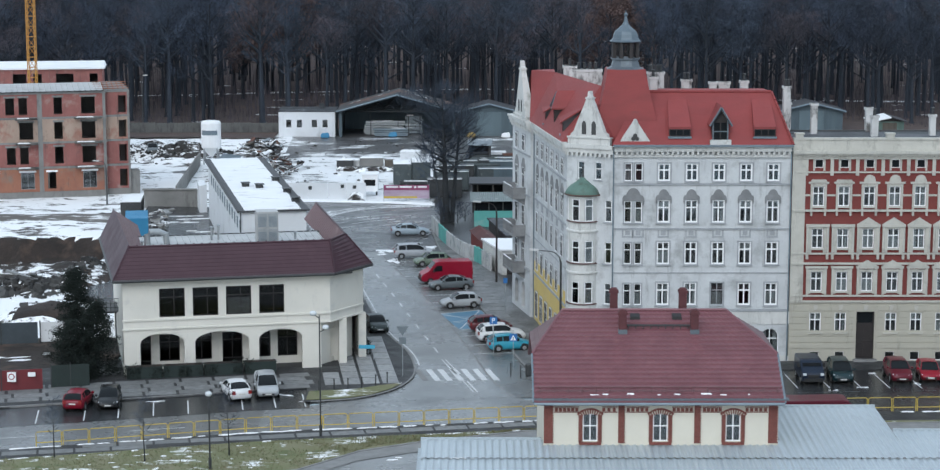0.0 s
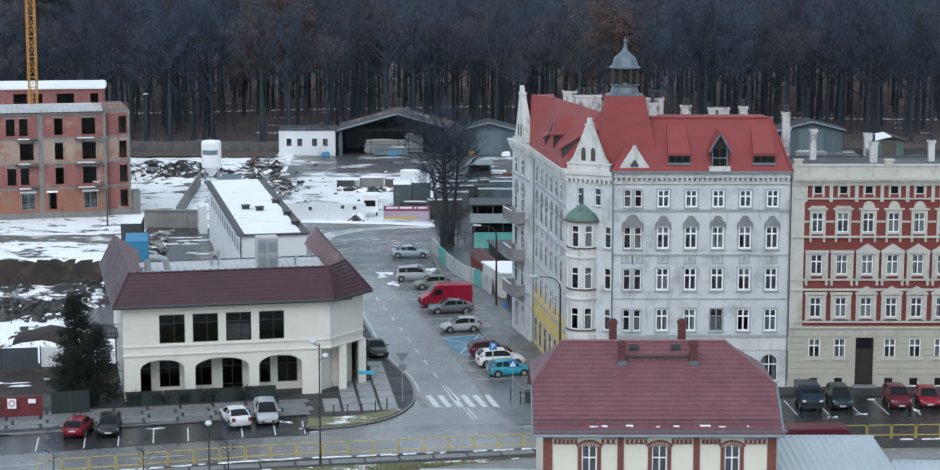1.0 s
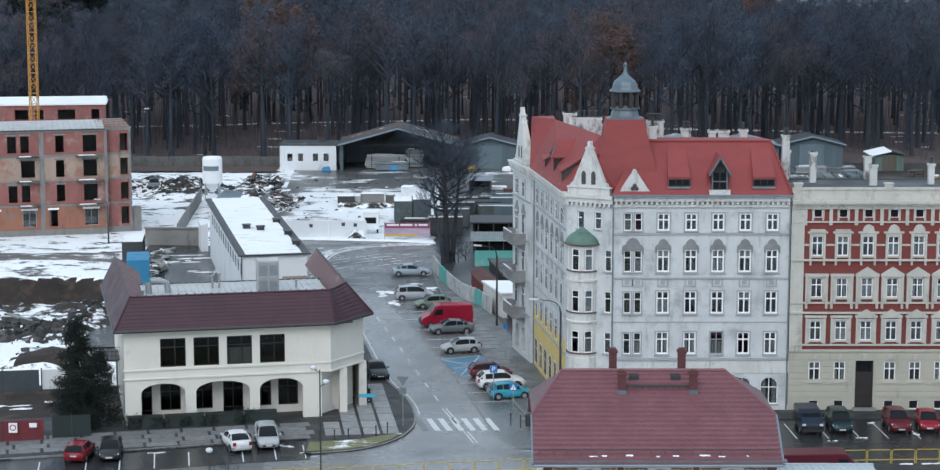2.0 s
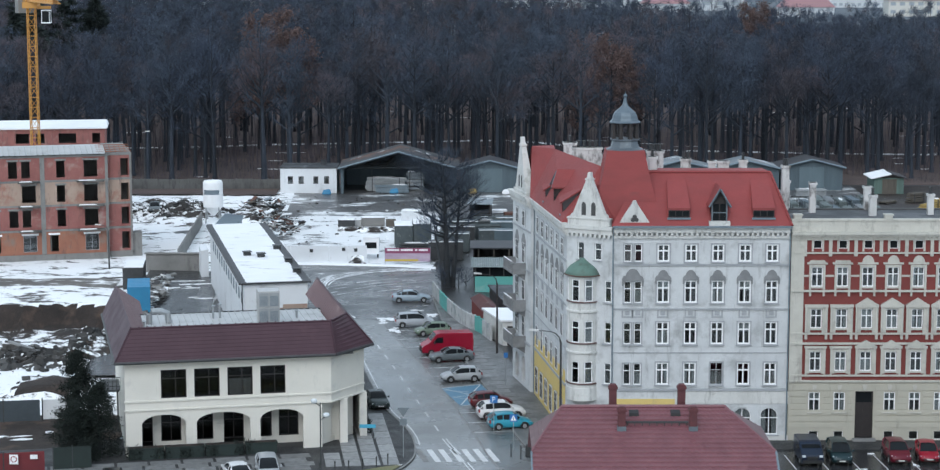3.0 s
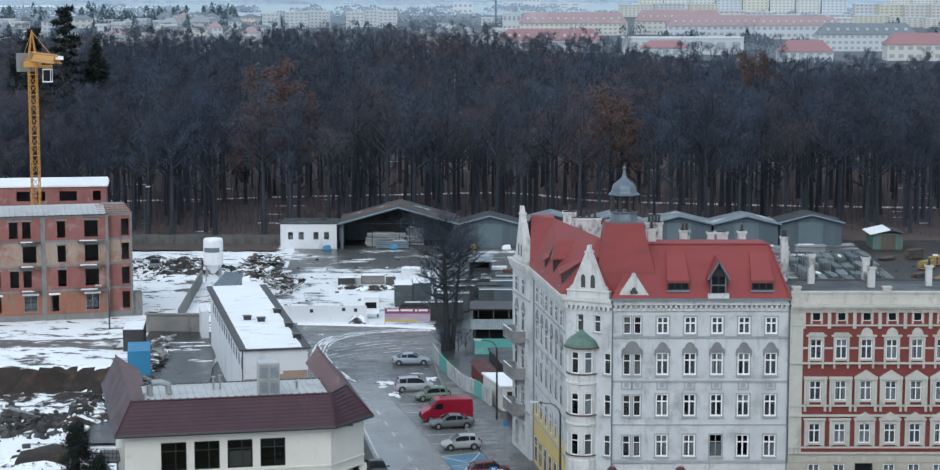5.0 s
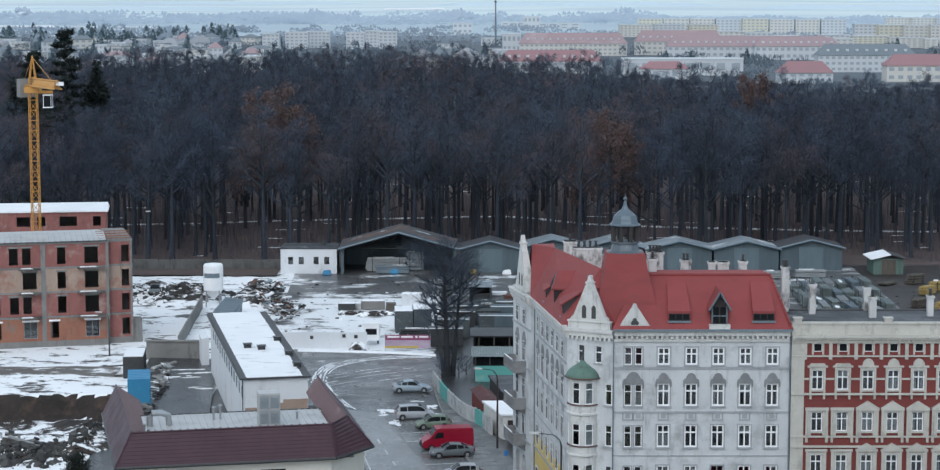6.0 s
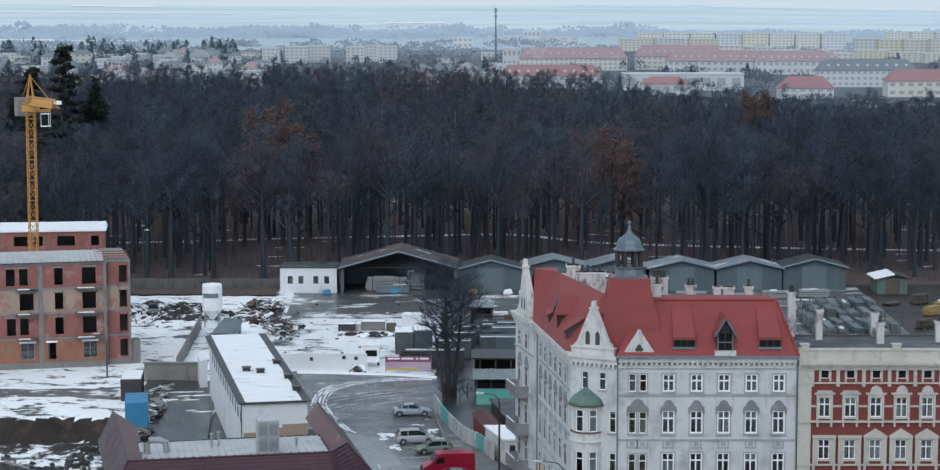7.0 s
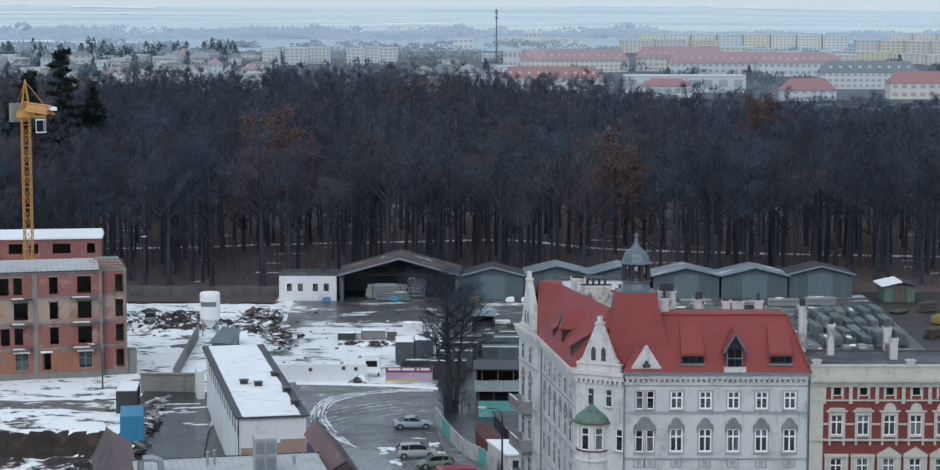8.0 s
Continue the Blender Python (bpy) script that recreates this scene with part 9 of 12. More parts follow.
# painted panel wall along the footway
PW = smooth_line([(2.2, 214.5), (0.9, 219.5), (-1.0, 224.0), (-3.2, 234.0), (-4.6, 243.0)], 4)
M["old_panel"] = mat("weathered_white_panel", (0.50, 0.51, 0.51), (0.36, 0.37, 0.37), 0.9, 0.85, 0.2, 6, stain=(0.20, 0.26, 0.25), stain_scale=0.9, stain_at=(0.55, 0.7), streak=((0.16, 0.16, 0.155), 0.52, 0.72))
panelwall = tagged(new("panel_wall"), "low panel wall painted white and turquoise with drawings", "wall", kind="structure")
AT[panelwall] = I4
for k, (p, q) in enumerate(zip(PW, PW[1:])):
    a = math.degrees(math.atan2(q[1] - p[1], q[0] - p[0]))
    L = math.hypot(q[0] - p[0], q[1] - p[1])
    bm = bmesh.new()
    box(bm, 0.03, -0.08, 0, L - 0.03, 0.08, 1.65)
    box(bm, -0.08, -0.12, 0, 0.03, 0.12, 1.75)
    part("panel", bm, M["teal"] if k % 8 in (3, 4) else M["old_panel"], panelwall, m=pose(p[0], p[1], 0.1, 0, 0, a))

# small litter strewn over the works yard
rl = random.Random(91)
bm, bs = bmesh.new(), bmesh.new()
for k in range(1300):
    if k % 3 == 0:
        x, y = rl.uniform(-28, 3), rl.uniform(271, 337)
    else:
        x, y = rl.uniform(8, 76), rl.uniform(285, 338)
    L = 0.08 + 0.4 * rl.random() ** 3
    box(bs if rl.random() < 0.1 else bm, -L / 2, -L * rl.uniform(0.15, 0.4), 0, L / 2, L * rl.uniform(0.15, 0.4), L * rl.uniform(0.15, 0.45), m=pose(x, y, -0.03, rl.uniform(-8, 8), rl.uniform(-8, 8), rl.uniform(0, 180)))
solo("yard_litter", bm, island_mat("dark_litter", (0.02, 0.02, 0.021), (0.16, 0.15, 0.14)), "small offcuts and fittings strewn over the works yard", "litter", kind="stuff")
solo("yard_litter", bs, M["snow"], "small clods of trodden snow strewn over the works yard", "snow", kind="stuff")

# ---------------------------------------------------------------- parked cars
SHAPES = {
    # length, width, height, bonnet height, nose of cabin, windscreen top, rear roof, rear glass foot, tail height
    "hatch": (3.95, 1.70, 1.48, 0.90, 0.98, 0.20, -1.40, -1.88, 1.00),
    "sedan": (4.55, 1.76, 1.45, 0.90, 1.02, 0.22, -0.95, -1.72, 1.00),
    "mpv": (4.40, 1.80, 1.66, 1.00, 1.35, 0.42, -1.75, -2.12, 1.06),
    "suv": (4.35, 1.82, 1.66, 1.04, 1.02, 0.30, -1.60, -2.05, 1.10),
}


def car(kind, colour, label, snow=False):
    L, W, H, hb, xa, xb, xc, xd, ht = SHAPES[kind]
    c = thing("car", label, "car", "parked cars")
    h, w = L / 2, W / 2
    # body: rings along the length, rounded in section
    st = [(-h, 0.42, ht - 0.14, 0.80), (-h + 0.12, 0.26, ht - 0.03, 0.92), (-h + 0.5, 0.22, ht, 0.99), (-h * 0.45, 0.20, ht + 0.0, 1.0), (0.0, 0.20, 0.96 + (hb - 0.9), 1.0), (h * 0.42, 0.20, hb + 0.03, 1.0), (h - 0.55, 0.22, hb - 0.08, 0.98), (h - 0.14, 0.26, hb - 0.22, 0.90), (h, 0.40, hb - 0.36, 0.76)]
    bm = bmesh.new()
    rings = []
    for x, z0, z1, f in st:
        ww = w * f
        rings.append([bm.verts.new((x, s * a * ww, z)) for s, a, z in ((1, 0.86, z0), (1, 0.98, z0 + 0.14), (1, 1.0, (z0 + z1) / 2), (1, 0.97, z1 - 0.10), (1, 0.84, z1), (-1, 0.84, z1), (-1, 0.97, z1 - 0.10), (-1, 1.0, (z0 + z1) / 2), (-1, 0.98, z0 + 0.14), (-1, 0.86, z0))])
    for a, b in zip(rings, rings[1:]):
        for i in range(10):
            bm.faces.new((a[i], b[i], b[(i + 1) % 10], a[(i + 1) % 10]))
    bm.faces.new(rings[0])
    bm.faces.new(list(reversed(rings[-1])))
    body = part("body", bm, colour, c, smooth=True)
    # cabin: an arched loft, glass below and between the pillars, painted roof above
    prof = []
    for i in range(5):              # windscreen
        t = i / 4
        prof.append((xa + (xb - xa) * t, hb + (H - 0.03 - hb) * (1 - (1 - t) ** 1.5), t))
    for i in range(1, 5):           # roof
        t = i / 5
        prof.append((xb + (xc - xb) * t, H - 0.03 + 0.03 * math.sin(math.pi * min(1, t * 1.3)) - 0.06 * t * t, 1.0))
    for i in range(4):              # rear glass
        t = i / 3
        prof.append((xc + (xd - xc) * t, (H - 0.09) + (ht - H + 0.09) * t ** 1.5, 1 - t))
    rings = []
    for x, z, f in prof:
        belt = min(hb + (ht - hb) * (xa - x) / (xa - xd), z)
        wt = w * (0.88 - 0.17 * f)
        hgt = z - belt
        rings.append([Vector((x, s_ * k, zz)) for s_, k, zz in ((1, w * 0.90, belt - 0.03), (1, w * 0.90 + (wt - w * 0.90) * 0.55, belt + 0.5 * hgt), (1, wt, belt + 0.86 * hgt), (1, wt * 0.84, z - 0.02 * f), (1, 0.0, z + 0.015 * f), (-1, wt * 0.84, z - 0.02 * f), (-1, wt, belt + 0.86 * hgt), (-1, w * 0.90 + (wt - w * 0.90) * 0.55, belt + 0.5 * hgt), (-1, w * 0.90, belt - 0.03))])

    def loft(bm, i0, i1, j0, j1):
        vs = [[bm.verts.new(rings[i][j]) for j in range(j0, j1 + 1)] for i in range(i0, i1 + 1)]
        for q, r in zip(vs, vs[1:]):
            for j in range(len(q) - 1):
                bm.faces.new((q[j], q[j + 1], r[j + 1], r[j]))

    bm = bmesh.new()
    loft(bm, 0, 4, 2, 6)
    part("windscreen", bm, M["car_glass"], c, "dark tinted windscreen", smooth=True)
    bm = bmesh.new()
    loft(bm, 4, 9, 2, 6)
    part("roof", bm, M["snow"] if snow else colour, c, smooth=True)
    bm = bmesh.new()
    loft(bm, 9, 12, 2, 6)
    part("rear_window", bm, M["car_glass"], c, smooth=True)
    for j in (0, 6):
        bm = bmesh.new()
        loft(bm, 0, 12, j, j + 2)
        part("side_window", bm, M["car_glass"], c, smooth=True)
        k = j + 2 if j == 0 else j
        bm = bmesh.new()
        tube(bm, [rings[i][k] for i in range(13)], 0.04, 4)
        for i in (7,):
            tube(bm, [rings[i][j + q] for q in range(3)], 0.04, 4)
        for i in (10,) if kind == "sedan" else (9, 10):
            tube(bm, [rings[i][j + q] for q in range(3)], 0.075, 4)
        part("pillar_frame", bm, colour, c)
    for s in (-1, 1):
        for x in (h - 0.82, -h + 0.78):
            r_ = 0.31 if kind != "suv" else 0.35
            bm = bmesh.new()
            tube(bm, [(x, s * (w - 0.21), r_), (x, s * (w + 0.005), r_)], r_, 16)
            wh = part("tyre", bm, M["rubber"], c)
            bm = bmesh.new()
            tube(bm, [(x, s * (w - 0.03), r_), (x, s * (w + 0.018), r_)], r_ * 0.62, 10)
            part("rim", bm, M["chrome"], wh, "alloy wheel rim")
            bm = bmesh.new()
            arc = [(x + 1.16 * r_ * math.cos(t), s * (w - 0.01), r_ + 1.16 * r_ * math.sin(t)) for t in [math.pi * i / 8 for i in range(9)]]
            tube(bm, arc, 0.045, 4)
            part("wheel_arch", bm, M["plastic"], c)
        bm = bmesh.new()
        hull_box(bm, [(h - 0.34, s * w * 0.82, hb - 0.36), (h - 0.06, s * w * 0.52, hb - 0.40), (h - 0.02, s * w * 0.52, hb - 0.40), (h - 0.16, s * w * 0.86, hb - 0.36)], [(h - 0.40, s * w * 0.82, hb - 0.18), (h - 0.16, s * w * 0.52, hb - 0.24), (h - 0.10, s * w * 0.52, hb - 0.24), (h - 0.24, s * w * 0.88, hb - 0.18)])
        part("headlight", bm, M["lamp_glass"], c)
        bm = bmesh.new()
        box(bm, -h - 0.02, s * w * 0.74 - 0.13, ht - 0.34, -h + 0.10, s * w * 0.74 + 0.13, ht - 0.06)
        part("tail_light", bm, M["red_glass"], c)
        bm = bmesh.new()
        box(bm, xa - 0.32, s * (w + 0.10) - 0.09, hb + 0.02, xa - 0.14, s * (w + 0.10) + 0.09, hb + 0.17)
        part("wing_mirror", bm, colour, c)
    bm = bmesh.new()
    box(bm, h - 0.10, -w * 0.55, 0.36, h + 0.015, w * 0.55, 0.50)
    part("grille", bm, M["plastic"], c)
    for x0, x1, z in ((h + 0.005, h + 0.025, 0.40), (-h - 0.03, -h - 0.005, 0.62)):
        bm = bmesh.new()
        box(bm, x0, -0.26, z, x1, 0.26, z + 0.11)
        part("number_plate", bm, M["plate"], c, "plain pale number plate")
    return c


def van(colour, label, L=5.4, W=2.0, H=2.35, low_roof=False):
    c = thing("van", label, "van", "parked cars")
    h, w = L / 2, W / 2
    prof = [(-h, 0.45), (-h + 0.02, H - 0.25), (-h + 0.12, H - 0.05), (h - 1.95, H), (h - 1.55, H - 0.06), (h - 0.78, 1.38), (h - 0.10, 1.02), (h, 0.80), (h - 0.02, 0.42), (h - 0.2, 0.30), (-h + 0.1, 0.32)]
    bm = bmesh.new()
    slices = []
    for y, k in ((-w, 0.0), (-w + 0.07, 1.0), (w - 0.07, 1.0), (w, 0.0)):
        slices.append([bm.verts.new((x * (0.985 if k == 0 else 1.0), y, z - (0.06 if k == 0 and z > 1.2 else 0.0) + (0.05 if k == 0 and z < 0.5 else 0.0))) for x, z in prof])
    n = len(prof)
    for a, b in zip(slices, slices[1:]):
        for i in range(n):
            bm.faces.new((a[i], a[(i + 1) % n], b[(i + 1) % n], b[i]))
    bm.faces.new(list(reversed(slices[0])))
    bm.faces.new(slices[-1])
    part("body", bm, colour, c)
    bm = bmesh.new()
    hull_box(bm, [(h - 0.86, -w * 0.86, 1.44), (h - 0.84, -w * 0.86, 1.44), (h - 0.84, w * 0.86, 1.44), (h - 0.86, w * 0.86, 1.44)], [(h - 1.50, -w * 0.8, H - 0.14), (h - 1.46, -w * 0.8, H - 0.12), (h - 1.46, w * 0.8, H - 0.12), (h - 1.50, w * 0.8, H - 0.14)])
    part("windscreen", bm, M["car_glass"], c)
    for s in (-1, 1):
        bm = bmesh.new()
        ya, yb = sorted((s * (w - 0.03), s * (w + 0.012)))
        slab_y(bm, [(h - 2.2, 1.35), (h - 2.2, H - 0.42), (h - 1.62, H - 0.42), (h - 1.1, 1.35)], ya, yb)
        part("side_window", bm, M["car_glass"], c)
        for x in (h - 0.95, -h + 1.0):
            bm = bmesh.new()
            tube(bm, [(x, s * (w - 0.24), 0.34), (x, s * (w + 0.01), 0.34)], 0.34, 16)
            wh = part("tyre", bm, M["rubber"], c)
            bm = bmesh.new()
            tube(bm, [(x, s * (w - 0.03), 0.34), (x, s * (w + 0.02), 0.34)], 0.2, 10)
            part("rim", bm, M["chrome"], wh)
        bm = bmesh.new()
        box(bm, h - 0.30, s * w * 0.78 - 0.14, 0.80, h - 0.02, s * w * 0.78 + 0.14, 1.02)
        part("headlight", bm, M["lamp_glass"], c)
        bm = bmesh.new()
        box(bm, -h - 0.02, s * w * 0.88 - 0.07, 0.9, -h + 0.06, s * w * 0.88 + 0.07, 1.6)
        part("tail_light", bm, M["red_glass"], c)
        bm = bmesh.new()
        box(bm, h - 1.35, s * (w + 0.14) - 0.1, 1.3, h - 1.22, s * (w + 0.14) + 0.1, 1.62)
        part("wing_mirror", bm, M["plastic"], c)
    bm = bmesh.new()
    box(bm, h - 0.14, -w * 0.9, 0.34, h + 0.04, w * 0.9, 0.62)
    box(bm, h - 0.08, -w * 0.5, 0.66, h + 0.012, w * 0.5, 0.9)
    part("bumper", bm, M["plastic"], c)
    return c


P = {k: paint("car_paint_" + k, v) for k, v in {
    "red": (0.21, 0.008, 0.022), "black": (0.018, 0.02, 0.022), "white": (0.74, 0.75, 0.76), "silver": (0.42, 0.44, 0.46), "dark_green": (0.03, 0.045, 0.045),
    "pale_blue": (0.34, 0.41, 0.47), "mid_silver": (0.40, 0.42, 0.45), "green": (0.17, 0.22, 0.17), "van_red": (0.30, 0.010, 0.032), "grey": (0.13, 0.15, 0.16), "maroon": (0.10, 0.015, 0.022),
    "turquoise": (0.04, 0.31, 0.42), "navy": (0.005, 0.014, 0.034), "teal_dark": (0.008, 0.03, 0.036), "wine": (0.12, 0.006, 0.018), "scarlet": (0.28, 0.008, 0.024), "dark_wine": (0.095, 0.008, 0.020)}.items()}


def parked(c, x, y, deg, z=0.01):
    c.matrix_basis = pose(x, y, z, 0, 0, deg)
    AT[c] = c.matrix_basis


SIDE = 191.0          # across the side street, noses to the roadway
parked(car("hatch", P["red"], "red hatchback seen from behind, parked before the conifers"), -30.7, 155.5, 86)
parked(car("hatch", P["black"], "black hatchback parked beside the red one"), -28.35, 155.9, -84)
parked(car("sedan", P["white"], "white saloon parked askew before the arcade, tail to the road"), -18.8, 158.9, 110, 0.01)
parked(car("mpv", P["silver"], "silver estate parked before the arcade", False), -16.4, 159.8, -80, 0.01)
parked(car("sedan", P["dark_green"], "dark saloon parked at the kerb of the side street"), -8.75, 184.6, -76)
parked(car("hatch", P["grey"], "muddy dark hatchback standing on the building site"), -49.2, 313.5, -82, site_z(-49.2, 313.5))
parked(car("sedan", P["pale_blue"], "pale blue saloon at the far end of the parking strip"), -7.1, 238.6, 4)
parked(car("mpv", P["mid_silver"], "silver people carrier in the parking strip"), -6.3, 223.2, 8)
parked(car("hatch", P["green"], "pale green hatchback in the parking strip"), -4.2, 218.2, SIDE)
parked(van(P["van_red"], "red panel van in the parking strip"), -2.55, 208.3, SIDE)
parked(car("sedan", P["grey"], "grey saloon beside the red van"), -2.0, 204.6, SIDE)
parked(car("hatch", P["silver"], "silver hatchback beside the blue bay"), -0.95, 195.2, SIDE)
parked(car("hatch", P["maroon"], "dark maroon hatchback in the parking strip"), 1.85, 184.2, 11)
parked(car("suv", P["white"], "white crossover beside the maroon car"), 2.75, 179.8, 11)
parked(car("hatch", P["turquoise"], "turquoise small car parked beside the white crossover"), 3.5, 176.0, 12)
parked(van(P["navy"], "navy blue small van before the tenement", 4.4, 1.82, 1.85), 28.1, 164.6, -90)
parked(car("mpv", P["teal_dark"], "dark teal estate before the tenement"), 30.7, 164.9, -92)
parked(car("suv", P["wine"], "wine red crossover with snow on its bonnet"), 35.5, 165.0, -90)
parked(car("hatch", P["scarlet"], "bright red hatchback before the tenement"), 38.1, 165.2, -95)
parked(car("mpv", P["silver"], "silver estate at the end of the lot"), 43.5, 165.0, -90)
parked(van(P["dark_wine"], "dark wine red minibus standing behind the canopy", 6.9, 2.1, 2.3), 26.4, 149.2, 2)

# ---------------------------------------------------------------- street furniture
def rail_unit():
    g = thing("guard_rail", "yellow tubular guard rail panel along the main road", "guard rail", "guard rails")
    bm = bmesh.new()
    c = 0.10
    loop = [(0.05 + c, 0, 1.1), (1.85 - c, 0, 1.1), (1.85, 0, 1.1 - c), (1.85, 0, 0.3 + c), (1.85 - c, 0, 0.3), (0.05 + c, 0, 0.3), (0.05, 0, 0.3 + c), (0.05, 0, 1.1 - c), (0.05 + c, 0, 1.1)]
    tube(bm, loop, 0.035, 5)
    part("loop", bm, M["yellow"], g)
    for x in (0.05, 1.85):
        bm = bmesh.new()
        tube(bm, [(x, 0, 0), (x, 0, 0.4)], 0.035, 5)
        part("post", bm, M["yellow"], g)
    return g


first = None
x = -31.5
k = 0
while x < 52:
    y = fence_y(x)
    a = math.degrees(math.atan2(fence_y(x + 1.9) - y, 1.9))
    mm = pose(x, y - 0.25, 0.08, 0, 0, a)
    if first is None:
        first = rail_unit()
        first.matrix_basis = mm
        AT[first] = mm
    elif not (6.5 < x < 18.0):
        copy_thing(first, mm)
    x += 1.92 * math.cos(radians(a))


def globe_lamp(x, y, h, heads, label):
    l = thing("street_lamp", label, "street lamp", "street lamps", at=pose(x, y, 0))
    bm = bmesh.new()
    tube(bm, [(x, y, 0), (x, y, 0.9), (x, y, 0.95), (x, y, h)], [0.11, 0.11, 0.065, 0.05], 8)
    part("post", bm, M["dark_steel"], l)
    for dx, z in heads:
        bm = bmesh.new()
        tube(bm, [(x, y, z - 0.35), (x + dx * 0.6, y, z - 0.15), (x + dx, y, z - 0.12)], 0.035, 5)
        part("arm", bm, M["dark_steel"], l)
        bm = bmesh.new()
        turned(bm, x + dx, y, [(0.10, z - 0.14), (0.22, z - 0.06), (0.26, z + 0.06), (0.2, z + 0.17), (0.05, z + 0.22)], 12)
        part("globe", bm, M["lamp_glass"], l, "white lamp globe", smooth=True)


globe_lamp(-11.05, 146.3, 9.2, ((-0.45, 9.3), (0.45, 8.25)), "tall dark lamp post with two white globes on the turf strip")
globe_lamp(-18.1, 137.3, 5.3, ((0.0, 5.45),), "short lamp post with one white globe on the turf strip")


def arm_lamp(x, y, h, dx, label, wood=False):
    l = thing("street_lamp", label, "street lamp", "street lamps", at=pose(x, y, 0))
    bm = bmesh.new()
    pts = [(x, y, 0), (x, y, h - 1.2)] + [(x + dx * 0.5 * (1 - math.cos(a)), y, h - 1.2 + 1.0 * math.sin(a)) for a in (0.5, 1.0, 1.4)] + [(x + dx, y, h - 0.1)]
    tube(bm, pts, [0.12, 0.09, 0.05, 0.045, 0.04, 0.04], 7)
    part("post", bm, M["dark_wood"] if wood else M["dark_steel"], l)
    bm = bmesh.new()
    s = -1 if dx < 0 else 1
    hull_box(bm, [(x + dx - 0.1 * s, y - 0.14, h - 0.16), (x + dx + 0.75 * s, y - 0.14, h - 0.1), (x + dx + 0.75 * s, y + 0.14, h - 0.1), (x + dx - 0.1 * s, y + 0.14, h - 0.16)], [(x + dx - 0.1 * s, y - 0.1, h - 0.02), (x + dx + 0.7 * s, y - 0.1, h + 0.04), (x + dx + 0.7 * s, y + 0.1, h + 0.04), (x + dx - 0.1 * s, y + 0.1, h - 0.02)])
    part("lamp_head", bm, M["sheet_grey"], l, "pale flat lamp head")


arm_lamp(7.75, 171.0, 9.9, -2.0, "street lamp with a curved arm at the tenement corner")
arm_lamp(2.75, 208.0, 8.6, -1.7, "brown street lamp pole with a curved arm", True)
arm_lamp(-56.8, 352, 9.5, 0.3, "slim pale lamp pole at the edge of the wood")
arm_lamp(-47.2, 262.0, 6.0, -1.0, "thin lamp pole beside the unfinished flats")

M["sign_blue"] = mat("sign_blue", (0.03, 0.16, 0.42), (0.03, 0.14, 0.38), 3, 0.4)
M["sign_back"] = mat("sign_back_grey", (0.16, 0.19, 0.21), (0.13, 0.155, 0.17), 3, 0.5)


def sign_post(x, y, h, label):
    s = thing("road_sign", label, "road sign", "road signs", at=pose(x, y, 0))
    bm = bmesh.new()
    tube(bm, [(x, y, 0), (x, y, h)], 0.035, 6)
    part("post", bm, M["steel"], s)
    return s


s = sign_post(-5.6, 165.4, 4.2, "back of a give-way sign with a square plate on a post")
bm = bmesh.new()
slab_y(bm, [(-6.12, 4.35), (-5.08, 4.35), (-5.6, 3.55)], 165.33, 165.36)
part("triangle_plate", bm, M["sign_back"], s)
bm = bmesh.new()
box(bm, -5.9, 165.33, 2.85, -5.3, 165.36, 3.42)
part("square_plate", bm, M["sign_back"], s)
s = sign_post(2.05, 174.2, 3.3, "blue parking sign with a white letter on a post")
bm = bmesh.new()
box(bm, 1.72, 174.12, 2.7, 2.38, 174.15, 3.36)
part("plate", bm, M["sign_blue"], s)
cu = bpy.data.curves.new("letter", "FONT")
cu.body, cu.size, cu.extrude = "P", 0.62, 0.004
cu.materials.append(M["white_frame"])
put("letter", cu, s, pose(1.87, 174.11, 2.82, 90, 0, 0), "white letter P")
s = sign_post(3.65, 168.3, 3.2, "blue pedestrian crossing sign with a white triangle on a post")
bm = bmesh.new()
box(bm, 3.32, 168.22, 2.45, 3.98, 168.25, 3.1)
part("plate", bm, M["sign_blue"], s)
bm = bmesh.new()
slab_y(bm, [(3.40, 2.55), (3.65, 3.02), (3.90, 2.55)], 168.205, 168.215)
part("triangle", bm, M["white_frame"], s, "white triangle")
bm = bmesh.new()
box(bm, 3.62, 168.19, 2.6, 3.68, 168.203, 2.85)
part("mark", bm, M["plastic"], s)
s = sign_post(3.4, 192.5, 3.4, "small blue sign on a post beside the footway")
bm = bmesh.new()
box(bm, 3.2, 192.4, 2.9, 3.6, 192.44, 3.4)
part("plate", bm, M["sign_blue"], s)
s = sign_post(-8.3, 171.6, 1.5, "low blue direction board near the ivory building")
bm = bmesh.new()
box(bm, -9.6, 171.5, 1.1, -8.2, 171.54, 1.42)
M["sign_cyan"] = mat("sign_cyan", (0.07, 0.40, 0.58), (0.06, 0.34, 0.5), 3, 0.4)
part("board", bm, M["sign_cyan"], s)

# bollards round the turf corner and the crossing
def bollard(x, y, h=0.9, label="short dark steel bollard"):
    b = thing("bollard", label, "bollard", "bollards", at=pose(x, y, 0.1))
    bm = bmesh.new()
    tube(bm, [(x, y, 0.08), (x, y, 0.1 + h)], 0.05, 8)
    part("post", bm, M["dark_steel"], b)
    bm = bmesh.new()
    turned(bm, x, y, [(0.065, 0.1 + h - 0.12), (0.07, 0.1 + h - 0.06), (0.065, 0.1 + h), (0.03, 0.1 + h + 0.04)], 8)
    part("cap", bm, M["dark_steel"], b)


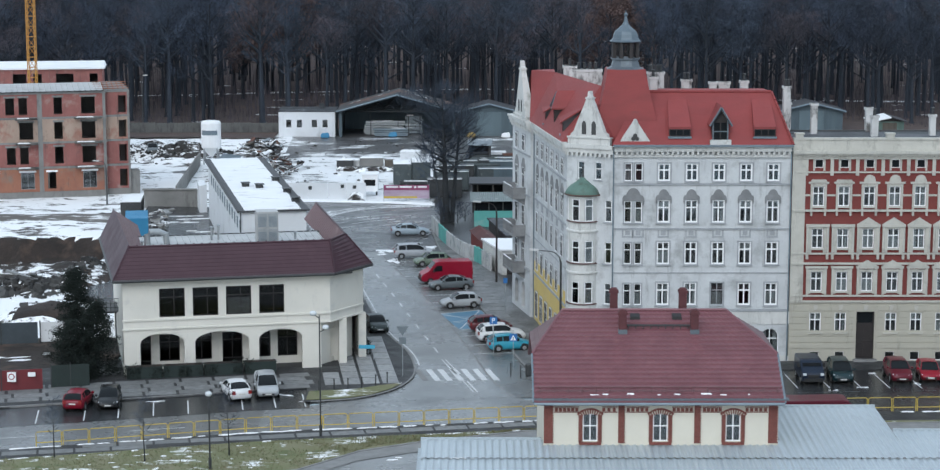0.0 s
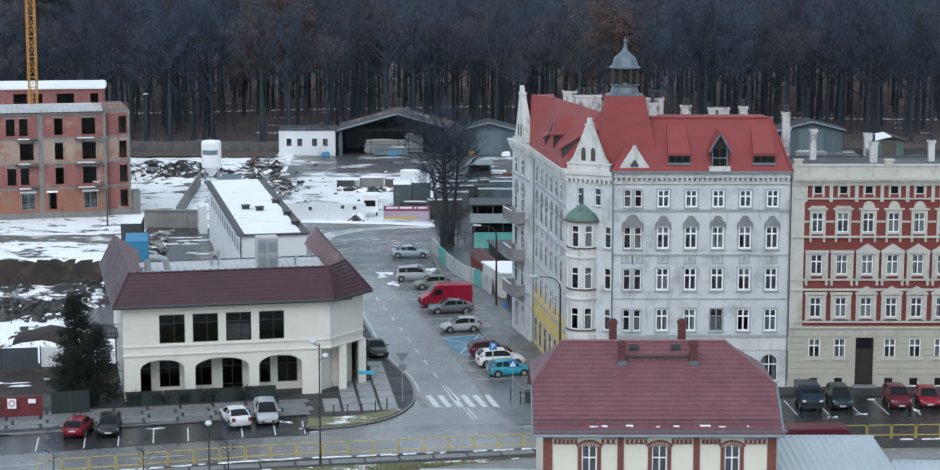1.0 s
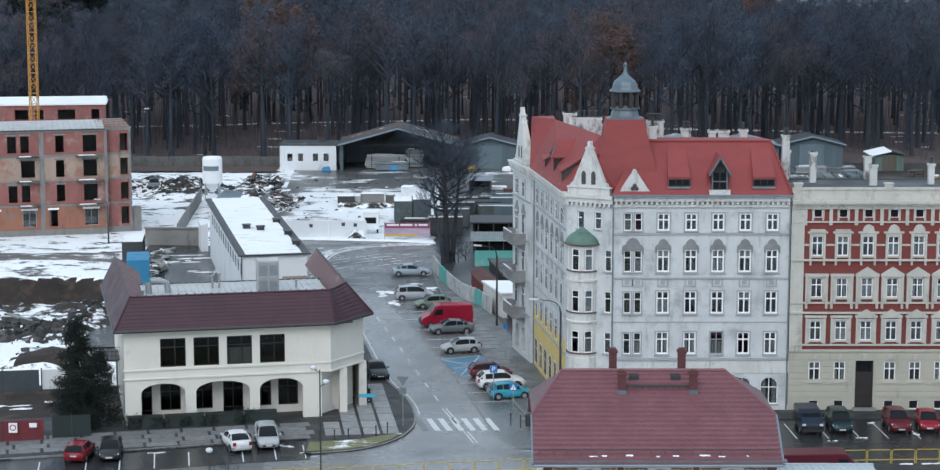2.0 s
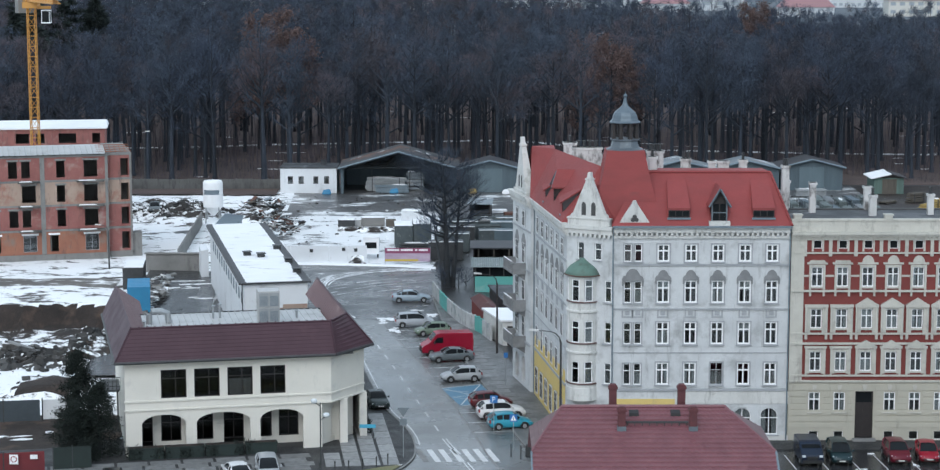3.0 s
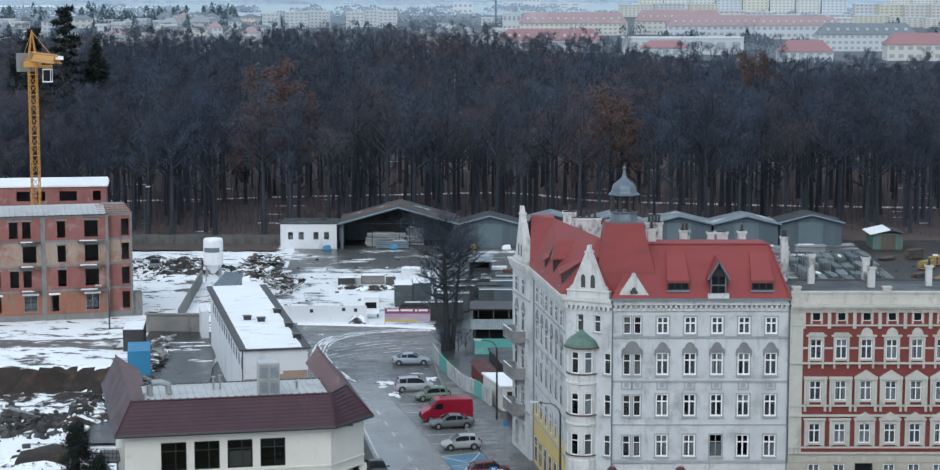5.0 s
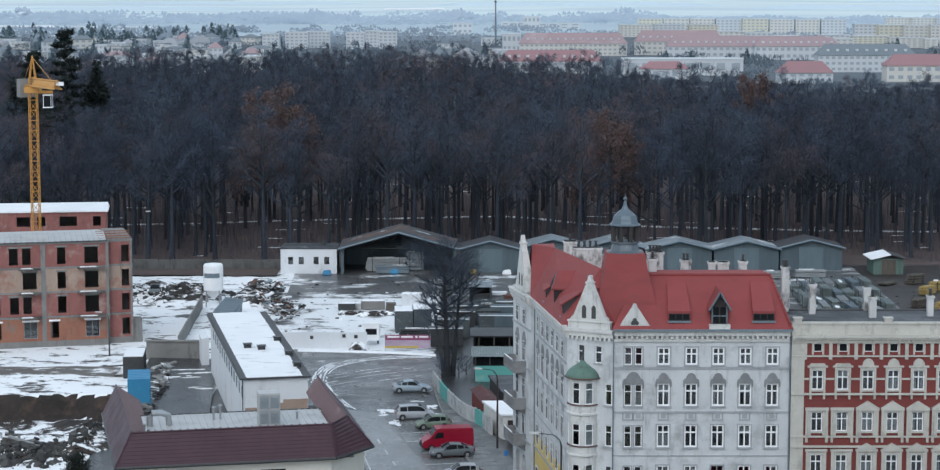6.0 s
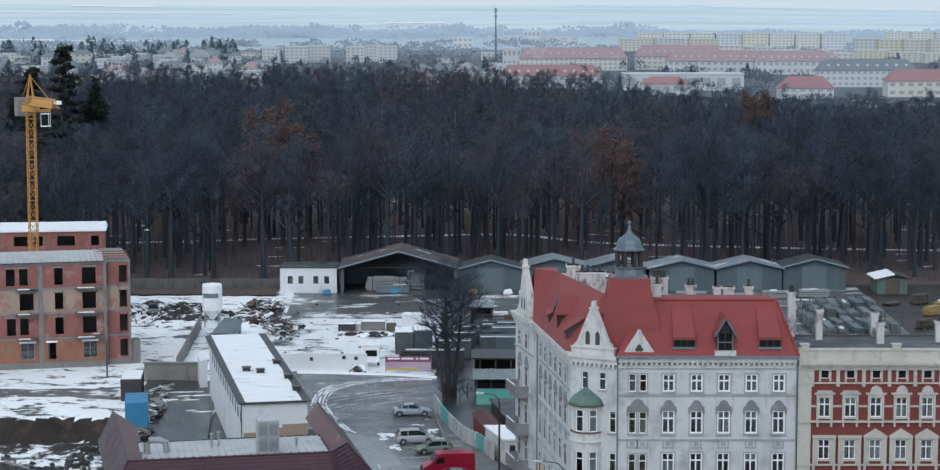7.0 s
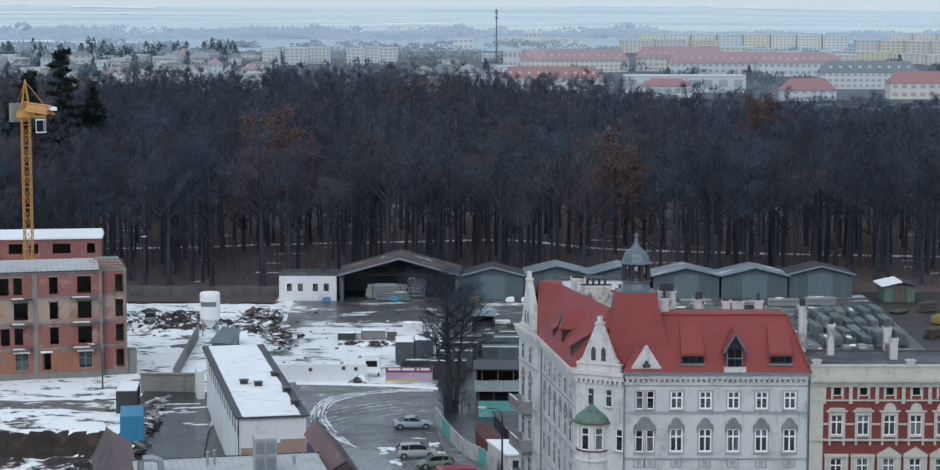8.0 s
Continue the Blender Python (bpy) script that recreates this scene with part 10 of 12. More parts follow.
for px_, py_ in ((-12.2, 160.2), (-11.0, 160.6), (-9.9, 160.9), (-8.8, 161.4), (-7.7, 162.1), (-6.8, 163.0)):
    bollard(px_, py_)
for px_, py_ in ((3.4, 165.6), (4.2, 164.8)):
    bollard(px_, py_, 1.1)
bins = thing("litter_bin", "dark round litter bin beside the crossing", "litter bin", at=pose(4.9, 165.6, 0.1))
bm = bmesh.new()
turned(bm, 4.9, 165.6, [(0.26, 0.1), (0.3, 0.2), (0.3, 1.05), (0.24, 1.15), (0.1, 1.2)], 12)
part("drum", bm, M["dark_steel"], bins)
# turf corner
bm = bmesh.new()
pts = [(-13.0, 157.2), (-10.2, 157.7), (-8.0, 158.9), (-6.4, 161.0), (-5.6, 162.9), (-7.4, 162.0), (-9.2, 160.8), (-13.0, 160.0)]
prism(bm, pts, 0.05, 0.16)
solo("grass_corner", bm, M["grass"], "small patch of winter turf at the junction", "grass", kind="structure")


def kerb_line(line, label, w=0.16, z=0.15):
    k = tagged(new("kerb"), label, "kerb", kind="structure")
    AT[k] = I4
    o = offset_line(line, w)
    acc = []
    for i in range(len(line) - 1):
        bm = bmesh.new()
        a, b, c, d = line[i], line[i + 1], o[i + 1], o[i]
        hull_box(bm, [(*q, -0.05) for q in (a, b, c, d)], [(*q, z) for q in (a, b, c, d)])
        bmesh.ops.recalc_face_normals(bm, faces=bm.faces[:])
        part("kerbstone", bm, M["kerb"], k)


kerb_line(LEFT_KERB, "pale kerb of the side street")
kerb_line(BACK_KERB, "pale kerb behind the parking strip")
kerb_line([(x, lot_back(x)) for x in (-60, -52, -45, -40, -36, -32, -28, -24, -20, -16, -13)], "kerb behind the parking bays")

# road markings
def stripe(bm, a, b, w, z=0.016):
    a, b = Vector(a), Vector(b)
    n = Vector((-(b - a).y, (b - a).x)).normalized() * w / 2
    poly(bm, [(*(a - n), z), (*(b - n), z), (*(b + n), z), (*(a + n), z)][::1])


zeb = tagged(new("zebra_crossing"), "worn white zebra crossing over the side street", "road marking", kind="structure")
AT[zeb] = I4
for k in range(7):
    bm = bmesh.new()
    bx = -4.35 + k * 0.98
    stripe(bm, (bx - 0.15, 168.3 + 0.12 * k * 0.3), (bx + 0.72, 164.1 + 0.12 * k * 0.3), 0.5)
    if k not in (0,):
        part("stripe", bm, M["paint_white"], zeb)
    else:
        part("stripe", bm, M["kerb"], zeb)
lines = tagged(new("road_marking"), "worn white lane and bay lines", "road marking", kind="structure")
AT[lines] = I4
CEN = smooth_line([(0.45, 160.2), (-0.95, 166.5), (-2.3, 172.2), (-4.9, 185.9), (-7.45, 199.8), (-10.6, 216)], 10)


def on(line, d):
    acc = 0.0
    for p, q in zip(line, line[1:]):
        L = math.hypot(q[0] - p[0], q[1] - p[1])
        if acc + L >= d:
            f = (d - acc) / L
            return (p[0] + (q[0] - p[0]) * f, p[1] + (q[1] - p[1]) * f)
        acc += L
    return line[-1]


for d0, d1, w in [(0, 3.9, 0.14), (6.6, 12.2, 0.14)] + [(15 + 5.2 * k, 15 + 5.2 * k + 2.1, 0.18) for k in range(8)]:
    for off in ((-0.16, 0.16) if d1 < 13 else (0.0,)):
        bm = bmesh.new()
        n = 4
        pts = [on(CEN, d0 + (d1 - d0) * i / n) for i in range(n + 1)]
        for p, q in zip(pts, pts[1:]):
            stripe(bm, (p[0] + off, p[1]), (q[0] + off, q[1]), w)
        part("line", bm, M["paint_white"], lines)
bm = bmesh.new()
for p, q in zip(RIGHT_LINE, RIGHT_LINE[1:]):
    stripe(bm, p, q, 0.14)
part("line", bm, M["kerb"], lines, "pale edge line of the parking strip")
bm = bmesh.new()
for (p, q) in zip(LEFT_KERB[24:], LEFT_KERB[25:]):
    stripe(bm, (p[0] + 0.35, p[1]), (q[0] + 0.35, q[1]), 0.14)
part("line", bm, M["paint_white"], lines, "pale edge line before the kerb")
for yb in (174.2, 177.8, 181.6, 186.0, 191.9, 197.2, 201.0, 206.0, 211.5, 215.6, 220.5):
    bm = bmesh.new()
    xa = float(np.interp(yb, [p[1] for p in RIGHT_LINE], [p[0] for p in RIGHT_LINE]))
    stripe(bm, (xa, yb), (xa + 4.9, yb + 0.9), 0.14)
    part("line", bm, M["paint_white"], lines)
for xb in (-33.0, -29.5, -27.0, -24.4, -21.8, -17.7, -15.2, -12.9):
    bm = bmesh.new()
    stripe(bm, (xb, front_y(xb) + 0.5), (xb - 0.6, front_y(xb) + 4.6), 0.1)
    part("line", bm, M["paint_white"], lines)
for xb in (22.0, 24.5, 26.7, 29.3, 31.9, 34.2, 36.8, 39.4, 42.0):
    bm = bmesh.new()
    stripe(bm, (xb, 161.6), (xb - 0.3, 166.5), 0.1)
    part("line", bm, M["paint_white"], lines)
bm = bmesh.new()
stripe(bm, (-37.5, 145.2), (-31.6, 146.6), 0.14)
stripe(bm, (-25.5, 148.0), (-21.5, 149.0), 0.14)
part("line", bm, M["paint_white"], lines)
bm = bmesh.new()
poly(bm, [(-2.85, 191.9, 0.02), (-0.95, 184.4, 0.02), (2.55, 186.4, 0.02), (1.0, 193.6, 0.02)][::1])
part("blue_bay", bm, M["paint_blue"], lines, "blue painted bay with white lines")
bm = bmesh.new()
stripe(bm, (-2.8, 191.8), (0.95, 193.5), 0.16, 0.026)
stripe(bm, (-2.8, 191.8), (2.4, 186.5), 0.12, 0.035)
stripe(bm, (-0.9, 184.7), (0.9, 193.2), 0.12, 0.04)
stripe(bm, (-0.75, 184.5), (2.45, 185.9), 0.14, 0.026)
stripe(bm, (-1.75, 188.0), (1.7, 189.3), 0.12, 0.026)
stripe(bm, (-2.5, 191.0), (1.5, 189.4), 0.10, 0.03)
stripe(bm, (-1.5, 187.8), (2.2, 186.2), 0.10, 0.03)
part("line", bm, M["paint_white"], lines)

# light paving slabs set in the dark footways
slabs = tagged(new("paving"), "light concrete slabs set between dark setts", "paving", kind="structure")
AT[slabs] = I4
bm = bmesh.new()
box(bm, -0.5, -0.5, 0, 0.5, 0.5, 0.03)
slab_me = shape_of("slab", bm, M["slab"])


M["pale_slab"] = object_mat("pale_slab", (0.36, 0.365, 0.365), (0.27, 0.274, 0.274), 0.55)
bm = bmesh.new()
box(bm, -0.5, -0.5, 0, 0.5, 0.5, 0.03)
pale_me = shape_of("slab", bm, M["pale_slab"])


def lay(ox, oy, deg, nx, ny, px_, py_, w, d, keep, z=0.1, me=slab_me, shift=0.5):
    for i in range(nx):
        for j in range(ny):
            mm = pose(ox, oy, z, 0, 0, deg) @ pose(i * px_ + (shift if j % 2 else 0), j * py_, 0)
            q = mm.translation
            if keep(q.x, q.y):
                put("slab", me, slabs, mm @ Matrix.Diagonal((w, d, 1, 1)))


kx = lambda y: float(np.interp(y, [p[1] for p in lk], [p[0] for p in lk]))
lay(-12.6, 160.9, 7, 8, 9, 1.58, 2.3, 1.32, 2.14, lambda x, y: -12.9 < x < kx(y) - 1.5 and y > 162.6 - 0.1 * (x + 6) and y < 180 and x > -11.5 - 0.3 * (168 - y) * (y < 168), me=pale_me, shift=0.0)
lay(-46, 155.0, 12, 14, 4, 2.7, 1.35, 2.45, 1.27, lambda x, y: lot_back(x) + 0.5 < y < 165.2 + 0.21 * (x + 28) and x < -13.5)
lay(-40, 140.0, 11, 30, 2, 2.6, 1.1, 2.42, 1.03, lambda x, y: fence_y(x) - 2.4 < y < fence_y(x) - 0.9, 0.08)
lay(4.0, 164.5, 8, 2, 4, 2.0, 1.7, 1.7, 1.3, lambda x, y: x > float(np.interp(y, ys_, [p[0] for p in BACK_KERB])) + 0.7)
lay(5.6, 173.0, 8.5, 1, 32, 1.6, 1.75, 1.5, 1.55, lambda x, y: float(np.interp(y, ys_, [p[0] for p in BACK_KERB])) + 0.9 < x and y < 232)
lay(4.1, 173.0, 8.5, 1, 30, 1.6, 1.75, 1.3, 1.55, lambda x, y: float(np.interp(y, ys_, [p[0] for p in BACK_KERB])) + 0.9 < x and y < 232)

# gates and panels on the building site's edge
M["gate_red"] = mat("dark_red_gate_paint", (0.17, 0.025, 0.03), (0.13, 0.02, 0.025), 0.8, 0.5, stain=(0.22, 0.1, 0.09))
M["gate_green"] = mat("dark_green_mesh", (0.02, 0.035, 0.032), (0.015, 0.025, 0.023), 0.8, 0.7)
M["panel_grey"] = mat("blue_grey_panel", (0.062, 0.080, 0.094), (0.044, 0.057, 0.068), 0.8, 0.6)


def leaf_gate(x0, y0, x1, y1, h, n, material, label, name="metal_gate"):
    g = thing(name, label, "gate", at=pose(x0, y0, 0))
    for k in range(n):
        a = Vector((x0, y0)).lerp(Vector((x1, y1)), k / n)
        b = Vector((x0, y0)).lerp(Vector((x1, y1)), (k + 1) / n)
        ang_ = math.degrees(math.atan2(b.y - a.y, b.x - a.x))
        L = (b - a).length
        mm = pose(a.x, a.y, 0.05, 0, 0, ang_)
        bm = bmesh.new()
        box(bm, 0.04, -0.02, 0.1, L - 0.04, 0.02, h)
        for i in range(int(L / 0.3)):
            box(bm, 0.15 + i * 0.3, -0.035, 0.15, 0.23 + i * 0.3, -0.02, h - 0.05)
        lf = part("leaf", bm, material, g, m=mm)
        bm = bmesh.new()
        box(bm, -0.06, -0.06, 0, 0.04, 0.06, h + 0.15)
        part("post", bm, M["dark_steel"], g, m=mm)
    return g


g1 = leaf_gate(-41.0, 159.4, -34.6, 160.9, 1.75, 2, M["gate_red"], "dark red sheet gate with small notices")
bm = bmesh.new()
box(bm, -37.3, 160.05, 0.9, -36.6, 160.09, 1.7)
part("notice", bm, M["white_frame"], g1, "white prohibition notice")
bm = bmesh.new()
slab_y(bm, [(-36.95 + 0.26 * math.cos(a * math.pi / 6), 1.32 + 0.26 * math.sin(a * math.pi / 6)) for a in range(12)][::-1], 160.03, 160.045)
part("ring", bm, M["scarlet"] if "scarlet" in M else P["scarlet"], g1, "red ring on the notice")
bm = bmesh.new()
slab_y(bm, [(-36.95 + 0.19 * math.cos(a * math.pi / 6), 1.32 + 0.19 * math.sin(a * math.pi / 6)) for a in range(12)][::-1], 160.015, 160.028)
part("disc", bm, M["white_frame"], g1)
bm = bmesh.new()
box(bm, -35.7, 160.42, 1.25, -35.1, 160.46, 1.6)
part("notice", bm, M["white_frame"], g1, "small white notice")
leaf_gate(-34.0, 161.3, -31.0, 162.0, 1.9, 2, M["gate_green"], "dark green mesh gate between the conifers")
leaf_gate(-45.0, 177.2, -38.6, 178.2, 2.0, 2, M["panel_grey"], "blue-grey sheet fence panels on the site")
leaf_gate(-38.5, 178.6, -36.2, 179.0, 1.9, 1, M["white_wall"], "pale sheet fence panel on the site")
st = thing("stair_landing", "dark steel landing with railings at the side of the ivory building", "stairs", at=pose(-31.5, 177, 0))
bm = bmesh.new()
box(bm, -33.2, 174.5, 3.6, -30.9, 179.0, 3.75)
part("deck", bm, M["dark_steel"], st)
bm = bmesh.new()
for z in (4.1, 4.5, 4.9):
    tube(bm, [(-33.2, 174.5, z), (-30.6, 174.5, z)], 0.03, 4)
for k in range(8):
    tube(bm, [(-33.2 + k * 0.36, 174.5, 3.7), (-33.2 + k * 0.36, 174.5, 4.9)], 0.025, 4)
part("railing", bm, M["dark_steel"], st)
for x in (-33.1, -31.0):
    bm = bmesh.new()
    tube(bm, [(x, 174.6, 0), (x, 174.6, 3.6)], 0.07, 6)
    part("post", bm, M["dark_steel"], st)

# ---------------------------------------------------------------- trees
def sliver(bm, a, d, w, rr):
    """One thin twig."""
    s = d.cross(Vector((rr.uniform(-1, 1), rr.uniform(-1, 1), rr.uniform(-1, 1)))).normalized() * w
    bm.faces.new((bm.verts.new(a - s), bm.verts.new(a + s), bm.verts.new(a + d)))


def bare_tree_meshes(seed, H, crown, first, limbs, twigs, thick, tw=0.05, leaf=None, trunk_sides=7):
    """Trunk with limbs, and a crown of boughs and fine twigs: two meshes."""
    rr = random.Random(seed)
    tb, cb = bmesh.new(), bmesh.new()
    fine = min(1.0, H / 14)
    bend = Vector((rr.uniform(-1, 1), rr.uniform(-1, 1), 0)) * H * 0.02
    path = [Vector((0, 0, -0.2)) + bend * math.sin(3 * t) * t + Vector((0, 0, H * 0.9 * t)) for t in (0, 0.06, 0.2, 0.4, 0.6, 0.8, 1.0)]
    tube(tb, path, [thick * 1.35, thick, thick * 0.86, thick * 0.7, thick * 0.48, thick * 0.25, 0.05 * fine], trunk_sides)
    ends = []
    for k in range(limbs):
        f = first + (0.97 - first) * (k + rr.random()) / limbs
        i = min(int(f * 6), 5)
        base = path[i].lerp(path[i + 1], f * 6 - i) if i < 6 else path[-1]
        base = Vector((base.x, base.y, H * 0.94 * f))
        a = rr.uniform(0, 2 * math.pi)
        reach = crown * (0.55 + 0.45 * math.sin(math.pi * min(1, max(0.15, (f - first) / (1 - first) * 0.85 + 0.15)))) * rr.uniform(0.6, 1.1)
        up = reach * rr.uniform(0.35, 1.0)
        end = base + Vector((math.cos(a) * reach, math.sin(a) * reach, up))
        mid = base.lerp(end, 0.5) + Vector((0, 0, -0.08 * reach)) + Vector((rr.uniform(-1, 1), rr.uniform(-1, 1), 0)) * reach * 0.1
        r0 = thick * 0.42 * (1.15 - f)
        tube(tb, [base, mid, end], [r0, r0 * 0.6, 0.03 * fine], 4, False)
        for j in range(5):
            t = rr.uniform(0.3, 1.0)
            p = base.lerp(mid, t * 2) if t < 0.5 else mid.lerp(end, t * 2 - 1)
            d = Vector((math.cos(a) + rr.uniform(-0.9, 0.9), math.sin(a) + rr.uniform(-0.9, 0.9), rr.uniform(0.1, 1.2))).normalized() * reach * rr.uniform(0.3, 0.55)
            tube(cb, [p, p + d * 0.55 + Vector((0, 0, 0.05 * reach)), p + d], [0.05 * fine, 0.035 * fine, 0.015 * fine], 3, False)
            ends.append((p, d))
        ends.append((mid, end - mid))
    zc, rz_ = H * (0.5 * first + 0.52), H * (0.50 - 0.5 * first)
    lobes = [(Vector((rr.gauss(0, 0.42) * crown, rr.gauss(0, 0.42) * crown, zc + rr.uniform(-0.55, 0.75) * rz_)), crown * rr.uniform(0.38, 0.62)) for _ in range(9)]
    for k in range(twigs):
        if rr.random() < 0.3:
            p, d = rr.choice(ends)
            q = p + d * rr.random()
            e = d.normalized() * 0.6 + Vector((rr.gauss(0, 0.7), rr.gauss(0, 0.7), rr.gauss(0.55, 0.6)))
        else:           # twigs fan out over the rounded lobes of the crown
            c, r = rr.choice(lobes)
            n_ = Vector((rr.gauss(0, 1), rr.gauss(0, 1), rr.gauss(0.25, 1))).normalized()
            q = c + n_ * r * rr.uniform(0.45, 0.95)
            e = n_ * 0.55 + Vector((rr.gauss(0, 0.22), rr.gauss(0, 0.22), rr.gauss(0.75, 0.25)))
        e = e.normalized() * rr.uniform(0.8, 2.0) * (H / 22)
        sliver(cb, q, e, tw * rr.uniform(0.6, 1.4), rr)
        if leaf and rr.random() < leaf:
            for _ in range(4):
                sliver(cb, q + e * rr.random(), Vector((rr.uniform(-1, 1), rr.uniform(-1, 1), rr.uniform(-1, 0.6))) * 0.4, 0.19, rr)
    return tb, cb


def wood_tree_meshes(seed, H, first, limbs, twigs, thick, tw, leaf=0.0, sides=6, subs=4):
    """A tall forest tree: a clear stem, steep limbs that fork, and fine twigs towards their ends."""
    rr = random.Random(seed)
    tb, cb = bmesh.new(), bmesh.new()
    bend = Vector((rr.uniform(-1, 1), rr.uniform(-1, 1), 0)) * H * 0.025
    at = lambda t: bend * math.sin(3 * t) * t + Vector((0, 0, H * 0.94 * t - 0.2))
    tube(tb, [at(t) for t in (0, 0.05, 0.3, 0.6, 0.82, 1.0)], [thick * 1.4, thick, thick * 0.8, thick * 0.5, thick * 0.24, 0.04], sides)
    ends = []
    for k in range(limbs):
        u = (k + rr.random()) / limbs
        f = first + (0.93 - first) * u
        a = k * 2.4 + rr.uniform(-0.6, 0.6)
        L = H * (0.36 - 0.22 * u) * rr.uniform(0.7, 1.15)
        lift = rr.uniform(0.45, 0.9) + 0.5 * u
        out = Vector((math.cos(a), math.sin(a), lift)).normalized()
        p = at(f)
        mid = p + out * L * 0.5
        end = mid + (out + Vector((rr.uniform(-0.25, 0.25), rr.uniform(-0.25, 0.25), 0.35))).normalized() * L * 0.5
        r0 = thick * 0.42 * (1.1 - 0.7 * u)
        tube(tb, [p, mid, end], [r0, r0 * 0.55, 0.03], 4 if sides > 4 else 3, False)
        ends.append((mid, end - mid))
        for j in range(subs):
            t = rr.uniform(0.25, 0.95)
            q = p.lerp(mid, t * 2) if t < 0.5 else mid.lerp(end, t * 2 - 1)
            d = (out + Vector((rr.gauss(0, 0.7), rr.gauss(0, 0.7), rr.gauss(0.1, 0.4)))).normalized() * L * rr.uniform(0.25, 0.5)
            tube(tb, [q, q + d], [r0 * 0.3, 0.02], 3, False)
            ends.append((q, d))
    for k in range(twigs):
        q, d = ends[int(rr.random() * len(ends))]
        c = q + d * (rr.random() ** 0.7 * 1.1) + Vector((rr.gauss(0, 0.35), rr.gauss(0, 0.35), rr.gauss(0, 0.35)))
        e = (d.normalized() * 0.6 + Vector((rr.gauss(0, 0.8), rr.gauss(0, 0.8), rr.gauss(0.25, 0.7)))).normalized() * rr.uniform(0.5, 1.5)
        if rr.random() < leaf:
            for _ in range(2):
                sliver(cb, c + e * rr.random(), Vector((rr.uniform(-1, 1), rr.uniform(-1, 1), rr.uniform(-1, 0.6))) * 0.34, 0.15, rr)
        else:
            sliver(cb, c, e, tw * rr.uniform(0.6, 1.4), rr)
    return tb, cb


def tree_thing(name, seed, H, crown, first, limbs, twigs, thick, label, cat="tree", crown_mat=None, leaf=None, tw=0.05, group=""):
    t = thing(name, label, cat, group)
    a, b = bare_tree_meshes(seed, H, crown, first, limbs, twigs, thick, tw, leaf)
    part("trunk", a, M["bark"], t)
    part("crown", b, crown_mat or M["twig"], t)
    return t


# the big tree at the end of the side street, and saplings on the turf
big = tree_thing("bare_tree", 5, 17.2, 3.7, 0.34, 28, 5200, 0.46, "tall bare tree with a dark twiggy crown beside the panel wall", tw=0.011)
big.matrix_basis = pose(-2.9, 248.5, 0, 0, -2.0, 0)
two = tree_thing("bare_tree", 8, 15.4, 3.2, 0.36, 22, 3200, 0.34, "second dark bare stem leaning from the tall tree's foot", tw=0.013)
two.matrix_basis = pose(-2.3, 248.9, 0, -1.5, 5.5, 0)
three = tree_thing("bare_tree", 11, 11.5, 2.8, 0.42, 16, 1800, 0.26, "lower bare stem leaning out beside the tall tree", tw=0.013)
three.matrix_basis = pose(-3.3, 248.2, 0, -2, -9, 0)
for k, (x, y, h) in enumerate(((-3.6, 247.0, 3.2), (-1.5, 247.6, 2.6), (-2.2, 250.5, 3.6), (-0.6, 249.5, 2.4))):
    t = tree_thing("bush", 44 + k, h, 1.1, 0.1, 20, 620, 0.07, "bare dark bush at the tall tree's foot", "bush", M["twig_dark"], tw=0.012, group="bushes under the tall tree")
    t.matrix_basis = pose(x, y, 0)
for k, (x, y, h) in enumerate(((-29.6, 140.5, 4.6), (-23.0, 139.5, 4.8), (-17.2, 141.0, 5.0))):
    t = tree_thing("sapling", 30 + k, h, 0.8, 0.4, 16, 420, 0.06, "thin bare sapling on the turf strip", "sapling", tw=0.007, group="saplings")
    t.matrix_basis = pose(x, y, 0.07)


def evergreen(seed, H, R, n, label, mm, needle):
    """A loose old evergreen: many upswept, drooping boughs of fine sprays, with an uneven outline."""
    rr = random.Random(seed)
    t = thing("evergreen_tree", label, "tree", at=mm)
    tb, fb = bmesh.new(), bmesh.new()
    tube(tb, [(0, 0, -0.1), (0.1, 0, H * 0.5), (0, 0.1, H * 0.96)], [0.16, 0.10, 0.02], 6)
    boughs = 46
    for k in range(boughs):
        f = 0.04 + 0.93 * (k + rr.random()) / boughs
        a = k * 2.4 + rr.uniform(-0.5, 0.5)
        reach = R * (1 - f) ** 0.62 * rr.uniform(0.5, 1.15) + 0.25
        p = Vector((0, 0, H * f))
        e = p + Vector((math.cos(a) * reach, math.sin(a) * reach, reach * rr.uniform(-0.25, 0.45)))
        tube(tb, [p, e], [0.05, 0.015], 4, False)
        for i in range(n // boughs):
            u = rr.random() ** 0.6
            c = p.lerp(e, u) + Vector((rr.gauss(0, 0.24), rr.gauss(0, 0.24), rr.gauss(-0.05, 0.24)))
            d = Vector((math.cos(a) * 0.5 + rr.gauss(0, 0.6), math.sin(a) * 0.5 + rr.gauss(0, 0.6), rr.gauss(0.05, 0.6))).normalized() * rr.uniform(0.12, 0.34)
            sliver(fb, c, d, rr.uniform(0.02, 0.045), rr)
    part("trunk", tb, M["bark"], t, m=mm)
    part("foliage", fb, needle, t, m=mm)


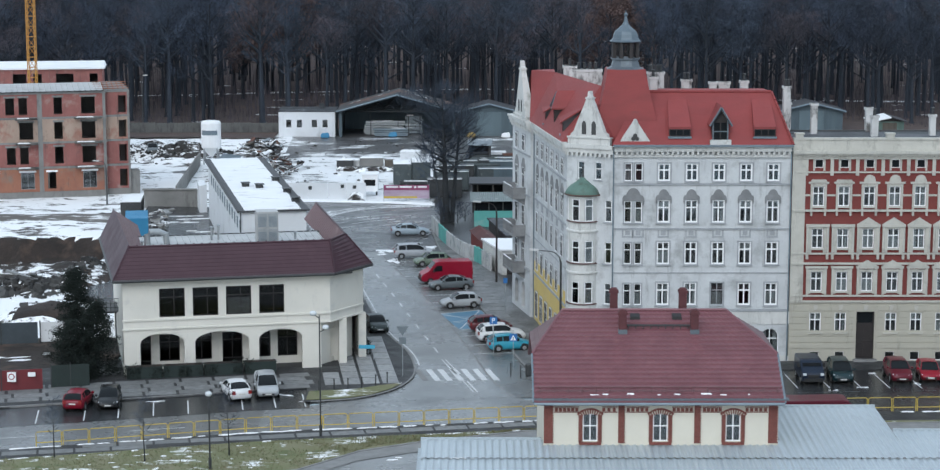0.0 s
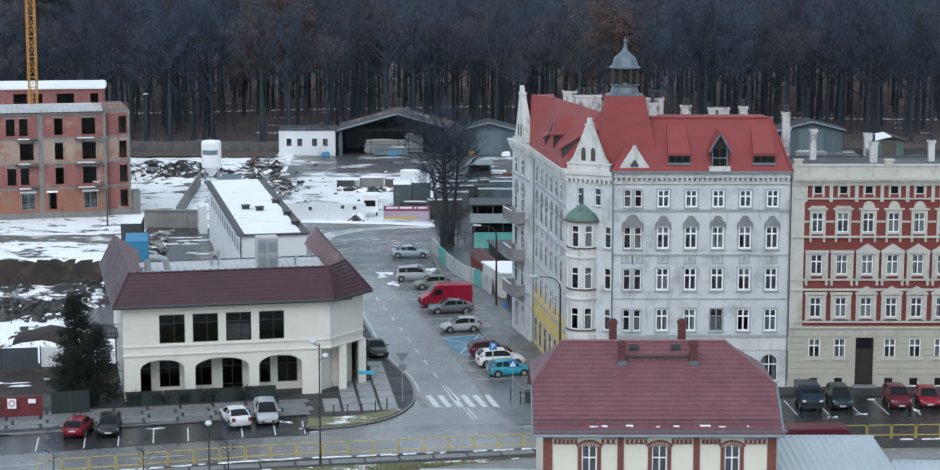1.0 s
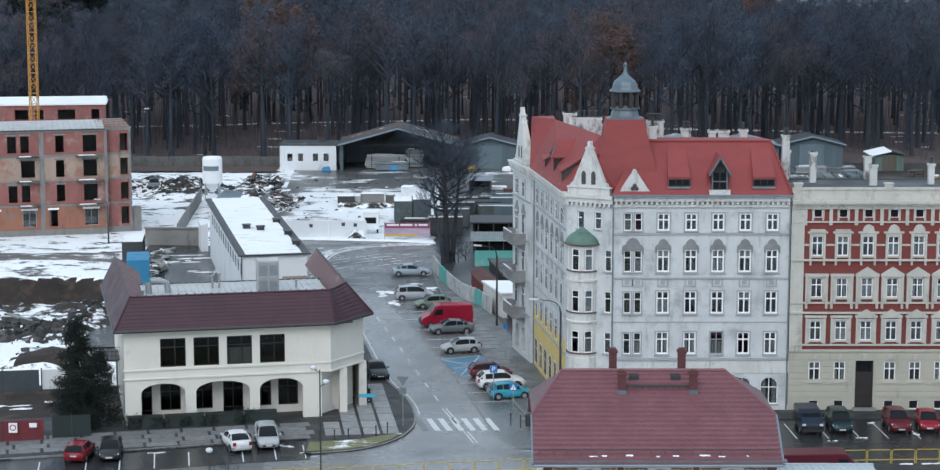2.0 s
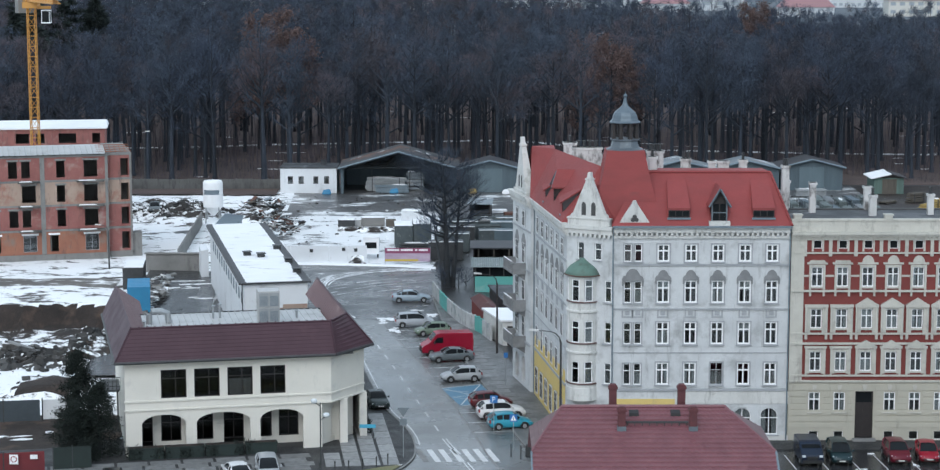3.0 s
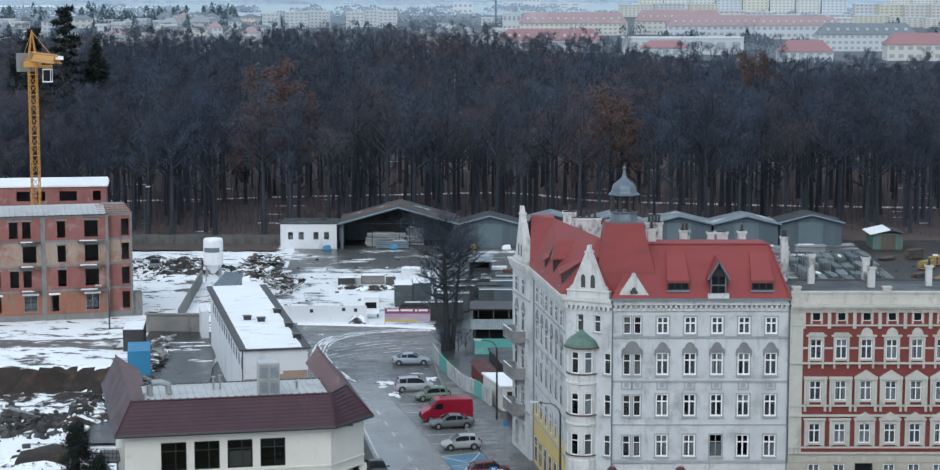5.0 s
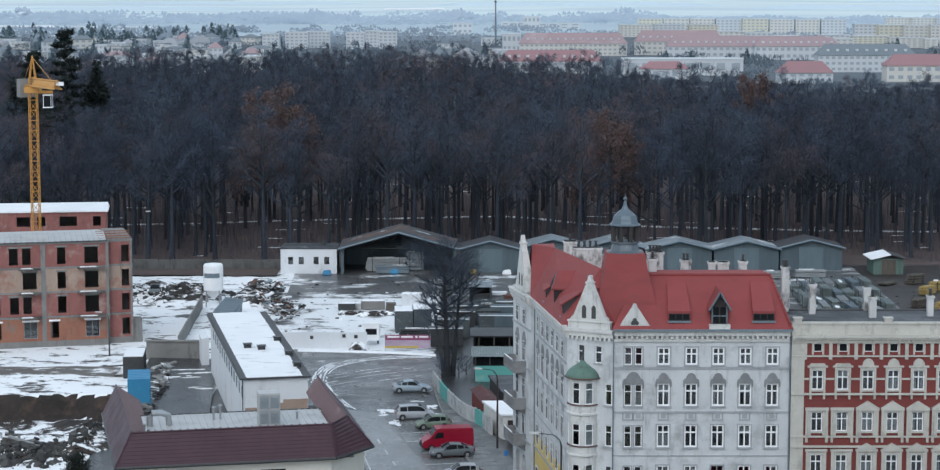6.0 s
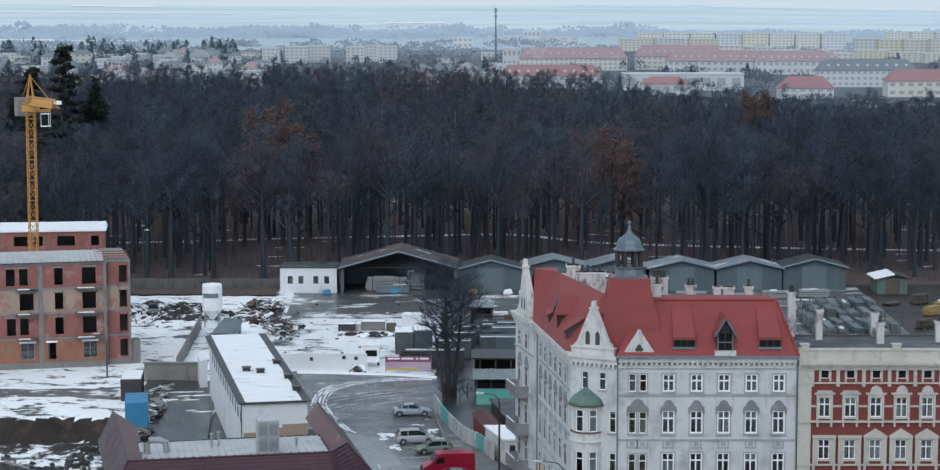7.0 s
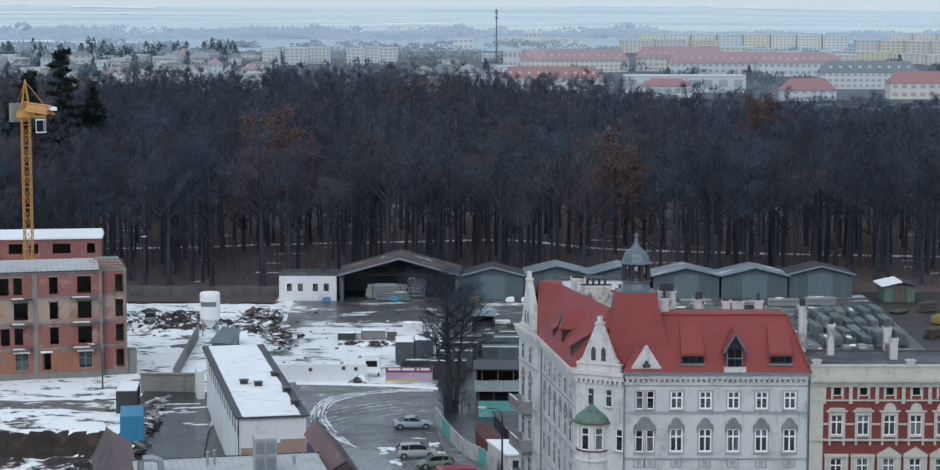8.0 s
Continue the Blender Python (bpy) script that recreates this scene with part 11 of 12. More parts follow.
def conifer(seed, H, R, n, label, mm, needle, name="conifer", low=0.04):
    """A dense evergreen: tiers of drooping sprays of many small blades round a stem."""
    rr = random.Random(seed)
    t = thing(name, label, "tree", at=mm)
    bm = bmesh.new()
    tube(bm, [(0, 0, -0.1), (0, 0, H * 0.95)], [R * 0.09 + 0.05, 0.02], 6)
    part("trunk", bm, M["bark"], t, m=mm)
    bm = bmesh.new()
    for k in range(n):
        f = low + (1 - low) * (1 - math.sqrt(rr.random()))
        prof = R * (1 - f) ** 0.75 * (0.75 + 0.35 * math.sin(f * 23 + seed))
        a = rr.uniform(0, 2 * math.pi)
        r_ = prof * rr.uniform(0.45, 1.05)
        p = Vector((r_ * math.cos(a), r_ * math.sin(a), H * f))
        d = Vector((math.cos(a) + rr.uniform(-0.6, 0.6), math.sin(a) + rr.uniform(-0.6, 0.6), rr.uniform(-0.7, 0.7))).normalized() * R * rr.uniform(0.10, 0.26)
        sliver(bm, p, d, R * rr.uniform(0.02, 0.05), rr)
    part("foliage", bm, needle, t, m=mm)
    return t


evergreen(2, 8.9, 2.35, 19000, "tall dark evergreen beside the ivory building", pose(-33.0, 167.0, 0.0), M["thuja"])
evergreen(3, 6.4, 2.2, 14000, "dark bushy evergreen beside the gate", pose(-31.1, 165.6, 0.0), M["thuja"])
evergreen(6, 5.0, 1.9, 9000, "dark evergreen behind the mesh gate", pose(-32.8, 164.4, 0.0), M["thuja"])


def shrub(seed, x, y, w, h):
    rr = random.Random(seed)
    t = thing("shrub", "dark clipped evergreen shrub before the arcade", "shrub", "shrubs before the arcade", at=pose(x, y, 0.1))
    bm = bmesh.new()
    for k in range(420):
        a, b = rr.uniform(0, 2 * math.pi), rr.uniform(0, 1)
        p = Vector((math.cos(a) * w * rr.uniform(0.5, 1), math.sin(a) * 0.45 * rr.uniform(0.5, 1), 0.05 + h * b * rr.uniform(0.8, 1.05)))
        sliver(bm, p, Vector((rr.uniform(-1, 1), rr.uniform(-1, 1), rr.uniform(-0.2, 1))) * 0.2, 0.05, rr)
    part("foliage", bm, M["thuja"], t, m=pose(x, y, 0.1, 0, 0, 12))
    bm = bmesh.new()
    for s in (-0.3, 0, 0.3):
        tube(bm, [(s * w, 0, -0.05), (s * w * 1.4, 0, h * 0.7)], 0.03, 4)
    part("stems", bm, M["bark"], t, m=pose(x, y, 0.1, 0, 0, 12))


for k, (u, w, h) in enumerate(((0.7, 0.9, 1.1), (2.9, 1.2, 1.0), (6.8, 1.1, 1.0), (9.7, 1.0, 1.2), (4.9, 0.7, 0.8))):
    q = mi_ @ Vector((u, -1.0, 0))
    shrub(60 + k, q.x, q.y, w, h)
q = mi_ @ Vector((FW + 3.5, 4.0, 0))
shrub(70, q.x, q.y, 0.6, 1.2)

# ---------------------------------------------------------------- the wood: near trees singly, the mass behind as one stand
rw = random.Random(77)
far_edge = lerp_line([-260, -60, 0, 60, 110, 330], [860, 820, 800, 670, 590, 590])
TONES = ("twig", "twig_warm", "twig_dark", "twig")
KIND = []
for i in range(9):
    H = (23, 25, 21, 26, 24, 22, 24, 25, 20)[i]
    rust = i >= 7
    t = thing("forest_tree", "bare dark tree at the edge of the wood" if not rust else "oak with rusty brown leaves still on its boughs", "tree", "trees of the wood")
    a, b = wood_tree_meshes(100 + i, H, (0.34, 0.42, 0.50, 0.38, 0.45, 0.55, 0.30, 0.24, 0.22)[i], 15 if not rust else 18, 2300 if not rust else 3400, 0.36 + 0.05 * (i % 3), 0.026, 0.85 if rust else 0.0)
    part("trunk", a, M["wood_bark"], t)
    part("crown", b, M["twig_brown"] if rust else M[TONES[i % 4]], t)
    KIND.append(t)
    t.matrix_basis = pose(-200 - 9 * i, 470, 0)
OAKS = [(-38, 410, 1.16), (-33.5, 413, 1.1), (-43, 413, 1.12), (-36, 404, 1.02), (-41.5, 405, 0.98), (-45.5, 408, 0.9), (27.5, 436, 1.1), (31, 420, 1.0), (28, 406, 0.9), (34, 410, 0.85), (22.5, 402, 0.85), (23, 418, 0.95), (78, 572, 1.2), (84, 578, 1.2)]
RUST = [(x, y) for x, y, _ in OAKS]
OPEN = [(-37.5, 387, 13, 19), (27, 384, 12, 19), (78, 552, 9, 12), (-90, 450, 13, 24)]          # gaps in the wood before the oaks
in_gap = lambda x, y: any(((x - a) / c) ** 2 + ((y - b) / d) ** 2 < 1 for a, b, c, d in OPEN)
spots = []
for y0 in np.arange(357, 470, 6.9):
    half = 0.235 * y0 + 8
    for x0 in np.arange(-half, half, 6.9):
        x, y = x0 + rw.uniform(-2.9, 2.9), y0 + rw.uniform(-2.9, 2.9)
        if y < 361 and x > -25:
            continue
        if abs(y - (421 + 6 * math.sin(x * 0.03))) < 2.0:
            continue
        spots.append((x, y))
near = sorted(spots, key=lambda p: p[1])[:300]
rest = sorted(spots, key=lambda p: p[1])[300:]
used = [False] * 9
for x, y in near:
    if in_gap(x, y) or any((x - a) ** 2 + (y - b) ** 2 < 30 for a, b in RUST):
        continue
    i = rw.randrange(7)
    if (x > 38 or -80 < x < -48) and rw.random() < 0.5:          # darker trees at both ends
        i = rw.choice((2, 6))
    elif -42 < x < 12 and rw.random() < 0.5:
        i = rw.choice((0, 3, 4, 5))
    s = rw.uniform(0.74, 1.12)
    mm = pose(x, y, 0, 0, 0, rw.uniform(0, 360)) @ Matrix.Diagonal((s, s, s * rw.uniform(0.95, 1.06), 1))
    if not used[i]:
        KIND[i].matrix_basis = mm
        used[i] = True
    else:
        c = copy_thing(KIND[i], I4)
        c.matrix_basis = mm
for x, y, s in OAKS:
    i = 7 + rw.randrange(2)
    mm = pose(x, y, 0, 0, 0, rw.uniform(0, 360)) @ Matrix.Diagonal((s, s, s, 1))
    if not used[i]:
        KIND[i].matrix_basis = mm
        used[i] = True
    else:
        c = copy_thing(KIND[i], I4)
        c.matrix_basis = mm


def stand(name, places, templates, material, label, seed):
    """Many trees of a few forms joined into one stand."""
    rr = random.Random(seed)
    V, F, off = [], [], 0
    for x, y, s in places:
        tv, tf = templates[rr.randrange(len(templates))]
        a = rr.uniform(0, 2 * math.pi)
        c, sn = math.cos(a) * s, math.sin(a) * s
        q = np.empty_like(tv)
        q[:, 0] = tv[:, 0] * c - tv[:, 1] * sn + x
        q[:, 1] = tv[:, 0] * sn + tv[:, 1] * c + y
        q[:, 2] = tv[:, 2] * s
        V.append(q)
        F.append(tf + off)
        off += len(tv)
    V, F = np.concatenate(V), np.concatenate(F)
    me = bpy.data.meshes.new(name)
    me.vertices.add(len(V))
    me.vertices.foreach_set("co", V.astype(np.float32).ravel())
    me.loops.add(len(F) * 3)
    me.loops.foreach_set("vertex_index", F.astype(np.int32).ravel())
    me.polygons.add(len(F))
    me.polygons.foreach_set("loop_start", np.arange(0, len(F) * 3, 3, dtype=np.int32))
    me.update(calc_edges=True)
    me.materials.append(material)
    return tagged(put(name, me, None), label, "wood", kind="stuff")


def tri_arrays(bms):
    vs, fs, off = [], [], 0
    for b in bms:
        bmesh.ops.triangulate(b, faces=b.faces[:])
        b.verts.index_update()
        vs += [tuple(v.co) for v in b.verts]
        fs += [[v.index + off for v in f.verts] for f in b.faces]
        off = len(vs)
        b.free()
    return np.array(vs), np.array(fs)


stems, crowns = [], []
for i in range(6):
    a, b = wood_tree_meshes(200 + i, 23 + i % 3, 0.42, 9, 1000, 0.32, 0.042, 0.0, 4, 2)
    stems.append(tri_arrays([a]))
    crowns.append(tri_arrays([b]))
mass = [(x, y, rw.uniform(0.74, 1.1)) for x, y in rest if not in_gap(x, y) and not any((x - a) ** 2 + (y - b) ** 2 < 30 for a, b in RUST)]
for y0 in np.arange(472, 870, 9.6):
    half = 0.235 * y0 + 12
    for x0 in np.arange(-half, half, 9.6):
        x, y = x0 + rw.uniform(-4.2, 4.2), y0 + rw.uniform(-4.2, 4.2)
        if y < far_edge(x) and not in_gap(x, y) and not any((x - a) ** 2 + (y - b) ** 2 < 49 for a, b in RUST):
            mass.append((x, y, rw.uniform(0.72, 1.12) * (1.07 if y > 620 and -0.10 * y < x < 0.06 * y else 1.0)))
# the four tones of the wood lie in loose drifts
drift = [[], [], [], []]
for x, y, s in mass:
    f = noise.noise((x * 0.03, y * 0.03, 4.0)) + rw.gauss(0, 0.35) - (0.25 if x > 0.09 * y or -0.19 * y < x < -0.11 * y else 0)
    drift[0 if f < -0.28 else 1 if f < 0.05 else 2 if f < 0.36 else 3].append((x, y, s))
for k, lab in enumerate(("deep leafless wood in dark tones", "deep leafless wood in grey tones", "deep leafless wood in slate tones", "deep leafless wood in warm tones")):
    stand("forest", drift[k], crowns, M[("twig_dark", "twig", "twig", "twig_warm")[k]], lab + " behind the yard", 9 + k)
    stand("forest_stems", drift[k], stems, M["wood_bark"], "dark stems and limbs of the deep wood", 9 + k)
# undergrowth along the wood's edge
bm = bmesh.new()
for k in range(20000):
    x, y = rw.uniform(-115, 115), 356 + abs(rw.gauss(0, 55))
    if y < 366 and -27 < x < 76:
        continue
    tall = rw.random() ** 1.8 * min(1.0, 0.25 + (y - 356) / 50)
    sliver(bm, Vector((x, y, -0.05)), Vector((rw.uniform(-0.6, 0.6), rw.uniform(-0.6, 0.6), 0.5 + 7 * tall)), 0.03 + 0.05 * tall, rw)
solo("undergrowth", bm, M["twig_warm"], "thin bare undergrowth and saplings through the wood", "undergrowth", kind="stuff")


def old_pine(seed, x, y, H, R, low, label):
    """A tall pine: bare stem, and uneven tiers of needle clumps on spreading boughs."""
    rr = random.Random(seed)
    t = thing("pine", label, "tree", at=pose(x, y, 0))
    mm = pose(x, y, 0)
    tb, fb = bmesh.new(), bmesh.new()
    tube(tb, [(0, 0, -0.2), (0.3, 0, H * 0.5), (0.1, 0, H * 0.97)], [0.45, 0.32, 0.06], 7)
    for k in range(30):
        f = low + (1 - low) * k / 30
        a = k * 2.4 + rr.uniform(-0.5, 0.5)
        reach = R * (1 - 0.75 * ((f - low) / (1 - low)) ** 1.5) * rr.uniform(0.55, 1.1)
        p = Vector((0.2, 0, H * f))
        e = p + Vector((math.cos(a) * reach, math.sin(a) * reach, reach * rr.uniform(-0.05, 0.25)))
        tube(tb, [p, e], [0.09, 0.03], 4, False)
        for j in range(4):
            c = p.lerp(e, 0.35 + 0.22 * j) + Vector((rr.uniform(-0.4, 0.4), rr.uniform(-0.4, 0.4), rr.uniform(0, 0.5)))
            for i in range(64):
                n_ = Vector((rr.gauss(0, 1), rr.gauss(0, 1), rr.gauss(0, 0.45))).normalized()
                sliver(fb, c + n_ * rr.uniform(0.1, 1.05), n_ * rr.uniform(0.3, 0.9) + Vector((0, 0, 0.25)), 0.2, rr)
    part("trunk", tb, M["bark"], t, m=mm)
    part("foliage", fb, M["needle"], t, m=mm)


old_pine(21, -95.7, 480, 38.2, 6.0, 0.36, "tall dark pine rising above the wood")
old_pine(25, -102.5, 476, 33.5, 5.5, 0.3, "dark pine at the end of the wood")
conifer(22, 31.5, 6.5, 9000, "dark spruce above the wood", pose(-89.3, 486, 0), M["needle"], "spruce", 0.2)
conifer(23, 28, 7.0, 7000, "dark spruce at the end of the wood", pose(-105, 470, 0), M["needle"], "spruce", 0.1)
conifer(24, 26, 7.0, 7000, "dark spruce at the end of the wood", pose(-98, 452, 0), M["needle"], "spruce", 0.1)
conifer(26, 24, 6.5, 7000, "dark spruce at the end of the wood", pose(-93, 440, 0), M["needle"], "spruce", 0.1)

# snowy path and snow remains between the trunks
bm = bmesh.new()
pl = smooth_line([(-110, 409), (-60, 416), (-42, 421), (-15, 426), (8, 429), (25, 415), (45, 409), (80, 403), (120, 400)], 8)
ribbon(bm, offset_line(pl, -1.3), offset_line(pl, 1.3), -0.03)
solo("forest_path", bm, M["snow"], "snow-covered path through the wood", "path", kind="structure")
bm = bmesh.new()
rs = random.Random(8)
for k in range(90):
    x, y, L = rs.uniform(-100, 105), (rs.uniform(364, 440) if k < 40 else rs.uniform(440, 640)), rs.uniform(1, 6)
    pts = smooth_line([(x, y), (x + L * 0.5, y + rs.uniform(-0.6, 0.6)), (x + L, y + rs.uniform(-0.8, 0.8))], 4)
    ribbon(bm, offset_line(pts, -rs.uniform(0.2, 0.7)), offset_line(pts, rs.uniform(0.2, 0.7)), -0.028 - 0.0002 * k)
solo("snow_remains", bm, M["snow"], "thin lines of old snow between the trunks", "snow", kind="stuff")

# low dark planters before the arcade
for u, w in ((1.6, 2.9), (4.8, 3.2), (8.1, 3.1), (11.2, 2.6)):
    pl_ = thing("planter", "low dark planter box before the arcade", "planter", "planters before the arcade", at=mi_ @ pose(u, -0.9, 0.1))
    bm = bmesh.new()
    box(bm, u - w / 2, -1.2, 0.08, u + w / 2, -0.5, 1.0)
    box(bm, u - w / 2 - 0.05, -1.25, 1.0, u + w / 2 + 0.05, -0.45, 1.08)
    part("box", bm, M["gate_green"], pl_, m=mi_)
    bm = bmesh.new()
    box(bm, u - w / 2 + 0.05, -1.15, 1.08, u + w / 2 - 0.05, -0.55, 1.12)
    part("soil", bm, M["cut_soil"], pl_, m=mi_)

# tufts of yellowed grass on the turf
bm = bmesh.new()
rg_ = random.Random(41)
for k in range(15000):
    x = rg_.uniform(-38, 8)
    lo_, hi_ = low_y(x) + 0.1, fence_y(x) - 3.1
    y = lo_ + (hi_ - lo_) * rg_.random()
    if noise.noise((x * 0.5, y * 0.5, 9.0)) + rg_.gauss(0, 0.3) < -0.1:
        continue
    sliver(bm, Vector((x, y, 0.06)), Vector((rg_.uniform(-0.1, 0.1), rg_.uniform(-0.1, 0.1), rg_.uniform(0.06, 0.2))), 0.035, rg_)
M["blade"] = island_mat("grass_blades", (0.11, 0.135, 0.055), (0.23, 0.20, 0.125))
solo("grass", bm, M["blade"], "yellowed winter grass blades on the turf strip", "grass", kind="stuff")

# ---------------------------------------------------------------- the town beyond the wood, haze put into its colours
# washed-out roof, wall and window tones stand for haze over the town
M["far_roof"] = mat("hazed_red_roof", (0.37, 0.27, 0.28), (0.33, 0.25, 0.265), 0.02, 0.9, fine=0.2, stain=(0.44, 0.37, 0.38), stain_scale=0.03)
M["far_red"] = mat("hazed_bright_roof", (0.34, 0.19, 0.20), (0.30, 0.18, 0.19), 0.02, 0.9, fine=0.2)
M["far_dark"] = mat("hazed_dark_roof", (0.20, 0.235, 0.26), (0.17, 0.20, 0.225), 0.02, 0.9, fine=0.2)
M["far_brown"] = mat("hazed_brown_roof", (0.35, 0.365, 0.385), (0.29, 0.305, 0.325), 0.02, 0.9, fine=0.2)
M["far_wall"] = mat("hazed_pale_wall", (0.60, 0.63, 0.65), (0.53, 0.565, 0.59), 0.02, 0.9, fine=0.2)
M["far_cream"] = mat("hazed_cream_wall", (0.64, 0.63, 0.58), (0.58, 0.575, 0.54), 0.02, 0.9, fine=0.2)
M["far_glass"] = mat("hazed_window", (0.36, 0.40, 0.435), (0.31, 0.35, 0.39), 0.1, 0.6, fine=0.5)
# ground between the houses, its haze given as a blue tint
M["town_ground"] = mat("hazed_town_ground", (0.075, 0.092, 0.108), (0.115, 0.135, 0.155), 0.012, 0.95, fine=0.06)
# town trees carry the haze as a blue-grey cast in their colour
M["far_tree"] = island_mat("hazed_trees", (0.095, 0.125, 0.16), (0.135, 0.17, 0.205))
M["far_fir"] = island_mat("hazed_firs", (0.125, 0.18, 0.21), (0.15, 0.21, 0.235))
M["far_yellow"] = mat("hazed_yellow_wall", (0.64, 0.62, 0.50), (0.59, 0.57, 0.47), 0.02, 0.9, fine=0.2)
# garden trees: a thinner haze, again mixed into the colour
M["garden_tree"] = island_mat("hazed_garden_trees", (0.062, 0.074, 0.098), (0.092, 0.106, 0.132))


def far_house(x, y, w, d, eave, ridge, wall, roof, label, cols, rows, name="house", flat=False, rz=0.0):
    h = thing(name, label, "house", at=pose(x, y, 0, 0, 0, rz))
    mm = pose(x, y, 0, 0, 0, rz)
    bm = bmesh.new()
    box(bm, -w / 2, 0, -1, w / 2, d, eave)
    part("wall", bm, wall, h, m=mm)
    bm = bmesh.new()
    if flat:
        box(bm, -w / 2 - 0.3, -0.3, eave, w / 2 + 0.3, d + 0.3, eave + 0.7)
    else:
        e = min(d / 2, 5)
        lo = [(-w / 2 - 0.6, -0.6, eave), (w / 2 + 0.6, -0.6, eave), (w / 2 + 0.6, d + 0.6, eave), (-w / 2 - 0.6, d + 0.6, eave)]
        hi = [(-w / 2 + e, d / 2 - 0.1, ridge), (w / 2 - e, d / 2 - 0.1, ridge), (w / 2 - e, d / 2 + 0.1, ridge), (-w / 2 + e, d / 2 + 0.1, ridge)]
        hull_box(bm, lo, hi)
    part("roof", bm, roof, h, m=mm)
    if cols:
        bm = bmesh.new()
        for i in range(cols):
            for j in range(rows):
                xx = -w / 2 + (i + 0.5) * w / cols
                zz = (j + 0.35) * eave / rows
                ww = 0.28 * w / cols
                box(bm, xx - ww, -0.12, zz, xx + ww, -0.02, zz + 0.45 * eave / rows)
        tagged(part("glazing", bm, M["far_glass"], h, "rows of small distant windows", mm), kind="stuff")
    if not flat and w > 40:
        n = int(w / 6)
        for i in range(n):
            xx = -w / 2 + 6 + i * (w - 12) / max(1, n - 1)
            zz = eave + (ridge - eave) * 0.35
            bm = bmesh.new()
            box(bm, xx - 0.8, d * 0.12, zz, xx + 0.8, d * 0.3, zz + 1.4)
            part("dormer", bm, M["far_wall"], h, "small pale dormer", mm)
    return h


def bearing_x(b, yy):
    """x of a place at distance yy along a given bearing."""
    return (b - 784) / 3396 * (yy - 7) * 1.0 - 0.3


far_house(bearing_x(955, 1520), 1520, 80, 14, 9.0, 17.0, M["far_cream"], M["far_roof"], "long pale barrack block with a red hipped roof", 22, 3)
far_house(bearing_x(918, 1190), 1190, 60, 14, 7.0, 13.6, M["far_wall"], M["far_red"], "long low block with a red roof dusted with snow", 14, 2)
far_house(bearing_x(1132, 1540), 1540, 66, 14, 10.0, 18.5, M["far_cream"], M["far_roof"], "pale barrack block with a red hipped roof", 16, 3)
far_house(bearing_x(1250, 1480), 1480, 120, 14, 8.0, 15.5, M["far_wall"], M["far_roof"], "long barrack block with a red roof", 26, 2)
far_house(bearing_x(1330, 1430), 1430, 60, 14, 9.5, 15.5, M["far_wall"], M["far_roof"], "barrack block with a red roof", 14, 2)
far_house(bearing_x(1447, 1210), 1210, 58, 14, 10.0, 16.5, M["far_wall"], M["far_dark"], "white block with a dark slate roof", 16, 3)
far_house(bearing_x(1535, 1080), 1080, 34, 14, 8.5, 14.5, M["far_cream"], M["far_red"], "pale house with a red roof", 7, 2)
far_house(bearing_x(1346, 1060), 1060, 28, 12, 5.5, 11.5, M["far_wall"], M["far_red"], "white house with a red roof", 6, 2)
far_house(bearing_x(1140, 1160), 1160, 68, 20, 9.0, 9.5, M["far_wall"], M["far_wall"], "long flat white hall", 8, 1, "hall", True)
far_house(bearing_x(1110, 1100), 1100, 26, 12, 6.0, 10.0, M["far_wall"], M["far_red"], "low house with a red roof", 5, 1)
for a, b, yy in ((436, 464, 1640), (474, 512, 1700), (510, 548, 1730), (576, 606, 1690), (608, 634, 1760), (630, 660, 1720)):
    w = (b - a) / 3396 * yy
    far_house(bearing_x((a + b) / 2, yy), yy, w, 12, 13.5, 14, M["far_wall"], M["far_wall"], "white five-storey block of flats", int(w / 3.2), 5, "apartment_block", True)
rf = random.Random(5)
# panel-built estate: ranks of long blocks, each a little turned
RANKS = ((1195, 1425, 1790, 1560, 13.2, 10.6, 5, -6), (1420, 1590, 2000, 1960, 15.5, 15.0, 4, 3), (1060, 1410, 2330, 2300, 16.0, 16.5, 8, 0),
         (1475, 1600, 2560, 2540, 15.0, 15.0, 3, 2), (1030, 1200, 2150, 2180, 12.0, 13.0, 3, 5), (1360, 1600, 1800, 1700, 9.0, 8.0, 4, -3))
for k, (b0, b1, y0, y1, z0, z1, n, turn) in enumerate(RANKS):
    for i in range(n):
        f = (i + 0.5) / n
        yy, z = y0 + (y1 - y0) * f, z0 + (z1 - z0) * f + rf.uniform(-0.6, 0.6)
        w = (b1 - b0) / n / 3396 * yy * rf.uniform(0.86, 0.97)
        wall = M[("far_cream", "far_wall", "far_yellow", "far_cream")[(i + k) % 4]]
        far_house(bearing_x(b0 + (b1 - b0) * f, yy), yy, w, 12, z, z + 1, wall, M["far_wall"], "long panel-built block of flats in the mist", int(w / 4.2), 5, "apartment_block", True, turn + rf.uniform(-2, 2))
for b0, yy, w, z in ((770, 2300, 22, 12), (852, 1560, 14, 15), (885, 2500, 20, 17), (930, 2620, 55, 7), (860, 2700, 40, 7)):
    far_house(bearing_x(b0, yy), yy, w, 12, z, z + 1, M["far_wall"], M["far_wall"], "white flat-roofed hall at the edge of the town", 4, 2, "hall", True)
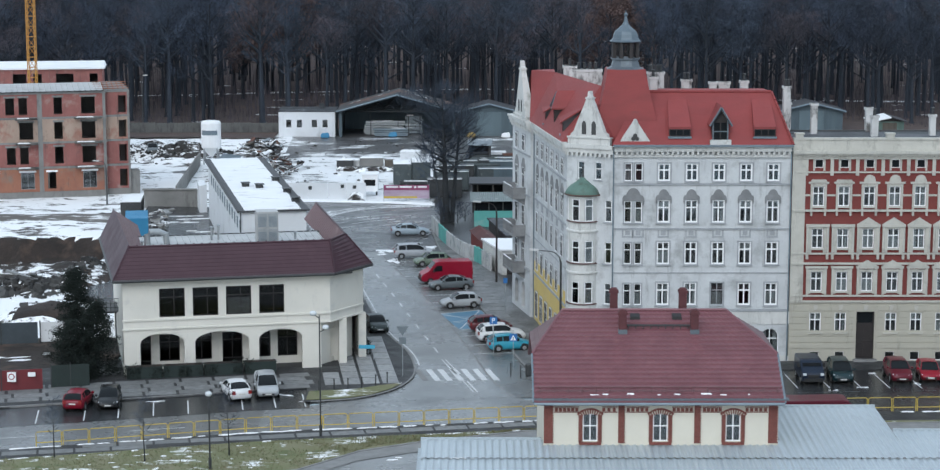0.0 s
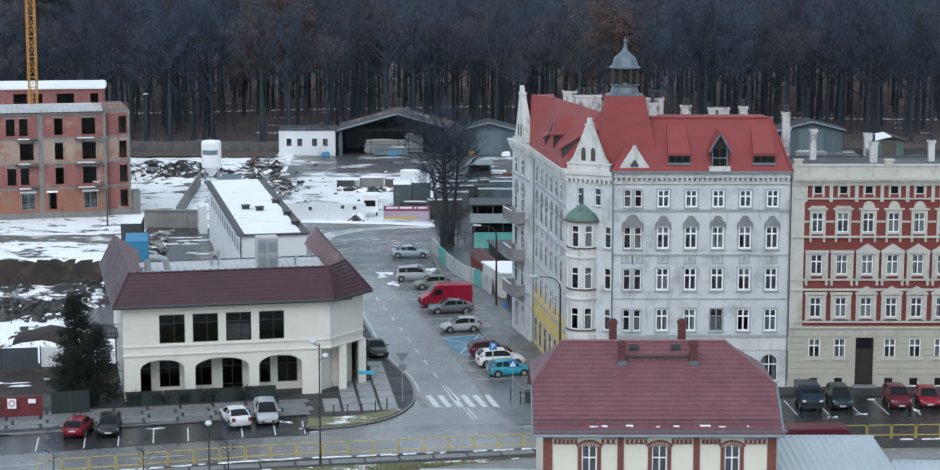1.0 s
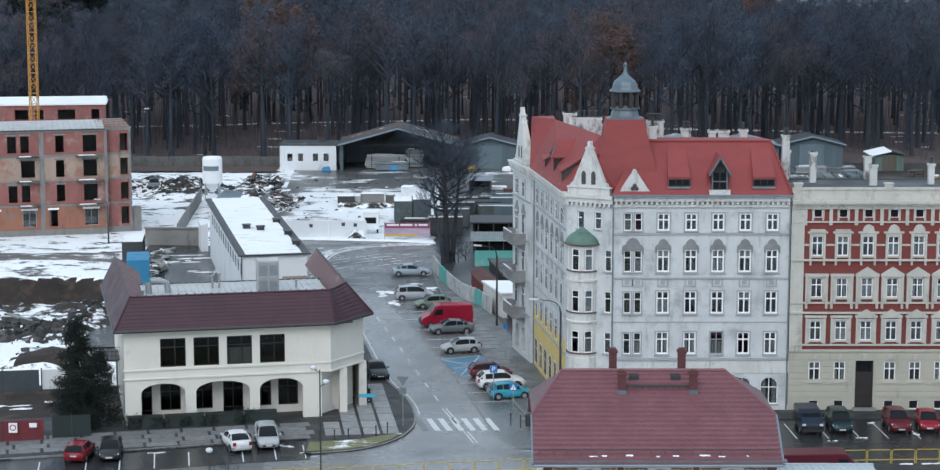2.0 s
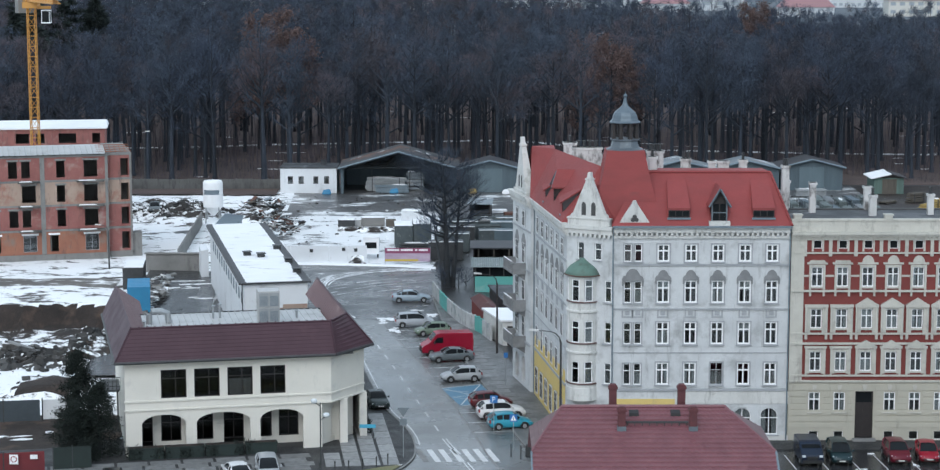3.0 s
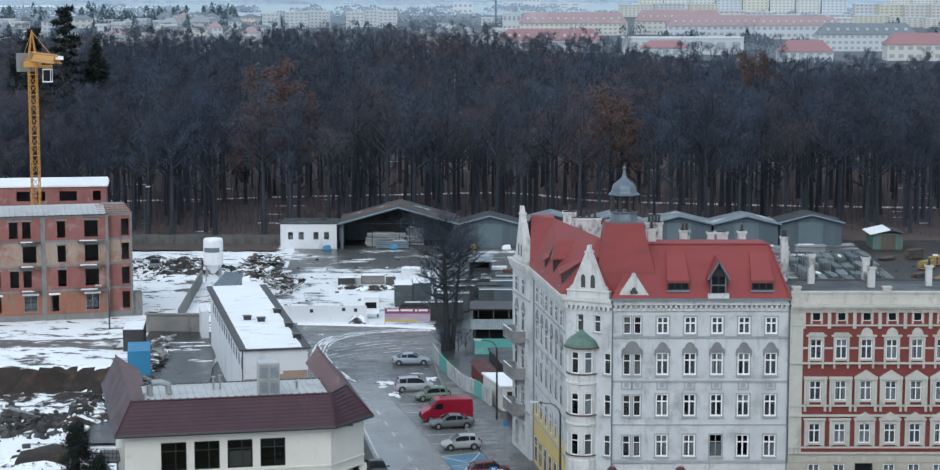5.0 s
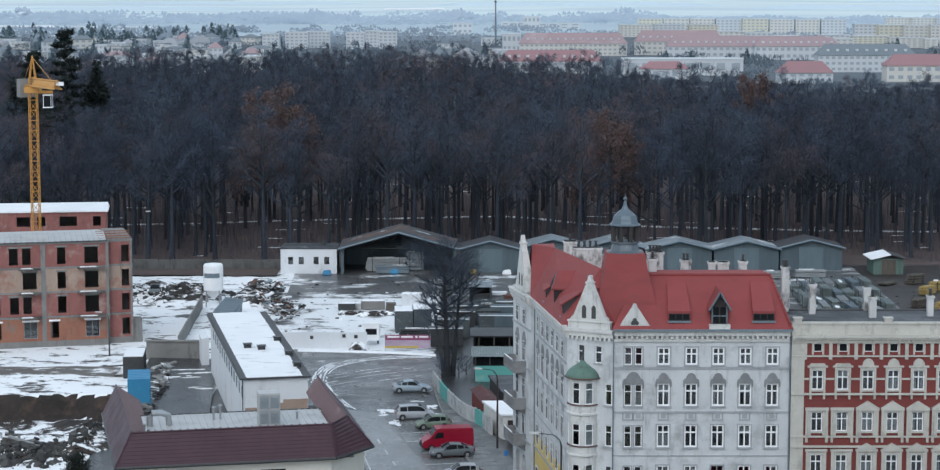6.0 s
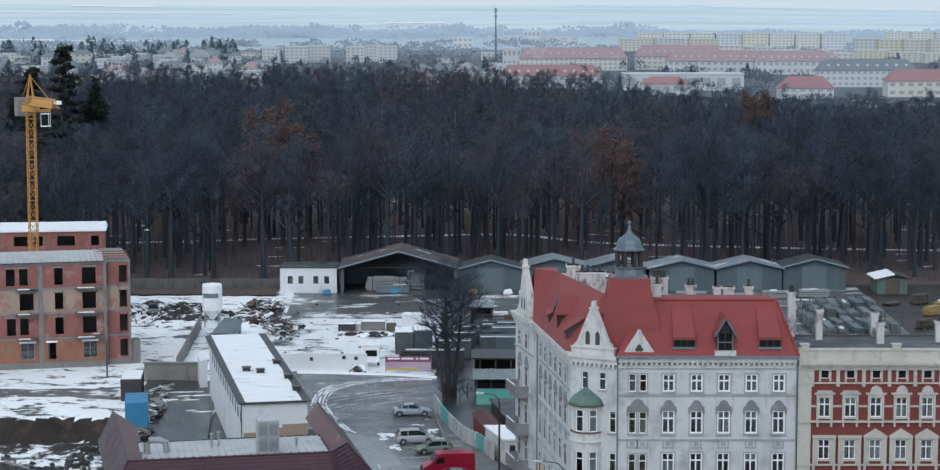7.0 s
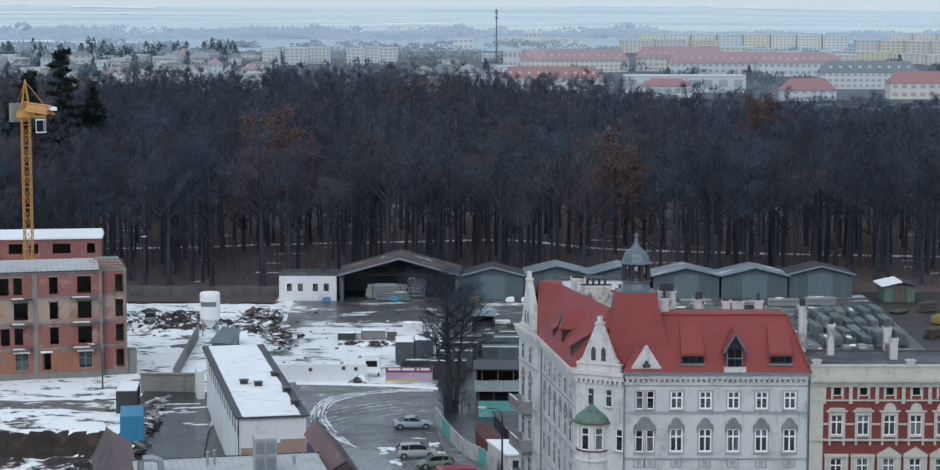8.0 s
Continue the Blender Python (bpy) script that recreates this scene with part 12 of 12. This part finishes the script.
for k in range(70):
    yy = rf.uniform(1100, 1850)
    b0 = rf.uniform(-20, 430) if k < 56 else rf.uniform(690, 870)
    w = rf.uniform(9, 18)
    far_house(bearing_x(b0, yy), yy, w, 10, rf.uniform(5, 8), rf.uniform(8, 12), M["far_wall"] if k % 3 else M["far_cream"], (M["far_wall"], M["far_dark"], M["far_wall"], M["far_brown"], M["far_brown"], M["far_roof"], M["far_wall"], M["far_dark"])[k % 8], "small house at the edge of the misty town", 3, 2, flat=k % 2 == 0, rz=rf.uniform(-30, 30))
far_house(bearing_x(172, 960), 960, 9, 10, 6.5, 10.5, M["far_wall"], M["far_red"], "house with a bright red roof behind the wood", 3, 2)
mast = thing("radio_mast", "slim dark lattice mast above the town", "mast", at=pose(bearing_x(825, 1800), 1800, 0))
bm = bmesh.new()
mx = bearing_x(825, 1800)
tube(bm, [(mx, 1800, 0), (mx, 1800, 46)], [1.0, 0.5], 5)
part("mast_body", bm, M["far_dark"], mast)
bm = bmesh.new()
for z in (38, 42, 44):
    box(bm, mx - 1.3, 1799, z, mx + 1.3, 1801, z + 1.2)
part("aerials", bm, M["far_dark"], mast)

# rows and groves of distant trees
bm = bmesh.new()
poly(bm, [(-900, 800, -0.04), (900, 800, -0.04), (1500, 2350, -0.04), (-1500, 2100, -0.04)])
solo("town_ground", bm, M["town_ground"], "gardens and streets of the town, tinted with haze", "ground", kind="structure")
# farther belts get paler blue tones: haze by colour, no mist is built
M["far_mist_tree"] = island_mat("palest_hazed_trees", (0.42, 0.50, 0.585), (0.46, 0.54, 0.62))
M["mid_mist_tree"] = island_mat("paler_hazed_trees", (0.27, 0.33, 0.395), (0.32, 0.38, 0.44))


def grove(bm, x, y, w, h, n, blade, rr):
    """A clump of trees seen from afar: upright tufts under an uneven, rounded outline."""
    tops = [(rr.uniform(-0.8, 0.8), rr.uniform(0.55, 1.0)) for _ in range(3)]
    for i in range(n):
        u = rr.uniform(-1, 1)
        top = max(t * math.sqrt(max(0.02, 1 - ((u - c) / 0.75) ** 2)) for c, t in tops if abs(u - c) < 0.75) if any(abs(u - c) < 0.75 for c, _ in tops) else 0.15
        z = h * top * rr.random() ** 0.8
        q = Vector((x + u * w, y + rr.uniform(-0.4, 0.4) * w, z * 0.72 - 0.3))
        s = Vector((rr.uniform(0.5, 1.0) * blade, 0, 0))
        d = Vector((rr.uniform(-0.5, 0.5) * blade, 0, max(0.12 * h, z * 0.34)))
        bm.faces.new((bm.verts.new(q - s), bm.verts.new(q + s), bm.verts.new(q + d)))


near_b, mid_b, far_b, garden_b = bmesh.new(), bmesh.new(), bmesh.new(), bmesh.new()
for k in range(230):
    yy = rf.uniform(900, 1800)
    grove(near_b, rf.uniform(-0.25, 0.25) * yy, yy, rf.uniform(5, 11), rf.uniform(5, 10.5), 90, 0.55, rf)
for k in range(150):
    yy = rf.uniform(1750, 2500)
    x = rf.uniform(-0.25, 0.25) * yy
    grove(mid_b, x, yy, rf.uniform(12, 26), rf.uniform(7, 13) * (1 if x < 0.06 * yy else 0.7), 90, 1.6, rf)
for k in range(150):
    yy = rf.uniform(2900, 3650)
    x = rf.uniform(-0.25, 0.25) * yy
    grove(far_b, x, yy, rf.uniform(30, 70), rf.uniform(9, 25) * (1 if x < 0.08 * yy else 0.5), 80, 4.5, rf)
# gardens between the wood and the first houses
for k in range(420):
    yy = rf.uniform(600, 1050)
    x = rf.uniform(0.075, 0.25) * yy
    if yy < far_edge(x) + 4:
        continue
    h = max(3.5, 48.5 - 0.0475 * yy) * rf.uniform(0.55, 1.0)
    grove(garden_b, x, yy, rf.uniform(4, 9), h, 130, 0.42, rf)
solo("distant_groves", near_b, M["far_tree"], "bare groves between the houses, tinted with haze", "trees", kind="stuff")
solo("distant_groves", mid_b, M["mid_mist_tree"], "groves behind the houses, tinted blue-grey with haze", "trees", kind="stuff")
solo("distant_groves", far_b, M["far_mist_tree"], "tree belts paled by haze put into their colour", "trees", kind="stuff")
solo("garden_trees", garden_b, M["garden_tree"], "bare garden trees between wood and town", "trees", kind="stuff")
bm = bmesh.new()
for k in range(120):
    yy = rf.uniform(1650, 2250) if k < 70 else rf.uniform(1250, 1800)
    x = rf.uniform(-0.25, -0.115) * yy if k < 88 else rf.uniform(-0.10, 0.25) * yy
    h = rf.uniform(9, 17) if k < 88 else rf.uniform(7, 11)
    for i in range(90):
        f = rf.random()
        a = rf.uniform(0, 6.28)
        r_ = h * 0.30 * (1 - f) ** 0.7
        sliver(bm, Vector((x + math.cos(a) * r_ * 0.5, yy + math.sin(a) * r_ * 0.5, h * f * 0.95 - 0.3)), Vector((math.cos(a) * r_, math.sin(a) * r_, h * 0.08)), 0.9, rf)
solo("hazed_firs", bm, M["far_fir"], "dark firs among the houses, tinted with haze", "trees", kind="stuff")

# rising fields and wooded ridges closing the horizon
hill_z = lambda x, y: max(0.0, (y - 3600) / 1050) * (46 + 7 * noise.noise((x * 0.0016, 3.0, 0)) - 7 * max(0.0, min(1.0, (x - 200) / 900)))
# haze is painted here: hill tones bleached towards the sky
M["far_hill"] = mat("hazed_hill_fields", (0.66, 0.735, 0.72), (0.58, 0.66, 0.665), 0.002, 1.0, fine=0.01, stretch=(0.5, 2.5, 1), stain=(0.52, 0.60, 0.63), stain_scale=0.0022, stain_at=(0.50, 0.58))
bm = bmesh.new()
n, rows_ = 90, 12
grid = [[bm.verts.new((-2600 + 5200 * i / n, 3600 + 1080 * j / rows_, hill_z(-2600 + 5200 * i / n, 3600 + 1080 * j / rows_) - 0.05)) for i in range(n + 1)] for j in range(rows_ + 1)]
for j in range(rows_):
    for i in range(n):
        bm.faces.new((grid[j][i], grid[j][i + 1], grid[j + 1][i + 1], grid[j + 1][i]))
solo("backdrop", bm, M["far_hill"], "rising fields paled by haze put into their colour", "hills", kind="structure")
# ridge woods bleached to haze blue by colour alone
M["far_ridge"] = mat("hazed_wooded_ridge", (0.54, 0.625, 0.675), (0.50, 0.59, 0.65), 0.004, 1.0, fine=0.03)
for k, (x0, x1, yy, up) in enumerate(((180, 640, 4560, 7), (660, 1300, 4500, 6), (-100, 500, 4050, 8), (520, 1300, 3950, 9), (-1200, -420, 3900, 6), (-760, -200, 4120, 5), (760, 1300, 4250, 6))):
    bm = bmesh.new()
    m_ = 60
    lo_ = [bm.verts.new((x0 + (x1 - x0) * i / m_, yy, hill_z(x0 + (x1 - x0) * i / m_, yy) - 1)) for i in range(m_ + 1)]
    hi_ = [bm.verts.new((v.co.x, yy + 15, v.co.z + 1 + max(0.2, up * min(1, 8 * i / m_, 8 * (m_ - i) / m_) * (0.9 + 0.6 * noise.noise((i * 0.13, k * 3.0, 1)) + 0.3 * noise.noise((i * 0.6, k, 1)))))) for i, v in enumerate(lo_)]
    for i in range(m_):
        bm.faces.new((lo_[i], lo_[i + 1], hi_[i + 1], hi_[i]))
    solo("backdrop", bm, M["far_ridge"], "wooded ridge paled by haze put into its colour", "hills", kind="structure")
# strips of snow left on the far fields
bm = bmesh.new()
for b0, b1, y0, y1 in ((-30, 395, 4280, 4330), (-30, 90, 2760, 2860), (80, 255, 2700, 2760), (120, 260, 4560, 4640), (640, 740, 3900, 3960), (1000, 1135, 3500, 3560), (360, 400, 2860, 2900)):
    m_ = 24
    for i in range(m_):
        q = []
        for j, yy in ((i, y0), (i + 1, y0), (i + 1, y1), (i, y1)):
            y_ = yy + 14 * noise.noise((j * 0.4, yy * 0.01, 2.0))
            x = bearing_x(b0 + (b1 - b0) * j / m_, y_)
            q.append((x, y_, hill_z(x, y_) + 0.6))
        poly(bm, q)
solo("snow_fields", bm, M["snow"], "strips of old snow on the far fields", "snow", kind="structure")

# ---------------------------------------------------------------- lying snow: patches, kerb lumps, tyre tracks
def snow_patch(x, y, rx, ry, seed, z=0.02, h=0.06):
    r = random.Random(seed)
    bm = bmesh.new()
    n = 18
    ring = [(rx * math.cos(2 * math.pi * i / n) * (0.75 + 0.5 * noise.noise((i * 0.55, seed * 1.7, 0)) + r.uniform(-0.16, 0.16)), ry * math.sin(2 * math.pi * i / n) * (0.75 + 0.5 * noise.noise((i * 0.55, seed * 1.7, 4)) + r.uniform(-0.16, 0.16))) for i in range(n)]
    c = bm.verts.new((0, 0, h))
    a = [bm.verts.new((p, q, 0)) for p, q in ring]
    b = [bm.verts.new((p * 0.8, q * 0.8, h * r.uniform(0.6, 1.0))) for p, q in ring]
    for i in range(n):
        j = (i + 1) % n
        bm.faces.new((a[i], a[j], b[j], b[i]))
        bm.faces.new((b[i], b[j], c))
    solo("snow_patch", bm, M["snow"], "thin patch of trodden snow on the ground", "snow", "snow patches", m=pose(x, y, z, 0, 0, 11 + r.uniform(-8, 8)))


k = 0
for x, y, rx, ry in ((-9.4, 226.5, 1.6, 2.6), (-8.4, 221.0, 0.9, 2.0), (-7.2, 228.5, 1.8, 0.9), (-4.6, 229.5, 1.0, 1.3), (-3.3, 224.5, 1.2, 1.6), (-2.4, 221.6, 0.8, 0.9), (-6.0, 233.0, 1.3, 0.6), (-5.2, 241.5, 1.1, 0.7), (-8.8, 243.0, 0.9, 0.5),
                     (-1.0, 212.5, 0.6, 0.9), (1.6, 211.0, 0.5, 1.4), (2.3, 207.0, 0.4, 0.8), (-1.7, 200.2, 0.5, 0.4), (-27.9, 158.8, 1.2, 0.5), (-24.9, 157.0, 0.9, 0.4), (-14.8, 159.2, 1.1, 0.5), (-13.2, 157.0, 0.7, 0.35), (-12.5, 160.9, 0.6, 0.4), (32, 161.8, 0.6, 0.3), (36.8, 163.0, 0.5, 0.4), (34.0, 166.8, 0.7, 0.4), (29.5, 160.9, 0.5, 0.25)):
    for j in range(8 if k < 5 else 4):
        r = random.Random(77 * k + j)
        snow_patch(x + r.uniform(-0.7, 0.7) * rx, y + r.uniform(-0.7, 0.7) * ry, rx * r.uniform(0.2, 0.5), ry * r.uniform(0.2, 0.5), 900 + 9 * k + j, 0.03 - 0.002 * j, 0.03)
    k += 1
rs = random.Random(31)
for i in range(86):
    x = rs.uniform(-38, 7) if i < 70 else rs.uniform(20, 40)
    snow_patch(x, fence_y(x) - rs.choice((0.5, 0.55, 0.6, 0.65, 3.3)), rs.uniform(0.15, 0.9), rs.uniform(0.07, 0.17), 1950 + i, 0.085, 0.07)
for i in range(40):
    x, y = rs.uniform(-34, -8), rs.uniform(134, 144)
    if low_y(x) + 0.3 < y < fence_y(x) - 3.2:
        snow_patch(x, y, rs.uniform(0.10, 0.35), rs.uniform(0.06, 0.2), 990 + i, 0.08, 0.03)
for i in range(22):
    x, y = rs.uniform(-10, 3), rs.uniform(128, 143)
    if y < low_y(x) - 2.8:
        snow_patch(x, y, rs.uniform(0.2, 0.7), rs.uniform(0.1, 0.3), 1030 + i, 0.03, 0.04)
for i in range(16):
    x, y = rs.uniform(-46, -34), rs.uniform(164, 176.5)
    snow_patch(x, y, rs.uniform(0.4, 1.5), rs.uniform(0.2, 0.6), 1300 + i, site_z(x, y) + 0.02, 0.05)
# sweeping tyre tracks on the forecourt
for i in range(15):
    r = random.Random(600 + i)
    o = i * 0.55
    pts = smooth_line([(-13.0 - 0.25 * o, 228 + o * 0.4), (-15.5 - 0.35 * o, 236 + o * 0.3), (-17.6 - 0.25 * o, 246), (-16.6 - 0.2 * o, 255 + 0.25 * o), (-11.0, 260.0 + 0.28 * o), (-5.2, 261.2 + 0.12 * o)] if i % 3 else [(-22.0, 233 + 1.6 * o), (-18, 239 + 1.4 * o), (-12, 245 + 1.3 * o), (-6.0, 249 + 1.1 * o)], 10)
    bm = bmesh.new()
    run = 0
    for p, q in zip(pts, pts[1:]):
        if noise.noise((p[0] * 0.45 + i, p[1] * 0.45, i * 1.3)) > -0.12:
            w = 0.10 + 0.22 * abs(noise.noise((p[0] * 0.8, p[1] * 0.8, i)))
            stripe(bm, p, q, w, 0.018 + 0.0005 * i)
    solo("tyre_track", bm, M["snow"], "curved line of snow squeezed up by tyres", "snow", "tyre tracks")
# snow caught on roofs and ledges
for i in range(8):
    r = random.Random(1200 + i)
    x = EX0 + 2.6 + (EX1 - EX0 - 4) * (i + 0.6 * r.random()) / 8
    bm = bmesh.new()
    L = r.uniform(0.15, 0.85)
    zz = 9.36 + 0.03 * (i % 3)
    yy = EY0 + (RY - EY0) * (zz - EZ) / (RZS - EZ)
    hull_box(bm, [(x, yy - 0.04, zz + 0.02), (x + L, yy - 0.05, zz + 0.02), (x + L, yy + 0.05, zz + 0.08), (x, yy + 0.05, zz + 0.08)], [(x + 0.06, yy - 0.02, zz + 0.09), (x + L - 0.08, yy - 0.02, zz + 0.08), (x + L - 0.05, yy + 0.04, zz + 0.13), (x + 0.04, yy + 0.04, zz + 0.13)])
    solo("snow_crust", bm, M["snow"], "crust of snow caught behind the snow guard", "snow", "snow crusts")
# long berm of snow before the yard wall
bm = bmesh.new()
pts = smooth_line([(-23, 266.4), (-16, 265.6), (-10, 264.6), (-4.6, 262.8)], 8)
for i, (p, q) in enumerate(zip(pts, pts[1:])):
    w0, w1 = (0.5 + 0.25 * noise.noise((j * 0.7, 0, 5)) for j in (i, i + 1))
    hull_box(bm, [(p[0], p[1] - w0, 0.0), (q[0], q[1] - w1, 0.0), (q[0], q[1] + w1, 0.0), (p[0], p[1] + w0, 0.0)], [(p[0], p[1] - 0.1, 0.22), (q[0], q[1] - 0.1, 0.22), (q[0], q[1] + 0.1, 0.22), (p[0], p[1] + 0.1, 0.22)])
bmesh.ops.remove_doubles(bm, verts=bm.verts[:], dist=0.001)
solo("snow_bank", bm, M["snow"], "low bank of shovelled snow along the yard wall", "snow")

# snow remains in the back court
for i in range(6):
    snow_patch(-39.6 + 1.15 * i, 250.6 + 0.12 * i, rs.uniform(0.6, 1.0), rs.uniform(0.2, 0.4), 2080 + i, 0.36, 0.05)
for i in range(11):
    x = rs.uniform(-39.5, -31.5)
    y = rs.uniform(232, 257) if i % 3 else rs.uniform(246, 250)
    snow_patch(x - 0.1 * (y - 240), y, rs.uniform(0.3, 1.4), rs.uniform(0.1, 0.5), 2100 + i, 0.36, 0.05)
